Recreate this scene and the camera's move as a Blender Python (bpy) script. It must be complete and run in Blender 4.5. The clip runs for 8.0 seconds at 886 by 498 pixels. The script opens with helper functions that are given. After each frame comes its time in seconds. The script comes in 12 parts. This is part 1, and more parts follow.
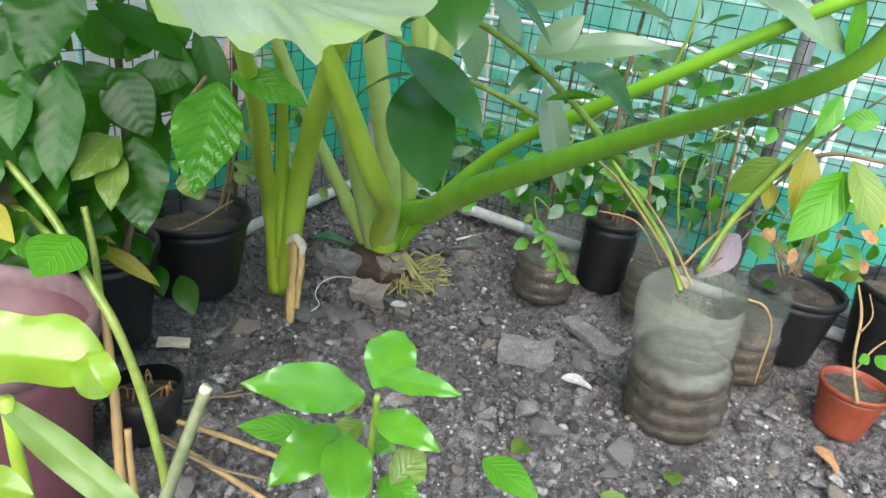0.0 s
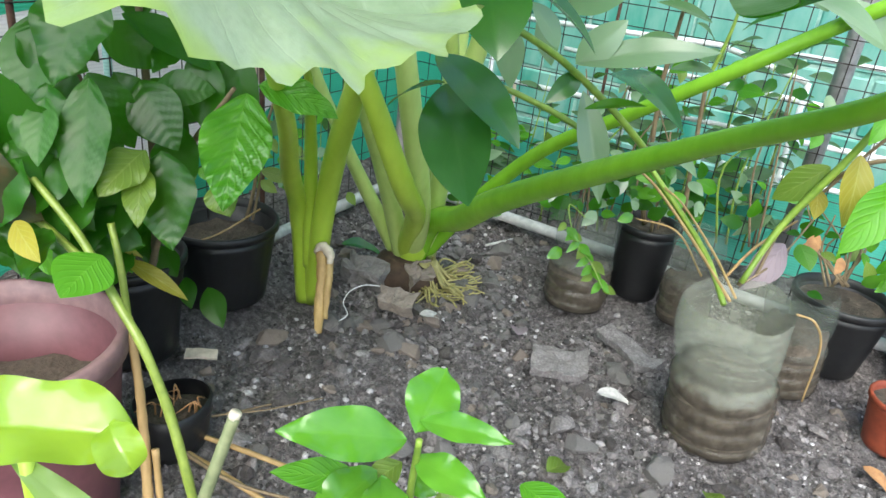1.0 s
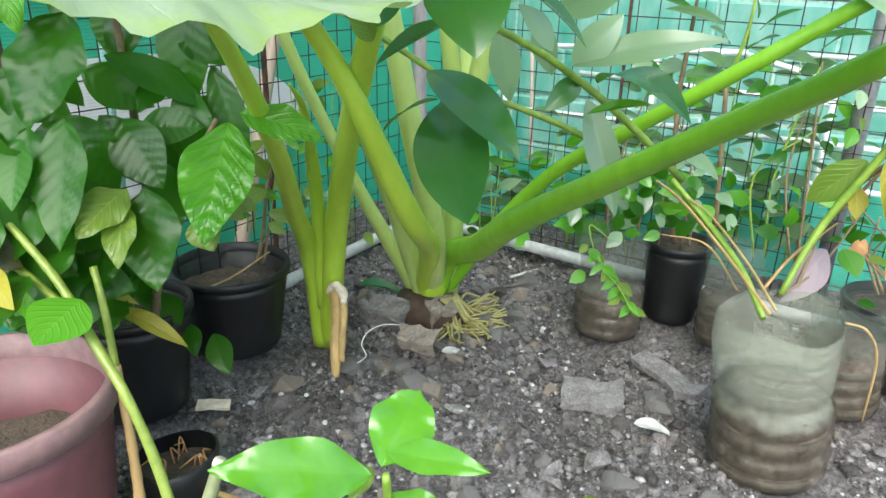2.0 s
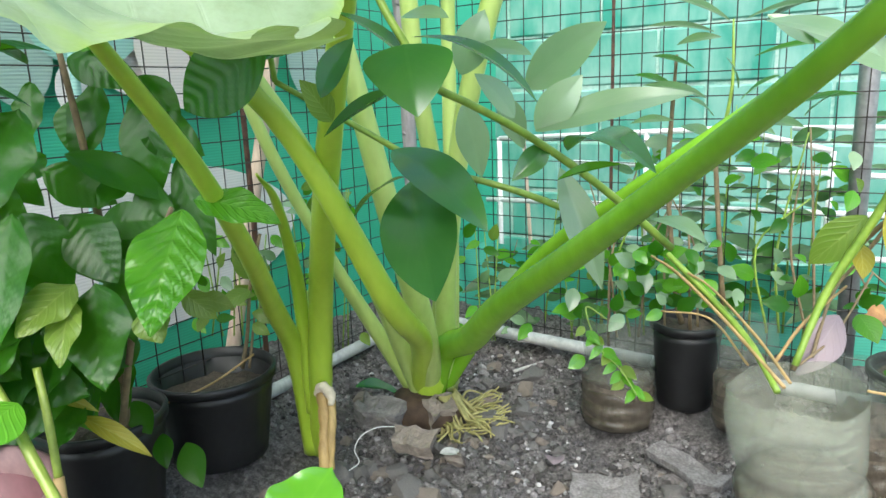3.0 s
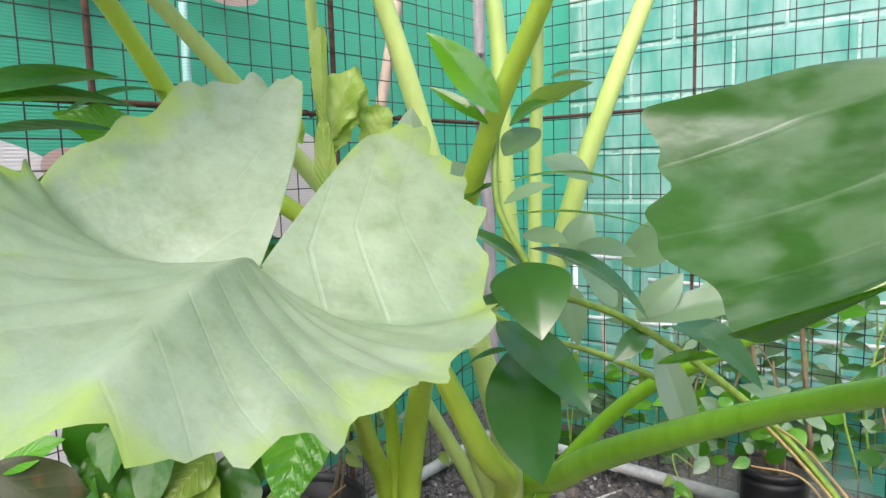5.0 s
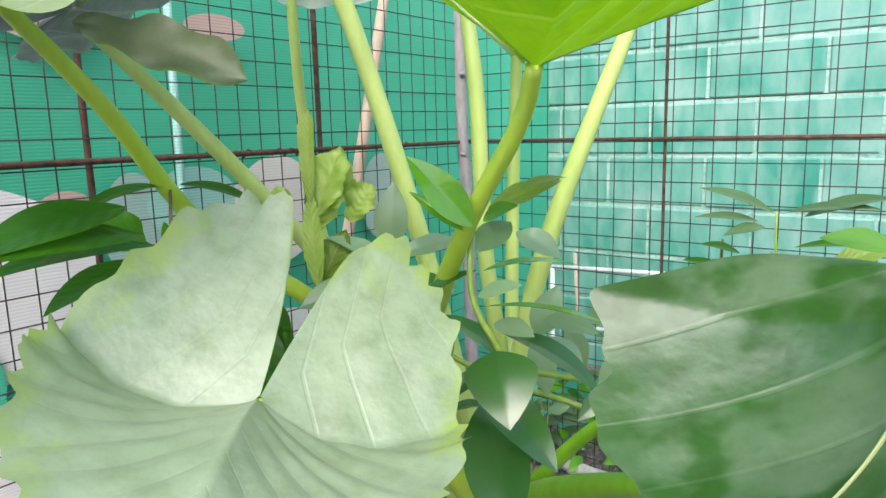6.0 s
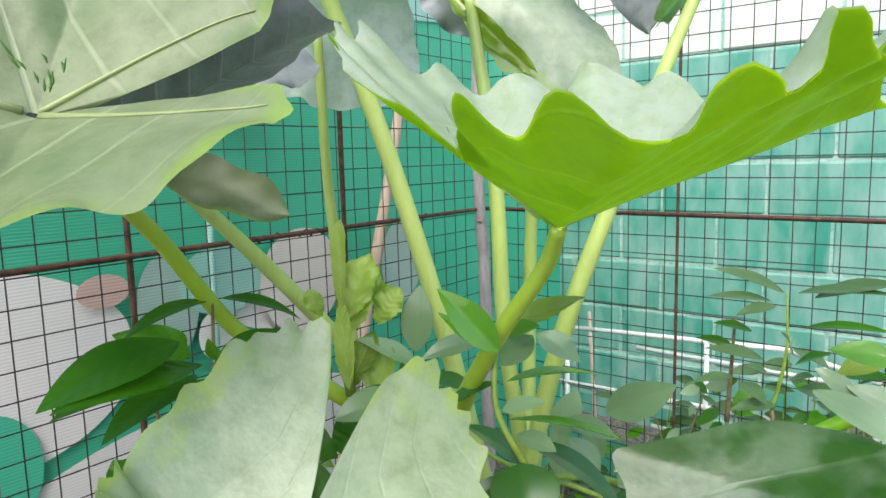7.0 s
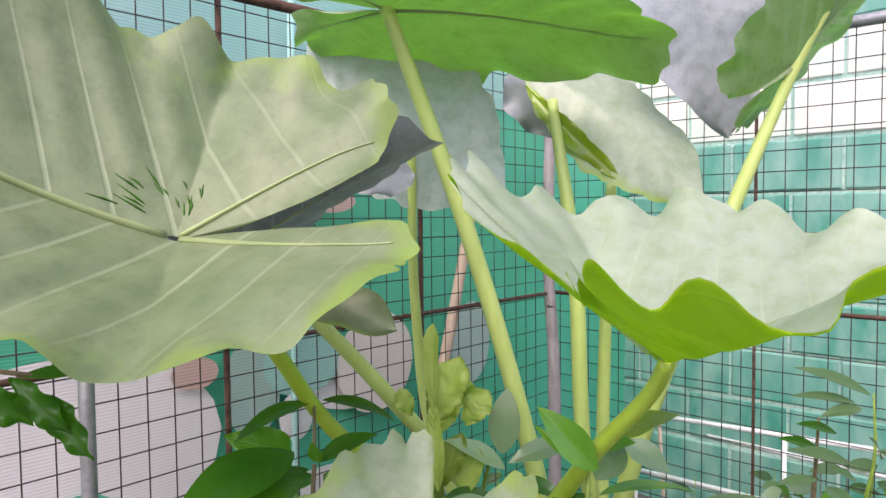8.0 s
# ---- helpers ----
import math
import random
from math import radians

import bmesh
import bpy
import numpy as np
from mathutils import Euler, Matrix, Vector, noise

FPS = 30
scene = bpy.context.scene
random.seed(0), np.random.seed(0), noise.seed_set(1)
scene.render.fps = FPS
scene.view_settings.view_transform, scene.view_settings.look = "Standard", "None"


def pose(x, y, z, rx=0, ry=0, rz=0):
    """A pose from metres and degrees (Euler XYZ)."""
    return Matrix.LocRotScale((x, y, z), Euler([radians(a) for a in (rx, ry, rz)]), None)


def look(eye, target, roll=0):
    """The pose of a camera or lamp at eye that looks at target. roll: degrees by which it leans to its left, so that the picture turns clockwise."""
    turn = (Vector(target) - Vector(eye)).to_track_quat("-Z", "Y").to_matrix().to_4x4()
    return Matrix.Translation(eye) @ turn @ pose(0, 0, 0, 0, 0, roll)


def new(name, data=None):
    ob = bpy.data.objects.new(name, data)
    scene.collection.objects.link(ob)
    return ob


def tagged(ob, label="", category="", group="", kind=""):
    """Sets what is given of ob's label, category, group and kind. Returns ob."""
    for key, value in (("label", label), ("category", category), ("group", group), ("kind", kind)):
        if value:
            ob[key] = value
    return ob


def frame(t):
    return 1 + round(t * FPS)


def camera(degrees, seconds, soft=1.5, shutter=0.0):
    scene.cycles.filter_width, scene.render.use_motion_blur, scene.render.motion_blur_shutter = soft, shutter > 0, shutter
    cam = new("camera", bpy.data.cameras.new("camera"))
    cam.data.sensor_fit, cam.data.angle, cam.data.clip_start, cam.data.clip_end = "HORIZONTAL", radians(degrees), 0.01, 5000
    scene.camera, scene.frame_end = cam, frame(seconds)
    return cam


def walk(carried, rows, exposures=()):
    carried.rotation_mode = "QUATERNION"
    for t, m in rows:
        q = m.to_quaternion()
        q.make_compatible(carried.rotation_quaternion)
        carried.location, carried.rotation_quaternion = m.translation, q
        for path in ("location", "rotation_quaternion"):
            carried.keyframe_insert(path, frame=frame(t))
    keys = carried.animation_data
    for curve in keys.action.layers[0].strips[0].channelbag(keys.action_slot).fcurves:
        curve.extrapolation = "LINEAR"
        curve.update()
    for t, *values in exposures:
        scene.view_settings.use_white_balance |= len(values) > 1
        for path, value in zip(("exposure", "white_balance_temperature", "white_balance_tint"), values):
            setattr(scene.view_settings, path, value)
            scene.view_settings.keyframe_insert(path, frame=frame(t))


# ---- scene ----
# ---- camera ----
cam = camera(65.3, 8.0, soft=1.5)
PATH = [
    (0, (0.581, -1.775, 0.825), (-0.244, -0.157, -0.012), 7.9),
    (0.5, (0.555, -1.760, 0.813), (-0.310, -0.178, -0.053), 8.3),
    (1, (0.543, -1.745, 0.831), (-0.336, -0.164, -0.023), 7.0),
    (1.2, (0.537, -1.738, 0.843), (-0.353, -0.151, 0.011), 6.4),
    (2.3, (0.581, -1.644, 0.749), (-0.465, -0.070, 0.095), 0.6),
    (2.5, (0.589, -1.625, 0.734), (-0.463, -0.018, 0.178), 0.5),
    (3, (0.598, -1.603, 0.725), (-0.520, -0.003, 0.288), -2.2),
    (3.5, (0.599, -1.610, 0.733), (-0.607, -0.027, 0.532), -1.6),
    (3.8, (0.590, -1.648, 0.734), (-0.649, -0.081, 0.626), -2.6),
    (4, (0.593, -1.634, 0.748), (-0.660, -0.080, 0.624), -1.1),
    (4.5, (0.579, -1.669, 0.807), (-0.689, -0.129, 0.661), -1.3),
    (4.7, (0.569, -1.672, 0.836), (-0.702, -0.139, 0.651), -1.4),
    (5.8, (0.605, -1.703, 1.013), (-0.614, -0.151, 0.689), -1.7),
    (6, (0.614, -1.710, 1.045), (-0.603, -0.160, 0.704), -1.5),
    (6.5, (0.623, -1.726, 1.121), (-0.596, -0.174, 0.796), -1.7),
    (6.8, (0.624, -1.736, 1.142), (-0.614, -0.189, 0.867), -1.6),
    (7, (0.622, -1.748, 1.171), (-0.625, -0.208, 0.904), -1.5),
    (7.5, (0.617, -1.780, 1.214), (-0.666, -0.256, 1.042), -1.1),
    (8, (0.596, -1.815, 1.249), (-0.767, -0.355, 1.153), -0.6),
]
EXPOSURES = [(0.0, 1.36, 6150, 5), (2.5, 1.66, 6250, 2), (3.0, 1.64, 6280, 3), (3.5, 1.5, 6350, 6), (4.0, 1.42, 6420, 13), (4.5, 1.46, 6480, 18), (6.0, 1.42, 6450, 12), (6.5, 1.38, 6450, 11), (7.0, 1.16, 6500, 9), (8.0, 1.04, 6700, 24)]
walk(cam, [(t, look(eye, target, roll)) for t, eye, target, roll in PATH], EXPOSURES)

# ---- light: bright overcast day, soft light from above ----
world = bpy.data.worlds.new("overcast_sky")
scene.world = world
world.use_nodes = True
wn = world.node_tree.nodes
sky = wn.new("ShaderNodeTexSky")
sky.sky_type = "NISHITA"
sky.sun_disc = False
sky.sun_elevation = radians(50)
sky.sun_rotation = radians(150)
sky.air_density, sky.dust_density = 1.0, 3.0
wn["Background"].inputs["Strength"].default_value = 0.15
world.node_tree.links.new(sky.outputs[0], wn["Background"].inputs["Color"])
sun = new("sun", bpy.data.lights.new("sun", "SUN"))
sun.data.energy = 1.6
sun.data.angle = radians(60)
sun.data.color = (1.0, 0.96, 0.9)
sun.matrix_world = look((0.9, -4.6, 5.4), (0, -0.6, 0.5))


# ---- materials ----
def nodes_of(name):
    m = bpy.data.materials.new(name)
    m.use_nodes = True
    n, l = m.node_tree.nodes, m.node_tree.links
    return m, n, l, n["Principled BSDF"]


def ramp(n, l, source, stops):
    r = n.new("ShaderNodeValToRGB")
    while len(r.color_ramp.elements) < len(stops):
        r.color_ramp.elements.new(0.5)
    for e, (p, c) in zip(r.color_ramp.elements, stops):
        e.position, e.color = p, (*c, 1)
    l.new(source, r.inputs[0])
    return r.outputs[0]


def noise_tex(n, l, scale, detail=4.0, rough=0.6, coord="Object", stretch=None):
    co = n.new("ShaderNodeTexCoord")
    out = co.outputs[coord]
    if stretch:
        mp = n.new("ShaderNodeMapping")
        mp.inputs["Scale"].default_value = stretch
        l.new(out, mp.inputs[0])
        out = mp.outputs[0]
    t = n.new("ShaderNodeTexNoise")
    t.inputs["Scale"].default_value, t.inputs["Detail"].default_value, t.inputs["Roughness"].default_value = scale, detail, rough
    l.new(out, t.inputs[0])
    return t.outputs[0]


def mixed(n, l, fac, a, b, mode="MIX"):
    x = n.new("ShaderNodeMix")
    x.data_type, x.blend_type = "RGBA", mode
    for s, v in ((x.inputs[0], fac), (x.inputs[6], a), (x.inputs[7], b)):
        if isinstance(v, (int, float)):
            s.default_value = v
        elif isinstance(v, tuple):
            s.default_value = (*v, 1)
        else:
            l.new(v, s)
    return x.outputs[2]


def bumped(n, l, bsdf, height, strength, dist=0.01):
    b = n.new("ShaderNodeBump")
    b.inputs["Strength"].default_value, b.inputs["Distance"].default_value = strength, dist
    l.new(height, b.inputs["Height"])
    l.new(b.outputs[0], bsdf.inputs["Normal"])
    return b


def plain(name, c1, c2, scale=8.0, rough=0.6, metal=0.0, bump=0.15, fine=60.0, stretch=None, dist=0.004, grain=0.35):
    """A surface with blotches at one scale and grain at a finer one."""
    m, n, l, b = nodes_of(name)
    big = noise_tex(n, l, scale, 5, stretch=stretch)
    small = noise_tex(n, l, fine, 3, stretch=stretch)
    col = ramp(n, l, big, [(0.32, c1), (0.68, c2)])
    dark = mixed(n, l, grain, col, ramp(n, l, small, [(0.3, tuple(v * 0.6 for v in c1)), (0.7, tuple(min(1, v * 1.25) for v in c2))]))
    l.new(dark, b.inputs["Base Color"])
    b.inputs["Roughness"].default_value, b.inputs["Metallic"].default_value = rough, metal
    bumped(n, l, b, small, bump, dist)
    return m


def leafy(name, c1, c2, vein, count=9, slope=0.55, rough=0.36, glow=0.35, glow_col=None, relief=0.5, blotch=7.0, spots=None, vein_mix=0.5, spec=0.5, rim=None, fan=0.0, soft=0.25, spot_at=0.6):
    """A leaf: mottled green, paler midrib and side veins from its UV map, light let through."""
    m, n, l, b = nodes_of(name)
    uv = n.new("ShaderNodeUVMap")
    sep = n.new("ShaderNodeSeparateXYZ")
    l.new(uv.outputs[0], sep.inputs[0])

    def op(kind, a, c=None):
        q = n.new("ShaderNodeMath")
        q.operation = kind
        for s, v in zip(q.inputs, (a, c)):
            if v is None:
                continue
            if isinstance(v, (int, float)):
                s.default_value = v
            else:
                l.new(v, s)
        return q.outputs[0]

    off = op("ABSOLUTE", op("SUBTRACT", sep.outputs[0], 0.5))
    wave = op("SINE", op("MULTIPLY", op("SUBTRACT", sep.outputs[1], op("MULTIPLY", off, slope)), count * 6.283))
    lat = op("POWER", op("ADD", op("MULTIPLY", wave, 0.5), 0.5), 6.0)
    mid = op("LESS_THAN", off, 0.022)
    big = noise_tex(n, l, blotch, 4)
    info = n.new("ShaderNodeObjectInfo")
    col = ramp(n, l, big, [(0.3, c1), (0.7, c2)])
    hsv = n.new("ShaderNodeHueSaturation")
    l.new(col, hsv.inputs["Color"])
    val = n.new("ShaderNodeMapRange")
    val.inputs["To Min"].default_value, val.inputs["To Max"].default_value = 0.82, 1.2
    l.new(info.outputs["Random"], val.inputs["Value"])
    l.new(val.outputs[0], hsv.inputs["Value"])
    col = hsv.outputs[0]
    if spots:
        col = mixed(n, l, ramp(n, l, noise_tex(n, l, 16, 3), [(spot_at, (0, 0, 0)), (spot_at + 0.12, (1, 1, 1))]), col, spots)
    if not fan:
        col = mixed(n, l, op("MULTIPLY", lat, vein_mix * 0.5), col, vein)
        col = mixed(n, l, op("MULTIPLY", mid, vein_mix), col, vein)
    if fan:
        spot = ramp(n, l, noise_tex(n, l, 34, 6, 0.7), [(0.3, (0.72, 0.74, 0.66)), (0.52, (1, 1, 1)), (0.75, (1.18, 1.15, 1.16))])
        col = mixed(n, l, 1.0, col, spot, "MULTIPLY")
        # veins that fan out from the petiole: whole numbers of the map's second axis, thinning outwards
        out = op("MAXIMUM", op("DIVIDE", op("SUBTRACT", sep.outputs[0], 0.55), 0.4), 0.3)
        gap = op("MULTIPLY", op("ABSOLUTE", op("SUBTRACT", sep.outputs[1], op("ROUND", sep.outputs[1]))), op("ADD", op("MULTIPLY", out, 0.8), 0.5))
        line = n.new("ShaderNodeMapRange")
        line.inputs["From Min"].default_value, line.inputs["From Max"].default_value = 0.045, 0.016
        l.new(gap, line.inputs["Value"])
        lat = op("MULTIPLY", line.outputs[0], op("SUBTRACT", 1.25, out))
        col = mixed(n, l, op("MULTIPLY", lat, fan), col, vein)
    if rim:
        edge = n.new("ShaderNodeMapRange")
        edge.inputs["From Min"].default_value, edge.inputs["From Max"].default_value = 0.90, 1.0
        l.new(op("ADD", sep.outputs[0], op("MULTIPLY", op("SUBTRACT", noise_tex(n, l, 14, 3), 0.5), 0.35)), edge.inputs["Value"])
        col = mixed(n, l, edge.outputs[0], col, rim)
    l.new(col, b.inputs["Base Color"])
    b.inputs["Roughness"].default_value = rough
    b.inputs["Specular IOR Level"].default_value = spec
    fine = noise_tex(n, l, 90, 3)
    h = op("ADD", op("MULTIPLY", lat, relief), op("MULTIPLY", fine, 0.25 if fan else 0.08))
    h = op("ADD", h, op("MULTIPLY", noise_tex(n, l, 22, 3), 1.1 if fan else soft))
    bumped(n, l, b, h, 0.4, 0.004)
    tr = n.new("ShaderNodeBsdfTranslucent")
    if glow_col:
        tr.inputs[0].default_value = (*glow_col, 1)
    else:
        l.new(mixed(n, l, 0.6, col, tuple(min(1, v * 2.0) for v in c2)), tr.inputs[0])
    mix = n.new("ShaderNodeMixShader")
    mix.inputs[0].default_value = glow
    l.new(b.outputs[0], mix.inputs[1])
    l.new(tr.outputs[0], mix.inputs[2])
    l.new(mix.outputs[0], n["Material Output"].inputs[0])
    return m


M_ARUM = leafy("arum_leaf_green", (0.185, 0.255, 0.165), (0.275, 0.345, 0.24), (0.33, 0.405, 0.28), 14, 0.0, 0.30, 0.18, (0.34, 0.52, 0.15), 0.2, 5.0, rim=(0.23, 0.34, 0.045), fan=0.12, spec=0.7)
M_ARUM_OLD = leafy("arum_leaf_sage", (0.085, 0.128, 0.058), (0.148, 0.18, 0.102), (0.30, 0.36, 0.23), 14, 0.0, 0.42, 0.10, (0.2, 0.3, 0.05), 0.5, 5.0, rim=(0.16, 0.25, 0.05), fan=0.45, spec=0.42)
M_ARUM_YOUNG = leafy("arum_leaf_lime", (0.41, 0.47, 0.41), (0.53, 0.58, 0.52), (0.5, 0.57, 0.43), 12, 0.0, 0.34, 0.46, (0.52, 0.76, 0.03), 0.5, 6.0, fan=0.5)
M_ARUM_FRESH = leafy("arum_leaf_pale", (0.34, 0.41, 0.32), (0.46, 0.52, 0.43), (0.52, 0.58, 0.46), 12, 0.0, 0.3, 0.3, (0.34, 0.56, 0.06), 0.9, 7.0, rim=(0.33, 0.46, 0.10), fan=0.5)
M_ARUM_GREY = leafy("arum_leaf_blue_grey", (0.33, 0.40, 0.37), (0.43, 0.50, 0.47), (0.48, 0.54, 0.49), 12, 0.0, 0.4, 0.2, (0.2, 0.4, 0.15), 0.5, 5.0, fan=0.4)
M_ARUM_SLATE = leafy("arum_leaf_slate", (0.185, 0.205, 0.235), (0.27, 0.295, 0.325), (0.4, 0.42, 0.44), 12, 0.0, 0.4, 0.12, (0.25, 0.3, 0.28), 0.9, 9.0, fan=0.4)
M_ARUM_DARK = leafy("arum_leaf_dark", (0.03, 0.08, 0.03), (0.088, 0.142, 0.082), (0.14, 0.22, 0.12), 10, 0.0, 0.33, 0.12, (0.10, 0.32, 0.01), 0.3, 12.0, spots=(0.018, 0.066, 0.012), fan=0.2, spec=0.6, spot_at=0.46)
M_RIB = leafy("arum_vein", (0.24, 0.31, 0.13), (0.31, 0.38, 0.18), (0.35, 0.42, 0.22), 1, 0.0, 0.5, 0.15, (0.4, 0.55, 0.1), 0.0, 20.0, vein_mix=0.0)
M_ARUM_OVER = leafy("arum_leaf_overhead", (0.22, 0.32, 0.16), (0.28, 0.38, 0.21), (0.34, 0.46, 0.2), 12, 0.0, 0.36, 0.35, (0.13, 0.42, 0.008), 0.4, 6.0, fan=0.5)
# lime of light coming through the blade, put into the underside's base colour
M_UNDER_BACKLIT_LIME = leafy("arum_underside_backlit_lime", (0.18, 0.37, 0.006), (0.34, 0.51, 0.014), (0.55, 0.66, 0.10), 12, 0.0, 0.4, 0.5, (0.62, 0.9, 0.012), 0.9, 16.0, spots=(0.12, 0.33, 0.004), spot_at=0.52, fan=0.95)
# deep green of transmitted light, painted on as the dark blade's underside
M_UNDER_BACKLIT = leafy("arum_underside_backlit_green", (0.045, 0.19, 0.008), (0.075, 0.26, 0.016), (0.12, 0.32, 0.04), 12, 0.0, 0.4, 0.5, (0.09, 0.5, 0.005), 0.4, 6.0, fan=0.5)
M_LIME = leafy("shiny_lime_leaf", (0.15, 0.27, 0.015), (0.23, 0.34, 0.03), (0.4, 0.5, 0.15), 4, 0.6, 0.14, 0.26, (0.46, 0.62, 0.03), 0.03, 9.0, vein_mix=0.05, soft=2.2, spec=0.7)
M_LIME_DULL = leafy("dull_lime_leaf", (0.15, 0.255, 0.05), (0.22, 0.32, 0.085), (0.35, 0.45, 0.15), 4, 0.6, 0.36, 0.24, (0.36, 0.54, 0.05), 0.03, 9.0, vein_mix=0.05, soft=1.0)
M_PETIOLE = plain("petiole_green", (0.32, 0.48, 0.035), (0.42, 0.57, 0.065), 5, 0.28, bump=0.06, fine=36, stretch=(1, 1, 0.3), grain=0.16)
M_PETIOLE_DEEP = plain("petiole_deep_green", (0.155, 0.37, 0.015), (0.23, 0.46, 0.03), 5, 0.26, bump=0.06, fine=36, stretch=(1, 1, 0.3), grain=0.16)
M_PETIOLE_PALE = plain("petiole_pale", (0.37, 0.49, 0.12), (0.48, 0.60, 0.20), 5, 0.34, bump=0.06, fine=55, stretch=(1, 1, 0.3), grain=0.16)
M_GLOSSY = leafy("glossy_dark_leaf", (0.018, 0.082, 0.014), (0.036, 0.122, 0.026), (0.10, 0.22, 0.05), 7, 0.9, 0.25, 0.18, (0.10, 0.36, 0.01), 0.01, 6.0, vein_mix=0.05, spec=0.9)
# glossy leaf whose pale grey sky sheen is mixed into its base colour
M_GLOSSY_SHEEN = leafy("glossy_sheen_leaf", (0.14, 0.235, 0.13), (0.23, 0.33, 0.20), (0.3, 0.4, 0.24), 6, 0.9, 0.26, 0.25, (0.22, 0.46, 0.1), 0.02, 5.0, vein_mix=0.08, spec=0.8)
M_COFFEE = leafy("coffee_leaf", (0.05, 0.20, 0.008), (0.105, 0.30, 0.018), (0.2, 0.42, 0.06), 8, 0.7, 0.25, 0.26, (0.22, 0.58, 0.015), 0.5, 8.0, vein_mix=0.25, spec=0.45)
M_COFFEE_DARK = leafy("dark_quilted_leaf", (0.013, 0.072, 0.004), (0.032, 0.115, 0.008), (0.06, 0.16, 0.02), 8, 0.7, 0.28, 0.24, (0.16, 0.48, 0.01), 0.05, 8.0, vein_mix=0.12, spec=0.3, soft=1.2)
M_BRIGHT = leafy("bright_green_leaf", (0.055, 0.185, 0.012), (0.105, 0.27, 0.024), (0.2, 0.4, 0.06), 6, 0.8, 0.16, 0.2, (0.24, 0.6, 0.02), 0.0, 14.0, vein_mix=0.06, soft=1.5, spec=0.7)
M_FAR = leafy("muted_far_leaf", (0.045, 0.105, 0.04), (0.085, 0.155, 0.065), (0.14, 0.22, 0.1), 6, 0.8, 0.3, 0.2, (0.16, 0.36, 0.06), 0.05, 8.0, vein_mix=0.1)
M_YELLOW = leafy("yellow_leaf", (0.32, 0.27, 0.02), (0.38, 0.34, 0.04), (0.5, 0.5, 0.15), 6, 0.8, 0.45, 0.35, (0.6, 0.55, 0.03), 0.3, 9.0, spots=(0.32, 0.2, 0.03), vein_mix=0.5)
M_YELLOWGREEN = leafy("yellow_green_leaf", (0.095, 0.175, 0.018), (0.165, 0.24, 0.04), (0.3, 0.36, 0.1), 7, 0.7, 0.34, 0.28, (0.36, 0.5, 0.04), 0.4, 7.0, vein_mix=0.35)
M_NEWLEAF = leafy("pale_new_leaf", (0.22, 0.34, 0.05), (0.36, 0.46, 0.13), (0.42, 0.5, 0.2), 7, 0.7, 0.3, 0.35, (0.42, 0.6, 0.06), 0.2, 24.0, vein_mix=0.2, soft=3.5)
M_OLIVE = leafy("olive_brown_leaf", (0.022, 0.036, 0.008), (0.042, 0.04, 0.013), (0.08, 0.08, 0.03), 7, 0.7, 0.45, 0.14, (0.14, 0.17, 0.03), 0.1, 9.0, spots=(0.08, 0.045, 0.015), vein_mix=0.15, spec=0.3)
M_PURPLE = leafy("dry_mauve_leaf", (0.26, 0.20, 0.23), (0.35, 0.28, 0.31), (0.4, 0.33, 0.36), 6, 0.8, 0.6, 0.2, (0.3, 0.24, 0.24), 0.4, 9.0, vein_mix=0.3)
M_STEM = plain("green_stem", (0.14, 0.25, 0.03), (0.25, 0.36, 0.055), 20, 0.4, bump=0.1)
M_VINE = plain("jointed_vine_stem", (0.15, 0.215, 0.028), (0.25, 0.315, 0.06), 22, 0.36, bump=0.15)
M_DULLSTICK = plain("dull_green_stick", (0.15, 0.18, 0.085), (0.25, 0.27, 0.14), 25, 0.6, bump=0.2)
M_HUSK = plain("golden_dry_husk", (0.30, 0.19, 0.06), (0.50, 0.35, 0.14), 30, 0.55, bump=0.5, fine=90, stretch=(1, 1, 0.15))
M_TWIG = plain("brown_twig", (0.12, 0.085, 0.05), (0.24, 0.18, 0.10), 25, 0.75, bump=0.3)
M_STRAW = plain("dry_straw_stem", (0.27, 0.17, 0.06), (0.42, 0.29, 0.13), 18, 0.6, bump=0.3, stretch=(1, 1, 0.3))
M_ROOT = plain("pale_roots", (0.28, 0.25, 0.08), (0.42, 0.38, 0.16), 30, 0.6)
M_CORM = plain("corm_brown", (0.028, 0.016, 0.010), (0.075, 0.047, 0.028), 25, 0.85, bump=0.5)
M_BLACK = plain("black_plastic", (0.006, 0.006, 0.007), (0.014, 0.014, 0.015), 10, 0.46, bump=0.08)
M_PINK = plain("pink_plastic", (0.115, 0.042, 0.052), (0.16, 0.062, 0.072), 5, 0.5, bump=0.06, fine=35)
M_PINK_RIM = plain("pink_plastic_faded", (0.17, 0.095, 0.10), (0.23, 0.14, 0.14), 8, 0.55, bump=0.08)
M_ORANGE = plain("orange_plastic", (0.20, 0.038, 0.017), (0.27, 0.058, 0.027), 7, 0.5, bump=0.06)
M_WIRE = plain("dark_wire", (0.035, 0.032, 0.03), (0.07, 0.06, 0.055), 40, 0.6, 0.6, 0.1)
M_ROD = plain("rusty_rod", (0.055, 0.03, 0.025), (0.14, 0.07, 0.05), 30, 0.8, 0.3, 0.4)
M_POST = plain("grey_bark_post", (0.20, 0.18, 0.19), (0.38, 0.35, 0.36), 14, 0.85, bump=0.6, fine=50, stretch=(1, 1, 0.3), dist=0.01)
M_GALV = plain("galvanised_pipe", (0.27, 0.27, 0.28), (0.42, 0.42, 0.44), 12, 0.45, 0.6, 0.1)
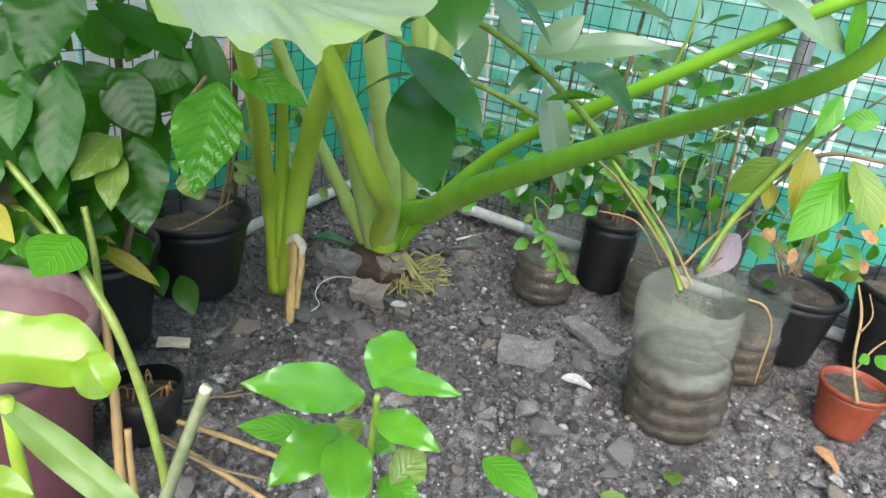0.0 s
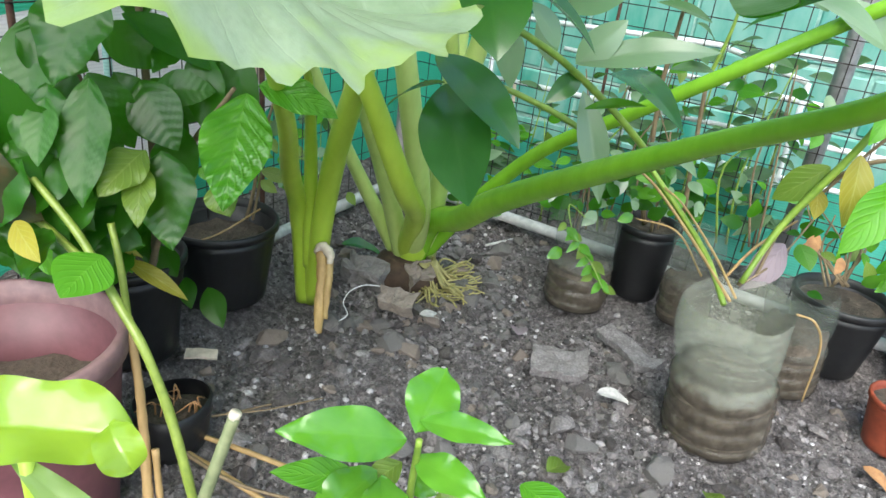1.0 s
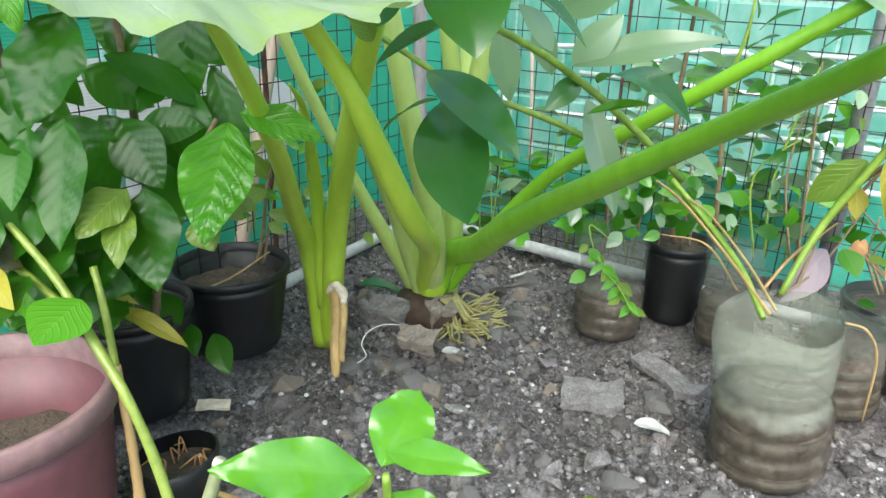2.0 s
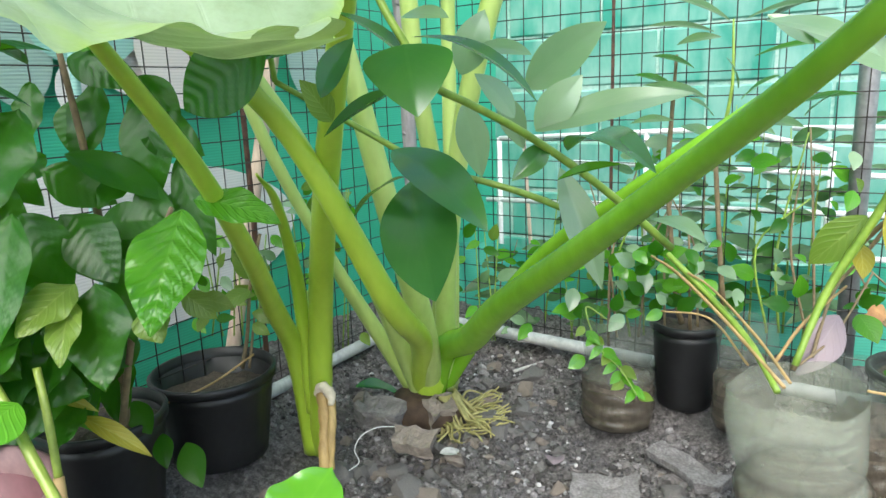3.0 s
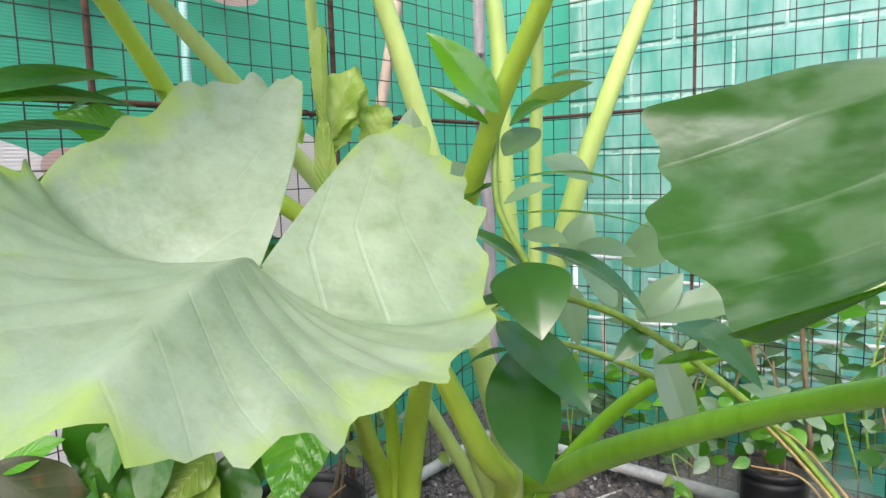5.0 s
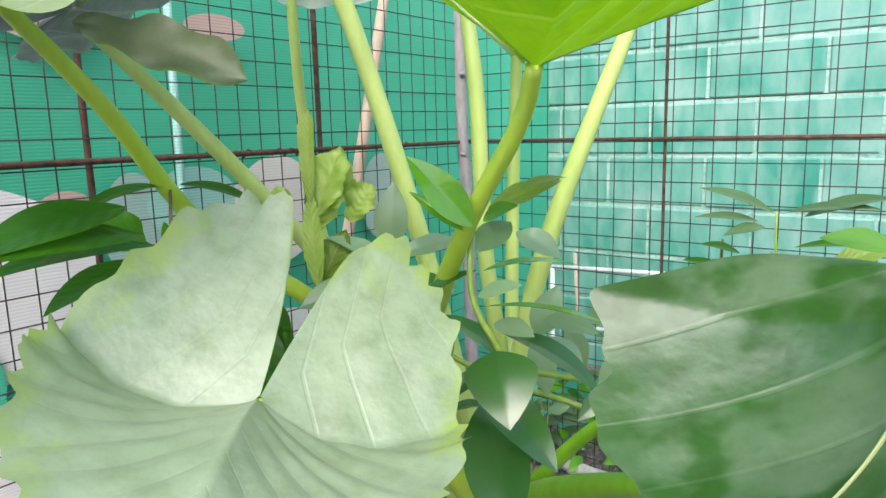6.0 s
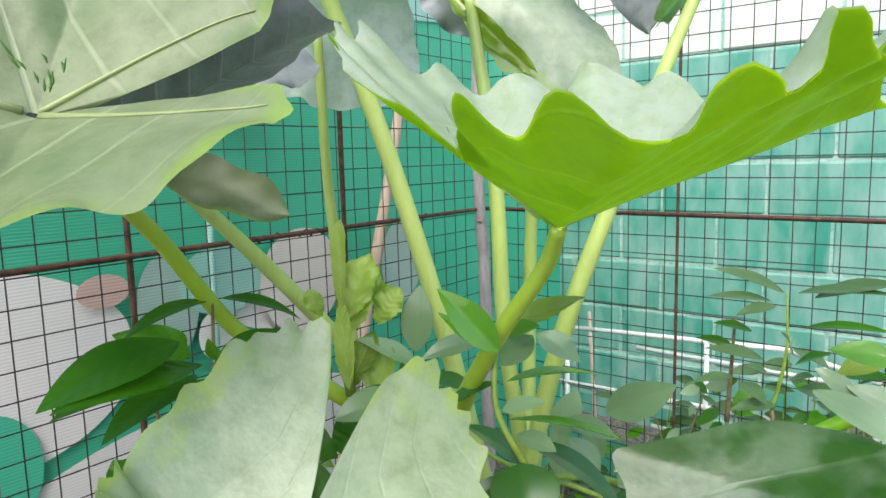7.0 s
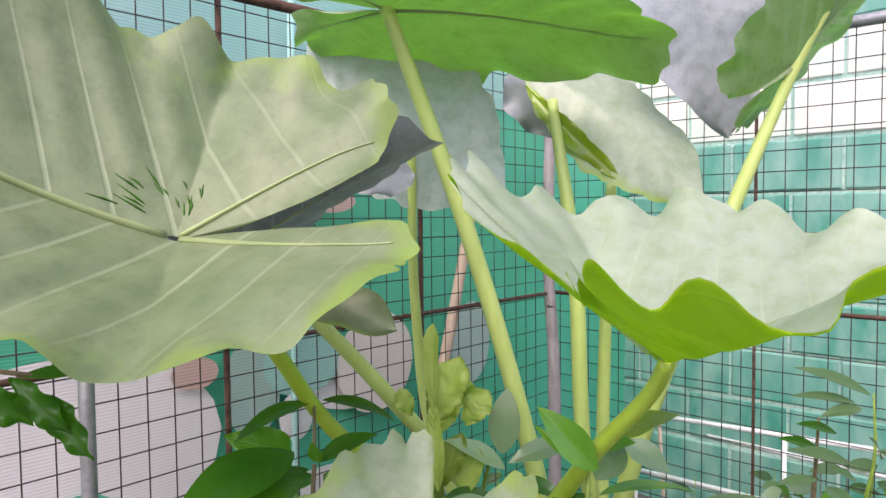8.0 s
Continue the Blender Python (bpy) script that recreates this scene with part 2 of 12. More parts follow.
M_GREYPIPE = plain("grey_plastic_pipe", (0.35, 0.36, 0.36), (0.52, 0.53, 0.52), 9, 0.55, bump=0.15)
M_WHITEPIPE = plain("white_pipe", (0.72, 0.74, 0.75), (0.84, 0.85, 0.86), 9, 0.35, bump=0.04)
M_WOOD = plain("pale_pole_wood", (0.42, 0.31, 0.24), (0.58, 0.46, 0.37), 9, 0.75, bump=0.3, stretch=(1, 1, 0.2))
M_CHIP = plain("pale_wood_chip", (0.55, 0.47, 0.35), (0.68, 0.6, 0.48), 30, 0.7)
M_STONE = plain("grey_stone", (0.115, 0.106, 0.102), (0.225, 0.21, 0.20), 22, 0.9, bump=0.6, fine=120, dist=0.01)
M_STONE_TAN = plain("tan_stone", (0.19, 0.158, 0.132), (0.29, 0.24, 0.20), 22, 0.9, bump=0.6, fine=120, dist=0.01)
M_PAPER = plain("white_scrap", (0.32, 0.31, 0.30), (0.55, 0.54, 0.52), 30, 0.7)
M_CLOTH = plain("pinkish_cloth_scrap", (0.42, 0.36, 0.36), (0.56, 0.5, 0.49), 20, 0.85)
M_YSCRAP = plain("yellow_plastic_scrap", (0.65, 0.5, 0.04), (0.75, 0.6, 0.08), 20, 0.5)
M_LITTER = plain("brown_dead_leaf", (0.25, 0.12, 0.05), (0.40, 0.22, 0.09), 30, 0.8)
M_THREAD = plain("white_thread", (0.7, 0.7, 0.7), (0.85, 0.85, 0.85), 30, 0.6)


def soil_material():
    m, n, l, b = nodes_of("gravelly_soil")
    big = noise_tex(n, l, 5, 6)
    mid = noise_tex(n, l, 70, 8, 0.8)
    v = n.new("ShaderNodeTexVoronoi")
    v.inputs["Scale"].default_value = 120
    co = n.new("ShaderNodeTexCoord")
    l.new(co.outputs["Object"], v.inputs["Vector"])
    col = ramp(n, l, mid, [(0.38, (0.025, 0.022, 0.022)), (0.5, (0.175, 0.158, 0.155)), (0.62, (0.46, 0.425, 0.42))])
    col = mixed(n, l, 0.4, col, ramp(n, l, big, [(0.35, (0.068, 0.057, 0.054)), (0.65, (0.25, 0.23, 0.23))]))
    sp = ramp(n, l, v.outputs["Color"], [(0.78, (0, 0, 0)), (0.86, (1, 1, 1))])
    col = mixed(n, l, mixed(n, l, 0.35, (0, 0, 0), sp), col, (0.4, 0.38, 0.36))
    l.new(col, b.inputs["Base Color"])
    b.inputs["Roughness"].default_value = 0.95
    b1 = bumped(n, l, b, mid, 1.0, 0.018)
    b2 = n.new("ShaderNodeBump")
    b2.inputs["Strength"].default_value, b2.inputs["Distance"].default_value = 0.6, 0.006
    l.new(v.outputs["Distance"], b2.inputs["Height"])
    l.new(b1.outputs[0], b2.inputs["Normal"])
    l.new(b2.outputs[0], b.inputs["Normal"])
    return m


M_SOIL = soil_material()


def grit_material():
    m, n, l, b = nodes_of("grit")
    g = n.new("ShaderNodeNewGeometry")
    col = ramp(n, l, g.outputs["Random Per Island"], [(0.0, (0.034, 0.031, 0.031)), (0.5, (0.145, 0.132, 0.13)), (0.88, (0.31, 0.29, 0.29)), (0.985, (0.52, 0.50, 0.50))])
    fine = noise_tex(n, l, 260, 3)
    l.new(mixed(n, l, 1.0, col, ramp(n, l, fine, [(0.3, (0.7, 0.7, 0.7)), (0.7, (1.15, 1.15, 1.15))]), "MULTIPLY"), b.inputs["Base Color"])
    b.inputs["Roughness"].default_value = 0.92
    bumped(n, l, b, fine, 0.4, 0.003)
    return m


M_GRAVEL = grit_material()


def clod_material():
    """Dried clods, each its own grey-brown, with crumbs and pits."""
    m, n, l, b = nodes_of("dried_clods")
    g = n.new("ShaderNodeNewGeometry")
    col = ramp(n, l, g.outputs["Random Per Island"], [(0.0, (0.062, 0.054, 0.052)), (0.45, (0.165, 0.148, 0.146)), (0.8, (0.27, 0.25, 0.25)), (1.0, (0.38, 0.36, 0.355))])
    big = noise_tex(n, l, 45, 6, 0.7)
    fine = noise_tex(n, l, 210, 4, 0.7)
    col = mixed(n, l, 1.0, col, ramp(n, l, big, [(0.3, (0.6, 0.58, 0.56)), (0.7, (1.25, 1.25, 1.25))]), "MULTIPLY")
    col = mixed(n, l, 1.0, col, ramp(n, l, fine, [(0.35, (0.65, 0.65, 0.65)), (0.65, (1.2, 1.2, 1.2))]), "MULTIPLY")
    l.new(col, b.inputs["Base Color"])
    b.inputs["Roughness"].default_value = 0.95
    b1 = bumped(n, l, b, big, 0.9, 0.012)
    b2 = n.new("ShaderNodeBump")
    b2.inputs["Strength"].default_value, b2.inputs["Distance"].default_value = 0.8, 0.004
    l.new(fine, b2.inputs["Height"])
    l.new(b1.outputs[0], b2.inputs["Normal"])
    l.new(b2.outputs[0], b.inputs["Normal"])
    return m


M_CLOD = clod_material()
M_POTSOIL = plain("potting_soil", (0.04, 0.03, 0.022), (0.10, 0.08, 0.06), 30, 0.95, bump=0.8, fine=120, dist=0.01)


def block_material(name, c1, c2, worn):
    """Painted concrete block with drips, pale scuffs and a wet sheen."""
    m, n, l, b = nodes_of(name)
    co = n.new("ShaderNodeNewGeometry")
    big = n.new("ShaderNodeTexNoise")
    big.inputs["Scale"].default_value, big.inputs["Detail"].default_value = 3.2, 6
    l.new(co.outputs["Position"], big.inputs[0])
    mp = n.new("ShaderNodeMapping")
    mp.inputs["Scale"].default_value = (5, 5, 2.2)
    l.new(co.outputs["Position"], mp.inputs[0])
    drip = n.new("ShaderNodeTexNoise")
    drip.inputs["Scale"].default_value, drip.inputs["Detail"].default_value = 2.2, 5
    l.new(mp.outputs[0], drip.inputs[0])
    info = n.new("ShaderNodeObjectInfo")
    col = ramp(n, l, big.outputs[0], [(0.3, c1), (0.7, c2)])
    col = mixed(n, l, ramp(n, l, drip.outputs[0], [(0.38, (0, 0, 0)), (0.66, (0.85, 0.85, 0.85))]), col, worn)
    rnd = n.new("ShaderNodeMath")
    rnd.operation = "MULTIPLY"
    rnd.inputs[1].default_value = 0.3
    l.new(info.outputs["Random"], rnd.inputs[0])
    col = mixed(n, l, rnd.outputs[0], col, worn)
    l.new(col, b.inputs["Base Color"])
    b.inputs["Roughness"].default_value = 0.42
    bumped(n, l, b, noise_tex(n, l, 40, 4), 0.3, 0.006)
    return m


M_BLOCK = block_material("green_painted_block", (0.024, 0.225, 0.168), (0.065, 0.30, 0.235), (0.235, 0.40, 0.355))
M_BLOCK_TOP = block_material("cream_block", (0.60, 0.60, 0.55), (0.70, 0.69, 0.64), (0.45, 0.56, 0.5))
M_MORTAR = plain("wall_mortar", (0.12, 0.34, 0.28), (0.42, 0.54, 0.49), 8, 0.6, bump=0.5, dist=0.01)


def banner_material(name, c1, c2, lines=0.12):
    """Woven printed tarpaulin with fine level threads."""
    m, n, l, b = nodes_of(name)
    co = n.new("ShaderNodeNewGeometry")
    sep = n.new("ShaderNodeSeparateXYZ")
    l.new(co.outputs["Position"], sep.inputs[0])
    w = n.new("ShaderNodeTexWave")
    w.bands_direction = "Z"
    w.inputs["Scale"].default_value, w.inputs["Distortion"].default_value = 45, 0.6
    w.inputs["Detail"].default_value = 1
    l.new(co.outputs["Position"], w.inputs[0])
    big = n.new("ShaderNodeTexNoise")
    big.inputs["Scale"].default_value, big.inputs["Detail"].default_value = 2.5, 5
    l.new(co.outputs["Position"], big.inputs[0])
    col = ramp(n, l, big.outputs[0], [(0.3, c1), (0.7, c2)])
    col = mixed(n, l, ramp(n, l, w.outputs["Color"], [(0.0, (lines, lines, lines)), (0.5, (0, 0, 0))]), col, tuple(v * 0.35 for v in c1))
    l.new(col, b.inputs["Base Color"])
    b.inputs["Roughness"].default_value = 0.5
    bumped(n, l, b, w.outputs["Fac"], 0.2, 0.002)
    return m


M_TARP_GREEN = banner_material("green_tarp", (0.038, 0.37, 0.23), (0.07, 0.46, 0.31), 0.2)
M_TARP_WHITE = banner_material("white_tarp", (0.70, 0.67, 0.69), (0.78, 0.75, 0.77), 0.18)
M_TARP_TAN = banner_material("tan_tarp", (0.42, 0.34, 0.28), (0.5, 0.42, 0.36), 0.3)
M_TARP_RED = banner_material("faded_red_print", (0.52, 0.36, 0.33), (0.58, 0.42, 0.38), 0.3)
M_TARP_TEAL = banner_material("teal_tarp", (0.035, 0.29, 0.21), (0.085, 0.43, 0.33), 0.15)
M_TARP_PINK = banner_material("faded_pink_print", (0.62, 0.55, 0.54), (0.72, 0.66, 0.65), 0.2)
M_TARP_GREY = banner_material("grey_green_print", (0.26, 0.40, 0.37), (0.42, 0.52, 0.49), 0.25)
M_TARP_AQUA = banner_material("aqua_print", (0.25, 0.5, 0.46), (0.36, 0.58, 0.55), 0.3)


def clear_plastic(name, tint, alpha, rough=0.3, soil_line=None):
    """Clouded bottle plastic; below the soil line it is filmed with wet dirt and streaked."""
    m, n, l, b = nodes_of(name)
    tr = n.new("ShaderNodeBsdfTransparent")
    mix = n.new("ShaderNodeMixShader")
    cloud = ramp(n, l, noise_tex(n, l, 14, 5), [(0.25, (max(0.03, alpha - 0.07),) * 3), (0.75, (alpha + 0.08,) * 3)])
    col = ramp(n, l, noise_tex(n, l, 30, 4), [(0.3, tuple(v * 0.85 for v in tint)), (0.7, tuple(min(1, v * 1.15) for v in tint))])
    if soil_line:
        co = n.new("ShaderNodeTexCoord")
        sep = n.new("ShaderNodeSeparateXYZ")
        l.new(co.outputs["Object"], sep.inputs[0])
        edge = n.new("ShaderNodeMath")
        edge.operation = "MULTIPLY_ADD"
        edge.inputs[1].default_value = 0.09
        l.new(noise_tex(n, l, 26, 5, 0.65), edge.inputs[0])
        l.new(sep.outputs[2], edge.inputs[2])
        low = n.new("ShaderNodeMapRange")
        low.inputs["From Min"].default_value, low.inputs["From Max"].default_value = soil_line + 0.058, soil_line + 0.030
        l.new(edge.outputs[0], low.inputs["Value"])
        col = mixed(n, l, low.outputs[0], col, ramp(n, l, noise_tex(n, l, 60, 5, 0.7, stretch=(1, 1, 0.4)), [(0.35, (0.05, 0.042, 0.03)), (0.62, (0.13, 0.11, 0.085)), (0.72, (0.34, 0.32, 0.27))]))
        cloud = mixed(n, l, low.outputs[0], cloud, (0.5, 0.5, 0.5))
    l.new(col, b.inputs["Base Color"])
    b.inputs["Roughness"].default_value = rough
    l.new(cloud, mix.inputs[0])
    l.new(tr.outputs[0], mix.inputs[1])
    l.new(b.outputs[0], mix.inputs[2])
    l.new(mix.outputs[0], n["Material Output"].inputs[0])
    bumped(n, l, b, noise_tex(n, l, 30, 3), 0.15, 0.003)
    return m


M_CLEAR = clear_plastic("cloudy_bottle_plastic", (0.30, 0.32, 0.26), 0.48, 0.25, 0.150)
M_CLEAR_THIN = clear_plastic("clear_bottle_plastic", (0.20, 0.23, 0.20), 0.22, 0.2, 0.115)


# ---- mesh helpers ----
def box_data(lo, hi):
    (a, b, c), (d, e, f) = lo, hi
    v = [(a, b, c), (d, b, c), (d, e, c), (a, e, c), (a, b, f), (d, b, f), (d, e, f), (a, e, f)]
    return v, [(0, 3, 2, 1), (4, 5, 6, 7), (0, 1, 5, 4), (1, 2, 6, 5), (2, 3, 7, 6), (3, 0, 4, 7)]


def part(name, bm, material, parent=None, label="", smooth=True):
    me = bpy.data.meshes.new(name)
    bm.to_mesh(me)
    bm.free()
    if smooth:
        me.polygons.foreach_set("use_smooth", [True] * len(me.polygons))
    me.materials.append(material)
    ob = new(name, me)
    if parent:
        ob.parent = parent
    if label:
        ob["label"] = label
    return ob


def raw(name, verts, faces, material, parent=None, label="", uvs=None, smooth=True):
    me = bpy.data.meshes.new(name)
    me.from_pydata([tuple(v) for v in verts], [], faces)
    if smooth:
        me.polygons.foreach_set("use_smooth", [True] * len(me.polygons))
    if uvs is not None:
        layer = me.uv_layers.new(name="UVMap")
        idx = np.zeros(len(me.loops), dtype=np.int32)
        me.loops.foreach_get("vertex_index", idx)
        layer.data.foreach_set("uv", np.asarray(uvs, dtype=np.float32)[idx].ravel())
    me.materials.append(material)
    ob = new(name, me)
    if parent:
        ob.parent = parent
    if label:
        ob["label"] = label
    return ob


def thing(name, at, label, category, group="", kind=""):
    e = new(name)
    e.location = at
    e.empty_display_size = 0.05
    return tagged(e, label, category, group, kind)


def smooth_path(points, count):
    """A Catmull-Rom line through the points."""
    p = [Vector(q) for q in points]
    p = [p[0] * 2 - p[1]] + p + [p[-1] * 2 - p[-2]]
    out = []
    segs = len(p) - 3
    for i in range(count + 1):
        u = i / count * segs
        k = min(int(u), segs - 1)
        t = u - k
        a, b, c, d = p[k : k + 4]
        out.append(0.5 * ((2 * b) + (c - a) * t + (2 * a - 5 * b + 4 * c - d) * t * t + (3 * b - a - 3 * c + d) * t**3))
    return out


def tube_data(points, radii, sides=8, steps=12, flat=1.0, wob=0.0, seed=0):
    """Vertices and faces of a tapering tube; radii are spread evenly along it."""
    line = smooth_path(points, steps) if len(points) > 2 else [Vector(points[0]).lerp(Vector(points[1]), i / steps) for i in range(steps + 1)]
    rng = random.Random(seed)
    verts, faces = [], []
    side = None
    for i, c in enumerate(line):
        d = (line[min(i + 1, steps)] - line[max(i - 1, 0)]).normalized()
        if side is None:
            side = d.orthogonal().normalized()
        side = (side - d * side.dot(d)).normalized()
        up = d.cross(side)
        u = i / steps * (len(radii) - 1)
        k = min(int(u), len(radii) - 2)
        r = radii[k] + (radii[k + 1] - radii[k]) * (u - k)
        r *= 1 + wob * (rng.random() - 0.5)
        for s in range(sides):
            a = 2 * math.pi * s / sides
            verts.append(c + side * (math.cos(a) * r) + up * (math.sin(a) * r * flat))
    for i in range(steps):
        for s in range(sides):
            a, b = i * sides + s, i * sides + (s + 1) % sides
            faces.append((a, b, b + sides, a + sides))
    faces.append(tuple(range(sides))[::-1])
    faces.append(tuple(range(steps * sides, steps * sides + sides)))
    return verts, faces


def tube(name, points, radii, material, parent=None, label="", sides=8, steps=12, flat=1.0, wob=0.0, seed=0):
    v, f = tube_data(points, radii, sides, steps, flat, wob, seed)
    if parent:
        o = parent.matrix_basis.translation
        if parent.parent:
            o = o + parent.parent.matrix_basis.translation
        v = [q - o for q in v]
    return raw(name, v, f, material, parent, label)


def origin_of(parent):
    o = Vector((0, 0, 0))
    while parent:
        o = o + parent.location
        parent = parent.parent
    return o


def lathe_data(profile, sides=40, wob=0.0, seed=0, flute=0, depth=0.0):
    """A turned body from (radius, height) pairs."""
    rng = random.Random(seed)
    ph = [rng.uniform(0, 6.28) for _ in range(3)]
    verts, faces = [], []
    for r, z in profile:
        for s in range(sides):
            a = 2 * math.pi * s / sides
            k = 1 + wob * (math.sin(2 * a + ph[0] + z * 9) + 0.6 * math.sin(3 * a + ph[1] - z * 14)) - (depth * (0.5 + 0.5 * math.cos(flute * a)) if flute else 0)
            verts.append(Vector((r * k * math.cos(a), r * k * math.sin(a), z)))
    for i in range(len(profile) - 1):
        for s in range(sides):
            a, b = i * sides + s, i * sides + (s + 1) % sides
            faces.append((a, b, b + sides, a + sides))
    return verts, faces


# ---- leaves ----
ANGLES = [0, 12, 30, 60, 90, 120, 145, 160, 171, 178]


def frame_of(az, el, roll):
    az, el, roll = radians(az), radians(el), radians(roll)
    y = Vector((math.cos(el) * math.cos(az), math.cos(el) * math.sin(az), math.sin(el)))
    x0 = y.cross(Vector((0, 0, 1))).normalized()
    z0 = x0.cross(y)
    x = x0 * math.cos(roll) + z0 * math.sin(roll)
    return x, y, x.cross(y)


def arum_leaf(parent, base, az, el, roll, size, w, b, cup, droop, lift, fold, material, ruffle=0.025, waves=13, seed=0, pleat=0.006, label="", rib_mat=None, spread=1.0, under=None, ribs=True, front=1.0, tears=0, hitch=None, skew=0.0, twist=0.0, curl=0.0, gap=0.15):
    """A heart-shaped elephant-ear blade round the top of its petiole: side veins leave the midrib and the two lobe veins, pleats lie between them, the rim is scalloped."""
    rng = random.Random(seed)
    x_, y_, z_ = frame_of(az, el, roll)
    base = Vector(base)
    o = origin_of(parent)
    ph = [rng.uniform(0, 6.28) for _ in range(4)]
    bounds = [a if a <= 90 else 90 + (a - 90) * spread for a in ANGLES]
    values = [1, 0.9, 0.47 * (1 + w), 1.05 * w, w, 0.5 * (w + b), b, 0.88 * b, 0.55 * b, 0.1 * b]
    lobe = radians(148 * spread)
    lead = radians(62)
    d = (math.sin(lobe), math.cos(lobe))
    e = (math.sin(lead), math.cos(lead))
    k2 = 2 * (d[0] * e[0] + d[1] * e[1])
    e2 = (k2 * d[0] - e[0], k2 * d[1] - e[1])

    def cross(p, q):
        return p[0] * q[1] - p[1] * q[0]

    def reach(th):
        a = abs(math.degrees(th))
        i = max(k for k in range(len(bounds)) if bounds[k] <= a + 1e-6)
        if i == len(bounds) - 1:
            return size * values[-1]
        t = (a - bounds[i]) / (bounds[i + 1] - bounds[i])
        return size * (values[i] * (1 - t) + values[i + 1] * t)

    def rank(x, y):
        """Which side vein passes here: whole numbers lie on the veins."""
        ax = abs(x)
        p = (ax, y - 0.22 * ax * ax / size)
        if cross(p, e) <= 0:
            return 20 + (p[1] - p[0] * e[1] / e[0]) / (gap * size)
        if cross(d, p) / cross(d, e) >= 0:
            return 20 - cross(p, e) / cross(d, e) / (gap * size)
        return 20 - cross(p, e2) / cross(d, e2) / (gap * size)

    def flat(th, s):
        r = reach(th) * s
        if th > 0:
            r *= 1 + (front - 1) * min(1, max(0, (math.degrees(th) - 85) / 50))
        edge = 1 + 0.022 * math.sin(waves * 1.7 * th + ph[2]) * s**3 + 0.014 * math.sin(waves * 3.1 * th + ph[3] + 2 * math.sin(5 * th)) * (0.6 + 0.5 * math.sin(4 * th + ph[1])) * s**5
        return r * edge * math.sin(th), r * edge * math.cos(th)

    def spot(th, s, up=0.0):
        x, y = flat(th, s)
        z = cup * x * x / size + (droop * y * y / size if y > 0 else -lift * y) + fold * abs(x)
        z += skew * x * abs(x) / size + twist * x * y / size + curl * size * s**4
        z += ruffle * size / 0.4 * s**6 * (math.sin(waves * th + ph[0]) + 0.5 * math.sin(waves * 0.53 * th + ph[1]))
        if hitch:
            z += hitch[2] * s**0.7 * math.exp(-((math.degrees(th) - hitch[0]) / hitch[1]) ** 2)
        k = rank(x, y)
        side = min(abs(x), abs(cross((abs(x), y), d)) if y < 0.3 * abs(x) else 9.0) / (0.10 * size)
        z -= pleat * math.cos(6.2832 * k) * 2.2 * s * (1.12 - s) * min(1.0, side)
        return base + x_ * x + y_ * y + z_ * (z + up) - o

    n, m = 220, 34
    verts, uvs, faces = [], [], []
    for i in range(n + 1):
        th = radians((-178 + 356 * i / n) * (bounds[-1] / 178))
        for j in range(m + 1):
            s = 0.015 + 0.985 * (j / m)
            verts.append(spot(th, s))
            uvs.append((j / m * 0.4 + 0.55, rank(*flat(th, s))))
    for i in range(n):
        for j in range(m):
            a = i * (m + 1) + j
            faces.append((a, a + 1, a + m + 2, a + m + 1))
    blade = raw("leaf_blade", verts, faces, material, parent, label, uvs)
    # second sheet just below, its colour carrying the light that passes the blade
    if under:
        raw("underside", [v - z_ * 0.0016 for v in verts], faces, under, blade, "green underside with backlight put into its colour", uvs)
    for k in range(tears):
        a, s0 = radians(rng.uniform(15, 110)), rng.uniform(0.10, 0.26)
        line = [spot(a, s0, 0.0006), spot(a - 0.04, s0 + 0.02, 0.0008), spot(a - 0.1, s0 + rng.uniform(0.035, 0.075), 0.0006)]
        vv, ff = tube_data(line, [0.0004, 0.0016, 0.0003], 5, 6)
        raw("tear", vv, ff, M_COFFEE_DARK, blade)
    # raised primary veins: the midrib and one along each lobe
    for v in (0, 148 * spread) if ribs else ():
        for sgn in (1, -1) if v else (1,):
            line = [spot(radians(sgn * v + sgn * 4 * s * s), 0.02 + 0.9 * s, 0.0012) for s in [q / 16 for q in range(17)]]
            r = 0.0048 if v == 0 else 0.003
            vv, ff = tube_data(line, [r * size / 0.4, r * 0.5 * size / 0.4, r * 0.2 * size / 0.4], 8, 24, flat=0.6)
            raw("vein", vv, ff, rib_mat or M_RIB, blade)
    return blade


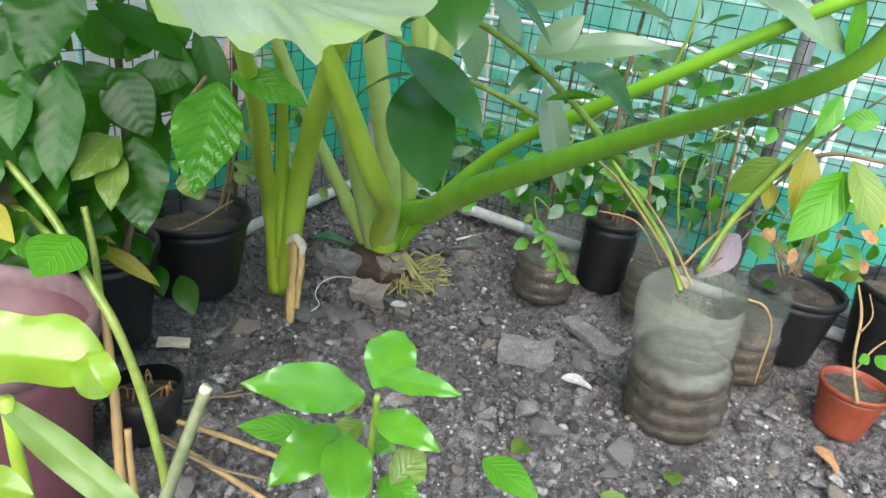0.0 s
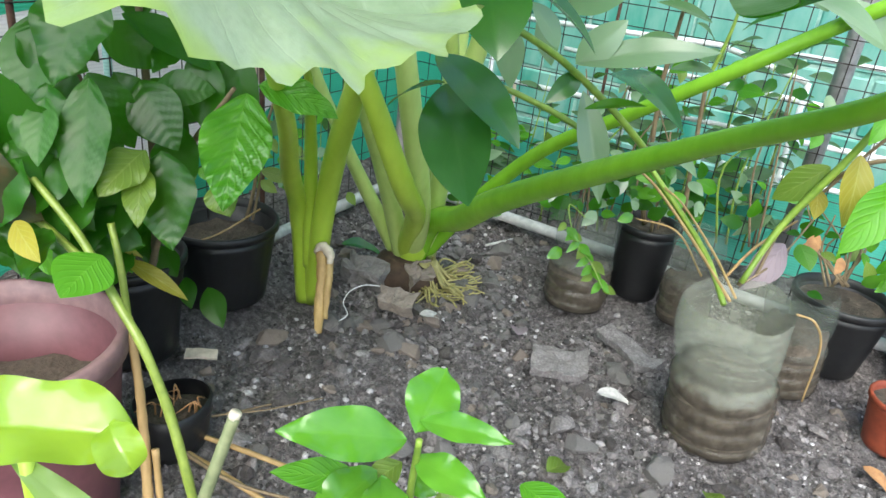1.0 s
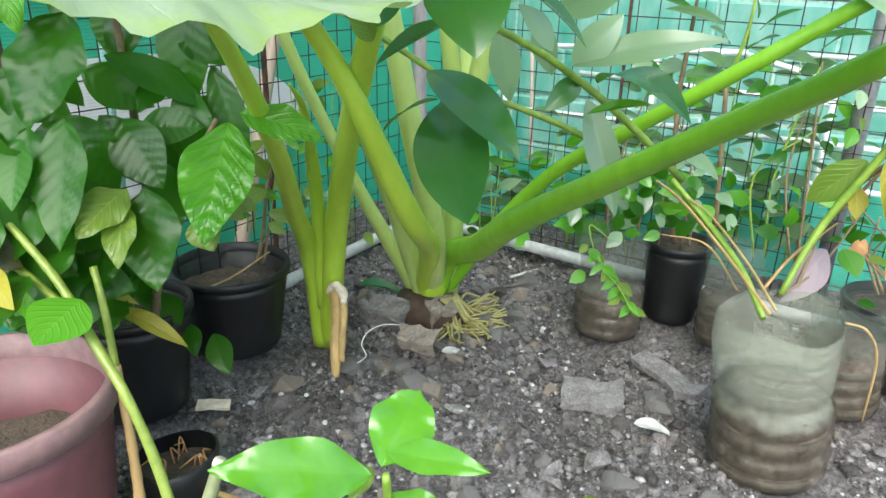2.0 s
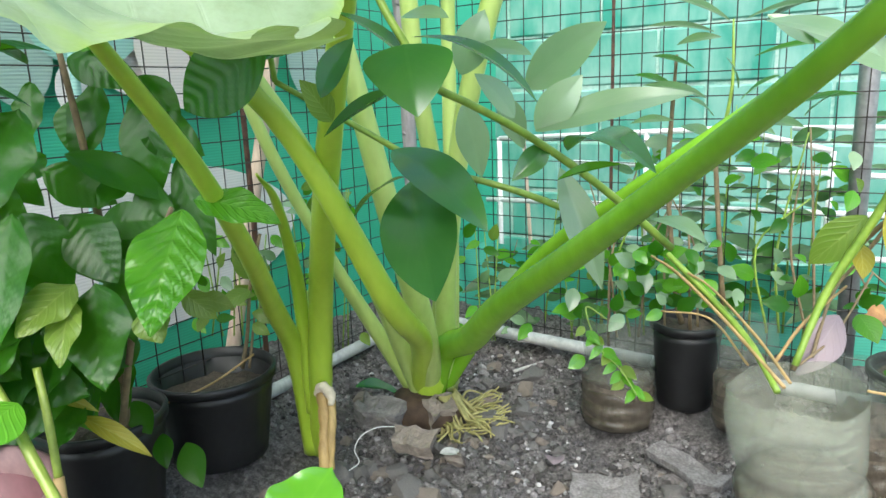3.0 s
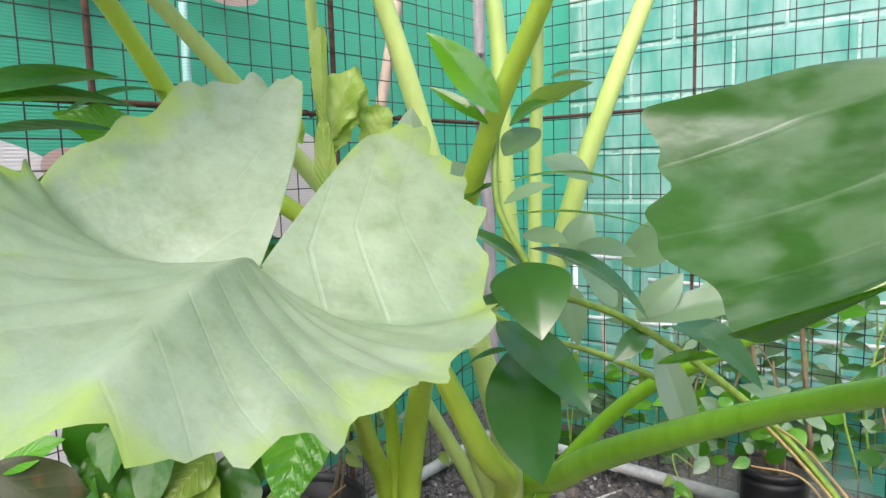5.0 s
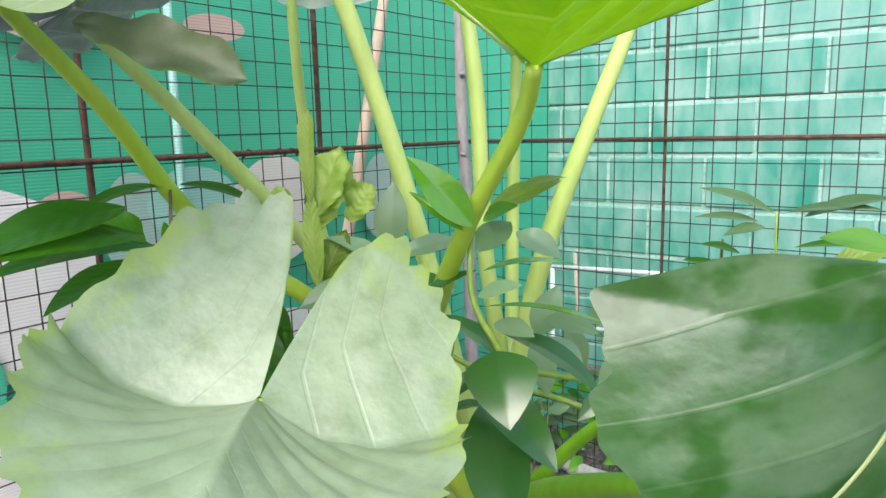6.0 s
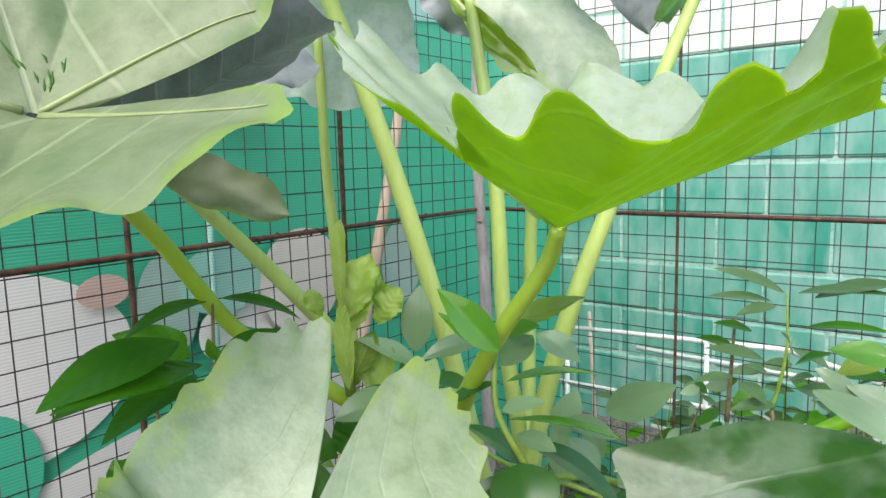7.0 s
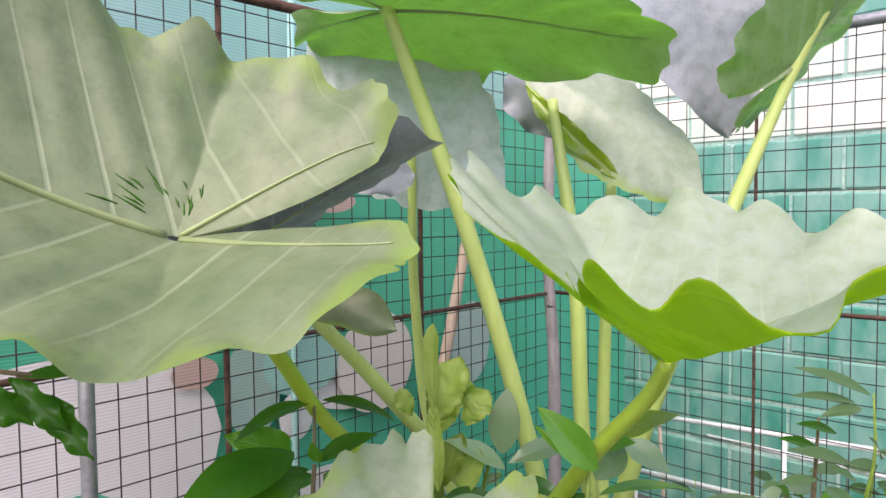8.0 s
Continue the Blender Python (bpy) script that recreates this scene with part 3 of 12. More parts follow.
def blade_data(length, width, bend=0.2, fold=0.15, wave=0.0, quilt=0.0, count=8, tip=1.6, belly=0.45, twist=0.0, seed=0, nu=8, nv=22, tooth=0.0):
    """A pointed oval leaf along +y from its base, z up: curved back by bend, folded along its midrib, waved at its rim."""
    rng = random.Random(seed)
    ph = rng.uniform(0, 6.28)
    verts, uvs, faces = [], [], []
    for i in range(nv + 1):
        v = i / nv
        if v < belly:
            half = math.sin(math.pi / 2 * (v / belly)) ** 0.75
        else:
            half = max(0.0, 1 - ((v - belly) / (1 - belly)) ** tip) ** 0.95
        half = max(half, 0.012) * width / 2 * (1 + tooth * (math.sin(v * 61 + ph) + 0.7 * math.sin(v * 37 + 2 * ph)))
        a = bend * v
        cy = length * (math.sin(a) / bend if abs(bend) > 1e-4 else v)
        cz = -length * ((1 - math.cos(a)) / bend if abs(bend) > 1e-4 else 0)
        for j in range(-nu, nu + 1):
            u = j / nu
            x = u * half
            z = fold * abs(x) + wave * width * abs(u) ** 2.5 * math.sin(v * 17 + ph + (1.5 if u > 0 else 0))
            if quilt:
                z += quilt * width * (1 - abs(u)) ** 0.4 * abs(u) ** 0.5 * math.sin((v - abs(u) * 0.35 * half / (width / 2) * 0.7) * count * 6.283)
            tw = twist * v
            verts.append(Vector((x * math.cos(tw) - z * math.sin(tw), cy + z * math.sin(a), cz + z * math.cos(a) * math.cos(tw) + x * math.sin(tw))))
            uvs.append((0.5 + u * 0.5, v))
    k = 2 * nu + 1
    for i in range(nv):
        for j in range(k - 1):
            a = i * k + j
            faces.append((a, a + 1, a + k + 1, a + k))
    return verts, uvs, faces


def leaf(parent, base, tip, width, material, bend=0.3, fold=0.2, wave=0.0, quilt=0.0, count=8, up=(0, 0, 1), twist=0.0, seed=0, belly=0.45, label="", name="leaf", nu=6, nv=18, point=1.6, tooth=0.0):
    """A leaf from base to tip, its upper face towards up."""
    base, tip = Vector(base), Vector(tip)
    d = tip - base
    length = d.length
    chord = 1 if abs(bend) < 1e-4 else 2 * math.sin(abs(bend) / 2) / abs(bend)
    arc = length / max(chord, 0.3)
    verts, uvs, faces = blade_data(arc, width, bend, fold, wave, quilt, count, point, belly, twist, seed, nu, nv, tooth)
    y = d.normalized()
    u = Vector(up)
    x = y.cross(u).normalized() if abs(y.dot(u.normalized())) < 0.99 else y.orthogonal().normalized()
    z = x.cross(y)
    # turn the curved blade so that its chord lies from base to tip
    a = bend / 2
    ca, sa = math.cos(a), math.sin(a)
    o = origin_of(parent)
    out = [base + x * q.x + y * (q.y * ca - q.z * sa) + z * (q.y * sa + q.z * ca) - o for q in verts]
    return raw(name, out, faces, material, parent, label, uvs)


# ---- ground ----
def rise(x, y):
    """The soil's height: a low bank along the two fences, lumpy all over."""
    near = max(0.0, 1 - max(0.0, -y + 0.02) / 0.35) if y < 0.1 else 1.0
    left = max(0.0, 1 - max(0.0, x + 0.62) / 0.28) if x > -0.9 else 1.0
    return 0.065 * max(near, left) ** 1.5


def broken(x, y, scale, seed):
    """Broken clods: flat-topped pieces at differing heights, with cracks between them."""
    p = Vector((x, y, 0)) * scale + Vector((seed, seed * 0.7, 0.3))
    d, pts = noise.voronoi(p)
    top = 0.5 + 0.5 * noise.noise(pts[0] * 3.7)
    tilt = (p - pts[0]).x * noise.noise(pts[0] * 5.1 + Vector((4, 0, 0))) + (p - pts[0]).y * noise.noise(pts[0] * 5.1 + Vector((0, 4, 0)))
    return min(1.0, (d[1] - d[0]) * 3.2) * (0.25 + top + 0.9 * tilt)


def lumps(x, y):
    p = Vector((x, y, 0))
    h = 0.018 * noise.noise(p * 6) + 0.008 * noise.noise(p * 19 + Vector((5, 1, 0)))
    n4 = noise.noise(p * 105 + Vector((7, 3, 0)))
    rough = max(0.0, 0.35 + 1.3 * noise.noise(p * 4.5 + Vector((3, 8, 0))))
    return h + 0.020 * min(1.0, rough) * broken(x, y, 16, 2) + 0.011 * broken(x, y, 38, 5) + 0.008 * abs(n4) - 0.020


def height(x, y):
    return rise(x, y) + lumps(x, y)


def steps_to(lo, hi, step, far):
    inner = list(np.arange(lo, hi + 1e-6, step))
    out = [lo - 0.05 * 1.6**k for k in range(20)][::-1] + inner + [hi + 0.05 * 1.6**k for k in range(20)]
    return [max(-far, min(far, v)) for v in out]


gx, gy = steps_to(-0.8, 1.05, 0.0068, 400), steps_to(-1.5, 0.12, 0.0068, 400)
gx, gy = sorted(set(gx)), sorted(set(gy))
gverts, gfaces = [], []
for yy in gy:
    for xx in gx:
        inside = -1.5 < xx < 1.8 and -2.6 < yy < 0.9
        gverts.append((xx, yy, height(xx, yy) if inside else (0.03 if yy > 0 else 0.0)))
for j in range(len(gy) - 1):
    for i in range(len(gx) - 1):
        a = j * len(gx) + i
        gfaces.append((a, a + 1, a + 1 + len(gx), a + len(gx)))
ground = raw("ground", gverts, gfaces, M_SOIL)
tagged(ground, "grey gravelly garden soil with clods and stones", "ground", kind="structure")

# ---- fences ----
LEFT_ANGLE = radians(-1.7)


def on_left(s, z, off=0.0):
    """A place on the near fence, s metres from the corner."""
    return Vector((-0.636 - s * math.sin(LEFT_ANGLE) + off, -s * math.cos(LEFT_ANGLE), z))


def rod_mesh(name, length, radius, material, axis, sides=6, bumps=0.0):
    end = {"x": (length, 0, 0), "y": (0, -length, 0), "z": (0, 0, length)}[axis]
    v, f = tube_data([(0, 0, 0), end], [radius, radius], sides, 1 if not bumps else 40, wob=bumps, seed=3)
    ob = raw(name, v, f, material)
    return ob


def placed_copies(proto, parent, places):
    """Objects on one mesh at the places given, as parts of parent."""
    proto.parent = parent
    for n, p in enumerate(places):
        ob = proto if n == 0 else proto.copy()
        if n:
            scene.collection.objects.link(ob)
        ob.parent = parent
        ob.location = p


fence_r = thing("wire_fence", (0, 0, 0), "square wire mesh fence with dark rusty rods", "fence")
rz = [1.0 + 0.05 * r for r in range(-19, 14)]
placed_copies(rod_mesh("vertical_wire", 1.64, 0.00135, M_WIRE, "z", 5), fence_r, [(0.05 * k + 0.0015 * math.sin(k * 2.7), 0, 0.03) for k in range(-12, 31)])
placed_copies(rod_mesh("horizontal_wire", 2.12, 0.00135, M_WIRE, "x", 5), fence_r, [(-0.62, 0.003, z + 0.0012 * math.sin(z * 77)) for z in rz])
placed_copies(rod_mesh("cross_rod", 2.12, 0.0048, M_ROD, "x", 8, 0.12), fence_r, [(-0.62, -0.007, 1.008)])
placed_copies(rod_mesh("upright_rod", 1.66, 0.0042, M_ROD, "z", 8, 0.12), fence_r, [(-0.0206, 0.006, 0.02), (1.02, 0.006, 0.02)])

fence_l = thing("wire_fence", (-0.636, 0, 0), "square wire mesh fence with dark rusty rods", "fence")
fence_l.rotation_euler = (0, 0, -LEFT_ANGLE)
lz = [0.945 + 0.05 * r for r in range(-18, 15)]
ls = [1.197 + 0.05 * m for m in range(0, 12)] + [1.083 - 0.0525 * m for m in range(0, 20)]
placed_copies(rod_mesh("vertical_wire", 1.64, 0.00135, M_WIRE, "z", 5), fence_l, [(0.001 * math.sin(s * 70), -s, 0.03) for s in ls])
placed_copies(rod_mesh("horizontal_wire", 1.8, 0.00135, M_WIRE, "y", 5), fence_l, [(0.003, 0, z) for z in lz])
placed_copies(rod_mesh("cross_rod", 1.8, 0.0058, M_ROD, "y", 8, 0.2), fence_l, [(0.009, 0, 1.006)])
placed_copies(rod_mesh("upright_rod", 1.66, 0.0062, M_ROD, "z", 8, 0.12), fence_l, [(-0.004, -1.139, 0.02), (-0.004, -0.592, 0.02)])
# wire tied round the cross rod
for s0 in (0.28, 0.62, 0.8):
    v, f = tube_data([(0.012 + 0.004 * math.cos(a * 2.2), -s0 - 0.012 * a, 1.006 + 0.009 * math.sin(a * 2.2)) for a in range(12)], [0.0018, 0.0018], 5, 60)
    raw("tie_wire", v, f, M_ROD, fence_l)

corner_post = thing("fence_post", (-0.612, -0.025, 0), "grey weathered branch post at the fence corner", "post")
tube("trunk", [(-0.604, -0.025, 0.0), (-0.608, -0.025, 0.75), (-0.626, -0.025, 1.1), (-0.620, -0.025, 1.70)], [0.022, 0.019, 0.0175, 0.017], M_POST, corner_post, sides=14, steps=60, wob=0.10)
for zz, aa in ((0.62, 0.4), (0.97, 2.0), (1.2, -0.6)):
    tube("knot", [(-0.612, -0.035, zz), (-0.612 + 0.006 * math.cos(aa), -0.050, zz + 0.004)], [0.010, 0.004], M_POST, corner_post, sides=7, steps=3)
right_post = thing("fence_post", (0.497, 0.03, 0), "grey galvanised pipe post behind the mesh", "post")
tube("pipe", [(0.497, 0.03, -0.02), (0.497, 0.03, 1.69)], [0.019, 0.019], M_GALV, right_post, sides=18, steps=2)
left_post = thing("fence_post", (-0.585, -1.4, 0), "silver galvanised pipe post of the fence", "post")
tube("pipe", [(-0.585, -1.402, -0.02), (-0.585, -1.40, 1.69)], [0.0125, 0.0125], M_GALV, left_post, sides=16, steps=2)
top_rail_r = thing("top_rail", (0, 0, 1.68), "grey galvanised pipe rail along the fence top", "rail")
tube("pipe", [(-0.62, 0.0, 1.685), (1.5, 0.0, 1.675)], [0.014, 0.014], M_GALV, top_rail_r, sides=14, steps=2)
top_rail_l = thing("top_rail", (-0.636, -0.5, 1.70), "dark pipe rail along the fence top", "rail")
tube("pipe", [on_left(0, 1.70), on_left(1.8, 1.655)], [0.011, 0.011], M_ROD, top_rail_l, sides=12, steps=2)

edge_r = thing("edging_pipe", (0.3, -0.02, 0.08), "grey plastic pipe lying along the fence foot", "pipe")
tube("pipe", [(-0.60, -0.03, 0.085), (-0.1, -0.035, 0.078), (0.5, -0.02, 0.066), (1.5, -0.02, 0.06)], [0.016, 0.016], M_GREYPIPE, edge_r, sides=12, steps=30)
edge_l = thing("edging_pipe", (-0.6, -0.4, 0.06), "grey plastic pipe lying along the fence foot", "pipe")
tube("pipe", [(-0.60, -0.06, 0.082), (-0.6, -0.4, 0.07), (-0.575, -1.5, 0.06)], [0.016, 0.016], M_GREYPIPE, edge_l, sides=12, steps=30)

# ---- block wall behind the far fence ----
wall = raw("wall_north", *box_data((-2.3, 0.918, -0.05), (2.9, 1.08, 2.6)), M_MORTAR, smooth=False)
tagged(wall, "concrete block wall painted green with a cream band", "wall", kind="structure")


# ---- banner behind the near fence ----
def sheet(name, outline, x0, material, parent, label="", amp=0.012):
    """A hanging piece of tarpaulin in the y-z plane, gently billowed, cut to an outline given by its lower and upper edge."""
    lo, hi, y0, y1 = outline
    n, m = 40, 24
    verts, faces = [], []
    for i in range(n + 1):
        y = y0 + (y1 - y0) * i / n
        for j in range(m + 1):
            z = lo(y) + (hi(y) - lo(y)) * j / m
            verts.append((x0 + amp * math.sin(y * 5.0) * math.sin(z * 2.1 + 1), y, z))
    for i in range(n):
        for j in range(m):
            a = i * (m + 1) + j
            faces.append((a, a + 1, a + m + 2, a + m + 1))
    return raw(name, verts, faces, material, parent, label)


banner = thing("tarpaulin", (0, 0, 0), "green printed tarpaulin hung outside the fence", "tarpaulin")
BX = -0.86
sheet("sheet", (lambda y: 0.0, lambda y: 1.95, -2.6, 0.93), BX, M_TARP_GREEN, banner)


def disc(yc, zc, ry, rz, turn=0.0):
    def lo(y):
        return zc - rz * math.sqrt(max(0.0, 1 - ((y - yc) / ry) ** 2))

    def hi(y):
        return zc + rz * math.sqrt(max(0.0, 1 - ((y - yc) / ry) ** 2))

    return lo, hi, yc - ry, yc + ry


for n, (yc, zc, ry, rz, mt, nm) in enumerate((
    (-0.80, 0.40, 0.56, 0.20, M_TARP_WHITE, "white_print"),
    (-1.36, 0.77, 0.34, 0.21, M_TARP_WHITE, "white_print"),
    (-0.60, 0.83, 0.20, 0.10, M_TARP_WHITE, "white_print"),
    (-1.33, 0.585, 0.10, 0.12, M_TARP_GREEN, "green_print"),
    (-1.085, 0.906, 0.056, 0.036, M_TARP_RED, "red_print"),
    (-0.945, 0.85, 0.075, 0.12, M_TARP_GREY, "grey_print"),
    (-0.80, 0.89, 0.12, 0.085, M_TARP_AQUA, "aqua_print"),
    (-0.56, 0.85, 0.14, 0.14, M_TARP_PINK, "pink_print"),
    (-0.835, 0.76, 0.05, 0.06, M_TARP_WHITE, "white_print"),
    (-0.17, 0.85, 0.09, 0.13, M_TARP_GREY, "grey_print"),
    (-1.10, 1.32, 0.12, 0.09, M_TARP_TAN, "tan_print"),
    (-0.72, 1.29, 0.08, 0.03, M_TARP_RED, "red_print"),
)):
    sheet(nm, disc(yc, zc, ry, rz), BX + 0.004 * (n + 1), mt, banner, amp=0.012)
sheet("pale_band", (lambda y: 1.60 + 0.02 * math.sin(y * 4), lambda y: 1.95, -2.6, 0.9), BX + 0.004, M_TARP_AQUA, banner)


# ---- low strip of tarpaulin behind the far fence ----
skirt = thing("tarpaulin_strip", (0.4, 0.25, 0.0), "low teal tarpaulin strip sagging behind the mesh fence", "tarpaulin")
verts, faces = [], []
for i in range(121):
    x = -0.84 + 2.9 * i / 120
    top = 0.27 + 0.025 * math.sin(x * 3.1) + 0.012 * math.sin(x * 11.0 + 1)
    for j in range(13):
        z = -0.04 + (top + 0.04) * j / 12
        verts.append((x - 0.4, 0.012 * math.sin(x * 13 + 2 * z) + 0.006 * math.sin(x * 31 + z * 20) - 0.03 * (1 - j / 12) ** 2, z))
for i in range(120):
    for j in range(12):
        a = i * 13 + j
        faces.append((a, a + 13, a + 14, a + 1))
raw("sheet", verts, faces, M_TARP_TEAL, skirt)


# ---- white pipe rack between fence and wall ----
rack = thing("pipe_rack", (0, 0.3, 0), "white painted pipe rack standing behind the mesh", "rack")
for z0, z1, x0, x1, y0 in ((0.583, 0.612, -0.50, 0.20, 0.30), (0.388, 0.412, -0.55, 0.75, 0.30), (0.607, 0.556, 0.20, 0.42, 0.30), (0.495, 0.47, -0.33, 0.95, 0.48), (0.30, 0.30, -0.2, 0.95, 0.30), (0.60, 0.60, 0.30, 1.0, 0.5)):
    tube("rail", [(x0, y0, z0), (x1, y0, z1)], [0.0075, 0.0075], M_WHITEPIPE, rack, sides=10, steps=2)
for x0, z1, y0 in ((-0.033, 0.607, 0.30), (-0.5, 0.585, 0.30), (0.42, 0.556, 0.3), (0.62, 0.60, 0.5), (0.95, 0.6, 0.5)):
    tube("upright", [(x0, y0, 0.0), (x0, y0, z1)], [0.0075, 0.0075], M_WHITEPIPE, rack, sides=10, steps=2)
pole_a = thing("leaning_pole", (-0.45, 0.45, 0), "thin pale wooden pole leaning behind the mesh", "pole")
tube("pole", [(-0.40, 0.34, 0.0), (-0.47, 0.40, 0.62)], [0.007, 0.006], M_WOOD, pole_a, sides=8, steps=4, wob=0.1)
pole_b = thing("leaning_pole", (-0.75, -0.45, 0), "pale wooden pole leaning behind the mesh", "pole")
tube("pole", [(-0.76, -0.62, 0.0), (-0.73, -0.36, 0.95), (-0.73, -0.22, 1.45)], [0.018, 0.016, 0.014], M_WOOD, pole_b, sides=10, steps=12, wob=0.1)
pole_c = thing("board_post", (-0.72, -0.14, 0), "pale wooden board post behind the fence corner", "post")
raw("board", *box_data((-0.735, -0.165, 0.0), (-0.70, -0.10, 1.9)), M_WOOD, pole_c, smooth=False)
for yy, w in ((-0.86, 0.009),):
    pp = thing("tent_pole", (-0.8, yy, 0), "pale green plastic pole behind the mesh fence", "pole")
    tube("pole", [(-0.80, yy, 0.0), (-0.80, yy + 0.02, 1.8)], [w, w], M_TARP_AQUA, pp, sides=10, steps=2)

# ---- elephant-ear plants ----
arum = thing("elephant_ear", (-0.29, -0.42, 0.0), "large elephant-ear plant with thick lime-green petioles", "plant", "elephant-ear plants")


def petiole(parent, points, radii, material, label=""):
    return tube("petiole", points, radii, material, parent, label, sides=20, steps=48, wob=0.003)


petiole(arum, [(-0.29, -0.4, 0.05), (-0.239, -0.418, 0.17), (-0.117, -0.492, 0.244), (0.025, -0.623, 0.364), (0.224, -0.781, 0.506), (0.414, -0.97, 0.641), (0.552, -1.138, 0.739), (0.600, -1.183, 0.79), (0.612, -1.190, 0.86), (0.597, -1.215, 0.926)], [0.0323, 0.0310, 0.0297, 0.0255, 0.0194, 0.0131, 0.0099, 0.0081, 0.0067, 0.0053], M_PETIOLE_DEEP)
petiole(arum, [(-0.285, -0.37, 0.05), (-0.14, -0.39, 0.246), (0.015, -0.43, 0.418), (0.192, -0.49, 0.546), (0.362, -0.52, 0.666), (0.514, -0.5, 0.775), (0.669, -0.505, 0.873), (0.802, -0.535, 0.986)], [0.0238, 0.0185, 0.0148, 0.0135, 0.0126, 0.0117, 0.0114, 0.0109], M_PETIOLE_DEEP)
petiole(arum, [(-0.325, -0.395, 0.05), (-0.205, -0.543, 0.232), (-0.106, -0.757, 0.394), (-0.138, -0.942, 0.705), (-0.224, -1.162, 0.911), (-0.211, -1.3, 1.082), (-0.194, -1.427, 1.21)], [0.0266, 0.0235, 0.0216, 0.0147, 0.0120, 0.0113, 0.0087], M_PETIOLE)
petiole(arum, [(-0.305, -0.385, 0.05), (-0.198, -0.54, 0.262), (-0.159, -0.675, 0.517), (-0.187, -0.755, 0.85), (-0.244, -0.853, 1.229), (-0.293, -1.001, 1.611)], [0.0286, 0.0244, 0.0216, 0.0176, 0.0163, 0.0124], M_PETIOLE_PALE)
petiole(arum, [(-0.31, -0.36, 0.05), (-0.195, -0.464, 0.422), (-0.171, -0.569, 0.786), (-0.172, -0.597, 1.144), (-0.217, -0.61, 1.485)], [0.0289, 0.0181, 0.0167, 0.0156, 0.0108], M_PETIOLE_PALE)
petiole(arum, [(-0.285, -0.33, 0.05), (-0.272, -0.32, 0.456), (-0.266, -0.315, 0.879), (-0.248, -0.314, 1.321)], [0.0221, 0.0169, 0.0156, 0.0126], M_PETIOLE_PALE)
petiole(arum, [(-0.275, -0.36, 0.05), (-0.171, -0.486, 0.42), (-0.056, -0.534, 0.8), (0.072, -0.473, 1.191), (0.189, -0.410, 1.520), (0.285, -0.390, 1.700)], [0.0266, 0.0204, 0.0192, 0.0152, 0.0103, 0.0054], M_PETIOLE_PALE)
petiole(arum, [(-0.315, -0.405, 0.05), (-0.279, -0.599, 0.373), (-0.264, -0.798, 0.681), (-0.296, -1.029, 0.961), (-0.347, -1.281, 1.231)], [0.0255, 0.0166, 0.0151, 0.0135, 0.0100], M_PETIOLE_PALE)
petiole(arum, [(-0.34, -0.4, 0.05), (-0.419, -0.572, 0.402), (-0.456, -0.723, 0.742), (-0.41, -0.823, 1.074), (-0.325, -0.911, 1.389)], [0.0216, 0.0132, 0.0121, 0.0102, 0.0081], M_PETIOLE_PALE)

arum_leaf(arum, (0.595, -1.227, 0.932), -86.7, -51.2, -38.0, 0.226, 0.782, 0.226, 0.862, 0.697, -0.417, -0.162, M_ARUM_DARK, 0.005, 7, 3, 0.0018, gap=0.3, front=1.182, skew=0.143, twist=-0.24, curl=-0.022, under=M_UNDER_BACKLIT, label="dark green elephant-ear blade with a turned-up rim")
arum_leaf(arum, (-0.194, -1.432, 1.224), -117.1, 17.4, 43.0, 0.662, 0.396, 0.389, 0.152, 0.390, 0.711, 0.310, M_ARUM_OLD, 0.010, 12, 5, 0.0042, front=0.95, skew=0.12, twist=0.238, gap=0.105, tears=18, label="broad pale green heart-shaped blade with wavy rim")
v, f = lathe_data([(0.012, -0.03), (0.026, -0.015), (0.036, 0.03), (0.037, 0.06), (0.030, 0.09), (0.020, 0.115), (0.002, 0.13)], 36, 0.02, 8)
raw("sheath_base", [Vector((q.x - 0.012 + 0.30 * q.z, q.y + 0.025 - 0.25 * q.z, q.z + 0.02)) for q in v], f, M_PETIOLE, arum)
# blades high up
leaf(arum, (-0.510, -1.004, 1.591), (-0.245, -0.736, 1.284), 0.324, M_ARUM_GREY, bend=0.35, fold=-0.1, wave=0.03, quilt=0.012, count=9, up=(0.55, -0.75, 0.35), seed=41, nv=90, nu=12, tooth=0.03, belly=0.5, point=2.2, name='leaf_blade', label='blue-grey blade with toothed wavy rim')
leaf(arum, (-0.254, -0.972, 1.320), (-0.310, -1.094, 1.299), 0.092, M_ARUM_SLATE, bend=0.5, fold=0.2, wave=0.05, up=(0.5, -0.75, 0.45), seed=42, nv=40, tooth=0.03, name='leaf_blade', label='drooping slate-grey lobe')
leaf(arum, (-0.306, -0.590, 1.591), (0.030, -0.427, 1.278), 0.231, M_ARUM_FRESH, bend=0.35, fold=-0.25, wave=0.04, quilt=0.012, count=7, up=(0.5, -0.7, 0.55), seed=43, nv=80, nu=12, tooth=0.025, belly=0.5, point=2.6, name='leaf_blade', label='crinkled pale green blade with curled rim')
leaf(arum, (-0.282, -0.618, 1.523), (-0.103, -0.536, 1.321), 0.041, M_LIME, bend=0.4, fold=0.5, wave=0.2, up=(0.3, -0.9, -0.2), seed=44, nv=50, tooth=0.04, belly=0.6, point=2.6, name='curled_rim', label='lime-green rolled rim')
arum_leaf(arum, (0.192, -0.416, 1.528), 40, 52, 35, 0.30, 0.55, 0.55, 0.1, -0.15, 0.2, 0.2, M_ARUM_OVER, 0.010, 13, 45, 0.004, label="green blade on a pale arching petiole")
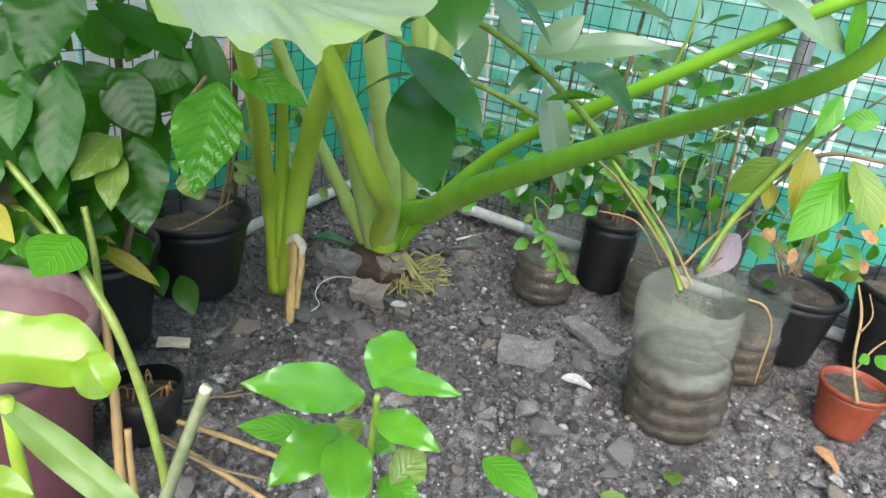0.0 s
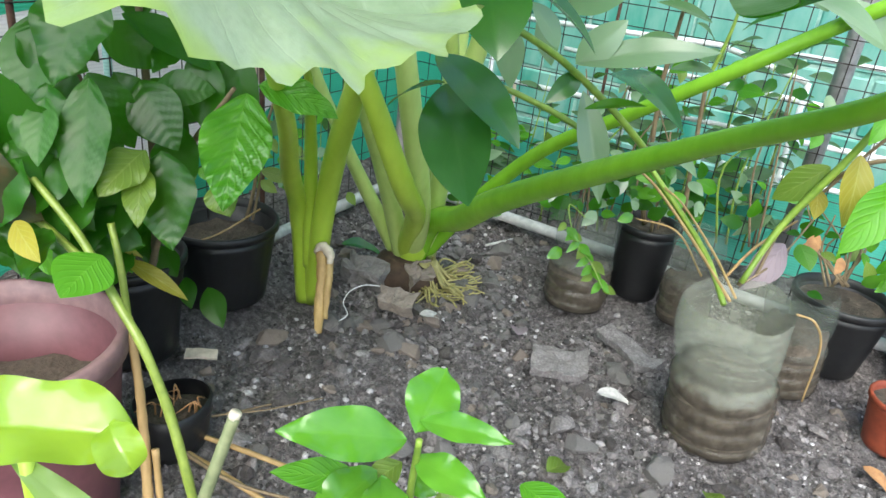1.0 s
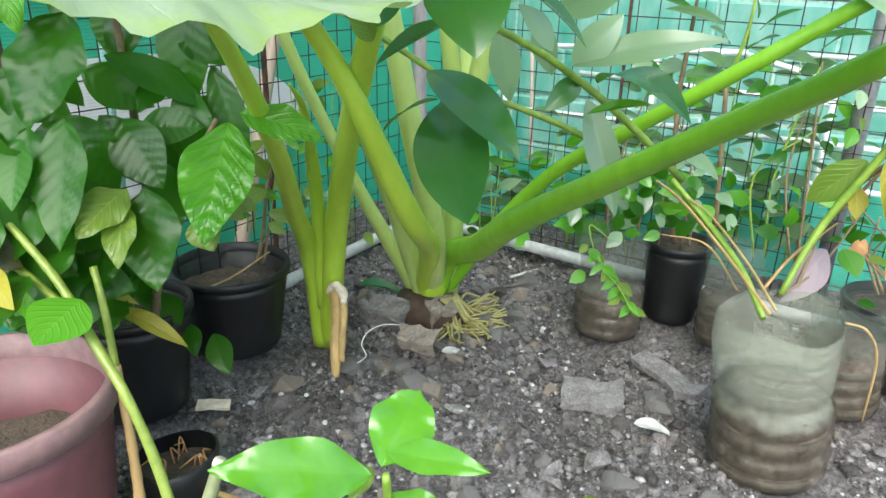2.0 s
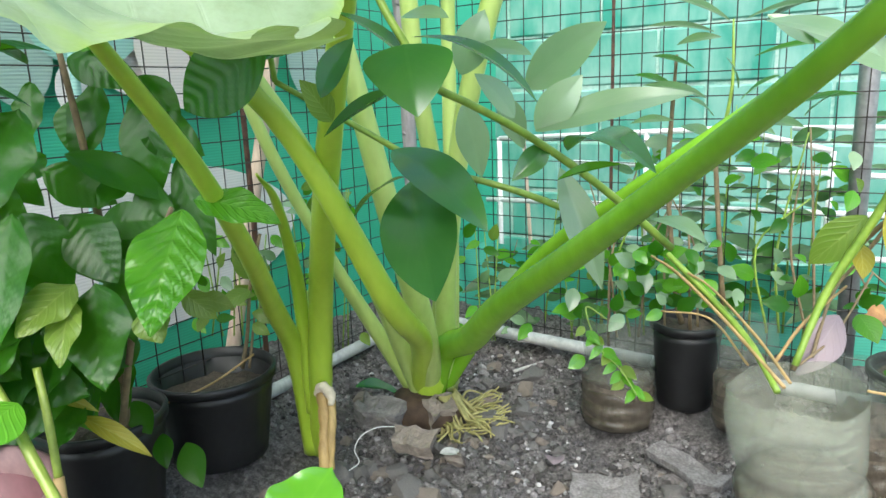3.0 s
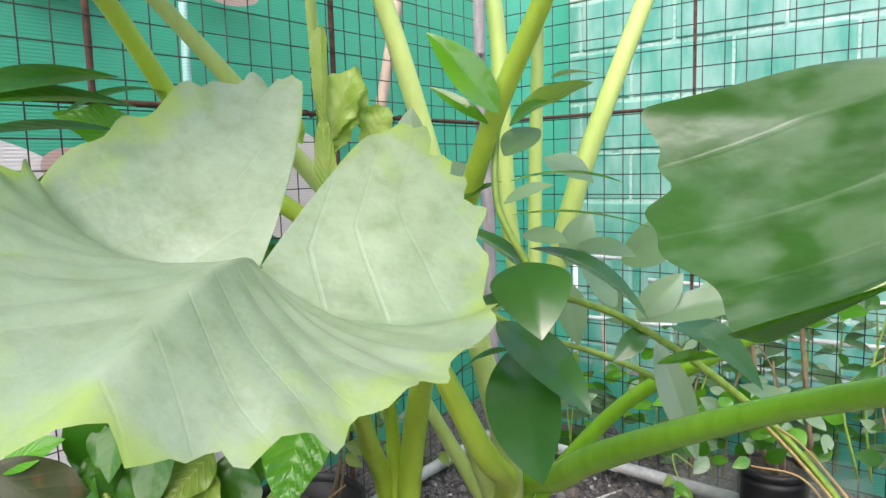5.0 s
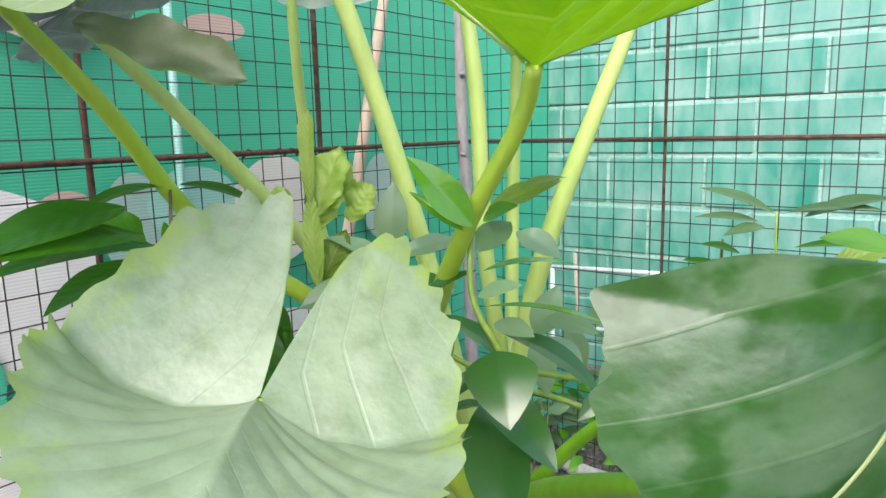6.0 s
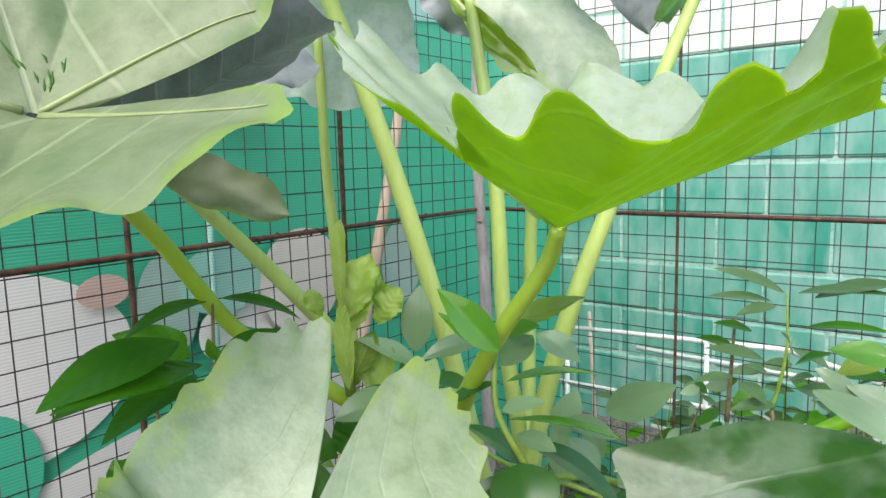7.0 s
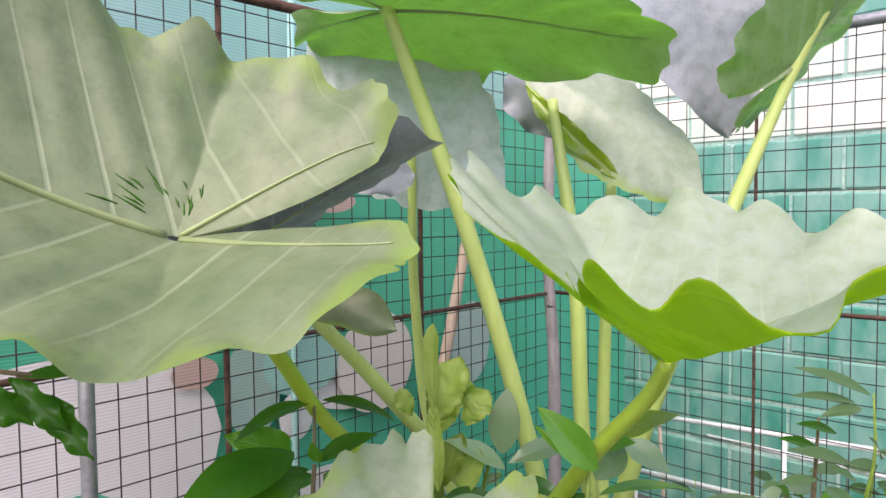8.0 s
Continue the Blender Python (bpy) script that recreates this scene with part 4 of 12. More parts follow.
leaf(arum, (-0.025, -0.470, 1.853), (0.057, -0.381, 1.400), 0.301, M_ARUM_SLATE, bend=0.3, fold=0.15, wave=0.05, quilt=0.004, count=11, up=(0.5, -0.75, 0.45), seed=46, nv=90, nu=12, tooth=0.015, belly=0.45, name='leaf_blade', label='slate-grey blade hanging down')
leaf(arum, (-0.365, -0.554, 1.581), (-0.281, -0.487, 1.414), 0.145, M_ARUM_SLATE, bend=0.4, fold=0.2, wave=0.1, up=(0.5, -0.75, 0.45), seed=33, nv=30, name='leaf_blade')
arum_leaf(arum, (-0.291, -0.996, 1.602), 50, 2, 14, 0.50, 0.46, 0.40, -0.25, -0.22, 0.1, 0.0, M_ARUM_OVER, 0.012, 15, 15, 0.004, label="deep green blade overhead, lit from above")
# this blade's bluish shade is put into its slate base colour
arum_leaf(arum, (-0.302, -1.279, 1.205), 51, 34, 25, 0.33, 0.40, 0.40, 0.3, -0.1, 0.2, 0.2, M_ARUM_SLATE, 0.008, 13, 19, label="shaded blue-grey blade")
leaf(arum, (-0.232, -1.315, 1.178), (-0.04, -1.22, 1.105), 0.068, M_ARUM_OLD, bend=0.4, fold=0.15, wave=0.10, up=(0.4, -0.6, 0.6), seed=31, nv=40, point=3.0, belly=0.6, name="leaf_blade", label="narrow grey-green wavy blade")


small_arum = thing("elephant_ear", (-0.36, -0.70, 0.0), "younger elephant-ear plant with forked lime petioles", "plant", "elephant-ear plants")
petiole(small_arum, [(-0.405, -0.675, 0.0), (-0.401, -0.702, 0.222), (-0.317, -0.822, 0.375), (-0.188, -0.969, 0.516), (-0.055, -1.141, 0.668), (0.106, -1.342, 0.8)], [0.0186, 0.0204, 0.0184, 0.0148, 0.0110, 0.0059], M_PETIOLE)
petiole(small_arum, [(-0.385, -0.685, 0.10), (-0.372, -0.70, 0.254), (-0.345, -0.735, 0.40), (-0.262, -0.84, 0.56), (-0.21, -0.92, 0.62)], [0.0130, 0.0156, 0.0130, 0.0077, 0.0020], M_PETIOLE, "sheath")
petiole(small_arum, [(-0.395, -0.66, 0.0), (-0.301, -0.721, 0.353), (-0.108, -0.871, 0.652), (0.111, -1.033, 0.91), (0.245, -1.115, 1.045), (0.288, -1.155, 1.098)], [0.0235, 0.0230, 0.0190, 0.0118, 0.0095, 0.0085], M_PETIOLE)
arum_leaf(small_arum, (0.108, -1.344, 0.806), -40.0, 21.6, 23.7, 0.271, 0.691, 0.481, 1.02, -0.513, 2.449, -0.665, M_ARUM, 0.008, 21, 11, 0.0022, gap=0.13, spread=0.86, ribs=False, hitch=(-88, 24, 0.024), label="pale sage blade with lime wavy rim")
arum_leaf(small_arum, (0.288, -1.155, 1.099), 43.4, 20.2, -6.2, 0.345, 0.786, 0.472, 0.011, -0.061, 1.351, 0.406, M_ARUM_YOUNG, 0.018, 19, 13, 0.003, front=0.52, skew=-0.049, twist=0.157, curl=0.035, under=M_UNDER_BACKLIT_LIME, label="large folded lime blade with deeply waved rim")

# ---- glossy-leaved climbing shrub ----
climber = thing("climbing_shrub", (0.16, -1.0, 0.5), "climbing shrub with long glossy dark green leaves", "shrub")
tube("twig", [(0.146, -1.045, 0.945), (0.112, -1.01, 0.926), (0.12, -1.025, 0.841), (0.15, -1.015, 0.776), (0.158, -0.983, 0.736), (0.165, -0.913, 0.711), (0.183, -0.815, 0.671), (0.238, -0.702, 0.592), (0.298, -0.573, 0.486)], [0.0036, 0.0038, 0.0042, 0.0044, 0.0046, 0.005, 0.0055, 0.006], M_STEM, climber, sides=10, steps=60, wob=0.05)
tube("twig", [(-0.133, -0.938, 0.75), (-0.06, -0.845, 0.678), (0.007, -0.776, 0.62), (0.075, -0.726, 0.594), (0.149, -0.702, 0.569), (0.225, -0.697, 0.54)], [0.0038, 0.0045, 0.005, 0.005, 0.005], M_STEM, climber, sides=10, steps=40, wob=0.05)
tube("twig", [(-0.133, -0.938, 0.75), (-0.125, -0.95, 0.80), (-0.10, -0.96, 0.86)], [0.004, 0.004, 0.003], M_STEM, climber, sides=8, steps=10)
leaf(climber, (-0.004, -0.853, 0.653), (0.170, -0.894, 0.559), 0.074, M_GLOSSY, bend=0.7, fold=0.15, up=(0.3, -0.4, 0.85), seed=1, point=2.0, nv=30)
leaf(climber, (0.070, -0.839, 0.892), (0.143, -0.833, 0.856), 0.046, M_GLOSSY_SHEEN, bend=0.5, fold=0.15, up=(0.35, -0.5, 0.8), seed=300, nv=24, wave=0.02)
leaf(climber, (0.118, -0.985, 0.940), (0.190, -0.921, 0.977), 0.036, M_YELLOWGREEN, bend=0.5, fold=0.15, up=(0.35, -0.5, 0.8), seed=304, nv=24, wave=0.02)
leaf(climber, (-0.012, -0.876, 0.879), (-0.063, -0.964, 0.859), 0.040, M_GLOSSY_SHEEN, bend=0.5, fold=0.15, up=(0.35, -0.5, 0.8), seed=305, nv=24, wave=0.02)
leaf(climber, (-0.005, -0.815, 0.604), (0.145, -0.974, 0.489), 0.104, M_GLOSSY, bend=0.25, fold=0.12, up=(0.45, -0.85, 0.25), seed=2, point=2.3, nv=30)
leaf(climber, (0.026, -0.869, 0.618), (-0.100, -0.835, 0.548), 0.036, M_GLOSSY, bend=0.5, fold=0.2, up=(0.2, -0.3, 0.9), seed=3)
leaf(climber, (0.160, -1.030, 0.775), (0.212, -1.083, 0.705), 0.088, M_GLOSSY, bend=0.5, fold=0.1, up=(0.4, -0.6, 0.6), belly=0.35, seed=4)
leaf(climber, (0.140, -0.99, 0.785), (0.277, -0.970, 0.713), 0.046, M_GLOSSY, bend=0.9, fold=0.2, up=(0.1, -0.1, 1), seed=5)
leaf(climber, (0.137, -1.023, 0.826), (0.283, -0.973, 0.812), 0.034, M_BRIGHT, bend=0.5, fold=0.15, up=(0.05, 0.1, 1), seed=6, label="bright green young leaf")
leaf(climber, (0.113, -0.989, 0.863), (0.205, -0.880, 0.858), 0.040, M_BRIGHT, bend=0.6, fold=0.15, up=(0.05, 0.1, 1), seed=7)
leaf(climber, (0.108, -0.980, 0.929), (0.174, -1.000, 0.952), 0.026, M_BRIGHT, bend=0.5, fold=0.2, up=(0.5, -0.7, 0.55), seed=8)
leaf(climber, (0.165, -1.082, 0.936), (0.113, -1.133, 1.017), 0.042, M_BRIGHT, bend=0.4, fold=0.2, up=(0.5, -0.7, 0.5), seed=9)
leaf(climber, (0.137, -1.063, 0.927), (0.067, -1.077, 0.972), 0.017, M_BRIGHT, bend=0.4, fold=0.2, up=(0.5, -0.7, 0.5), seed=10)
leaf(climber, (0.186, -1.016, 0.974), (0.205, -0.937, 0.982), 0.020, M_YELLOWGREEN, bend=0.4, fold=0.2, up=(0.2, -0.3, 0.9), seed=11)
leaf(climber, (0.205, -0.835, 0.677), (0.374, -0.761, 0.715), 0.042, M_GLOSSY_SHEEN, bend=0.7, fold=0.12, up=(0.4, -0.7, 0.6), seed=12)
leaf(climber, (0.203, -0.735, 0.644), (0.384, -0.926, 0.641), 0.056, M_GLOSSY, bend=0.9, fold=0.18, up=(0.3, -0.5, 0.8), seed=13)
leaf(climber, (0.121, -0.700, 0.730), (0.248, -0.716, 0.808), 0.062, M_GLOSSY_SHEEN, bend=0.3, fold=0.12, up=(0.5, -0.8, 0.3), seed=14, point=2.0)
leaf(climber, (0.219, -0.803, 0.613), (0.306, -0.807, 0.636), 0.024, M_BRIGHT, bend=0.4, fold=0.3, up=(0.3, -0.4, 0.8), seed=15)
leaf(climber, (0.179, -0.709, 0.618), (0.240, -0.700, 0.445), 0.051, M_GLOSSY_SHEEN, bend=0.3, fold=0.3, up=(0.6, -0.75, 0.2), seed=16)
leaf(climber, (0.251, -0.538, 0.519), (0.37, -0.659, 0.516), 0.045, M_GLOSSY_SHEEN, bend=0.6, fold=0.15, up=(0.4, -0.5, 0.7), seed=17)
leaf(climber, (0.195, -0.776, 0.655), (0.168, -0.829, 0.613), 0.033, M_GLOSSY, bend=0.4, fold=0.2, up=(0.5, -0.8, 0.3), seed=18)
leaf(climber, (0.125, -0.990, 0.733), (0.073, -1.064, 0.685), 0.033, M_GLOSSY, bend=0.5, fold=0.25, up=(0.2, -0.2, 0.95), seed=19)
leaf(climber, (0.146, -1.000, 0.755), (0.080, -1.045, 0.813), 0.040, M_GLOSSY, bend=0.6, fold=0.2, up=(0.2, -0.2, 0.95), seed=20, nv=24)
leaf(climber, (0.059, -0.768, 0.712), (0.073, -0.746, 0.604), 0.048, M_GLOSSY_SHEEN, bend=0.3, fold=0.2, up=(0.6, -0.75, 0.2), seed=21)
leaf(climber, (0.094, -0.724, 0.723), (0.114, -0.694, 0.642), 0.040, M_GLOSSY_SHEEN, bend=0.3, fold=0.2, up=(0.6, -0.75, 0.2), seed=22)
leaf(climber, (0.122, -1.012, 0.893), (0.136, -0.958, 0.925), 0.044, M_GLOSSY_SHEEN, bend=0.4, fold=0.2, up=(0.3, -0.5, 0.8), seed=23, point=2.0, nv=24)
leaf(climber, (0.028, -1.028, 0.818), (0.106, -0.993, 0.864), 0.026, M_GLOSSY, bend=0.5, fold=0.2, up=(0.2, -0.3, 0.9), seed=24)
leaf(climber, (-0.025, -1.020, 0.786), (-0.045, -1.045, 0.811), 0.018, M_GLOSSY, bend=0.5, fold=0.2, up=(0.2, -0.3, 0.9), seed=25)
leaf(climber, (-0.047, -1.014, 0.777), (0.010, -0.985, 0.782), 0.018, M_YELLOWGREEN, bend=0.4, fold=0.2, up=(0.2, -0.3, 0.9), seed=26)
leaf(climber, (-0.037, -0.933, 0.696), (-0.044, -0.980, 0.749), 0.037, M_YELLOWGREEN, bend=0.5, fold=0.2, up=(0.5, -0.7, 0.5), seed=27)
leaf(climber, (-0.090, -0.945, 0.862), (-0.089, -0.931, 0.968), 0.052, M_GLOSSY_SHEEN, bend=0.3, fold=0.1, up=(0.55, -0.8, 0.2), seed=35, point=2.0, nv=24)
leaf(climber, (-0.082, -0.947, 0.840), (-0.143, -1.025, 0.893), 0.039, M_GLOSSY_SHEEN, bend=0.6, fold=0.2, up=(0.3, -0.4, 0.85), seed=36)
leaf(climber, (-0.070, -0.942, 0.826), (0.027, -0.934, 0.814), 0.032, M_GLOSSY, bend=0.5, fold=0.2, up=(0.3, -0.4, 0.85), seed=38)
leaf(climber, (-0.096, -0.974, 0.807), (-0.100, -1.100, 0.790), 0.054, M_GLOSSY, bend=0.6, fold=0.2, up=(0.3, -0.5, 0.8), seed=39)
leaf(climber, (-0.096, -0.990, 0.775), (-0.051, -0.904, 0.795), 0.047, M_GLOSSY, bend=0.6, fold=0.2, up=(0.3, -0.4, 0.85), seed=44)

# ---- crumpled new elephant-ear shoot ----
leaf(climber, (0.132, -1.030, 0.840), (0.192, -1.021, 0.860), 0.026, M_GLOSSY_SHEEN, bend=0.5, fold=0.15, up=(0.35, -0.5, 0.8), seed=320, nv=24, point=1.9)
leaf(climber, (0.145, -1.013, 0.804), (0.206, -1.017, 0.797), 0.030, M_GLOSSY_SHEEN, bend=0.5, fold=0.15, up=(0.35, -0.5, 0.8), seed=321, nv=24, point=1.9)
leaf(climber, (0.120, -0.866, 0.747), (0.149, -0.854, 0.822), 0.045, M_GLOSSY_SHEEN, bend=0.5, fold=0.15, up=(0.5, -0.8, 0.3), seed=322, nv=24, point=1.9)
leaf(climber, (0.136, -0.868, 0.776), (0.219, -0.868, 0.765), 0.036, M_GLOSSY_SHEEN, bend=0.5, fold=0.15, up=(0.35, -0.5, 0.8), seed=323, nv=24, point=1.9)
leaf(climber, (0.178, -0.837, 0.693), (0.140, -0.867, 0.748), 0.040, M_GLOSSY_SHEEN, bend=0.5, fold=0.15, up=(0.35, -0.5, 0.8), seed=324, nv=24, point=1.9)
leaf(climber, (0.206, -0.834, 0.676), (0.258, -0.815, 0.741), 0.044, M_GLOSSY_SHEEN, bend=0.5, fold=0.15, up=(0.5, -0.8, 0.3), seed=325, nv=24, point=1.9)
leaf(climber, (0.002, -1.076, 0.847), (-0.037, -1.170, 0.832), 0.052, M_GLOSSY_SHEEN, bend=0.5, fold=0.15, up=(0.35, -0.5, 0.8), seed=326, nv=24, point=1.9)
leaf(climber, (-0.004, -1.066, 0.794), (-0.028, -1.142, 0.782), 0.040, M_GLOSSY, bend=0.5, fold=0.15, up=(0.35, -0.5, 0.8), seed=327, nv=24, point=1.9)
leaf(climber, (0.075, -1.067, 0.726), (0.109, -1.048, 0.784), 0.040, M_GLOSSY, bend=0.5, fold=0.15, up=(0.35, -0.5, 0.8), seed=328, nv=24, point=1.9)

shoot = thing("new_shoot", (-0.24, -0.93, 0.8), "crumpled pale yellow-green new shoot of the elephant ear", "shoot")
tube('rolled_blade', [(-0.174, -1.023, 1.041), (-0.166, -1.033, 0.964), (-0.152, -1.040, 0.878), (-0.139, -1.042, 0.808)], [0.004, 0.006, 0.007, 0.009], M_YELLOWGREEN, shoot, steps=70, wob=0.35, sides=12)
leaf(shoot, (-0.148, -1.045, 0.933), (-0.162, -1.027, 1.079), 0.026, M_NEWLEAF, bend=0.25, fold=0.7, wave=0.05, quilt=0.09, count=13.7, twist=0.3, up=(0.5, -0.75, 0.45), seed=3, nv=90, nu=10, tooth=0.03, belly=0.75, point=3.0)
leaf(shoot, (-0.126, -1.058, 0.825), (-0.153, -1.040, 0.966), 0.030, M_NEWLEAF, bend=0.25, fold=0.5, wave=0.05, quilt=0.09, count=11.3, up=(0.5, -0.75, 0.45), seed=4, nv=90, nu=10, tooth=0.03, belly=0.4, point=2)
leaf(shoot, (-0.157, -1.030, 0.918), (-0.135, -0.993, 1.024), 0.058, M_NEWLEAF, bend=0.5, fold=0.25, wave=0.14, quilt=0.04, count=5.3, up=(0.5, -0.75, 0.45), seed=60, nv=40, nu=8, tooth=0.045, belly=0.6, point=2.4)
leaf(shoot, (-0.157, -1.027, 0.901), (-0.138, -0.999, 0.974), 0.045, M_NEWLEAF, bend=0.5, fold=0.25, wave=0.14, quilt=0.07, count=6.3, up=(0.5, -0.75, 0.45), seed=61, nv=40, nu=8, tooth=0.045, belly=0.6, point=2.4)
leaf(shoot, (-0.131, -0.987, 0.912), (-0.105, -0.960, 0.968), 0.047, M_NEWLEAF, bend=0.5, fold=0.25, wave=0.14, quilt=0.03, count=7.3, up=(0.5, -0.75, 0.45), seed=62, nv=40, nu=8, tooth=0.045, belly=0.6, point=2.4)
leaf(shoot, (-0.149, -1.037, 0.814), (-0.129, -0.995, 0.900), 0.045, M_YELLOWGREEN, bend=0.5, fold=0.25, wave=0.14, quilt=0.03, count=8.3, up=(0.5, -0.75, 0.45), seed=63, nv=40, nu=8, tooth=0.045, belly=0.6, point=2.4)
leaf(shoot, (-0.123, -1.007, 0.801), (-0.112, -0.978, 0.878), 0.040, M_NEWLEAF, bend=0.5, fold=0.25, wave=0.14, quilt=0.02, count=9.3, up=(0.5, -0.75, 0.45), seed=64, nv=40, nu=8, tooth=0.045, belly=0.6, point=2.4)
leaf(shoot, (-0.172, -1.000, 0.921), (-0.144, -0.964, 1.000), 0.036, M_NEWLEAF, bend=0.5, fold=0.25, wave=0.14, quilt=0.03, count=10.3, up=(0.5, -0.75, 0.45), seed=65, nv=40, nu=8, tooth=0.045, belly=0.6, point=2.4)
leaf(shoot, (-0.210, -1.032, 0.922), (-0.222, -1.047, 0.968), 0.031, M_NEWLEAF, bend=0.5, fold=0.25, wave=0.14, quilt=0.02, count=11.3, up=(0.5, -0.75, 0.45), seed=66, nv=40, nu=8, tooth=0.045, belly=0.6, point=2.4)
leaf(shoot, (-0.139, -0.950, 0.915), (-0.157, -0.964, 0.979), 0.033, M_NEWLEAF, bend=0.5, fold=0.25, wave=0.14, quilt=0.02, count=12.3, up=(0.5, -0.75, 0.45), seed=67, nv=40, nu=8, tooth=0.045, belly=0.6, point=2.4)

# ---- coffee bush by the near fence ----
bush = thing("coffee_bush", (-0.40, -1.05, 0.2), "coffee bush with broad quilted dark green leaves", "bush")
tube("stem", [(-0.44, -1.09, 0.02), (-0.40, -1.06, 0.3), (-0.37, -1.08, 0.6), (-0.33, -1.12, 0.8)], [0.008, 0.007, 0.006, 0.004], M_TWIG, bush, sides=8, steps=16)
tube("stem", [(-0.42, -1.07, 0.2), (-0.30, -1.08, 0.45), (-0.16, -1.10, 0.6)], [0.006, 0.005, 0.003], M_TWIG, bush, sides=8, steps=16)
tube("stem", [(-0.40, -1.06, 0.3), (-0.45, -1.15, 0.6), (-0.42, -1.22, 0.82)], [0.006, 0.005, 0.003], M_TWIG, bush, sides=8, steps=16)
leaf(bush, (-0.130, -1.106, 0.600), (-0.070, -1.205, 0.482), 0.090, M_COFFEE, bend=0.3, fold=0.1, up=(0.6, -0.75, 0.35), seed=1, wave=0.04, quilt=0.075, count=8, nu=6, nv=40)
leaf(bush, (-0.122, -1.093, 0.612), (-0.026, -1.045, 0.582), 0.054, M_COFFEE, bend=0.6, fold=0.1, up=(0.35, -0.5, 0.8), seed=2, wave=0.04, quilt=0.045, count=8, nu=6, nv=40)
leaf(bush, (-0.103, -1.185, 0.505), (-0.075, -1.188, 0.468), 0.044, M_YELLOWGREEN, bend=0.4, fold=0.15, up=(0.5, -0.75, 0.45), seed=3, wave=0.05, quilt=0.018, count=8, nu=6, nv=40)
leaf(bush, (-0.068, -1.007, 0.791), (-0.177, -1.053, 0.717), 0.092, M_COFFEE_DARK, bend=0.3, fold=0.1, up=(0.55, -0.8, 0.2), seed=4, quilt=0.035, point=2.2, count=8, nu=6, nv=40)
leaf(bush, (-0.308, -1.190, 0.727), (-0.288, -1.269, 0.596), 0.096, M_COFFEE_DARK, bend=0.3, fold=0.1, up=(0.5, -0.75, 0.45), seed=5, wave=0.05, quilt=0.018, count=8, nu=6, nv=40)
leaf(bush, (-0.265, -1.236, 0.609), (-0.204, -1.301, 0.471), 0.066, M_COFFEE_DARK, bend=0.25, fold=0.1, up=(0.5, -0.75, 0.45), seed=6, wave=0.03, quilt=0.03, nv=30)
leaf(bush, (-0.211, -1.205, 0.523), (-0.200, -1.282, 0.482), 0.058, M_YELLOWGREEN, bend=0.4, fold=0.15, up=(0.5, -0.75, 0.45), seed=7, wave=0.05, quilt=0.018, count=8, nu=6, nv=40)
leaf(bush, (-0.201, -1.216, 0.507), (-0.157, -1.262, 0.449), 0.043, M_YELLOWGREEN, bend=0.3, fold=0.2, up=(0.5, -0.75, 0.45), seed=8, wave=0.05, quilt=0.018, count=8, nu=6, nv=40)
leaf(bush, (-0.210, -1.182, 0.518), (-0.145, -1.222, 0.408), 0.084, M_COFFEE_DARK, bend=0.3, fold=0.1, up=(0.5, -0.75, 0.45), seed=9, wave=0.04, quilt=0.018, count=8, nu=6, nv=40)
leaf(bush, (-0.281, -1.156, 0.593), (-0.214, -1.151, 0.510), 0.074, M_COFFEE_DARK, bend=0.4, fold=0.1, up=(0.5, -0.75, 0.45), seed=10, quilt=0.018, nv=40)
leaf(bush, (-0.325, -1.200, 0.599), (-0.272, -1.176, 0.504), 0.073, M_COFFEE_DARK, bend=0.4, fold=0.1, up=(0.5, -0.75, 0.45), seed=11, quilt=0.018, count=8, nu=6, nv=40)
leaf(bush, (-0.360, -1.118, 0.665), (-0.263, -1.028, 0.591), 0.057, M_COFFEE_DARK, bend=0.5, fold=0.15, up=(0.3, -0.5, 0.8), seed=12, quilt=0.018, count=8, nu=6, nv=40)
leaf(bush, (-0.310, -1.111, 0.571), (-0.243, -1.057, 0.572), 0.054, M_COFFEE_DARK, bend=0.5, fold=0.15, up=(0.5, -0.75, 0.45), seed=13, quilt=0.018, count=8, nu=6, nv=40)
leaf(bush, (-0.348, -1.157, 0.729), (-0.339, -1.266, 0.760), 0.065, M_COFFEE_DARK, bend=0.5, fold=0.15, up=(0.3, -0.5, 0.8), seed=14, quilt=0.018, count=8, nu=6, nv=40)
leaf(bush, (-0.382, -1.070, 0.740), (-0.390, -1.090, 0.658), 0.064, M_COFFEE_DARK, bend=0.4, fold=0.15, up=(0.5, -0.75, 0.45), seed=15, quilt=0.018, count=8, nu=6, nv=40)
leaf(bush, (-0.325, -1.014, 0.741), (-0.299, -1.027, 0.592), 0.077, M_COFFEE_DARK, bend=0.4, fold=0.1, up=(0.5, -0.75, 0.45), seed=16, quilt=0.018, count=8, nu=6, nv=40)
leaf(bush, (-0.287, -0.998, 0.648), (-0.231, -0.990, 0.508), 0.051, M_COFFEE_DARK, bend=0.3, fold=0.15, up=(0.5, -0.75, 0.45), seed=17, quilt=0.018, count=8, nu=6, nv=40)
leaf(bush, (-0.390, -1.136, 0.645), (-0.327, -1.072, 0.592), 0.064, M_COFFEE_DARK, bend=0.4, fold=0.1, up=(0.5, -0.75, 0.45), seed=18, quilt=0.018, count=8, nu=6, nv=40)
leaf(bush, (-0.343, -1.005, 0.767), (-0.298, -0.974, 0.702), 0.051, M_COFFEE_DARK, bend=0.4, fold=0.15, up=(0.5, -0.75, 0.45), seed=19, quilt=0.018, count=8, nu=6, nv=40)
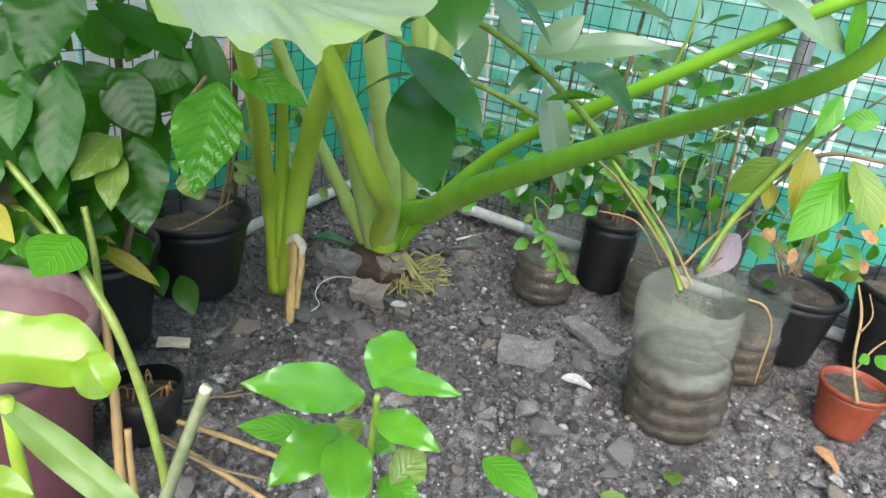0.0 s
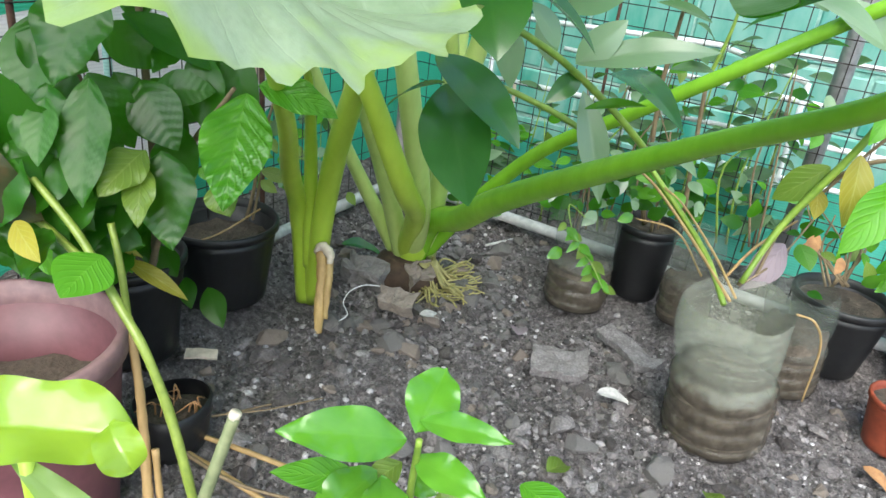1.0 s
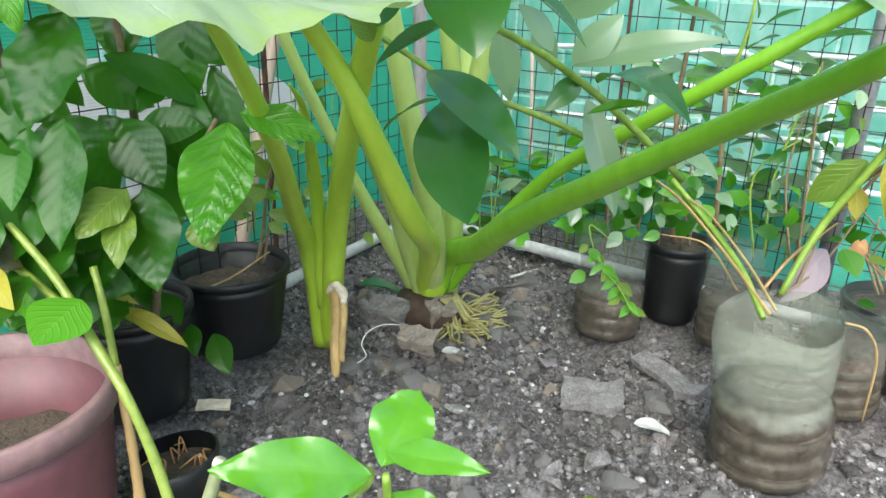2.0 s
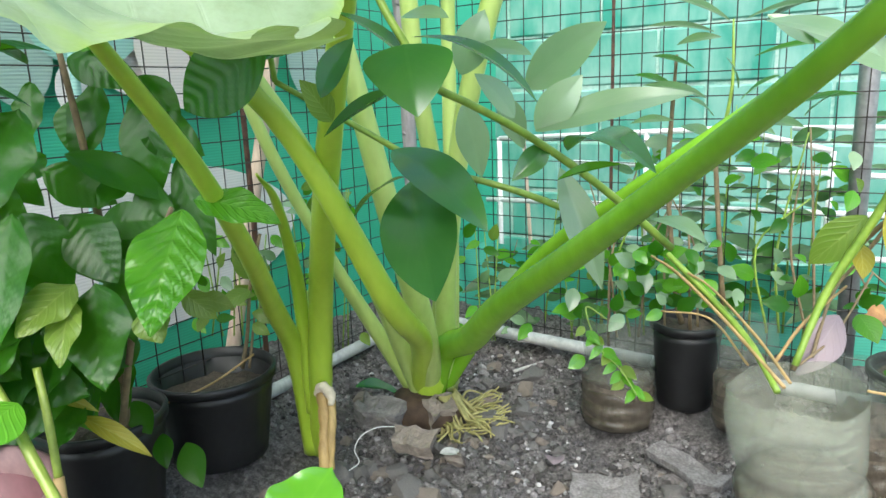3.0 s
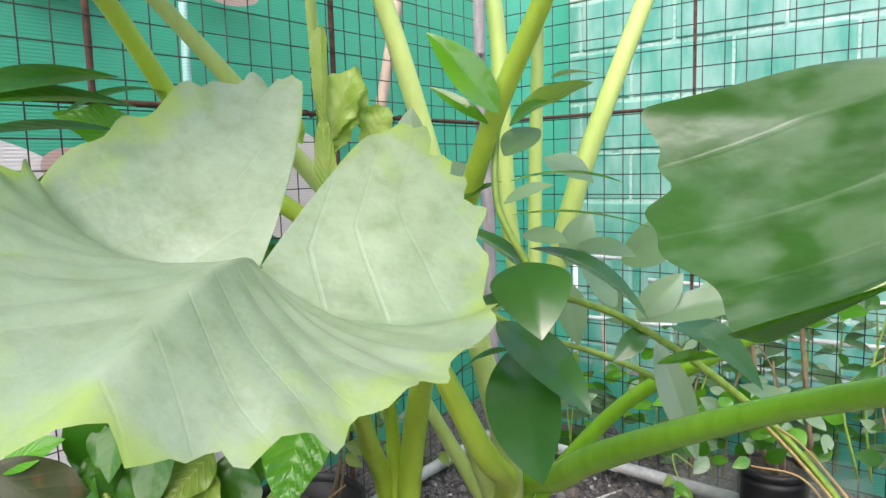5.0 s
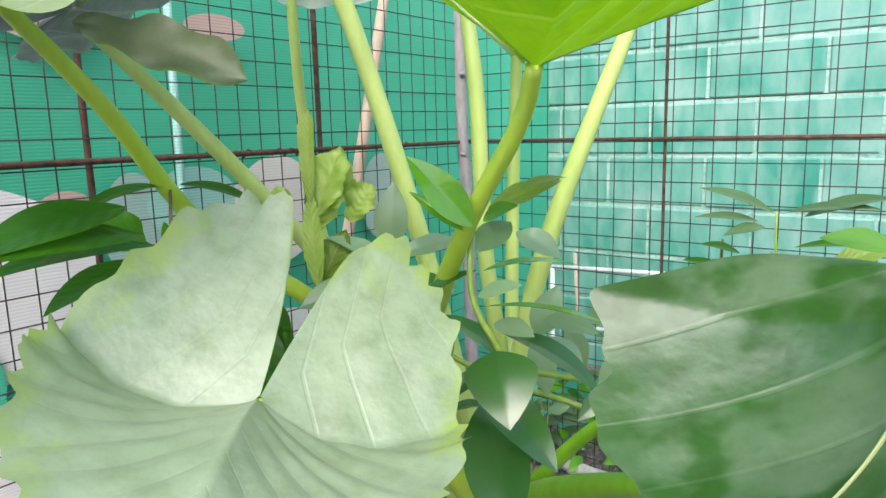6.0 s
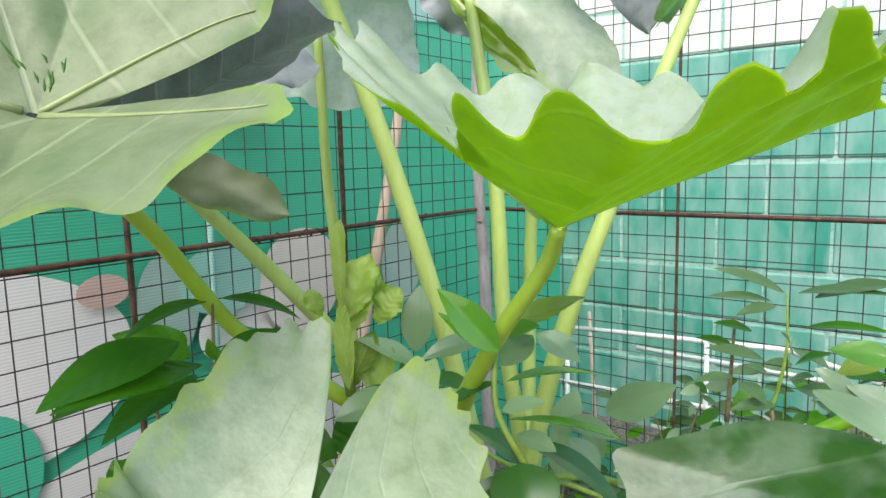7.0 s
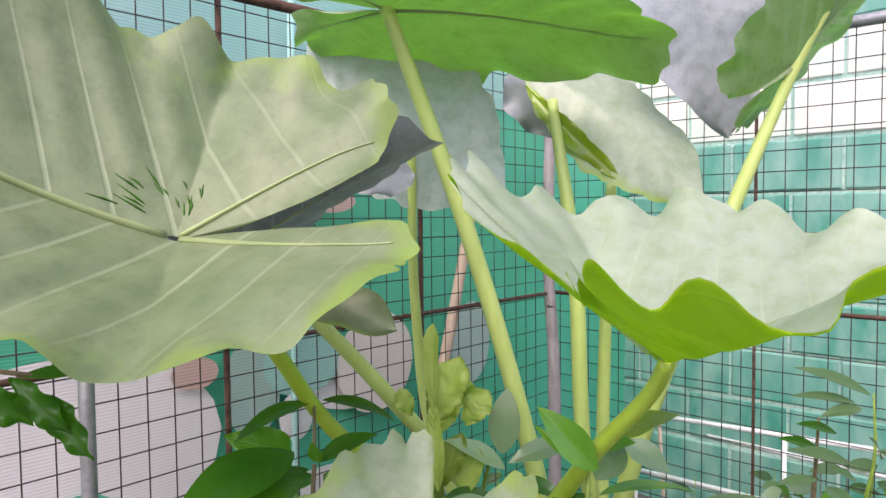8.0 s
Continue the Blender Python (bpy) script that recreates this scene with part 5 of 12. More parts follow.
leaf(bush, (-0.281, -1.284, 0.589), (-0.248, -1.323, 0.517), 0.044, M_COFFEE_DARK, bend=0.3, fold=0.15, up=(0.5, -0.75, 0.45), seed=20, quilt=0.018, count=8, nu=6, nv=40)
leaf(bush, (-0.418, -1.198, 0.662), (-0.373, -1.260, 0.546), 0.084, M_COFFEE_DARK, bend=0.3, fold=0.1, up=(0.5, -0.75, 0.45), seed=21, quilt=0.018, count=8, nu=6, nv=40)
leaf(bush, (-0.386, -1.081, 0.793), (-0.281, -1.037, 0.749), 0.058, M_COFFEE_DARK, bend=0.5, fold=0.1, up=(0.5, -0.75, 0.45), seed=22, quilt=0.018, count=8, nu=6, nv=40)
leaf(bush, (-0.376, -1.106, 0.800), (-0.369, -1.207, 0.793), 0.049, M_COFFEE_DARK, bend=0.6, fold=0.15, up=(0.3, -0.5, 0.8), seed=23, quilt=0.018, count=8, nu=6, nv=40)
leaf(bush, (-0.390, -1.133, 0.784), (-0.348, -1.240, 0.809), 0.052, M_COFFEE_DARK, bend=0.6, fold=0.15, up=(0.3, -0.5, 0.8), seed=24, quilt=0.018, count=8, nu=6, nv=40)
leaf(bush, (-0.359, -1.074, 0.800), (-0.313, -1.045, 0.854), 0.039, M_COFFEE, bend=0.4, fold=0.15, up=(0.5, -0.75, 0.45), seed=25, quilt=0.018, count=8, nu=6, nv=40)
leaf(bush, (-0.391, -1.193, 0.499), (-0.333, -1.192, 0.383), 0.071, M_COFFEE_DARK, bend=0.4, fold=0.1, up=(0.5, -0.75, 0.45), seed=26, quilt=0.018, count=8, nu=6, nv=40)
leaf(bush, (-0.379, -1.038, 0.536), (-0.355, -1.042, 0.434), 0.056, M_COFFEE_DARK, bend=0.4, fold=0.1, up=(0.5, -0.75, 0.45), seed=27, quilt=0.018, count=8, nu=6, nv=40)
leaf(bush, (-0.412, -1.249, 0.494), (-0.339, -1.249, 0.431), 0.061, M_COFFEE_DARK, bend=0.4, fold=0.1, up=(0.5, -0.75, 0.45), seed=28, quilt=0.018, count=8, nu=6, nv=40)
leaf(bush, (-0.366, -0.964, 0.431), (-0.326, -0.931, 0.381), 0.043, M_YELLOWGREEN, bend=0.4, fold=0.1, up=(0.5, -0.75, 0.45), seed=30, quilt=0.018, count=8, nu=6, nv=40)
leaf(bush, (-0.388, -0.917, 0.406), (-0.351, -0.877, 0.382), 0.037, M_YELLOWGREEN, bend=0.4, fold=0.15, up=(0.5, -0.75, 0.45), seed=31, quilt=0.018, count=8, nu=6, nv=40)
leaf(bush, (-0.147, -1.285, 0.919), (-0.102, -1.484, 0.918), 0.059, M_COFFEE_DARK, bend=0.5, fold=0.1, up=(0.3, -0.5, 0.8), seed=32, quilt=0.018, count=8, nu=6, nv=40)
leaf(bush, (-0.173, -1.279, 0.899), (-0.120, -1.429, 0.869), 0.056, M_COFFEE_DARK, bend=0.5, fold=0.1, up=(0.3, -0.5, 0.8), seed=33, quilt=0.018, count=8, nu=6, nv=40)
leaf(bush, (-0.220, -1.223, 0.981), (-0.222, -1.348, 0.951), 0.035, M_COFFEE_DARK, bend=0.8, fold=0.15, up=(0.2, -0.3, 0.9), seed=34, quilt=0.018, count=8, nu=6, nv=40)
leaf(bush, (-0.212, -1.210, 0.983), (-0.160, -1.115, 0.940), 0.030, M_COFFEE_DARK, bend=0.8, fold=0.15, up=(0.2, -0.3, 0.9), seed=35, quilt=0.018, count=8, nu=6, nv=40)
leaf(bush, (-0.223, -1.256, 0.913), (-0.254, -1.344, 0.953), 0.053, M_COFFEE, bend=1.2, fold=0.3, up=(0.5, -0.75, 0.45), seed=36, wave=0.08, quilt=0.018, count=8, nu=6, nv=40)
leaf(bush, (-0.188, -1.241, 0.906), (-0.123, -1.182, 0.945), 0.039, M_COFFEE_DARK, bend=0.5, fold=0.15, up=(0.2, -0.4, 0.85), seed=37, quilt=0.018, count=8, nu=6, nv=40)
leaf(bush, (-0.178, -1.243, 0.908), (-0.173, -1.259, 0.943), 0.020, M_COFFEE, bend=0.4, fold=0.2, up=(0.5, -0.75, 0.45), seed=38)
leaf(bush, (-0.062, -1.345, 0.946), (-0.057, -1.500, 0.940), 0.060, M_COFFEE_DARK, bend=0.5, fold=0.1, up=(0.3, -0.5, 0.8), seed=39, quilt=0.018, count=8, nu=6, nv=40)
leaf(bush, (-0.076, -1.354, 0.975), (-0.073, -1.506, 0.940), 0.075, M_COFFEE_DARK, bend=0.5, fold=0.1, up=(0.3, -0.5, 0.8), seed=40, quilt=0.018, count=8, nu=6, nv=40)
tube('stem', [(-0.190, -1.242, 0.907), (-0.217, -1.221, 0.977)], [0.003, 0.002], M_TWIG, bush, steps=3)
tube('stem', [(-0.189, -1.243, 0.903), (-0.181, -1.259, 0.789)], [0.003, 0.004], M_TWIG, bush, steps=3)
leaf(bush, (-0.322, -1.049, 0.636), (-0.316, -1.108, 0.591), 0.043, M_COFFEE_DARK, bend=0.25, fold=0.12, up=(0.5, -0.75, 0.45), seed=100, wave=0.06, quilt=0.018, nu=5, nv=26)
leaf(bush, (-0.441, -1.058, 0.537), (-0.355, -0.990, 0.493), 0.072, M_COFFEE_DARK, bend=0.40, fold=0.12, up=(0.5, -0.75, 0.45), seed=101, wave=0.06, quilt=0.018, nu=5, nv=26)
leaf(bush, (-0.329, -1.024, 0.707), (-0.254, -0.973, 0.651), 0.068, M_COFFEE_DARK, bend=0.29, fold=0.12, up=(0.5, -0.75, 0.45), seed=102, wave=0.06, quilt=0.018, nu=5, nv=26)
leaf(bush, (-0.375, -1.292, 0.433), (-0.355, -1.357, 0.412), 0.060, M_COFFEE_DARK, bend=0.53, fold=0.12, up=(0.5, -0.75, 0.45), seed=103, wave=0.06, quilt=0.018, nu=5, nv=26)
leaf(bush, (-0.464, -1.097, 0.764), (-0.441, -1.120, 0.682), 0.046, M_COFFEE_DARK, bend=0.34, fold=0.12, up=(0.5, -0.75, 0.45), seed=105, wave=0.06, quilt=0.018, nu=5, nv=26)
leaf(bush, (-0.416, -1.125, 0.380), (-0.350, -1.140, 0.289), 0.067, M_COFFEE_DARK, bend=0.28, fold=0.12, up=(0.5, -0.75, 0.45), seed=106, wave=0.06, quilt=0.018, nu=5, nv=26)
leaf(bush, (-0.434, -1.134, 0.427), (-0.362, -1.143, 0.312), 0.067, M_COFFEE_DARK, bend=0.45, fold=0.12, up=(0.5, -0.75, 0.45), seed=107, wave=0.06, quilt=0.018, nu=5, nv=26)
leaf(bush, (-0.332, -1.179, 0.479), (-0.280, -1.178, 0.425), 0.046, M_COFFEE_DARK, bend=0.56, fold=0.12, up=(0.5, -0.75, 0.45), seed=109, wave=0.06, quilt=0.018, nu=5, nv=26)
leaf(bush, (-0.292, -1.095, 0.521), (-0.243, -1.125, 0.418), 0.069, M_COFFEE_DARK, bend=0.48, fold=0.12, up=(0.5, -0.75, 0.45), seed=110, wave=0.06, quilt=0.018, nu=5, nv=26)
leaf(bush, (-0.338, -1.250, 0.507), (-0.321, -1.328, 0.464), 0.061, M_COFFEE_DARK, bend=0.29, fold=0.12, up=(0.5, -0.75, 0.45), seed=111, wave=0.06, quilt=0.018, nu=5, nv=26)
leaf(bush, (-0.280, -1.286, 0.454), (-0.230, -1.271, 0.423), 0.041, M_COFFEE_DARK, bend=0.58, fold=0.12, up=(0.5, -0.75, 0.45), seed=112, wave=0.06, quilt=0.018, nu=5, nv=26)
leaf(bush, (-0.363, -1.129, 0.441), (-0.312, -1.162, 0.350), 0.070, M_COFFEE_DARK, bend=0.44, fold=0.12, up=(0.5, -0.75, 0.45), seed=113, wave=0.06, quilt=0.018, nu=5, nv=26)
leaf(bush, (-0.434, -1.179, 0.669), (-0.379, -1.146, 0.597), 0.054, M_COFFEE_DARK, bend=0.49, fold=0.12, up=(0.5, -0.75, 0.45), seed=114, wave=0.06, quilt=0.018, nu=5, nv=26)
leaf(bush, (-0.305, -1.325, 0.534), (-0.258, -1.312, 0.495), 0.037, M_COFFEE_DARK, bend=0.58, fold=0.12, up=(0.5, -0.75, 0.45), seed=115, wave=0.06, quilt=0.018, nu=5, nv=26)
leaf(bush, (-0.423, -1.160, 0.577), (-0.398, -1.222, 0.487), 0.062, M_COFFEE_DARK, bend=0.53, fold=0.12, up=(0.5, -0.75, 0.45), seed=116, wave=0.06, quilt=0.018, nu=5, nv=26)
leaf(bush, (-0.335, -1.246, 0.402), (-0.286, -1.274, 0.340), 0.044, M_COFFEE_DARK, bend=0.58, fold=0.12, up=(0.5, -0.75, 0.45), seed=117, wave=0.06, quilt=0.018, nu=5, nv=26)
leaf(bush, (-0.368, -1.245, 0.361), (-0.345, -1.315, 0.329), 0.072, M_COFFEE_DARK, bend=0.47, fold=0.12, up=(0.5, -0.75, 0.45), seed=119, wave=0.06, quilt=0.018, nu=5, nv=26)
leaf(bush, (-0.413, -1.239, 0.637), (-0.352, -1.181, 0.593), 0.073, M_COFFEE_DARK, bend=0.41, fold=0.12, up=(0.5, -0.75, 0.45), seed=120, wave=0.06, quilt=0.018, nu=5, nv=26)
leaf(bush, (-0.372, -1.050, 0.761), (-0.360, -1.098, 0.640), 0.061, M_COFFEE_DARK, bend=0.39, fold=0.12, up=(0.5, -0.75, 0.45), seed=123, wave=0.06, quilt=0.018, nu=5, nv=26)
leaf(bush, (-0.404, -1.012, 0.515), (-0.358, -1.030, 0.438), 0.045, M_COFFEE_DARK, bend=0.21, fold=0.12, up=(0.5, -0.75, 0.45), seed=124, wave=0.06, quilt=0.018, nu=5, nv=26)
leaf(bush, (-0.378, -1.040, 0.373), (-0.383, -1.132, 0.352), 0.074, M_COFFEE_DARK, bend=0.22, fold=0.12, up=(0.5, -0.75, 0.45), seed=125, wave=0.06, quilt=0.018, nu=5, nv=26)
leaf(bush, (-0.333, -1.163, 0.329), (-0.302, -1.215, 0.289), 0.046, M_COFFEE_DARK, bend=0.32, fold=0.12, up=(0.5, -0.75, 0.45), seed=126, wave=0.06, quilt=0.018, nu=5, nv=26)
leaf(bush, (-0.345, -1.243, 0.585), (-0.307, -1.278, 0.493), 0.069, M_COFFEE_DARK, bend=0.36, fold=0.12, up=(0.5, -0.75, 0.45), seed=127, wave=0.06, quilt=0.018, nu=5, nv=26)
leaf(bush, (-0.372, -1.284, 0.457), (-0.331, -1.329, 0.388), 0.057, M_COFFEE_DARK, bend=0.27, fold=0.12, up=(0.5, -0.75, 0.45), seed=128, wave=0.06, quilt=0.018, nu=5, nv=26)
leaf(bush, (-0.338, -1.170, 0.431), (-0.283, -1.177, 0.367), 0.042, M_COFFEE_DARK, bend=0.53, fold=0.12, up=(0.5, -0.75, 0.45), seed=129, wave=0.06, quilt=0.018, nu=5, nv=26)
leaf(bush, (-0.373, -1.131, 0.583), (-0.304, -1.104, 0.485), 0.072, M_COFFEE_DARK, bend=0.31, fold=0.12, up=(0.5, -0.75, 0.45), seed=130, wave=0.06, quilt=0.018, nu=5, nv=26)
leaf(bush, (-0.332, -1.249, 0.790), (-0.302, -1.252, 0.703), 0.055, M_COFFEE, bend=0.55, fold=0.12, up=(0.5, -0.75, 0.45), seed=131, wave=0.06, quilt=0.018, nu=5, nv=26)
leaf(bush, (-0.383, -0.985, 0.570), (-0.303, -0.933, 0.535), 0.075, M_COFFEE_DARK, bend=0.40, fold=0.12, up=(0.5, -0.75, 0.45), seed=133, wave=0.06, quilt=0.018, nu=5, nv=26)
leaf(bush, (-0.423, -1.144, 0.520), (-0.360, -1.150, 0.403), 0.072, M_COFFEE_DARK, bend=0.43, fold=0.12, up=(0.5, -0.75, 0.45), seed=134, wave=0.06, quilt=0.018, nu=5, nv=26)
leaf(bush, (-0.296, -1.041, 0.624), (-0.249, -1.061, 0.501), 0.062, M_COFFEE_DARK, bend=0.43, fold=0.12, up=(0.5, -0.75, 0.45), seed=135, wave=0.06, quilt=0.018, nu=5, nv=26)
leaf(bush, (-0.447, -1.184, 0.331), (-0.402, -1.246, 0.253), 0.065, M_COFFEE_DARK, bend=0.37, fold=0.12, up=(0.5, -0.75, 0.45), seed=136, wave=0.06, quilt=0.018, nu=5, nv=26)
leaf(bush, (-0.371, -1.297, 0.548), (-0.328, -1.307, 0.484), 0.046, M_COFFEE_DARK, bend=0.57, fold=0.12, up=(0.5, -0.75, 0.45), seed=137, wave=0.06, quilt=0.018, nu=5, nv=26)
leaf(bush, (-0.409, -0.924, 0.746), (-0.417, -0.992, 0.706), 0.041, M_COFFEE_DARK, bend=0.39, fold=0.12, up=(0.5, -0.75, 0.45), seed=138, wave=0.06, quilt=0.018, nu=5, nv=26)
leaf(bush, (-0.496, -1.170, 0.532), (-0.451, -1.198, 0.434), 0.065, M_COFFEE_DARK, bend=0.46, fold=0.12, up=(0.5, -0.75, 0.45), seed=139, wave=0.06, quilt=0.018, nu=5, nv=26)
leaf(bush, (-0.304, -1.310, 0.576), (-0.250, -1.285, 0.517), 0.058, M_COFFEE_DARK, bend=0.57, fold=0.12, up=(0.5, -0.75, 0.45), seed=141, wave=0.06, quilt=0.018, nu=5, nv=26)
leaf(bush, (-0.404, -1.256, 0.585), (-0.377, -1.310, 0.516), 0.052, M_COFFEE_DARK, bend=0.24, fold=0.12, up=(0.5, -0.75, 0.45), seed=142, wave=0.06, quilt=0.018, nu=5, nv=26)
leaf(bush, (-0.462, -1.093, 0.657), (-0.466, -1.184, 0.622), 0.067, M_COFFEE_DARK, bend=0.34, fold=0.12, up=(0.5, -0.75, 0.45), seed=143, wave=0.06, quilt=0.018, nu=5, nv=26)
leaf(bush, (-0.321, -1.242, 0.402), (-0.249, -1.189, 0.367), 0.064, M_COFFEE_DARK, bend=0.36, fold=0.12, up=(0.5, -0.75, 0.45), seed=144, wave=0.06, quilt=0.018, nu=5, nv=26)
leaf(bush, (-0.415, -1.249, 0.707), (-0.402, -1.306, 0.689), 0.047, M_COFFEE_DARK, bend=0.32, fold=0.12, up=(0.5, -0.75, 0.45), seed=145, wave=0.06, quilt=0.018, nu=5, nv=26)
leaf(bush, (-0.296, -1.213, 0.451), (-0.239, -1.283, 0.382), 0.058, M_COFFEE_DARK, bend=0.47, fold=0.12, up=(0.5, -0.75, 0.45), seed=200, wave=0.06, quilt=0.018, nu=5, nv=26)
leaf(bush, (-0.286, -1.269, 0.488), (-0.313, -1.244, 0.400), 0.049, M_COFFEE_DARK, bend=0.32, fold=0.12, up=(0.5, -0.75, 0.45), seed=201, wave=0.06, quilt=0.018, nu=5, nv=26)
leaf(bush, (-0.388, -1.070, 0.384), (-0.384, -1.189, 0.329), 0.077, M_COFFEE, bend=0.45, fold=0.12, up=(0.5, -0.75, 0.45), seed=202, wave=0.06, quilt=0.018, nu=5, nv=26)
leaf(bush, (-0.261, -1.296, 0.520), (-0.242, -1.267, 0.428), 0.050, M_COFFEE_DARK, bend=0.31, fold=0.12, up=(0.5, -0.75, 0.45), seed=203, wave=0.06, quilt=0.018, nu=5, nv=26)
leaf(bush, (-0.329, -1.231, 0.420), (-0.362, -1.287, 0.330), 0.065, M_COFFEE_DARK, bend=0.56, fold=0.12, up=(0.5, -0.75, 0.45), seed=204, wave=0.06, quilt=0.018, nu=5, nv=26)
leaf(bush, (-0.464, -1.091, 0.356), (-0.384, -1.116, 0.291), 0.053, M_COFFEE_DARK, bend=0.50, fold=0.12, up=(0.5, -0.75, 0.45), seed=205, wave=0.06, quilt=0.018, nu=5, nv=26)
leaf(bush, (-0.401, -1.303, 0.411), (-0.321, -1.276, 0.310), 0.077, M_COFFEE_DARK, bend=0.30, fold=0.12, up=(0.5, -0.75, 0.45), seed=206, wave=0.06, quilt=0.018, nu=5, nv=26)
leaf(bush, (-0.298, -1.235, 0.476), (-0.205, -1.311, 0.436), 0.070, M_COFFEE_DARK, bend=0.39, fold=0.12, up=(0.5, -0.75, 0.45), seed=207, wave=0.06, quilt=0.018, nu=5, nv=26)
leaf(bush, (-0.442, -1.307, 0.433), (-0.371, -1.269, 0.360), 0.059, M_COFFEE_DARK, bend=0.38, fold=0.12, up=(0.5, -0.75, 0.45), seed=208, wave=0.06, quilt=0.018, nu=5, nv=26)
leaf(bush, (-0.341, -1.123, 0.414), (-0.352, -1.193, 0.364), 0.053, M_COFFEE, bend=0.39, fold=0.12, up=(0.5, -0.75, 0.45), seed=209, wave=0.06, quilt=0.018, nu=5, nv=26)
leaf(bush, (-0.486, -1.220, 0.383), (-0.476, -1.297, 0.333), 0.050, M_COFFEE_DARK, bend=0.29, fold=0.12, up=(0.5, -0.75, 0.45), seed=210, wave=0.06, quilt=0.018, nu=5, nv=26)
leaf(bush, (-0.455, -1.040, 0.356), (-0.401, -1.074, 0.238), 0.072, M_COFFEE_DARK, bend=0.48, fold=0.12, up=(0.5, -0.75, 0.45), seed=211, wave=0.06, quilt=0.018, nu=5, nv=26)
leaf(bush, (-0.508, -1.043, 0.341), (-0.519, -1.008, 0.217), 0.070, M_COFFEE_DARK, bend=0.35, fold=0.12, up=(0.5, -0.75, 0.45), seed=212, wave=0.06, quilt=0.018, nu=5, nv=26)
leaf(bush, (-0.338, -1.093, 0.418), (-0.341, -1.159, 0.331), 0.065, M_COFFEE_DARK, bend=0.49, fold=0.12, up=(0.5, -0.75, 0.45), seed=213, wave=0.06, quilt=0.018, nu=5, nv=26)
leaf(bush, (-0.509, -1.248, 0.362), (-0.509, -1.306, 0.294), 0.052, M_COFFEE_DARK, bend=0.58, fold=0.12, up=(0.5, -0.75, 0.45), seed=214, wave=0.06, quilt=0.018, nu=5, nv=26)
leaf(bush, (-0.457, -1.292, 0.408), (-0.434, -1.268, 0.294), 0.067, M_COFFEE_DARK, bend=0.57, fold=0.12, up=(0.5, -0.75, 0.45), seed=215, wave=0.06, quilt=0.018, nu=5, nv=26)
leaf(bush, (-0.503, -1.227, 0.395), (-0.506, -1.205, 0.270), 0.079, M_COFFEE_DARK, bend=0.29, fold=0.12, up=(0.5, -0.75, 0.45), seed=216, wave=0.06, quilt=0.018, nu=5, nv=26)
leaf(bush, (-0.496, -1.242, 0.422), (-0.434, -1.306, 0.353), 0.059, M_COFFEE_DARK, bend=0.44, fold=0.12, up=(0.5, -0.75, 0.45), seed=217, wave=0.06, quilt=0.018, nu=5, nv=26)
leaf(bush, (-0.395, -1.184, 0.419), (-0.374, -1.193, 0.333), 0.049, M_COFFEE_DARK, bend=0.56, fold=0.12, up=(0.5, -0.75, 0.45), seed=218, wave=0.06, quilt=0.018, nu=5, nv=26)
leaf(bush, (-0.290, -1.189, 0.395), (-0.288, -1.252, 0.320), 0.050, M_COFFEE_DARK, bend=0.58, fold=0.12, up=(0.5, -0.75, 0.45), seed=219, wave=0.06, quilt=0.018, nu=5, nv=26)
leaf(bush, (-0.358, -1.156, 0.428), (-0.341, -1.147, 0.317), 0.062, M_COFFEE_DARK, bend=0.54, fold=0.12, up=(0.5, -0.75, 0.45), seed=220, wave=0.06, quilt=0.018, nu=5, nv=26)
leaf(bush, (-0.317, -1.253, 0.448), (-0.332, -1.230, 0.329), 0.065, M_COFFEE_DARK, bend=0.49, fold=0.12, up=(0.5, -0.75, 0.45), seed=221, wave=0.06, quilt=0.018, nu=5, nv=26)
leaf(bush, (-0.247, -1.325, 0.439), (-0.186, -1.386, 0.413), 0.045, M_COFFEE_DARK, bend=0.45, fold=0.12, up=(0.5, -0.75, 0.45), seed=222, wave=0.06, quilt=0.018, nu=5, nv=26)
leaf(bush, (-0.392, -1.190, 0.419), (-0.423, -1.224, 0.305), 0.073, M_COFFEE_DARK, bend=0.45, fold=0.12, up=(0.5, -0.75, 0.45), seed=223, wave=0.06, quilt=0.018, nu=5, nv=26)
leaf(bush, (-0.264, -1.331, 0.525), (-0.289, -1.366, 0.435), 0.059, M_COFFEE_DARK, bend=0.45, fold=0.12, up=(0.5, -0.75, 0.45), seed=224, wave=0.06, quilt=0.018, nu=5, nv=26)
leaf(bush, (-0.375, -1.141, 0.381), (-0.383, -1.130, 0.289), 0.051, M_COFFEE_DARK, bend=0.34, fold=0.12, up=(0.5, -0.75, 0.45), seed=225, wave=0.06, quilt=0.018, nu=5, nv=26)
leaf(bush, (-0.317, -1.195, 0.406), (-0.329, -1.297, 0.353), 0.061, M_COFFEE_DARK, bend=0.33, fold=0.12, up=(0.5, -0.75, 0.45), seed=226, wave=0.06, quilt=0.018, nu=5, nv=26)
leaf(bush, (-0.383, -1.337, 0.421), (-0.387, -1.309, 0.331), 0.054, M_COFFEE_DARK, bend=0.52, fold=0.12, up=(0.5, -0.75, 0.45), seed=227, wave=0.06, quilt=0.018, nu=5, nv=26)
leaf(bush, (-0.515, -1.061, 0.343), (-0.489, -1.145, 0.286), 0.062, M_COFFEE_DARK, bend=0.52, fold=0.12, up=(0.5, -0.75, 0.45), seed=228, wave=0.06, quilt=0.018, nu=5, nv=26)
leaf(bush, (-0.294, -1.301, 0.477), (-0.241, -1.309, 0.394), 0.051, M_COFFEE_DARK, bend=0.31, fold=0.12, up=(0.5, -0.75, 0.45), seed=229, wave=0.06, quilt=0.018, nu=5, nv=26)
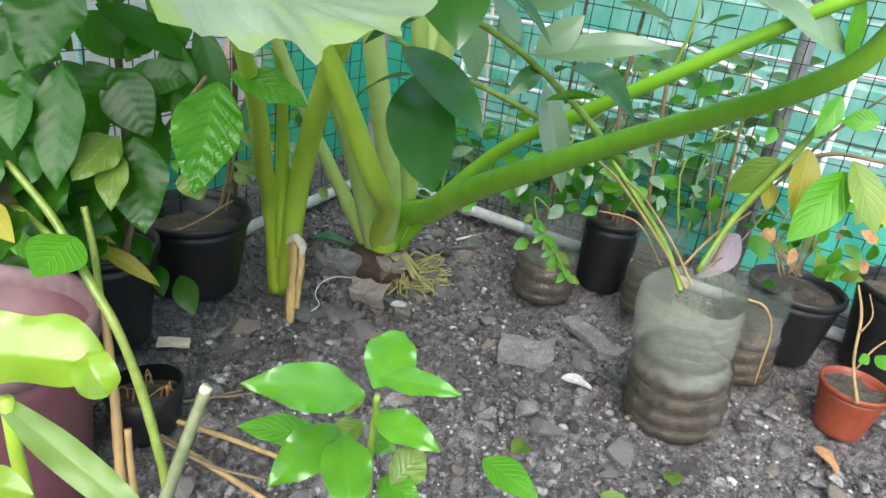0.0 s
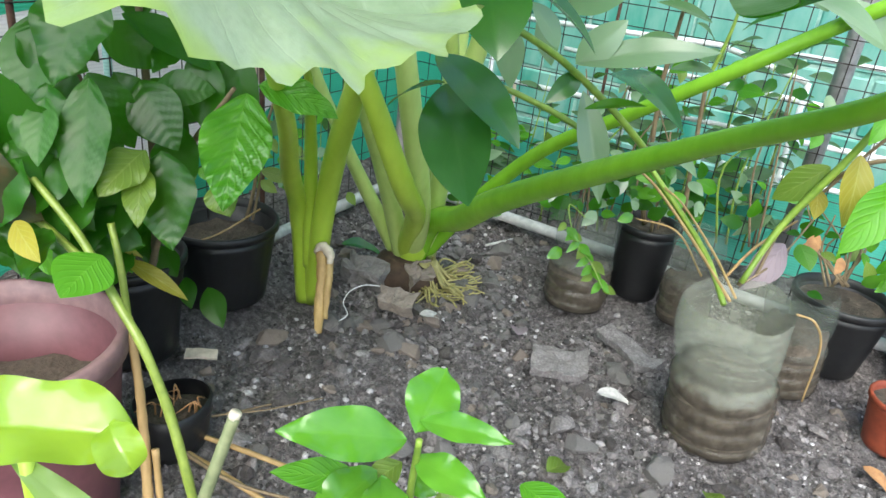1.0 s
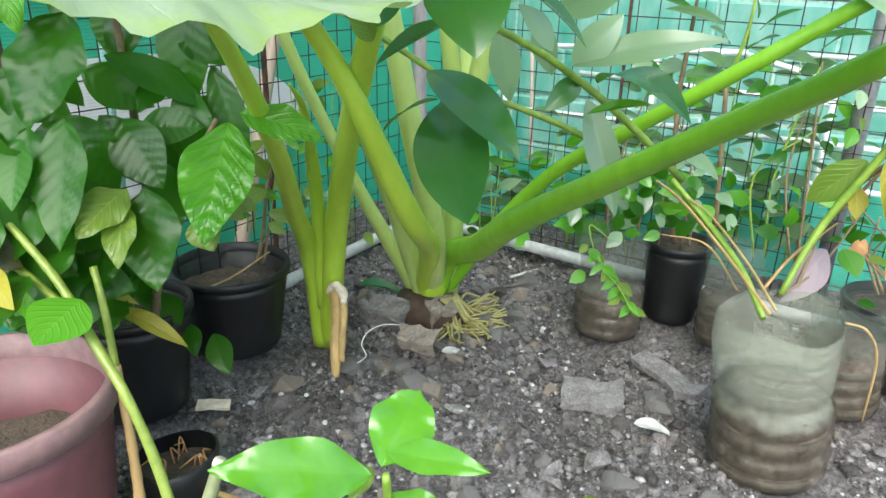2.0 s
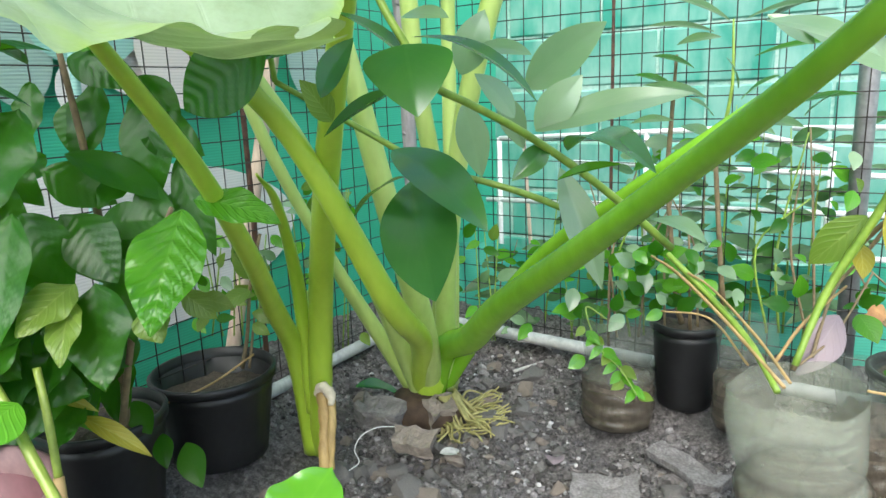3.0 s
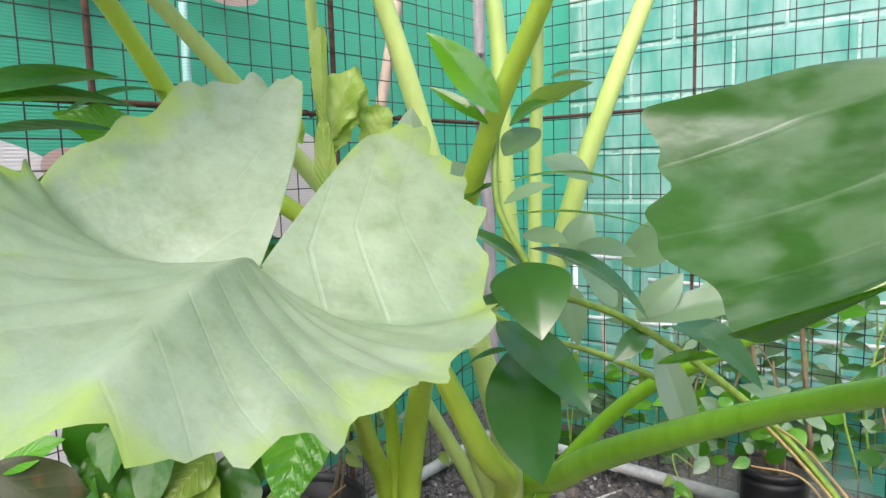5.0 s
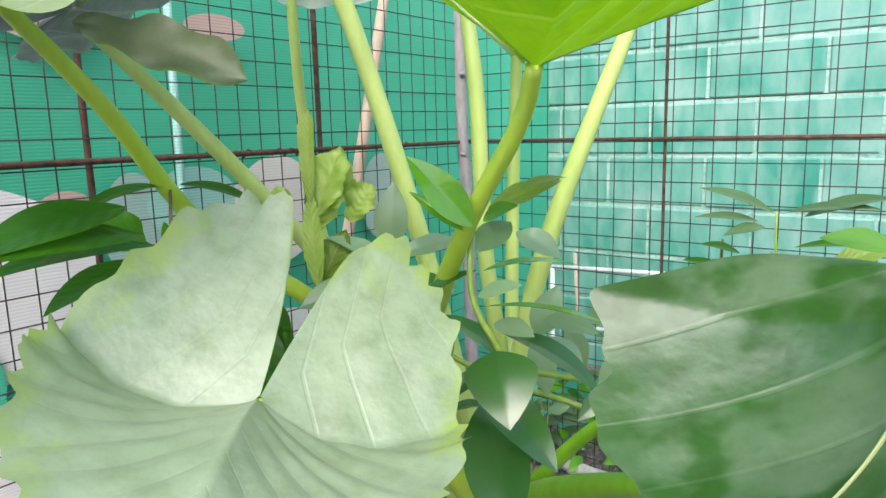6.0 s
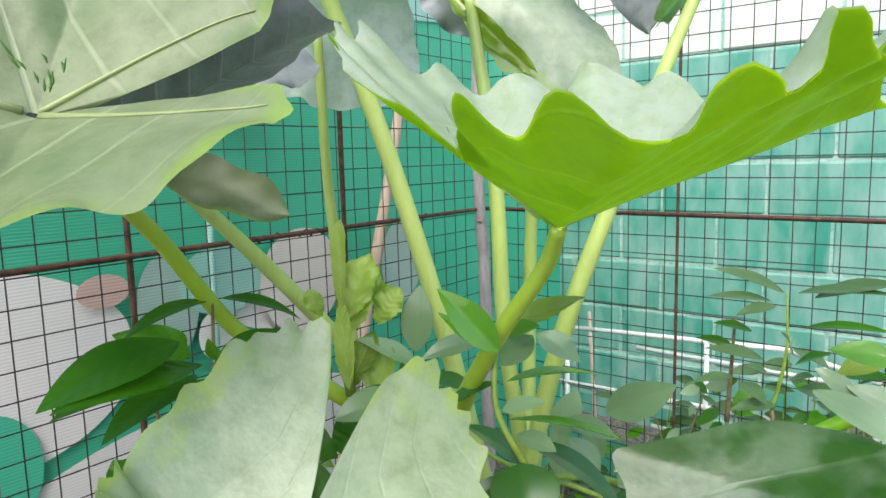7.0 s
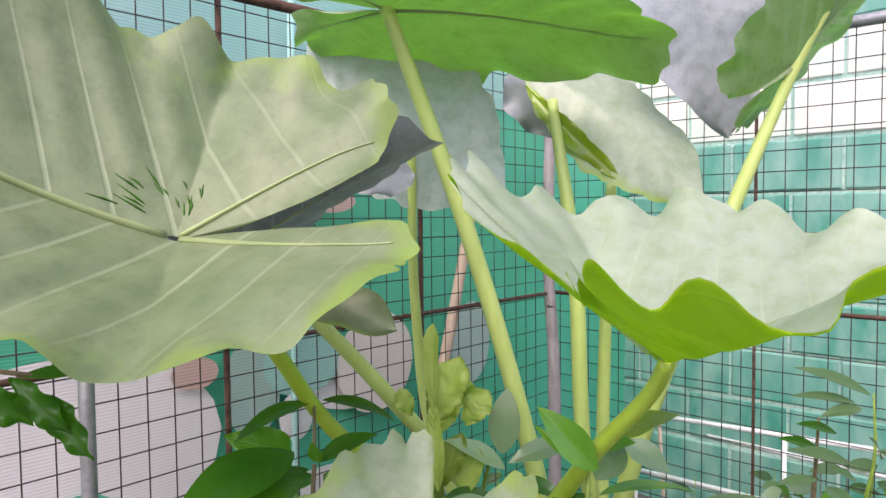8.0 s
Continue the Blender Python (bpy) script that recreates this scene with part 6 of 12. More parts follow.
leaf(bush, (-0.386, -1.258, 0.462), (-0.389, -1.169, 0.377), 0.065, M_COFFEE_DARK, bend=0.56, fold=0.12, up=(0.5, -0.75, 0.45), seed=230, wave=0.06, quilt=0.018, nu=5, nv=26)
leaf(bush, (-0.344, -1.316, 0.399), (-0.356, -1.273, 0.326), 0.048, M_COFFEE_DARK, bend=0.29, fold=0.12, up=(0.5, -0.75, 0.45), seed=231, wave=0.06, quilt=0.018, nu=5, nv=26)
leaf(bush, (-0.370, -1.226, 0.442), (-0.284, -1.281, 0.355), 0.074, M_COFFEE_DARK, bend=0.42, fold=0.12, up=(0.5, -0.75, 0.45), seed=232, wave=0.06, quilt=0.018, nu=5, nv=26)
leaf(bush, (-0.382, -1.193, 0.452), (-0.321, -1.236, 0.408), 0.054, M_COFFEE_DARK, bend=0.53, fold=0.12, up=(0.5, -0.75, 0.45), seed=233, wave=0.06, quilt=0.018, nu=5, nv=26)
leaf(bush, (-0.284, -1.301, 0.534), (-0.260, -1.244, 0.438), 0.061, M_COFFEE_DARK, bend=0.45, fold=0.12, up=(0.5, -0.75, 0.45), seed=234, wave=0.06, quilt=0.018, nu=5, nv=26)
leaf(bush, (-0.275, -1.241, 0.414), (-0.251, -1.322, 0.370), 0.048, M_COFFEE_DARK, bend=0.43, fold=0.12, up=(0.5, -0.75, 0.45), seed=235, wave=0.06, quilt=0.018, nu=5, nv=26)
leaf(bush, (-0.264, -1.184, 0.487), (-0.243, -1.242, 0.388), 0.059, M_COFFEE_DARK, bend=0.28, fold=0.12, up=(0.5, -0.75, 0.45), seed=236, wave=0.06, quilt=0.018, nu=5, nv=26)
leaf(bush, (-0.440, -1.323, 0.485), (-0.391, -1.328, 0.368), 0.071, M_COFFEE_DARK, bend=0.29, fold=0.12, up=(0.5, -0.75, 0.45), seed=237, wave=0.06, quilt=0.018, nu=5, nv=26)
leaf(bush, (-0.405, -1.047, 0.378), (-0.413, -1.129, 0.279), 0.069, M_COFFEE_DARK, bend=0.37, fold=0.12, up=(0.5, -0.75, 0.45), seed=238, wave=0.06, quilt=0.018, nu=5, nv=26)
leaf(bush, (-0.322, -1.220, 0.393), (-0.313, -1.286, 0.336), 0.051, M_COFFEE_DARK, bend=0.25, fold=0.12, up=(0.5, -0.75, 0.45), seed=239, wave=0.06, quilt=0.018, nu=5, nv=26)
leaf(bush, (-0.489, -1.214, 0.395), (-0.431, -1.275, 0.302), 0.074, M_COFFEE_DARK, bend=0.49, fold=0.12, up=(0.5, -0.75, 0.45), seed=240, wave=0.06, quilt=0.018, nu=5, nv=26)
leaf(bush, (-0.336, -1.294, 0.418), (-0.302, -1.288, 0.335), 0.050, M_COFFEE, bend=0.58, fold=0.12, up=(0.5, -0.75, 0.45), seed=241, wave=0.06, quilt=0.018, nu=5, nv=26)
leaf(bush, (-0.253, -1.274, 0.536), (-0.272, -1.339, 0.445), 0.062, M_COFFEE_DARK, bend=0.57, fold=0.12, up=(0.5, -0.75, 0.45), seed=242, wave=0.06, quilt=0.018, nu=5, nv=26)
leaf(bush, (-0.475, -1.229, 0.427), (-0.549, -1.207, 0.330), 0.067, M_COFFEE_DARK, bend=0.58, fold=0.12, up=(0.5, -0.75, 0.45), seed=243, wave=0.06, quilt=0.018, nu=5, nv=26)
leaf(bush, (-0.483, -1.144, 0.347), (-0.443, -1.115, 0.249), 0.065, M_COFFEE, bend=0.37, fold=0.12, up=(0.5, -0.75, 0.45), seed=244, wave=0.06, quilt=0.018, nu=5, nv=26)
leaf(bush, (-0.439, -1.124, 0.344), (-0.376, -1.127, 0.253), 0.067, M_COFFEE, bend=0.44, fold=0.12, up=(0.5, -0.75, 0.45), seed=245, wave=0.06, quilt=0.018, nu=5, nv=26)
leaf(bush, (-0.392, -1.103, 0.420), (-0.344, -1.150, 0.373), 0.044, M_COFFEE_DARK, bend=0.50, fold=0.12, up=(0.5, -0.75, 0.45), seed=260, wave=0.06, quilt=0.018, nu=5, nv=26)
leaf(bush, (-0.345, -1.139, 0.438), (-0.278, -1.198, 0.415), 0.056, M_COFFEE, bend=0.30, fold=0.12, up=(0.5, -0.75, 0.45), seed=261, wave=0.06, quilt=0.018, nu=5, nv=26)
leaf(bush, (-0.483, -1.091, 0.384), (-0.416, -1.077, 0.338), 0.041, M_COFFEE_DARK, bend=0.36, fold=0.12, up=(0.5, -0.75, 0.45), seed=262, wave=0.06, quilt=0.018, nu=5, nv=26)
leaf(bush, (-0.396, -1.135, 0.423), (-0.393, -1.118, 0.344), 0.042, M_COFFEE_DARK, bend=0.45, fold=0.12, up=(0.5, -0.75, 0.45), seed=263, wave=0.06, quilt=0.018, nu=5, nv=26)
leaf(bush, (-0.357, -1.146, 0.435), (-0.292, -1.208, 0.405), 0.049, M_COFFEE_DARK, bend=0.54, fold=0.12, up=(0.5, -0.75, 0.45), seed=264, wave=0.06, quilt=0.018, nu=5, nv=26)
leaf(bush, (-0.339, -1.122, 0.434), (-0.296, -1.163, 0.368), 0.050, M_COFFEE_DARK, bend=0.48, fold=0.12, up=(0.5, -0.75, 0.45), seed=265, wave=0.06, quilt=0.018, nu=5, nv=26)
leaf(bush, (-0.396, -1.102, 0.418), (-0.317, -1.165, 0.363), 0.071, M_COFFEE_DARK, bend=0.45, fold=0.12, up=(0.5, -0.75, 0.45), seed=266, wave=0.06, quilt=0.018, nu=5, nv=26)
leaf(bush, (-0.461, -1.150, 0.415), (-0.380, -1.212, 0.381), 0.055, M_COFFEE_DARK, bend=0.59, fold=0.12, up=(0.5, -0.75, 0.45), seed=267, wave=0.06, quilt=0.018, nu=5, nv=26)
leaf(bush, (-0.462, -1.103, 0.394), (-0.497, -1.062, 0.313), 0.049, M_COFFEE_DARK, bend=0.53, fold=0.12, up=(0.5, -0.75, 0.45), seed=268, wave=0.06, quilt=0.018, nu=5, nv=26)
leaf(bush, (-0.476, -1.111, 0.392), (-0.370, -1.121, 0.359), 0.063, M_COFFEE_DARK, bend=0.35, fold=0.12, up=(0.5, -0.75, 0.45), seed=269, wave=0.06, quilt=0.018, nu=5, nv=26)

# ---- dark leaves hanging by the silver post ----
vine = thing("hanging_vine", (-0.5, -1.4, 1.0), "dark insect-eaten leaves hanging beside the silver post", "vine")
leaf(vine, (-0.277, -1.587, 1.073), (-0.226, -1.542, 1.009), 0.033, M_COFFEE_DARK, bend=0.6, fold=0.2, wave=0.25, up=(0.5, -0.75, 0.45), seed=1, nv=40)
leaf(vine, (-0.262, -1.552, 1.050), (-0.212, -1.527, 0.979), 0.034, M_COFFEE_DARK, bend=0.7, fold=0.2, wave=0.2, up=(0.5, -0.75, 0.45), seed=2, nv=40)
leaf(vine, (-0.283, -1.618, 1.065), (-0.261, -1.571, 1.022), 0.038, M_COFFEE_DARK, bend=0.5, fold=0.2, wave=0.25, up=(0.5, -0.75, 0.45), seed=3, nv=40)
leaf(vine, (-0.284, -1.507, 1.068), (-0.304, -1.574, 1.068), 0.017, M_COFFEE_DARK, bend=0.4, fold=0.2, up=(0.5, -0.75, 0.45), seed=4)
tube('stem', [(-0.313, -1.599, 1.079), (-0.296, -1.547, 1.066), (-0.280, -1.499, 1.067)], [0.003, 0.003, 0.002], M_TWIG, vine, steps=8)


# ---- pots ----
def flower_pot(at, r0, r1, h, material, label, soil=0.8, rim=0.006, lip=0.02, flute=0, tilt=(0, 0), name="flower_pot", rim_mat=None, group="", wob=0.004):
    """A tapered pot with a rolled rim, hollow, with soil inside."""
    p = thing(name, at, label, "pot", group)
    p.rotation_euler = (radians(tilt[0]), radians(tilt[1]), 0)
    outer = [(r0 * 0.3, 0.0), (r0 * 0.9, 0.0), (r0, 0.006)] + [(r0 + (r1 - r0) * k / 10, 0.006 + (h - lip - 0.006) * k / 10) for k in range(1, 11)]
    inner = [(r1 - 0.004, h - lip), (r0 + (r1 - r0) * soil * 0.9 - 0.003, h * soil * 0.8)]
    v, f = lathe_data(outer + inner, 64, wob, 3, flute, 0.012 if flute else 0)
    raw("body", v, f, material, p)
    v, f = lathe_data([(r1, h - lip), (r1 + rim, h - lip + 0.003), (r1 + rim, h - 0.003), (r1 + rim * 0.5, h), (r1 - 0.002, h - 0.001), (r1 - 0.004, h - lip)], 64, wob, 3)
    raw("rim", v, f, rim_mat or material, p)
    n = 14
    verts, faces = [(0, 0, h * soil)], []
    for i in range(1, n + 1):
        for s in range(40):
            a = 6.2832 * s / 40
            rr = (r0 + (r1 - r0) * soil - 0.004) * i / n
            verts.append((rr * math.cos(a), rr * math.sin(a), h * soil + 0.012 * noise.noise(Vector((rr * math.cos(a) * 30, rr * math.sin(a) * 30, r0 * 50)))))
    faces += [(0, 1 + s, 1 + (s + 1) % 40) for s in range(40)]
    for i in range(n - 1):
        for s in range(40):
            a, b = 1 + i * 40 + s, 1 + i * 40 + (s + 1) % 40
            faces.append((a, a + 40, b + 40, b))
    raw("soil", verts, faces, M_POTSOIL, p)
    return p


flower_pot((-0.518, -0.815, 0.030), 0.092, 0.116, 0.185, M_BLACK, "round black plastic nursery pot on the soil", 0.72, flute=24, group="black pots")
flower_pot((-0.49, -1.06, 0.02), 0.080, 0.10, 0.21, M_BLACK, "tall black plastic nursery pot under the bush", 0.85, group="black pots")
flower_pot((0.203, -0.106, 0.020), 0.058, 0.074, 0.20, M_BLACK, "narrow black plastic nursery pot by the fence", 0.9, group="black pots")
flower_pot((0.650, -0.120, 0.015), 0.075, 0.100, 0.18, M_BLACK, "wide black plastic nursery pot by the fence", 0.85, group="black pots")
flower_pot((0.865, -0.07, 0.035), 0.080, 0.105, 0.21, M_BLACK, "black plastic nursery pot by the fence", 0.85, group="black pots")
flower_pot((0.800, -0.335, 0.0), 0.047, 0.062, 0.112, M_ORANGE, "small orange plastic pot with a dry twig", 0.86, 0.004, 0.014)
flower_pot((-0.266, -1.393, 0.0), 0.115, 0.140, 0.31, M_PINK, "large dusty pink plastic pot with pale faded rim", 0.62, 0.009, 0.035, rim_mat=M_PINK_RIM)


def cut_bottle(at, r, h, label, soil, tilt=(0, 0), seed=0, material=None, ribs=4):
    """A water bottle with its top cut off: ridged, dented, half full of soil."""
    b = thing("cut_bottle", at, label, "bottle", "cut bottle planters")
    b.rotation_euler = (radians(tilt[0]), radians(tilt[1]), seed * 0.9)
    pr = [(r * 0.25, 0.006), (r * 0.7, 0.0), (r * 0.92, 0.006), (r, 0.022)]
    for k in range(1, 57):
        z = 0.022 + (h - 0.022) * k / 56
        t = z / h
        if t < 0.50:
            q = r * (1.02 - 0.06 * t) - r * 0.07 * (0.5 + 0.5 * math.cos(t / 0.50 * ribs * 6.283)) ** 1.6
        elif t < 0.60:
            q = r * (0.92 - 0.07 * math.sin((t - 0.50) / 0.10 * 3.1416))
        else:
            q = r * (0.92 + 0.05 * math.sin((t - 0.60) / 0.40 * 2.5)) - r * 0.012 * max(0.0, math.cos((t - 0.6) * 75)) ** 4
        pr.append((q, z))
    v, f = lathe_data(pr, 72, 0.012, seed)
    rng = random.Random(seed)
    ph = rng.uniform(0, 6)
    for q in v:
        t = q.z / h
        a = math.atan2(q.y, q.x)
        q.z += 0.007 * t**4 * (math.sin(a * 2 + ph) + 0.5 * math.sin(5 * a + ph))
        q.x += 0.012 * math.sin(t * 5 + ph) * t
        k = 1 - 0.07 * t * max(0, math.cos(a - ph)) ** 6
        q.x, q.y = q.x * k, q.y * k
    raw("shell", v, f, material or M_CLEAR, b)
    top = soil * h
    sp = [(0.001, 0.004), (r * 0.86, 0.006), (r * 0.95, 0.03), (r * 0.92, top * 0.5), (r * 0.93, top * 0.94), (r * 0.6, top), (0.001, top * 1.02)]
    v, f = lathe_data(sp, 40, 0.02, seed + 3)
    for q in v:
        q.z += 0.030 * noise.noise(Vector((q.x * 30, q.y * 30, q.z * 20 + seed))) * (q.z > 0.4 * top)
    raw("soil", v, f, M_BOTTLESOIL, b)
    return b


M_BOTTLESOIL = plain("damp_soil_behind_plastic", (0.035, 0.028, 0.022), (0.11, 0.09, 0.068), 24, 0.9, bump=0.6, fine=90, dist=0.008)
cut_bottle((0.500, -0.512, -0.012), 0.098, 0.300, "cut-off cloudy water bottle half full of soil", 0.50, (0, -6), 1)
cut_bottle((0.092, -0.232, 0.0), 0.080, 0.258, "cut-off clear water bottle holding a sprig", 0.42, (0, 2), 2, M_CLEAR_THIN)
cut_bottle((0.345, -0.185, 0.03), 0.062, 0.235, "cut-off cloudy water bottle with cuttings", 0.5, (0, 3), 3, M_CLEAR_THIN)
cut_bottle((0.588, -0.265, 0.005), 0.072, 0.240, "cut-off cloudy water bottle with dark soil", 0.6, (0, 6), 4, M_CLEAR_THIN)

# torn black seedling bag
bag = thing("seedling_bag", (-0.24, -1.17, 0.0), "torn black plastic seedling bag with brown roots", "bag")
v, f = lathe_data([(0.02, 0.0), (0.05, 0.0), (0.056, 0.02), (0.06, 0.06), (0.062, 0.085), (0.058, 0.088)], 24, 0.06, 5)
raw("bag_wall", v, f, M_BLACK, bag)
v, f = lathe_data([(0.001, 0.06), (0.03, 0.068), (0.056, 0.06)], 20, 0.1, 6)
raw("soil", v, f, M_POTSOIL, bag)
for k in range(9):
    rng = random.Random(k)
    x, y = rng.uniform(-0.03, 0.05), rng.uniform(-0.03, 0.03)
    v, f = tube_data([(x, y, 0.06), (x + rng.uniform(-0.02, 0.02), y, 0.09), (x + rng.uniform(-0.03, 0.03), y + rng.uniform(-0.03, 0.03), 0.075)], [0.002, 0.001], 5, 8)
    raw("root", v, f, M_LITTER, bag)


# ---- broken stalk, corm and roots ----
stub = thing("dry_stalk", (-0.30, -0.74, 0.0), "broken dry straw-coloured stalk standing in the soil", "stalk")
tube("husk", [(-0.290, -0.757, -0.005), (-0.298, -0.745, 0.05), (-0.312, -0.722, 0.11), (-0.326, -0.705, 0.165)], [0.008, 0.013, 0.013, 0.017], M_HUSK, stub, sides=9, steps=24, flat=0.7, wob=0.25)
tube("husk", [(-0.280, -0.747, 0.03), (-0.288, -0.735, 0.08), (-0.300, -0.715, 0.13), (-0.315, -0.705, 0.172)], [0.005, 0.008, 0.009, 0.008], M_HUSK, stub, sides=7, steps=18, flat=0.5, wob=0.3, seed=2)
tube("husk", [(-0.340, -0.715, 0.158), (-0.325, -0.712, 0.178), (-0.303, -0.712, 0.165), (-0.296, -0.72, 0.148)], [0.006, 0.011, 0.010, 0.005], M_CHIP, stub, sides=9, steps=18, wob=0.3, seed=3)
corm = thing("corm", (-0.30, -0.42, 0.0), "dark brown corm with bark at the plant's foot", "corm")
v, f = lathe_data([(0.02, -0.03), (0.075, -0.02), (0.085, 0.015), (0.07, 0.045), (0.045, 0.06), (0.001, 0.062)], 30, 0.09, 4)
raw("bark", v, f, M_CORM, corm)
roots = thing("root_mat", (-0.235, -0.35, 0.02), "tangle of pale olive roots beside the corm", "roots")
for k in range(46):
    rng = random.Random(100 + k)
    a = rng.uniform(-1.1, 1.4)
    p = Vector((-0.262 + 0.03 * math.cos(a), -0.40 + 0.03 * math.sin(a), 0.06))
    line = [p]
    for j in range(4):
        a += rng.uniform(-0.7, 0.7)
        p = p + Vector((math.cos(a), math.sin(a), 0)) * rng.uniform(0.018, 0.045)
        p = Vector((p.x, p.y, height(p.x, p.y) + rng.uniform(0.006, 0.03)))
        line.append(p)
    tube("root", line, [0.0035, 0.003, 0.0018], M_ROOT, roots, sides=6, steps=14)


# ---- foreground seedling ----
seedling = thing("seedling", (0.36, -1.34, 0.0), "bright lime-green seedling with glossy leaves", "seedling")
tube('stem', [(0.356, -1.409, 0.498), (0.349, -1.398, 0.466), (0.343, -1.390, 0.423), (0.342, -1.384, 0.367)], [0.0025, 0.003, 0.0032, 0.0035], M_STEM, seedling, steps=12)
tube("stem", [(0.342, -1.384, 0.367), (0.342, -1.364, 0.0)], [0.0035, 0.004], M_STEM, seedling, steps=6)
leaf(seedling, (0.348, -1.414, 0.498), (0.292, -1.486, 0.523), 0.039, M_BRIGHT, bend=0.4, fold=0.15, up=(0.35, -0.45, 0.8), seed=1, nv=30, quilt=0.012, count=3, wave=0.05)
leaf(seedling, (0.352, -1.408, 0.502), (0.341, -1.352, 0.523), 0.042, M_BRIGHT, bend=0.3, fold=0.2, up=(0.4, -0.7, 0.6), seed=2, nv=30, belly=0.5, wave=0.05)
leaf(seedling, (0.351, -1.402, 0.509), (0.422, -1.398, 0.524), 0.021, M_BRIGHT, bend=0.5, fold=0.2, up=(0.35, -0.45, 0.8), seed=3, nv=30, wave=0.05)
leaf(seedling, (0.346, -1.396, 0.467), (0.413, -1.403, 0.471), 0.028, M_BRIGHT, bend=0.6, fold=0.15, up=(0.35, -0.45, 0.8), seed=4, nv=30, wave=0.05)
leaf(seedling, (0.310, -1.415, 0.438), (0.273, -1.472, 0.466), 0.026, M_COFFEE, bend=0.5, fold=0.15, up=(0.35, -0.45, 0.8), seed=5, nv=30, wave=0.05)
leaf(seedling, (0.319, -1.403, 0.443), (0.310, -1.477, 0.432), 0.040, M_BRIGHT, bend=0.6, fold=0.15, up=(0.35, -0.45, 0.8), seed=6, nv=30, wave=0.05)
leaf(seedling, (0.327, -1.410, 0.448), (0.382, -1.467, 0.428), 0.039, M_BRIGHT, bend=0.5, fold=0.2, up=(0.35, -0.45, 0.8), seed=7, nv=30, wave=0.05)
leaf(seedling, (0.327, -1.382, 0.442), (0.316, -1.416, 0.432), 0.023, M_YELLOWGREEN, bend=0.5, fold=0.15, up=(0.35, -0.45, 0.8), seed=8, nv=24, wave=0.05)
leaf(seedling, (0.365, -1.388, 0.397), (0.377, -1.358, 0.420), 0.033, M_YELLOWGREEN, bend=0.4, fold=0.1, up=(0.35, -0.45, 0.8), seed=9, nv=24, belly=0.6, wave=0.05)
leaf(seedling, (0.333, -1.376, 0.426), (0.357, -1.371, 0.417), 0.022, M_BRIGHT, bend=0.4, fold=0.1, up=(0.35, -0.45, 0.8), seed=10, nv=24, wave=0.05)
leaf(seedling, (0.351, -1.385, 0.393), (0.396, -1.389, 0.398), 0.030, M_COFFEE, bend=0.5, fold=0.15, up=(0.35, -0.45, 0.8), seed=11, nv=24, wave=0.05)
leaf(seedling, (0.331, -1.392, 0.482), (0.332, -1.416, 0.472), 0.014, M_YELLOWGREEN, bend=0.5, fold=0.15, up=(0.35, -0.45, 0.8), seed=12, nv=20, wave=0.05)

ground_leaf = thing("low_weed", (0.26, -1.1, 0.0), "low green leaf growing from the soil", "weed")
tube("stem", [(0.27, -1.10, 0.0), (0.275, -1.09, 0.06)], [0.002, 0.002], M_STEM, ground_leaf, steps=4)
leaf(ground_leaf, (0.324, -1.063, 0.171), (0.421, -1.090, 0.171), 0.046, M_COFFEE, bend=0.5, fold=0.2, up=(0.35, -0.45, 0.8), seed=1, nv=24)

# ---- young elephant ear beside the pink pot ----
near_arum = thing("young_elephant_ear", (0.13, -1.75, 0.0), "young elephant ear with curled shiny lime leaves", "plant")
leaf(near_arum, (0.243, -1.654, 0.607), (0.328, -1.604, 0.616), 0.038, M_LIME, bend=0.8, fold=0.45, up=(0.25, -0.35, 0.85), seed=1, wave=0.1, nv=50, nu=10, belly=0.6, point=3.0, quilt=0.02, count=3)
leaf(near_arum, (0.318, -1.611, 0.623), (0.335, -1.613, 0.609), 0.019, M_LIME, bend=1.6, fold=0.5, up=(0.6, -0.5, 0.6), seed=7, wave=0.05, nv=30, nu=8, belly=0.5, point=3.5, name='curled_tip')
leaf(near_arum, (0.225, -1.612, 0.556), (0.340, -1.590, 0.500), 0.019, M_LIME_DULL, bend=0.8, fold=0.25, up=(0.35, -0.45, 0.8), seed=2, wave=0.13, nv=60, nu=10, belly=0.5, point=2.4, label="dull green blade hanging down with a wavy rim")
leaf(near_arum, (0.297, -1.661, 0.567), (0.328, -1.649, 0.571), 0.019, M_LIME, bend=0.9, fold=0.2, up=(0.2, -0.3, 0.9), seed=3, nv=24)
tube("petiole", [(0.247, -1.646, 0.605), (0.217, -1.636, 0.303), (0.10, -1.66, 0.0)], [0.004, 0.006, 0.009], M_PETIOLE, near_arum, steps=14)
tube("petiole", [(0.242, -1.612, 0.560), (0.212, -1.602, 0.280), (0.10, -1.66, 0.0)], [0.004, 0.006, 0.009], M_PETIOLE, near_arum, steps=14)
tube("petiole", [(0.297, -1.661, 0.567), (0.267, -1.651, 0.284), (0.10, -1.66, 0.0)], [0.004, 0.006, 0.009], M_PETIOLE, near_arum, steps=14)

# ---- green-stemmed vine beside the pink pot ----
pothos = thing("trailing_vine", (-0.05, -1.25, 0.0), "trailing vine with jointed green stems and yellowing leaves", "vine")
tube('stem', [(-0.280, -1.326, 0.512), (-0.237, -1.318, 0.476), (-0.191, -1.313, 0.436), (-0.132, -1.315, 0.376), (-0.087, -1.316, 0.330), (-0.051, -1.314, 0.252), (-0.011, -1.321, 0.159), (0.003, -1.323, 0.102)], [0.0045, 0.005, 0.0055, 0.006, 0.006, 0.0065, 0.0065, 0.0065], M_VINE, pothos, steps=40, wob=0.12)
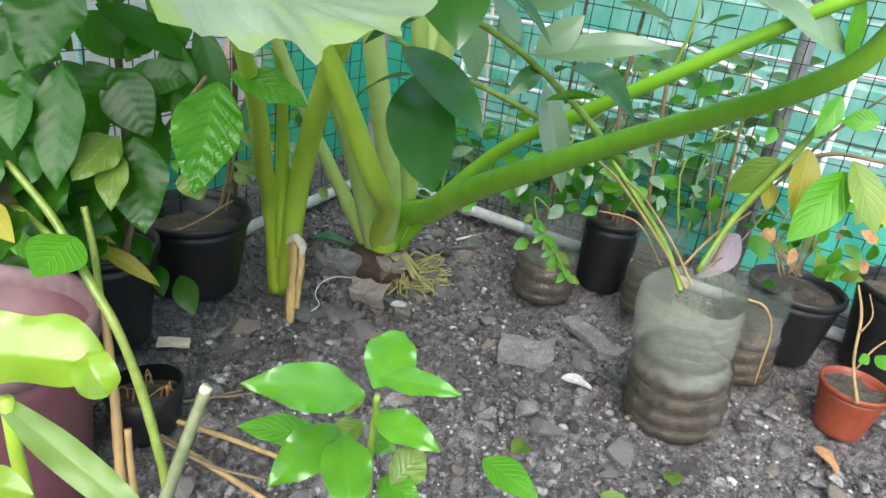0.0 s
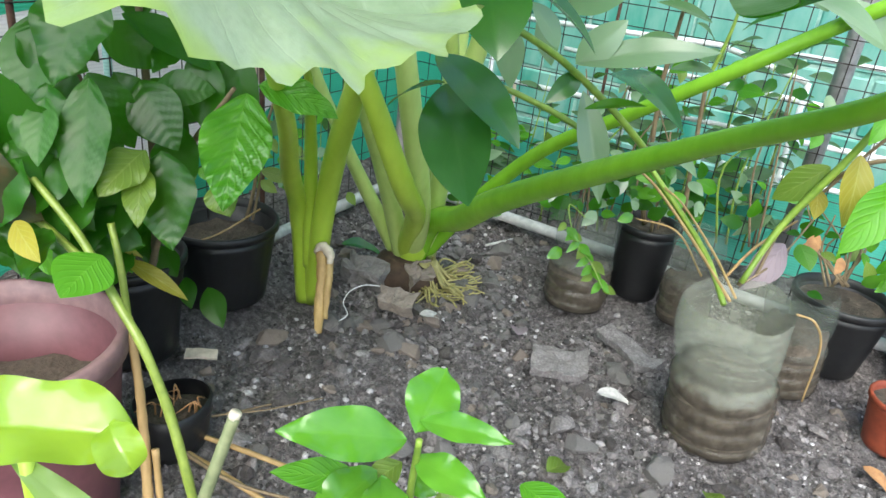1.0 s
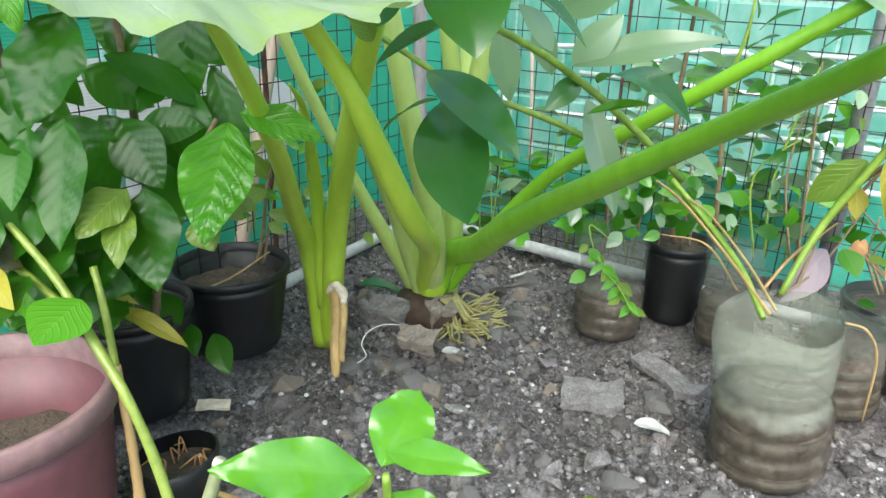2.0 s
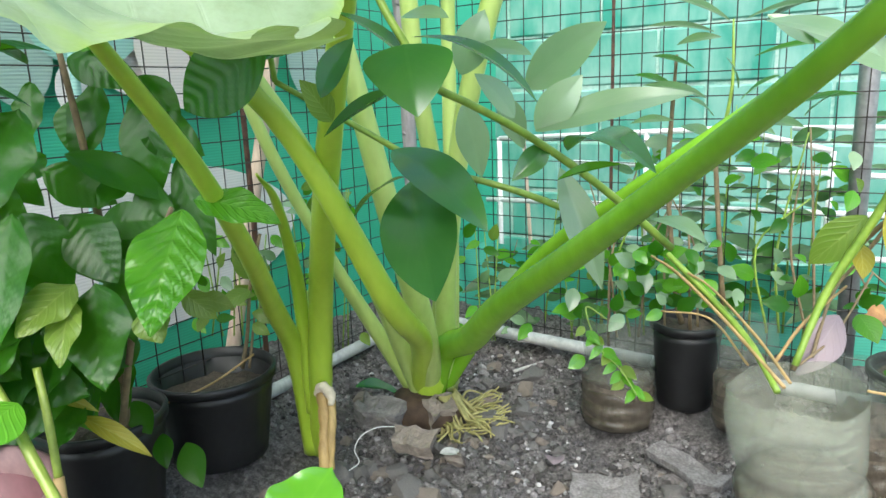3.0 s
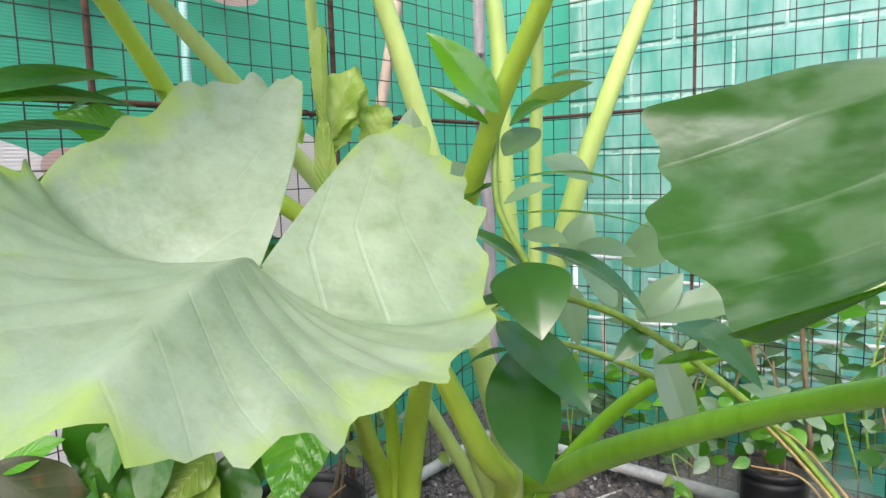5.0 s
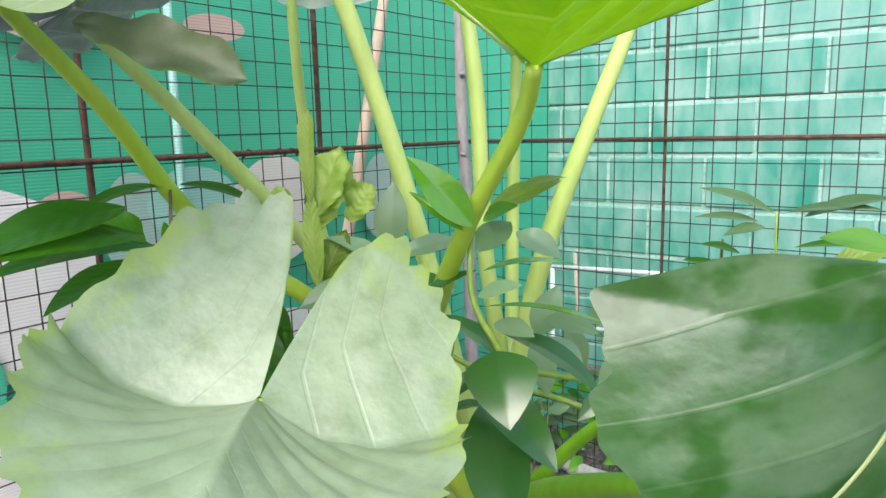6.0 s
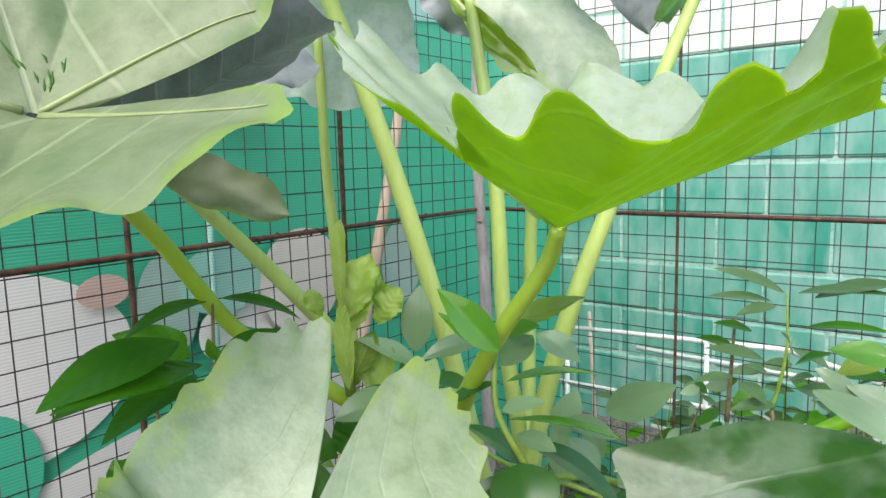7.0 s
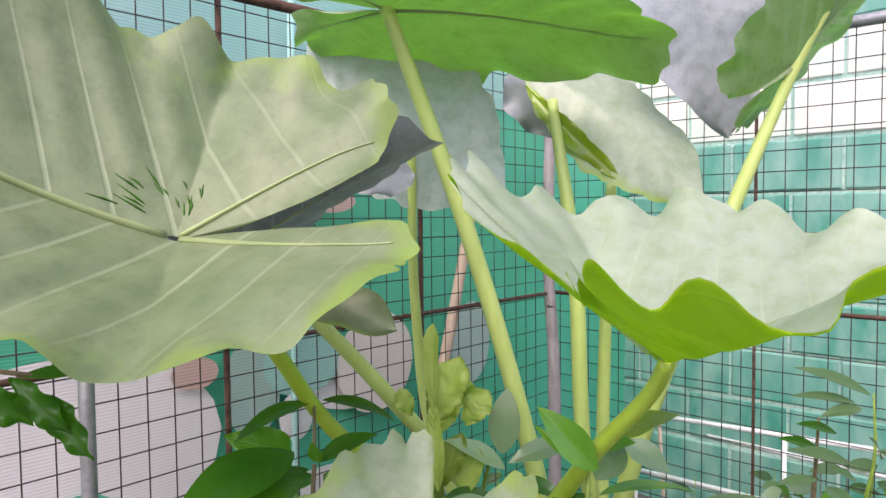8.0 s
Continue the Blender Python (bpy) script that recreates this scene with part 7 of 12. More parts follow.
tube('stem', [(-0.292, -1.327, 0.452), (-0.254, -1.317, 0.433), (-0.207, -1.315, 0.416), (-0.164, -1.305, 0.396)], [0.005, 0.005, 0.005, 0.004], M_VINE, pothos, steps=16, wob=0.1)
tube('stem', [(-0.211, -1.262, 0.438), (-0.189, -1.269, 0.387), (-0.176, -1.274, 0.317)], [0.0045, 0.005, 0.005], M_VINE, pothos, steps=16, wob=0.1)
tube('stem', [(-0.176, -1.274, 0.317), (-0.150, -1.285, 0.234), (-0.139, -1.292, 0.148), (-0.108, -1.316, 0.027)], [0.006, 0.006, 0.007, 0.007], M_STRAW, pothos, steps=24, wob=0.2)
tube('stem', [(-0.122, -1.288, 0.134), (-0.111, -1.295, 0.072), (-0.102, -1.299, 0.017)], [0.005, 0.005, 0.006], M_STRAW, pothos, steps=12, wob=0.2)
tube('cut_stick', [(0.044, -1.363, 0.159), (0.057, -1.342, 0.235), (0.067, -1.315, 0.311)], [0.008, 0.0075, 0.007], M_DULLSTICK, pothos, steps=14, wob=0.1)
tube('cut_end', [(0.066, -1.317, 0.307), (0.068, -1.315, 0.314)], [0.0072, 0.007], M_CHIP, pothos, steps=2)
leaf(pothos, (-0.166, -1.305, 0.423), (-0.144, -1.375, 0.402), 0.071, M_COFFEE, bend=0.3, fold=0.1, up=(0.5, -0.75, 0.45), seed=1, belly=0.5, nv=24)
leaf(pothos, (-0.379, -1.220, 0.366), (-0.308, -1.152, 0.314), 0.024, M_YELLOW, bend=0.6, fold=0.3, up=(0.35, -0.45, 0.8), seed=2, nv=24)
leaf(pothos, (-0.354, -1.155, 0.296), (-0.260, -1.112, 0.240), 0.028, M_YELLOW, bend=0.7, fold=0.3, up=(0.35, -0.45, 0.8), seed=3, nv=24)
leaf(pothos, (-0.250, -1.358, 0.457), (-0.183, -1.370, 0.431), 0.033, M_YELLOW, bend=0.4, fold=0.2, up=(0.5, -0.75, 0.45), seed=4, nv=20)
leaf(pothos, (-0.335, -1.010, 0.194), (-0.279, -1.027, 0.140), 0.048, M_COFFEE_DARK, bend=0.4, fold=0.1, up=(0.5, -0.75, 0.45), seed=5, nv=20)
leaf(pothos, (-0.372, -1.026, 0.207), (-0.333, -1.049, 0.167), 0.035, M_COFFEE_DARK, bend=0.4, fold=0.1, up=(0.5, -0.75, 0.45), seed=6, nv=20)
leaf(pothos, (-0.408, -1.047, 0.264), (-0.374, -1.043, 0.213), 0.044, M_COFFEE_DARK, bend=0.4, fold=0.1, up=(0.5, -0.75, 0.45), seed=7, nv=20)
leaf(pothos, (-0.261, -1.255, 0.474), (-0.267, -1.338, 0.526), 0.050, M_COFFEE_DARK, bend=0.4, fold=0.1, up=(0.5, -0.75, 0.45), seed=8, nv=20)
leaf(pothos, (-0.353, -1.417, 0.546), (-0.253, -1.322, 0.447), 0.097, M_OLIVE, bend=0.5, fold=0.15, up=(0.5, -0.75, 0.45), seed=11, nv=24, wave=0.04)
leaf(pothos, (-0.299, -1.299, 0.502), (-0.308, -1.323, 0.620), 0.079, M_COFFEE_DARK, bend=0.3, fold=0.1, up=(0.5, -0.75, 0.45), seed=12, nv=24, quilt=0.02)
leaf(pothos, (-0.348, -1.407, 0.537), (-0.304, -1.346, 0.567), 0.048, M_COFFEE, bend=0.5, fold=0.1, up=(0.35, -0.45, 0.8), seed=13, nv=24)
leaf(pothos, (-0.351, -1.398, 0.486), (-0.273, -1.297, 0.439), 0.033, M_YELLOWGREEN, bend=0.5, fold=0.1, up=(0.35, -0.45, 0.8), seed=14, nv=24)
tube('stem', [(-0.302, -1.300, 0.509), (-0.294, -1.289, 0.470), (-0.282, -1.272, 0.431)], [0.005, 0.006, 0.006], M_STEM, pothos, steps=10)
fallen = thing("fallen_stem", (-0.276, -1.180, 0.0), "dry yellow-brown stem lying on the soil", "stem", "fallen stems")
tube("stalk", [(-0.261, -1.191, 0.015), (-0.129, -1.182, 0.015), (0.039, -1.182, 0.015)], [0.006, 0.0054, 0.0042], M_STRAW, fallen, sides=7, steps=20, wob=0.2)
fallen = thing("fallen_stem", (-0.266, -1.143, 0.0), "dry yellow-brown stem lying on the soil", "stem", "fallen stems")
tube("stalk", [(-0.249, -1.156, 0.017), (-0.104, -1.122, 0.017), (0.001, -1.102, 0.017), (0.098, -1.079, 0.017)], [0.005, 0.0045, 0.0035], M_STRAW, fallen, sides=7, steps=20, wob=0.2)
fallen = thing("fallen_stem", (-0.306, -1.140, 0.0), "dry yellow-brown stem lying on the soil", "stem", "fallen stems")
tube("stalk", [(-0.286, -1.155, 0.019), (-0.224, -1.099, 0.019), (-0.173, -1.015, 0.019)], [0.0025, 0.0023, 0.0017], M_TWIG, fallen, sides=7, steps=20, wob=0.2)
fallen = thing("fallen_stem", (-0.234, -1.174, 0.0), "dry yellow-brown stem lying on the soil", "stem", "fallen stems")
tube("stalk", [(-0.213, -1.190, 0.021), (-0.085, -1.188, 0.021), (0.016, -1.157, 0.021)], [0.0035, 0.0032, 0.0024], M_TWIG, fallen, sides=7, steps=20, wob=0.2)
fallen = thing("fallen_stem", (-0.234, -1.065, 0.0), "dry yellow-brown stem lying on the soil", "stem", "fallen stems")
tube("stalk", [(-0.211, -1.085, 0.023), (-0.166, -1.036, 0.023), (-0.112, -0.947, 0.023)], [0.0018, 0.0016, 0.0013], M_TWIG, fallen, sides=7, steps=20, wob=0.2)

# ---- cuttings in the bottles ----
cutting = thing("cutting_plant", (0.50, -0.49, 0.13), "leggy cutting with drying yellow leaves in the bottle", "plant")
tube('stem', [(0.455, -0.557, 0.281), (0.397, -0.463, 0.315), (0.320, -0.376, 0.350), (0.220, -0.324, 0.416)], [0.005, 0.006, 0.006, 0.005], M_STEM, cutting, steps=20, wob=0.15)
tube('stem', [(0.463, -0.553, 0.288), (0.347, -0.420, 0.334), (0.250, -0.357, 0.388), (0.192, -0.333, 0.411)], [0.003, 0.003, 0.003, 0.002], M_STRAW, cutting, steps=16)
tube('stem', [(0.470, -0.549, 0.295), (0.404, -0.457, 0.327), (0.313, -0.370, 0.372), (0.266, -0.353, 0.391)], [0.0025, 0.0025, 0.002, 0.002], M_STRAW, cutting, steps=16)
tube('stem', [(0.394, -0.448, 0.271), (0.321, -0.405, 0.327), (0.235, -0.403, 0.328)], [0.002, 0.002, 0.0015], M_STRAW, cutting, steps=16)
tube('stem', [(0.466, -0.483, 0.298), (0.496, -0.442, 0.406), (0.548, -0.429, 0.522), (0.574, -0.436, 0.587), (0.588, -0.438, 0.640)], [0.005, 0.0065, 0.0065, 0.006, 0.004], M_STEM, cutting, steps=26, wob=0.15)
tube('stem', [(0.462, -0.467, 0.284), (0.510, -0.390, 0.436), (0.595, -0.384, 0.541), (0.704, -0.406, 0.560)], [0.004, 0.004, 0.004, 0.003], M_TWIG, cutting, steps=26, wob=0.15)
tube('stem', [(0.483, -0.428, 0.296), (0.498, -0.344, 0.384), (0.539, -0.323, 0.451), (0.601, -0.347, 0.573), (0.659, -0.386, 0.663)], [0.003, 0.003, 0.003, 0.003, 0.002], M_TWIG, cutting, steps=26)
tube('stem', [(0.437, -0.466, 0.293), (0.466, -0.411, 0.345), (0.517, -0.359, 0.400)], [0.003, 0.003, 0.002], M_STRAW, cutting, steps=12)
tube('stem', [(0.470, -0.464, 0.292), (0.509, -0.364, 0.320), (0.548, -0.283, 0.407)], [0.002, 0.002, 0.002], M_TWIG, cutting, steps=12)
tube('stem', [(0.567, -0.579, 0.316), (0.597, -0.562, 0.304), (0.619, -0.542, 0.252), (0.624, -0.532, 0.139)], [0.002, 0.002, 0.002, 0.0015], M_STRAW, cutting, steps=20)
leaf(cutting, (0.538, -0.408, 0.524), (0.466, -0.412, 0.443), 0.062, M_YELLOWGREEN, bend=0.5, fold=0.15, up=(0.5, -0.75, 0.45), seed=1, nv=24)
leaf(cutting, (0.530, -0.398, 0.480), (0.542, -0.432, 0.432), 0.037, M_YELLOW, bend=0.5, fold=0.15, up=(0.5, -0.75, 0.45), seed=2, nv=20)
leaf(cutting, (0.575, -0.401, 0.553), (0.586, -0.450, 0.437), 0.059, M_YELLOW, bend=0.4, fold=0.2, up=(0.5, -0.75, 0.45), seed=3, nv=24)
leaf(cutting, (0.644, -0.447, 0.538), (0.592, -0.520, 0.414), 0.079, M_COFFEE, bend=0.4, fold=0.15, up=(0.5, -0.75, 0.45), seed=4, nv=24)
leaf(cutting, (0.647, -0.443, 0.558), (0.713, -0.493, 0.457), 0.064, M_YELLOWGREEN, bend=0.4, fold=0.15, up=(0.5, -0.75, 0.45), seed=5, nv=24)
leaf(cutting, (0.684, -0.433, 0.520), (0.747, -0.475, 0.460), 0.056, M_YELLOW, bend=0.4, fold=0.15, up=(0.5, -0.75, 0.45), seed=6, nv=24)
leaf(cutting, (0.533, -0.304, 0.339), (0.567, -0.337, 0.303), 0.048, M_COFFEE, bend=0.4, fold=0.1, up=(0.5, -0.75, 0.45), seed=7, nv=20)
leaf(cutting, (0.510, -0.354, 0.348), (0.463, -0.433, 0.262), 0.065, M_PURPLE, bend=0.5, fold=0.2, up=(0.5, -0.75, 0.45), seed=8, nv=24, label='curled dry mauve leaf')
leaf(cutting, (0.581, -0.479, 0.725), (0.445, -0.523, 0.794), 0.052, M_GLOSSY_SHEEN, bend=0.5, fold=0.2, up=(0.5, -0.75, 0.45), seed=9, nv=24)
leaf(cutting, (0.584, -0.480, 0.712), (0.567, -0.495, 0.828), 0.032, M_COFFEE, bend=0.4, fold=0.2, up=(0.5, -0.75, 0.45), seed=10, nv=20)
leaf(cutting, (0.660, -0.491, 0.636), (0.607, -0.491, 0.624), 0.038, M_COFFEE, bend=0.5, fold=0.2, up=(0.5, -0.75, 0.45), seed=11, nv=20)
leaf(cutting, (0.595, -0.456, 0.658), (0.577, -0.496, 0.589), 0.039, M_COFFEE, bend=0.5, fold=0.2, up=(0.5, -0.75, 0.45), seed=12, nv=20)
leaf(cutting, (0.464, -0.519, 0.772), (0.404, -0.530, 0.815), 0.032, M_GLOSSY_SHEEN, bend=0.5, fold=0.2, up=(0.5, -0.75, 0.45), seed=13, nv=20)
leaf(cutting, (0.535, -0.673, 0.878), (0.447, -0.685, 0.889), 0.048, M_BRIGHT, bend=0.5, fold=0.2, up=(0.35, -0.45, 0.8), seed=14, nv=20)
leaf(cutting, (0.416, -0.604, 0.801), (0.549, -0.658, 0.748), 0.054, M_GLOSSY_SHEEN, bend=0.5, fold=0.2, up=(0.35, -0.45, 0.8), seed=15, nv=20)
leaf(cutting, (0.447, -0.591, 0.829), (0.535, -0.570, 0.871), 0.043, M_YELLOWGREEN, bend=0.5, fold=0.2, up=(0.35, -0.45, 0.8), seed=16, nv=20)

twigs = thing("dry_twig", (0.815, -0.335, 0.09), "dry branching twig standing in the orange pot", "twig")
tube('stem', [(0.803, -0.416, 0.113), (0.776, -0.371, 0.173), (0.764, -0.317, 0.245), (0.743, -0.276, 0.290)], [0.0035, 0.003, 0.003, 0.002], M_STRAW, twigs, steps=16, wob=0.2)
tube('stem', [(0.783, -0.378, 0.160), (0.798, -0.361, 0.203), (0.817, -0.351, 0.232)], [0.002, 0.002, 0.0015], M_STRAW, twigs, steps=8)
tube('stem', [(0.770, -0.339, 0.219), (0.780, -0.325, 0.255), (0.764, -0.300, 0.288)], [0.002, 0.0015, 0.001], M_STRAW, twigs, steps=8)
leaf(twigs, (0.804, -0.374, 0.200), (0.840, -0.396, 0.190), 0.033, M_COFFEE, bend=0.4, fold=0.1, up=(0.5, -0.75, 0.45), seed=1, nv=14)
leaf(twigs, (0.796, -0.375, 0.195), (0.780, -0.389, 0.184), 0.023, M_COFFEE, bend=0.4, fold=0.1, up=(0.5, -0.75, 0.45), seed=2, nv=14)

sprig = thing("sprig", (0.09, -0.25, 0.2), "lime-green sprig hanging over the clear bottle", "sprig")
tube('stem', [(0.125, -0.383, 0.289), (0.092, -0.407, 0.315), (0.137, -0.457, 0.263), (0.187, -0.477, 0.234), (0.225, -0.494, 0.198)], [0.0015, 0.0015, 0.0013, 0.0012, 0.001], M_STEM, sprig, steps=24)
leaf(sprig, (0.109, -0.454, 0.293), (0.104, -0.483, 0.282), 0.016, M_YELLOWGREEN, bend=0.4, fold=0.2, up=(0.5, -0.75, 0.45), seed=0, nv=8, nu=3)
leaf(sprig, (0.114, -0.456, 0.286), (0.149, -0.473, 0.270), 0.020, M_BRIGHT, bend=0.4, fold=0.2, up=(0.5, -0.75, 0.45), seed=1, nv=8, nu=3)
leaf(sprig, (0.130, -0.452, 0.280), (0.124, -0.483, 0.266), 0.017, M_BRIGHT, bend=0.4, fold=0.2, up=(0.5, -0.75, 0.45), seed=2, nv=8, nu=3)
leaf(sprig, (0.129, -0.456, 0.271), (0.155, -0.470, 0.271), 0.021, M_YELLOWGREEN, bend=0.4, fold=0.2, up=(0.5, -0.75, 0.45), seed=3, nv=8, nu=3)
leaf(sprig, (0.145, -0.453, 0.266), (0.133, -0.489, 0.244), 0.016, M_BRIGHT, bend=0.4, fold=0.2, up=(0.5, -0.75, 0.45), seed=4, nv=8, nu=3)
leaf(sprig, (0.145, -0.457, 0.257), (0.181, -0.472, 0.247), 0.021, M_BRIGHT, bend=0.4, fold=0.2, up=(0.5, -0.75, 0.45), seed=5, nv=8, nu=3)
leaf(sprig, (0.159, -0.455, 0.251), (0.156, -0.485, 0.236), 0.020, M_YELLOWGREEN, bend=0.4, fold=0.2, up=(0.5, -0.75, 0.45), seed=6, nv=8, nu=3)
leaf(sprig, (0.162, -0.457, 0.243), (0.190, -0.474, 0.238), 0.015, M_BRIGHT, bend=0.4, fold=0.2, up=(0.5, -0.75, 0.45), seed=7, nv=8, nu=3)
leaf(sprig, (0.174, -0.456, 0.237), (0.160, -0.491, 0.222), 0.017, M_BRIGHT, bend=0.4, fold=0.2, up=(0.5, -0.75, 0.45), seed=8, nv=8, nu=3)
leaf(sprig, (0.181, -0.457, 0.230), (0.218, -0.475, 0.218), 0.021, M_YELLOWGREEN, bend=0.4, fold=0.2, up=(0.5, -0.75, 0.45), seed=9, nv=8, nu=3)
leaf(sprig, (0.183, -0.460, 0.222), (0.175, -0.493, 0.207), 0.018, M_BRIGHT, bend=0.4, fold=0.2, up=(0.5, -0.75, 0.45), seed=10, nv=8, nu=3)
leaf(sprig, (0.186, -0.463, 0.214), (0.218, -0.482, 0.203), 0.015, M_BRIGHT, bend=0.4, fold=0.2, up=(0.5, -0.75, 0.45), seed=11, nv=8, nu=3)
leaf(sprig, (0.191, -0.465, 0.207), (0.178, -0.496, 0.198), 0.019, M_YELLOWGREEN, bend=0.4, fold=0.2, up=(0.5, -0.75, 0.45), seed=12, nv=8, nu=3)
leaf(sprig, (0.204, -0.464, 0.201), (0.238, -0.484, 0.186), 0.016, M_BRIGHT, bend=0.4, fold=0.2, up=(0.5, -0.75, 0.45), seed=13, nv=8, nu=3)
leaf(sprig, (0.210, -0.465, 0.194), (0.205, -0.498, 0.179), 0.017, M_BRIGHT, bend=0.4, fold=0.2, up=(0.5, -0.75, 0.45), seed=14, nv=8, nu=3)
leaf(sprig, (0.217, -0.467, 0.187), (0.251, -0.480, 0.188), 0.019, M_YELLOWGREEN, bend=0.4, fold=0.2, up=(0.5, -0.75, 0.45), seed=15, nv=8, nu=3)
leaf(sprig, (0.118, -0.473, 0.242), (0.101, -0.509, 0.228), 0.027, M_BRIGHT, bend=0.4, fold=0.2, up=(0.5, -0.75, 0.45), seed=30, nv=10)

ivy = thing("ivy_clump", (0.2, -0.14, 0.25), "clump of small dark green leaves in the black pot", "plant")
tube("stem", [(0.215, -0.125, 0.2), (0.21, -0.13, 0.34), (0.2, -0.12, 0.45)], [0.004, 0.003, 0.002], M_TWIG, ivy, steps=8)
leaf(ivy, (0.240, -0.257, 0.414), (0.260, -0.282, 0.388), 0.027, M_COFFEE_DARK, bend=0.5, fold=0.15, up=(0.5, -0.75, 0.45), seed=0, nv=8, nu=3)
leaf(ivy, (0.131, -0.296, 0.275), (0.168, -0.304, 0.284), 0.021, M_COFFEE, bend=0.5, fold=0.15, up=(0.5, -0.75, 0.45), seed=1, nv=8, nu=3)
leaf(ivy, (0.253, -0.195, 0.282), (0.277, -0.206, 0.298), 0.015, M_BRIGHT, bend=0.5, fold=0.15, up=(0.5, -0.75, 0.45), seed=2, nv=8, nu=3)
leaf(ivy, (0.122, -0.213, 0.365), (0.148, -0.216, 0.405), 0.031, M_COFFEE, bend=0.5, fold=0.15, up=(0.5, -0.75, 0.45), seed=3, nv=8, nu=3)
leaf(ivy, (0.127, -0.243, 0.368), (0.158, -0.258, 0.358), 0.021, M_COFFEE_DARK, bend=0.5, fold=0.15, up=(0.5, -0.75, 0.45), seed=4, nv=8, nu=3)
leaf(ivy, (0.142, -0.288, 0.406), (0.175, -0.305, 0.386), 0.028, M_BRIGHT, bend=0.5, fold=0.15, up=(0.5, -0.75, 0.45), seed=5, nv=8, nu=3)
leaf(ivy, (0.263, -0.216, 0.346), (0.290, -0.240, 0.320), 0.031, M_COFFEE, bend=0.5, fold=0.15, up=(0.5, -0.75, 0.45), seed=6, nv=8, nu=3)
leaf(ivy, (0.092, -0.290, 0.387), (0.082, -0.309, 0.409), 0.017, M_COFFEE, bend=0.5, fold=0.15, up=(0.5, -0.75, 0.45), seed=7, nv=8, nu=3)
leaf(ivy, (0.190, -0.255, 0.333), (0.238, -0.262, 0.340), 0.029, M_BRIGHT, bend=0.5, fold=0.15, up=(0.5, -0.75, 0.45), seed=8, nv=8, nu=3)
leaf(ivy, (0.202, -0.151, 0.336), (0.179, -0.179, 0.332), 0.020, M_GLOSSY_SHEEN, bend=0.5, fold=0.15, up=(0.5, -0.75, 0.45), seed=9, nv=8, nu=3)
leaf(ivy, (0.162, -0.232, 0.371), (0.141, -0.253, 0.394), 0.022, M_COFFEE_DARK, bend=0.5, fold=0.15, up=(0.5, -0.75, 0.45), seed=10, nv=8, nu=3)
leaf(ivy, (0.163, -0.251, 0.402), (0.176, -0.274, 0.385), 0.018, M_COFFEE_DARK, bend=0.5, fold=0.15, up=(0.5, -0.75, 0.45), seed=11, nv=8, nu=3)
leaf(ivy, (0.155, -0.253, 0.368), (0.178, -0.261, 0.393), 0.020, M_COFFEE, bend=0.5, fold=0.15, up=(0.5, -0.75, 0.45), seed=12, nv=8, nu=3)
leaf(ivy, (0.243, -0.151, 0.349), (0.213, -0.170, 0.378), 0.030, M_COFFEE, bend=0.5, fold=0.15, up=(0.5, -0.75, 0.45), seed=13, nv=8, nu=3)
leaf(ivy, (0.166, -0.259, 0.395), (0.194, -0.263, 0.432), 0.030, M_COFFEE_DARK, bend=0.5, fold=0.15, up=(0.5, -0.75, 0.45), seed=14, nv=8, nu=3)
leaf(ivy, (0.139, -0.208, 0.295), (0.108, -0.230, 0.324), 0.030, M_COFFEE_DARK, bend=0.5, fold=0.15, up=(0.5, -0.75, 0.45), seed=15, nv=8, nu=3)
leaf(ivy, (0.214, -0.259, 0.326), (0.253, -0.261, 0.358), 0.031, M_COFFEE, bend=0.5, fold=0.15, up=(0.5, -0.75, 0.45), seed=16, nv=8, nu=3)
leaf(ivy, (0.222, -0.190, 0.370), (0.246, -0.211, 0.353), 0.022, M_COFFEE_DARK, bend=0.5, fold=0.15, up=(0.5, -0.75, 0.45), seed=17, nv=8, nu=3)
leaf(ivy, (0.199, -0.164, 0.359), (0.223, -0.170, 0.394), 0.028, M_GLOSSY_SHEEN, bend=0.5, fold=0.15, up=(0.5, -0.75, 0.45), seed=18, nv=8, nu=3)
leaf(ivy, (0.180, -0.180, 0.287), (0.195, -0.202, 0.276), 0.015, M_COFFEE_DARK, bend=0.5, fold=0.15, up=(0.5, -0.75, 0.45), seed=19, nv=8, nu=3)
leaf(ivy, (0.117, -0.323, 0.287), (0.128, -0.327, 0.328), 0.028, M_COFFEE_DARK, bend=0.5, fold=0.15, up=(0.5, -0.75, 0.45), seed=20, nv=8, nu=3)
leaf(ivy, (0.206, -0.279, 0.302), (0.190, -0.297, 0.326), 0.020, M_GLOSSY_SHEEN, bend=0.5, fold=0.15, up=(0.5, -0.75, 0.45), seed=21, nv=8, nu=3)
leaf(ivy, (0.254, -0.263, 0.373), (0.245, -0.280, 0.395), 0.016, M_BRIGHT, bend=0.5, fold=0.15, up=(0.5, -0.75, 0.45), seed=22, nv=8, nu=3)
leaf(ivy, (0.182, -0.234, 0.388), (0.182, -0.246, 0.422), 0.024, M_COFFEE, bend=0.5, fold=0.15, up=(0.5, -0.75, 0.45), seed=23, nv=8, nu=3)
leaf(ivy, (0.147, -0.294, 0.363), (0.182, -0.301, 0.382), 0.022, M_COFFEE_DARK, bend=0.5, fold=0.15, up=(0.5, -0.75, 0.45), seed=24, nv=8, nu=3)
leaf(ivy, (0.223, -0.246, 0.378), (0.183, -0.279, 0.371), 0.031, M_COFFEE, bend=0.5, fold=0.15, up=(0.5, -0.75, 0.45), seed=25, nv=8, nu=3)
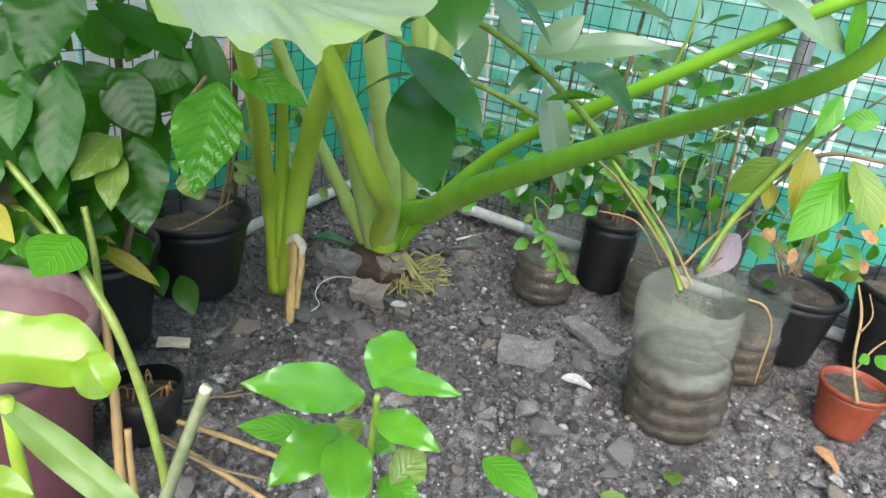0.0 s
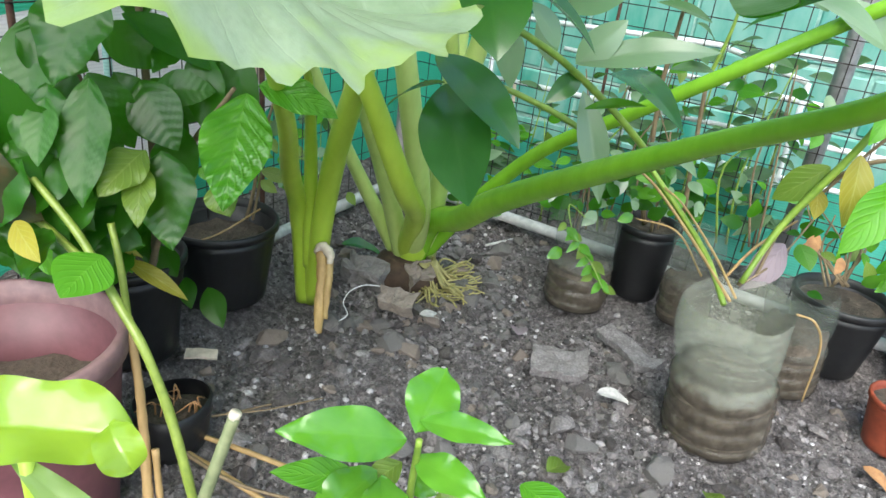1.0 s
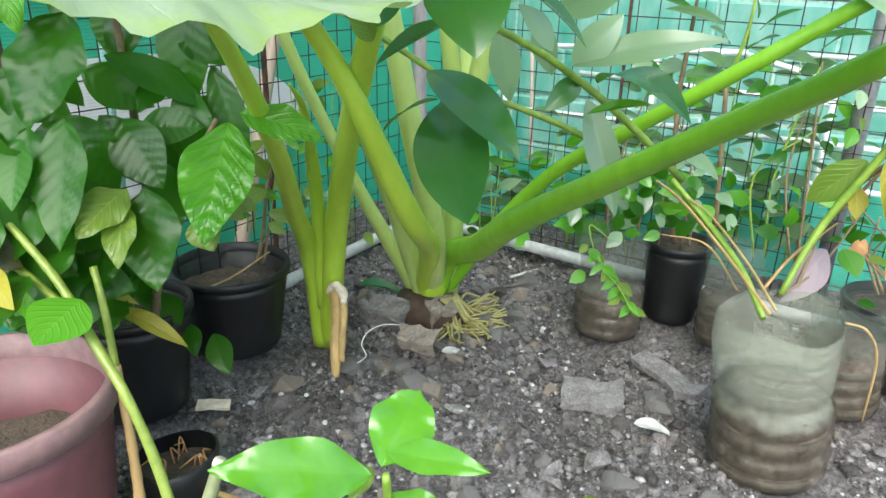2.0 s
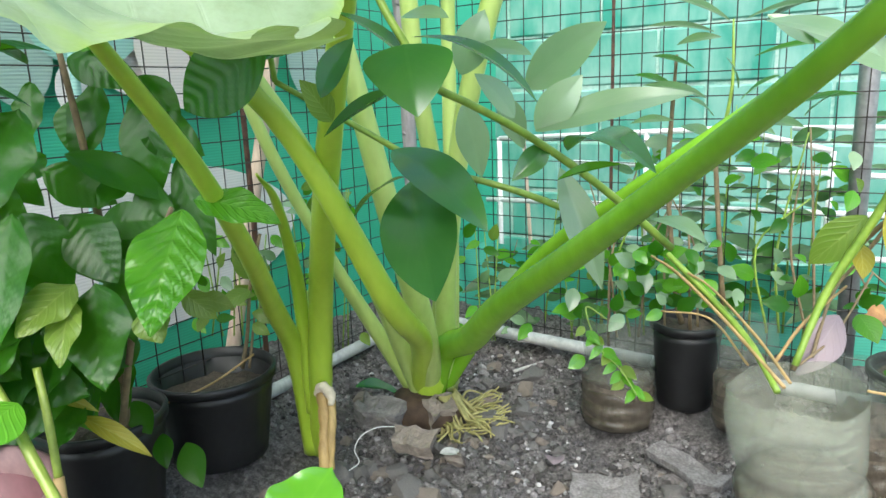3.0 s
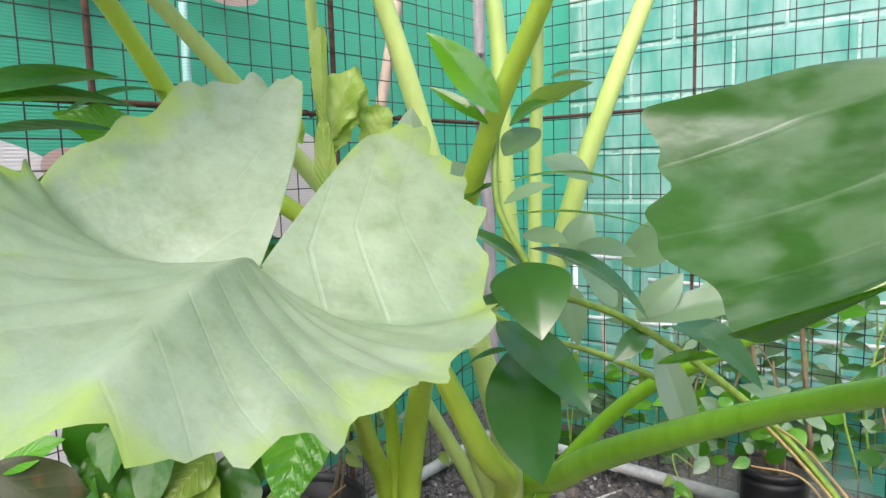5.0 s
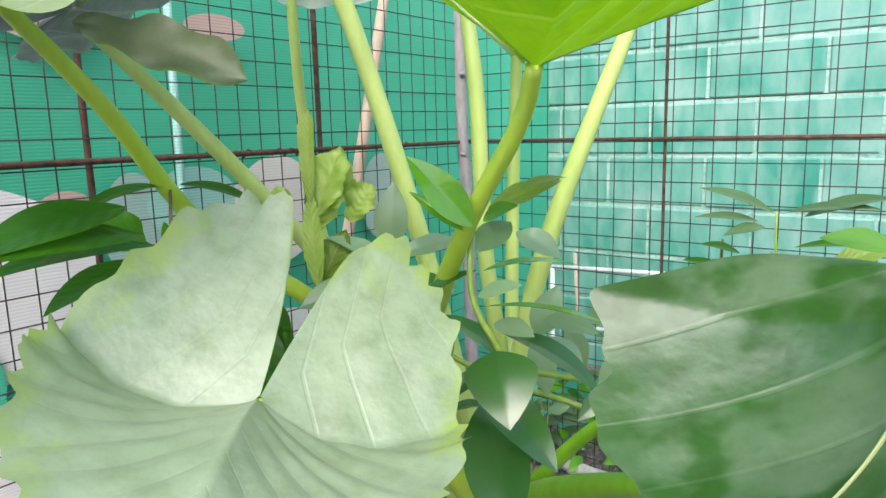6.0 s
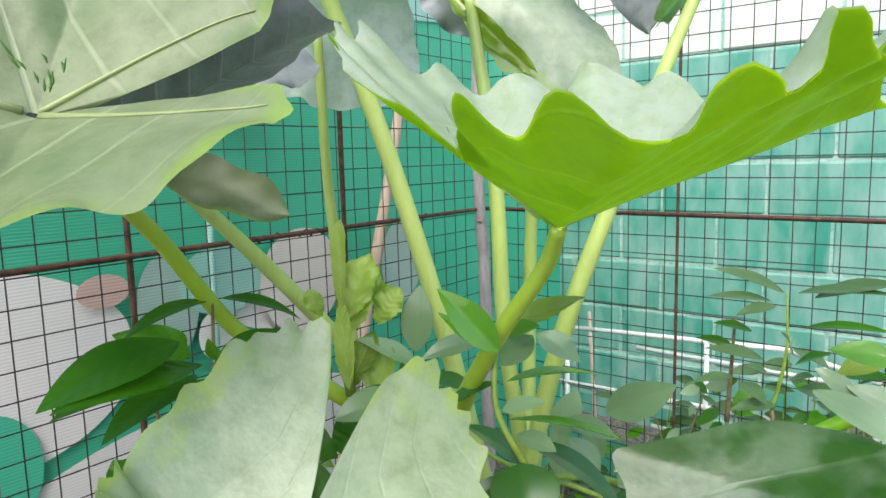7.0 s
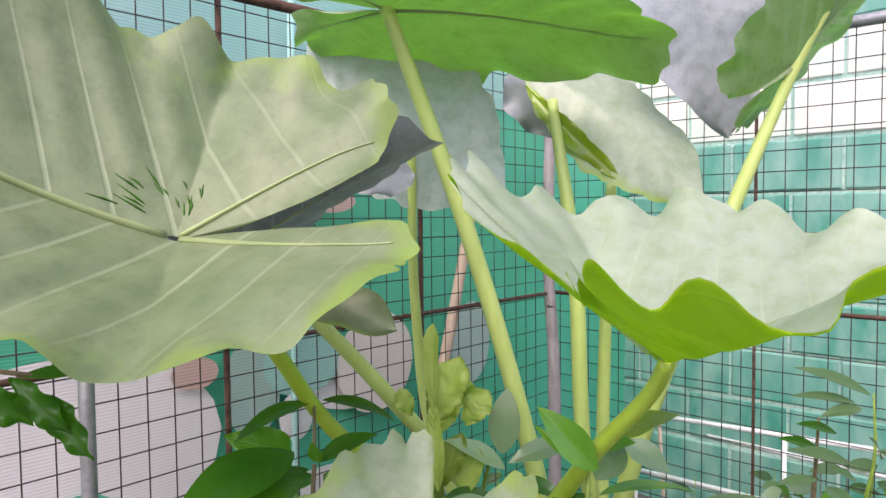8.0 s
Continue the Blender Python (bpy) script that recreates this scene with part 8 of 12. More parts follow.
leaf(ivy, (0.103, -0.234, 0.252), (0.086, -0.274, 0.223), 0.033, M_GLOSSY_SHEEN, bend=0.5, fold=0.15, up=(0.5, -0.75, 0.45), seed=26, nv=8, nu=3)
leaf(ivy, (0.258, -0.278, 0.331), (0.276, -0.287, 0.356), 0.017, M_BRIGHT, bend=0.5, fold=0.15, up=(0.5, -0.75, 0.45), seed=27, nv=8, nu=3)
leaf(ivy, (0.257, -0.259, 0.368), (0.230, -0.283, 0.376), 0.021, M_COFFEE_DARK, bend=0.5, fold=0.15, up=(0.5, -0.75, 0.45), seed=28, nv=8, nu=3)
leaf(ivy, (0.103, -0.243, 0.367), (0.097, -0.274, 0.344), 0.024, M_COFFEE, bend=0.5, fold=0.15, up=(0.5, -0.75, 0.45), seed=29, nv=8, nu=3)
leaf(ivy, (0.196, -0.232, 0.410), (0.167, -0.259, 0.416), 0.023, M_GLOSSY_SHEEN, bend=0.5, fold=0.15, up=(0.5, -0.75, 0.45), seed=30, nv=8, nu=3)
leaf(ivy, (0.181, -0.243, 0.336), (0.185, -0.269, 0.319), 0.019, M_COFFEE_DARK, bend=0.5, fold=0.15, up=(0.5, -0.75, 0.45), seed=31, nv=8, nu=3)
leaf(ivy, (0.257, -0.187, 0.329), (0.233, -0.209, 0.345), 0.021, M_GLOSSY_SHEEN, bend=0.5, fold=0.15, up=(0.5, -0.75, 0.45), seed=32, nv=8, nu=3)
leaf(ivy, (0.211, -0.162, 0.318), (0.181, -0.190, 0.318), 0.023, M_GLOSSY_SHEEN, bend=0.5, fold=0.15, up=(0.5, -0.75, 0.45), seed=33, nv=8, nu=3)
leaf(ivy, (0.140, -0.219, 0.357), (0.175, -0.227, 0.371), 0.021, M_GLOSSY_SHEEN, bend=0.5, fold=0.15, up=(0.5, -0.75, 0.45), seed=34, nv=8, nu=3)
leaf(ivy, (0.073, -0.208, 0.352), (0.109, -0.227, 0.328), 0.032, M_BRIGHT, bend=0.5, fold=0.15, up=(0.5, -0.75, 0.45), seed=35, nv=8, nu=3)
leaf(ivy, (0.124, -0.237, 0.278), (0.143, -0.246, 0.301), 0.016, M_COFFEE_DARK, bend=0.5, fold=0.15, up=(0.5, -0.75, 0.45), seed=36, nv=8, nu=3)
leaf(ivy, (0.150, -0.280, 0.357), (0.176, -0.285, 0.388), 0.025, M_COFFEE, bend=0.5, fold=0.15, up=(0.5, -0.75, 0.45), seed=37, nv=8, nu=3)
leaf(ivy, (0.224, -0.166, 0.287), (0.257, -0.186, 0.272), 0.026, M_GLOSSY_SHEEN, bend=0.5, fold=0.15, up=(0.5, -0.75, 0.45), seed=38, nv=8, nu=3)
leaf(ivy, (0.233, -0.293, 0.298), (0.272, -0.295, 0.330), 0.031, M_COFFEE_DARK, bend=0.5, fold=0.15, up=(0.5, -0.75, 0.45), seed=39, nv=8, nu=3)
leaf(ivy, (0.198, -0.197, 0.307), (0.162, -0.220, 0.330), 0.030, M_BRIGHT, bend=0.5, fold=0.15, up=(0.5, -0.75, 0.45), seed=40, nv=8, nu=3)
leaf(ivy, (0.230, -0.169, 0.308), (0.246, -0.194, 0.286), 0.024, M_COFFEE_DARK, bend=0.5, fold=0.15, up=(0.5, -0.75, 0.45), seed=41, nv=8, nu=3)
leaf(ivy, (0.135, -0.258, 0.368), (0.100, -0.283, 0.395), 0.032, M_GLOSSY_SHEEN, bend=0.5, fold=0.15, up=(0.5, -0.75, 0.45), seed=42, nv=8, nu=3)
leaf(ivy, (0.198, -0.271, 0.284), (0.173, -0.304, 0.272), 0.025, M_BRIGHT, bend=0.5, fold=0.15, up=(0.5, -0.75, 0.45), seed=43, nv=8, nu=3)
leaf(ivy, (0.111, -0.228, 0.309), (0.088, -0.251, 0.328), 0.022, M_GLOSSY_SHEEN, bend=0.5, fold=0.15, up=(0.5, -0.75, 0.45), seed=44, nv=8, nu=3)
leaf(ivy, (0.195, -0.272, 0.397), (0.243, -0.276, 0.418), 0.031, M_BRIGHT, bend=0.5, fold=0.15, up=(0.5, -0.75, 0.45), seed=45, nv=8, nu=3)

pot_plant = thing("pot_plant", (0.65, -0.1, 0.2), "low bushy plant with brown stems in the wide black pot", "plant")
tube('stem', [(0.620, -0.165, 0.220), (0.620, -0.139, 0.295), (0.535, -0.135, 0.379)], [0.003, 0.0025, 0.0015], M_TWIG, pot_plant, steps=8)
tube('stem', [(0.646, -0.163, 0.229), (0.583, -0.142, 0.284), (0.615, -0.141, 0.356)], [0.003, 0.0025, 0.0015], M_TWIG, pot_plant, steps=8)
tube('stem', [(0.617, -0.165, 0.219), (0.576, -0.143, 0.282), (0.537, -0.153, 0.318)], [0.003, 0.0025, 0.0015], M_TWIG, pot_plant, steps=8)
tube('stem', [(0.640, -0.163, 0.227), (0.577, -0.143, 0.282), (0.577, -0.138, 0.365)], [0.003, 0.0025, 0.0015], M_TWIG, pot_plant, steps=8)
tube('stem', [(0.618, -0.165, 0.220), (0.653, -0.137, 0.306), (0.622, -0.126, 0.411)], [0.003, 0.0025, 0.0015], M_TWIG, pot_plant, steps=8)
tube('stem', [(0.608, -0.166, 0.216), (0.571, -0.143, 0.280), (0.511, -0.134, 0.384)], [0.003, 0.0025, 0.0015], M_TWIG, pot_plant, steps=8)
tube('stem', [(0.649, -0.162, 0.230), (0.567, -0.144, 0.279), (0.525, -0.152, 0.320)], [0.003, 0.0025, 0.0015], M_TWIG, pot_plant, steps=8)
tube('stem', [(0.638, -0.163, 0.226), (0.629, -0.138, 0.298), (0.635, -0.144, 0.347)], [0.003, 0.0025, 0.0015], M_TWIG, pot_plant, steps=8)
tube('stem', [(0.637, -0.163, 0.226), (0.646, -0.137, 0.303), (0.633, -0.138, 0.369)], [0.003, 0.0025, 0.0015], M_TWIG, pot_plant, steps=8)
leaf(pot_plant, (0.704, -0.154, 0.325), (0.739, -0.184, 0.307), 0.032, M_BRIGHT, bend=0.5, fold=0.15, up=(0.5, -0.75, 0.45), seed=0, nv=8, nu=3)
leaf(pot_plant, (0.642, -0.199, 0.353), (0.662, -0.211, 0.388), 0.025, M_LITTER, bend=0.5, fold=0.15, up=(0.5, -0.75, 0.45), seed=1, nv=8, nu=3)
leaf(pot_plant, (0.709, -0.198, 0.281), (0.689, -0.226, 0.259), 0.024, M_COFFEE, bend=0.5, fold=0.15, up=(0.5, -0.75, 0.45), seed=2, nv=8, nu=3)
leaf(pot_plant, (0.606, -0.198, 0.281), (0.604, -0.208, 0.312), 0.018, M_COFFEE, bend=0.5, fold=0.15, up=(0.5, -0.75, 0.45), seed=3, nv=8, nu=3)
leaf(pot_plant, (0.742, -0.210, 0.305), (0.704, -0.226, 0.309), 0.025, M_YELLOWGREEN, bend=0.5, fold=0.15, up=(0.5, -0.75, 0.45), seed=4, nv=8, nu=3)
leaf(pot_plant, (0.678, -0.183, 0.259), (0.658, -0.188, 0.303), 0.032, M_YELLOWGREEN, bend=0.5, fold=0.15, up=(0.5, -0.75, 0.45), seed=5, nv=8, nu=3)
leaf(pot_plant, (0.747, -0.092, 0.354), (0.754, -0.102, 0.395), 0.028, M_COFFEE, bend=0.5, fold=0.15, up=(0.5, -0.75, 0.45), seed=6, nv=8, nu=3)
leaf(pot_plant, (0.665, -0.199, 0.256), (0.699, -0.210, 0.294), 0.031, M_BRIGHT, bend=0.5, fold=0.15, up=(0.5, -0.75, 0.45), seed=7, nv=8, nu=3)
leaf(pot_plant, (0.647, -0.109, 0.396), (0.659, -0.141, 0.359), 0.032, M_YELLOWGREEN, bend=0.5, fold=0.15, up=(0.5, -0.75, 0.45), seed=8, nv=8, nu=3)
leaf(pot_plant, (0.686, -0.172, 0.278), (0.696, -0.179, 0.326), 0.031, M_COFFEE, bend=0.5, fold=0.15, up=(0.5, -0.75, 0.45), seed=9, nv=8, nu=3)
leaf(pot_plant, (0.766, -0.116, 0.264), (0.731, -0.123, 0.293), 0.030, M_LITTER, bend=0.5, fold=0.15, up=(0.5, -0.75, 0.45), seed=10, nv=8, nu=3)
leaf(pot_plant, (0.606, -0.086, 0.285), (0.631, -0.099, 0.312), 0.021, M_COFFEE, bend=0.5, fold=0.15, up=(0.5, -0.75, 0.45), seed=11, nv=8, nu=3)
leaf(pot_plant, (0.652, -0.142, 0.304), (0.660, -0.170, 0.284), 0.021, M_COFFEE, bend=0.5, fold=0.15, up=(0.5, -0.75, 0.45), seed=12, nv=8, nu=3)
leaf(pot_plant, (0.615, -0.217, 0.306), (0.611, -0.248, 0.278), 0.025, M_LITTER, bend=0.5, fold=0.15, up=(0.5, -0.75, 0.45), seed=13, nv=8, nu=3)
leaf(pot_plant, (0.700, -0.173, 0.422), (0.705, -0.204, 0.385), 0.033, M_YELLOWGREEN, bend=0.5, fold=0.15, up=(0.5, -0.75, 0.45), seed=14, nv=8, nu=3)
leaf(pot_plant, (0.732, -0.097, 0.423), (0.746, -0.124, 0.404), 0.022, M_YELLOWGREEN, bend=0.5, fold=0.15, up=(0.5, -0.75, 0.45), seed=15, nv=8, nu=3)
leaf(pot_plant, (0.721, -0.200, 0.295), (0.698, -0.228, 0.269), 0.027, M_COFFEE, bend=0.5, fold=0.15, up=(0.5, -0.75, 0.45), seed=16, nv=8, nu=3)
leaf(pot_plant, (0.570, -0.226, 0.315), (0.531, -0.249, 0.312), 0.025, M_LITTER, bend=0.5, fold=0.15, up=(0.5, -0.75, 0.45), seed=17, nv=8, nu=3)
leaf(pot_plant, (0.712, -0.137, 0.274), (0.687, -0.161, 0.261), 0.021, M_COFFEE, bend=0.5, fold=0.15, up=(0.5, -0.75, 0.45), seed=18, nv=8, nu=3)
leaf(pot_plant, (0.643, -0.079, 0.304), (0.631, -0.112, 0.263), 0.034, M_YELLOWGREEN, bend=0.5, fold=0.15, up=(0.5, -0.75, 0.45), seed=19, nv=8, nu=3)
leaf(pot_plant, (0.745, -0.108, 0.352), (0.760, -0.136, 0.334), 0.023, M_COFFEE, bend=0.5, fold=0.15, up=(0.5, -0.75, 0.45), seed=20, nv=8, nu=3)
leaf(pot_plant, (0.522, -0.184, 0.332), (0.544, -0.197, 0.359), 0.019, M_COFFEE_DARK, bend=0.5, fold=0.15, up=(0.5, -0.75, 0.45), seed=21, nv=8, nu=3)
leaf(pot_plant, (0.577, -0.242, 0.223), (0.608, -0.263, 0.225), 0.020, M_COFFEE_DARK, bend=0.5, fold=0.15, up=(0.5, -0.75, 0.45), seed=22, nv=8, nu=3)
leaf(pot_plant, (0.710, -0.175, 0.266), (0.739, -0.200, 0.263), 0.023, M_BRIGHT, bend=0.5, fold=0.15, up=(0.5, -0.75, 0.45), seed=23, nv=8, nu=3)
leaf(pot_plant, (0.646, -0.201, 0.388), (0.618, -0.220, 0.389), 0.018, M_COFFEE_DARK, bend=0.5, fold=0.15, up=(0.5, -0.75, 0.45), seed=24, nv=8, nu=3)
leaf(pot_plant, (0.605, -0.137, 0.282), (0.623, -0.150, 0.309), 0.019, M_COFFEE_DARK, bend=0.5, fold=0.15, up=(0.5, -0.75, 0.45), seed=25, nv=8, nu=3)
leaf(pot_plant, (0.758, -0.126, 0.295), (0.756, -0.133, 0.339), 0.030, M_COFFEE_DARK, bend=0.5, fold=0.15, up=(0.5, -0.75, 0.45), seed=26, nv=8, nu=3)
leaf(pot_plant, (0.526, -0.181, 0.321), (0.568, -0.194, 0.343), 0.027, M_COFFEE_DARK, bend=0.5, fold=0.15, up=(0.5, -0.75, 0.45), seed=27, nv=8, nu=3)
leaf(pot_plant, (0.744, -0.095, 0.397), (0.768, -0.117, 0.402), 0.019, M_COFFEE_DARK, bend=0.5, fold=0.15, up=(0.5, -0.75, 0.45), seed=28, nv=8, nu=3)
leaf(pot_plant, (0.713, -0.246, 0.277), (0.737, -0.257, 0.315), 0.028, M_YELLOWGREEN, bend=0.5, fold=0.15, up=(0.5, -0.75, 0.45), seed=29, nv=8, nu=3)
leaf(pot_plant, (0.692, -0.099, 0.314), (0.691, -0.108, 0.353), 0.025, M_LITTER, bend=0.5, fold=0.15, up=(0.5, -0.75, 0.45), seed=30, nv=8, nu=3)
leaf(pot_plant, (0.661, -0.177, 0.320), (0.645, -0.183, 0.365), 0.031, M_COFFEE, bend=0.5, fold=0.15, up=(0.5, -0.75, 0.45), seed=31, nv=8, nu=3)
leaf(pot_plant, (0.564, -0.184, 0.327), (0.543, -0.216, 0.292), 0.032, M_LITTER, bend=0.5, fold=0.15, up=(0.5, -0.75, 0.45), seed=32, nv=8, nu=3)
leaf(pot_plant, (0.684, -0.141, 0.348), (0.712, -0.165, 0.344), 0.021, M_COFFEE_DARK, bend=0.5, fold=0.15, up=(0.5, -0.75, 0.45), seed=33, nv=8, nu=3)
leaf(pot_plant, (0.575, -0.235, 0.312), (0.606, -0.258, 0.307), 0.021, M_YELLOWGREEN, bend=0.5, fold=0.15, up=(0.5, -0.75, 0.45), seed=34, nv=8, nu=3)
leaf(pot_plant, (0.727, -0.177, 0.264), (0.758, -0.198, 0.274), 0.023, M_YELLOWGREEN, bend=0.5, fold=0.15, up=(0.5, -0.75, 0.45), seed=35, nv=8, nu=3)
leaf(pot_plant, (0.705, -0.058, 0.374), (0.671, -0.072, 0.392), 0.024, M_COFFEE, bend=0.5, fold=0.15, up=(0.5, -0.75, 0.45), seed=36, nv=8, nu=3)
leaf(pot_plant, (0.614, -0.209, 0.394), (0.610, -0.218, 0.437), 0.029, M_BRIGHT, bend=0.5, fold=0.15, up=(0.5, -0.75, 0.45), seed=37, nv=8, nu=3)
leaf(pot_plant, (0.570, -0.135, 0.319), (0.600, -0.155, 0.325), 0.019, M_COFFEE_DARK, bend=0.5, fold=0.15, up=(0.5, -0.75, 0.45), seed=38, nv=8, nu=3)
leaf(pot_plant, (0.752, -0.201, 0.362), (0.715, -0.214, 0.380), 0.027, M_LITTER, bend=0.5, fold=0.15, up=(0.5, -0.75, 0.45), seed=39, nv=8, nu=3)

fence_shrub = thing("slender_shrub", (0.23, -0.15, 0.1), "slender shrub with drooping grey-green leaves by the fence", "shrub")
tube('stem', [(0.163, -0.117, 0.786), (0.160, -0.125, 0.674), (0.154, -0.129, 0.537)], [0.003, 0.0045, 0.006], M_TWIG, fence_shrub, steps=14, wob=0.2)
tube('stem', [(0.262, -0.080, 0.850), (0.267, -0.089, 0.708), (0.243, -0.093, 0.572)], [0.002, 0.0035, 0.005], M_STEM, fence_shrub, steps=14)
tube("stem", [(0.154, -0.129, 0.537), (0.174, -0.099, 0.269), (0.184, -0.079, 0.2)], [0.005, 0.006, 0.007], M_TWIG, fence_shrub, steps=10)
tube("stem", [(0.243, -0.093, 0.572), (0.263, -0.063, 0.286), (0.273, -0.043, 0.2)], [0.005, 0.006, 0.007], M_TWIG, fence_shrub, steps=10)
leaf(fence_shrub, (0.258, -0.081, 0.845), (0.124, -0.171, 0.904), 0.039, M_FAR, bend=0.5, fold=0.2, up=(0.3, -0.45, 0.85), seed=0, nv=14, nu=4)
leaf(fence_shrub, (0.231, -0.091, 0.826), (0.120, -0.183, 0.841), 0.028, M_FAR, bend=0.5, fold=0.2, up=(0.3, -0.45, 0.85), seed=1, nv=14, nu=4)
leaf(fence_shrub, (0.243, -0.091, 0.816), (0.179, -0.173, 0.802), 0.033, M_FAR, bend=0.5, fold=0.2, up=(0.3, -0.45, 0.85), seed=2, nv=14, nu=4)
leaf(fence_shrub, (0.282, -0.076, 0.847), (0.465, -0.107, 0.865), 0.036, M_FAR, bend=0.5, fold=0.2, up=(0.3, -0.45, 0.85), seed=3, nv=14, nu=4)
leaf(fence_shrub, (0.316, -0.071, 0.839), (0.483, -0.101, 0.888), 0.055, M_FAR, bend=0.5, fold=0.2, up=(0.3, -0.45, 0.85), seed=4, nv=14, nu=4)
leaf(fence_shrub, (0.304, -0.086, 0.774), (0.475, -0.120, 0.790), 0.030, M_COFFEE_DARK, bend=0.5, fold=0.2, up=(0.3, -0.45, 0.85), seed=5, nv=14, nu=4)
leaf(fence_shrub, (0.170, -0.132, 0.717), (0.105, -0.209, 0.748), 0.033, M_COFFEE_DARK, bend=0.5, fold=0.2, up=(0.3, -0.45, 0.85), seed=6, nv=14, nu=4)
leaf(fence_shrub, (0.228, -0.122, 0.697), (0.124, -0.208, 0.727), 0.039, M_FAR, bend=0.5, fold=0.2, up=(0.3, -0.45, 0.85), seed=7, nv=14, nu=4)
leaf(fence_shrub, (0.282, -0.105, 0.714), (0.269, -0.156, 0.774), 0.028, M_FAR, bend=0.5, fold=0.2, up=(0.3, -0.45, 0.85), seed=8, nv=14, nu=4)
leaf(fence_shrub, (0.170, -0.150, 0.655), (0.110, -0.235, 0.653), 0.028, M_FAR, bend=0.5, fold=0.2, up=(0.3, -0.45, 0.85), seed=9, nv=14, nu=4)
leaf(fence_shrub, (0.188, -0.148, 0.644), (0.257, -0.203, 0.621), 0.041, M_FAR, bend=0.5, fold=0.2, up=(0.3, -0.45, 0.85), seed=10, nv=14, nu=4)
leaf(fence_shrub, (0.243, -0.129, 0.662), (0.211, -0.191, 0.698), 0.033, M_FAR, bend=0.5, fold=0.2, up=(0.3, -0.45, 0.85), seed=11, nv=14, nu=4)
leaf(fence_shrub, (0.277, -0.123, 0.653), (0.340, -0.165, 0.687), 0.041, M_FAR, bend=0.5, fold=0.2, up=(0.3, -0.45, 0.85), seed=12, nv=14, nu=4)
leaf(fence_shrub, (0.260, -0.143, 0.604), (0.189, -0.228, 0.602), 0.036, M_FAR, bend=0.5, fold=0.2, up=(0.3, -0.45, 0.85), seed=13, nv=14, nu=4)
leaf(fence_shrub, (0.290, -0.110, 0.691), (0.366, -0.147, 0.736), 0.041, M_COFFEE_DARK, bend=0.5, fold=0.2, up=(0.3, -0.45, 0.85), seed=14, nv=14, nu=4)
leaf(fence_shrub, (0.300, -0.122, 0.644), (0.415, -0.167, 0.641), 0.055, M_FAR, bend=0.5, fold=0.2, up=(0.3, -0.45, 0.85), seed=15, nv=14, nu=4)
leaf(fence_shrub, (0.382, -0.097, 0.677), (0.497, -0.142, 0.697), 0.036, M_COFFEE_DARK, bend=0.5, fold=0.2, up=(0.3, -0.45, 0.85), seed=16, nv=14, nu=4)
leaf(fence_shrub, (0.404, -0.100, 0.657), (0.468, -0.142, 0.703), 0.028, M_COFFEE_DARK, bend=0.5, fold=0.2, up=(0.3, -0.45, 0.85), seed=17, nv=14, nu=4)
leaf(fence_shrub, (0.150, -0.181, 0.580), (0.128, -0.262, 0.561), 0.030, M_COFFEE_DARK, bend=0.5, fold=0.2, up=(0.3, -0.45, 0.85), seed=18, nv=14, nu=4)
leaf(fence_shrub, (0.200, -0.114, 0.756), (0.136, -0.190, 0.783), 0.030, M_COFFEE_DARK, bend=0.5, fold=0.2, up=(0.3, -0.45, 0.85), seed=19, nv=14, nu=4)

back_bush = thing("background_bush", (0.25, -0.08, 0.05), "tangle of small green leaves growing along the fence", "bush")
tube('stem', [(0.225, -0.099, 0.184), (0.206, -0.080, 0.374), (0.152, -0.092, 0.493)], [0.003, 0.0025, 0.0015], M_TWIG, back_bush, steps=10)
tube('stem', [(0.159, -0.120, 0.177), (0.147, -0.097, 0.371), (0.163, -0.077, 0.584)], [0.003, 0.0025, 0.0015], M_TWIG, back_bush, steps=10)
tube('stem', [(0.359, -0.066, 0.201), (0.325, -0.052, 0.383), (0.419, -0.038, 0.491)], [0.003, 0.0025, 0.0015], M_STEM, back_bush, steps=10)
tube('stem', [(0.062, -0.155, 0.169), (0.029, -0.139, 0.365), (-0.022, -0.146, 0.553)], [0.003, 0.0025, 0.0015], M_TWIG, back_bush, steps=10)
tube('stem', [(0.381, -0.062, 0.204), (0.365, -0.045, 0.386), (0.405, -0.025, 0.623)], [0.003, 0.0025, 0.0015], M_STEM, back_bush, steps=10)
tube('stem', [(0.088, -0.145, 0.171), (0.054, -0.129, 0.366), (0.129, -0.100, 0.489)], [0.003, 0.0025, 0.0015], M_STEM, back_bush, steps=10)
tube('stem', [(0.446, -0.051, 0.214), (0.431, -0.035, 0.392), (0.407, -0.024, 0.633)], [0.003, 0.0025, 0.0015], M_TWIG, back_bush, steps=10)
tube('stem', [(0.431, -0.053, 0.211), (0.389, -0.041, 0.388), (0.400, -0.031, 0.562)], [0.003, 0.0025, 0.0015], M_TWIG, back_bush, steps=10)
tube('stem', [(0.105, -0.139, 0.172), (0.117, -0.107, 0.369), (0.157, -0.094, 0.477)], [0.003, 0.0025, 0.0015], M_TWIG, back_bush, steps=10)
tube('stem', [(0.043, -0.163, 0.167), (0.040, -0.134, 0.366), (0.097, -0.096, 0.606)], [0.003, 0.0025, 0.0015], M_TWIG, back_bush, steps=10)
leaf(back_bush, (0.441, 0.076, 0.560), (0.402, 0.042, 0.562), 0.029, M_COFFEE_DARK, bend=0.5, fold=0.15, up=(0.5, -0.75, 0.45), seed=0, nv=8, nu=3)
leaf(back_bush, (0.470, -0.049, 0.472), (0.457, -0.077, 0.493), 0.016, M_COFFEE, bend=0.5, fold=0.15, up=(0.5, -0.75, 0.45), seed=1, nv=8, nu=3)
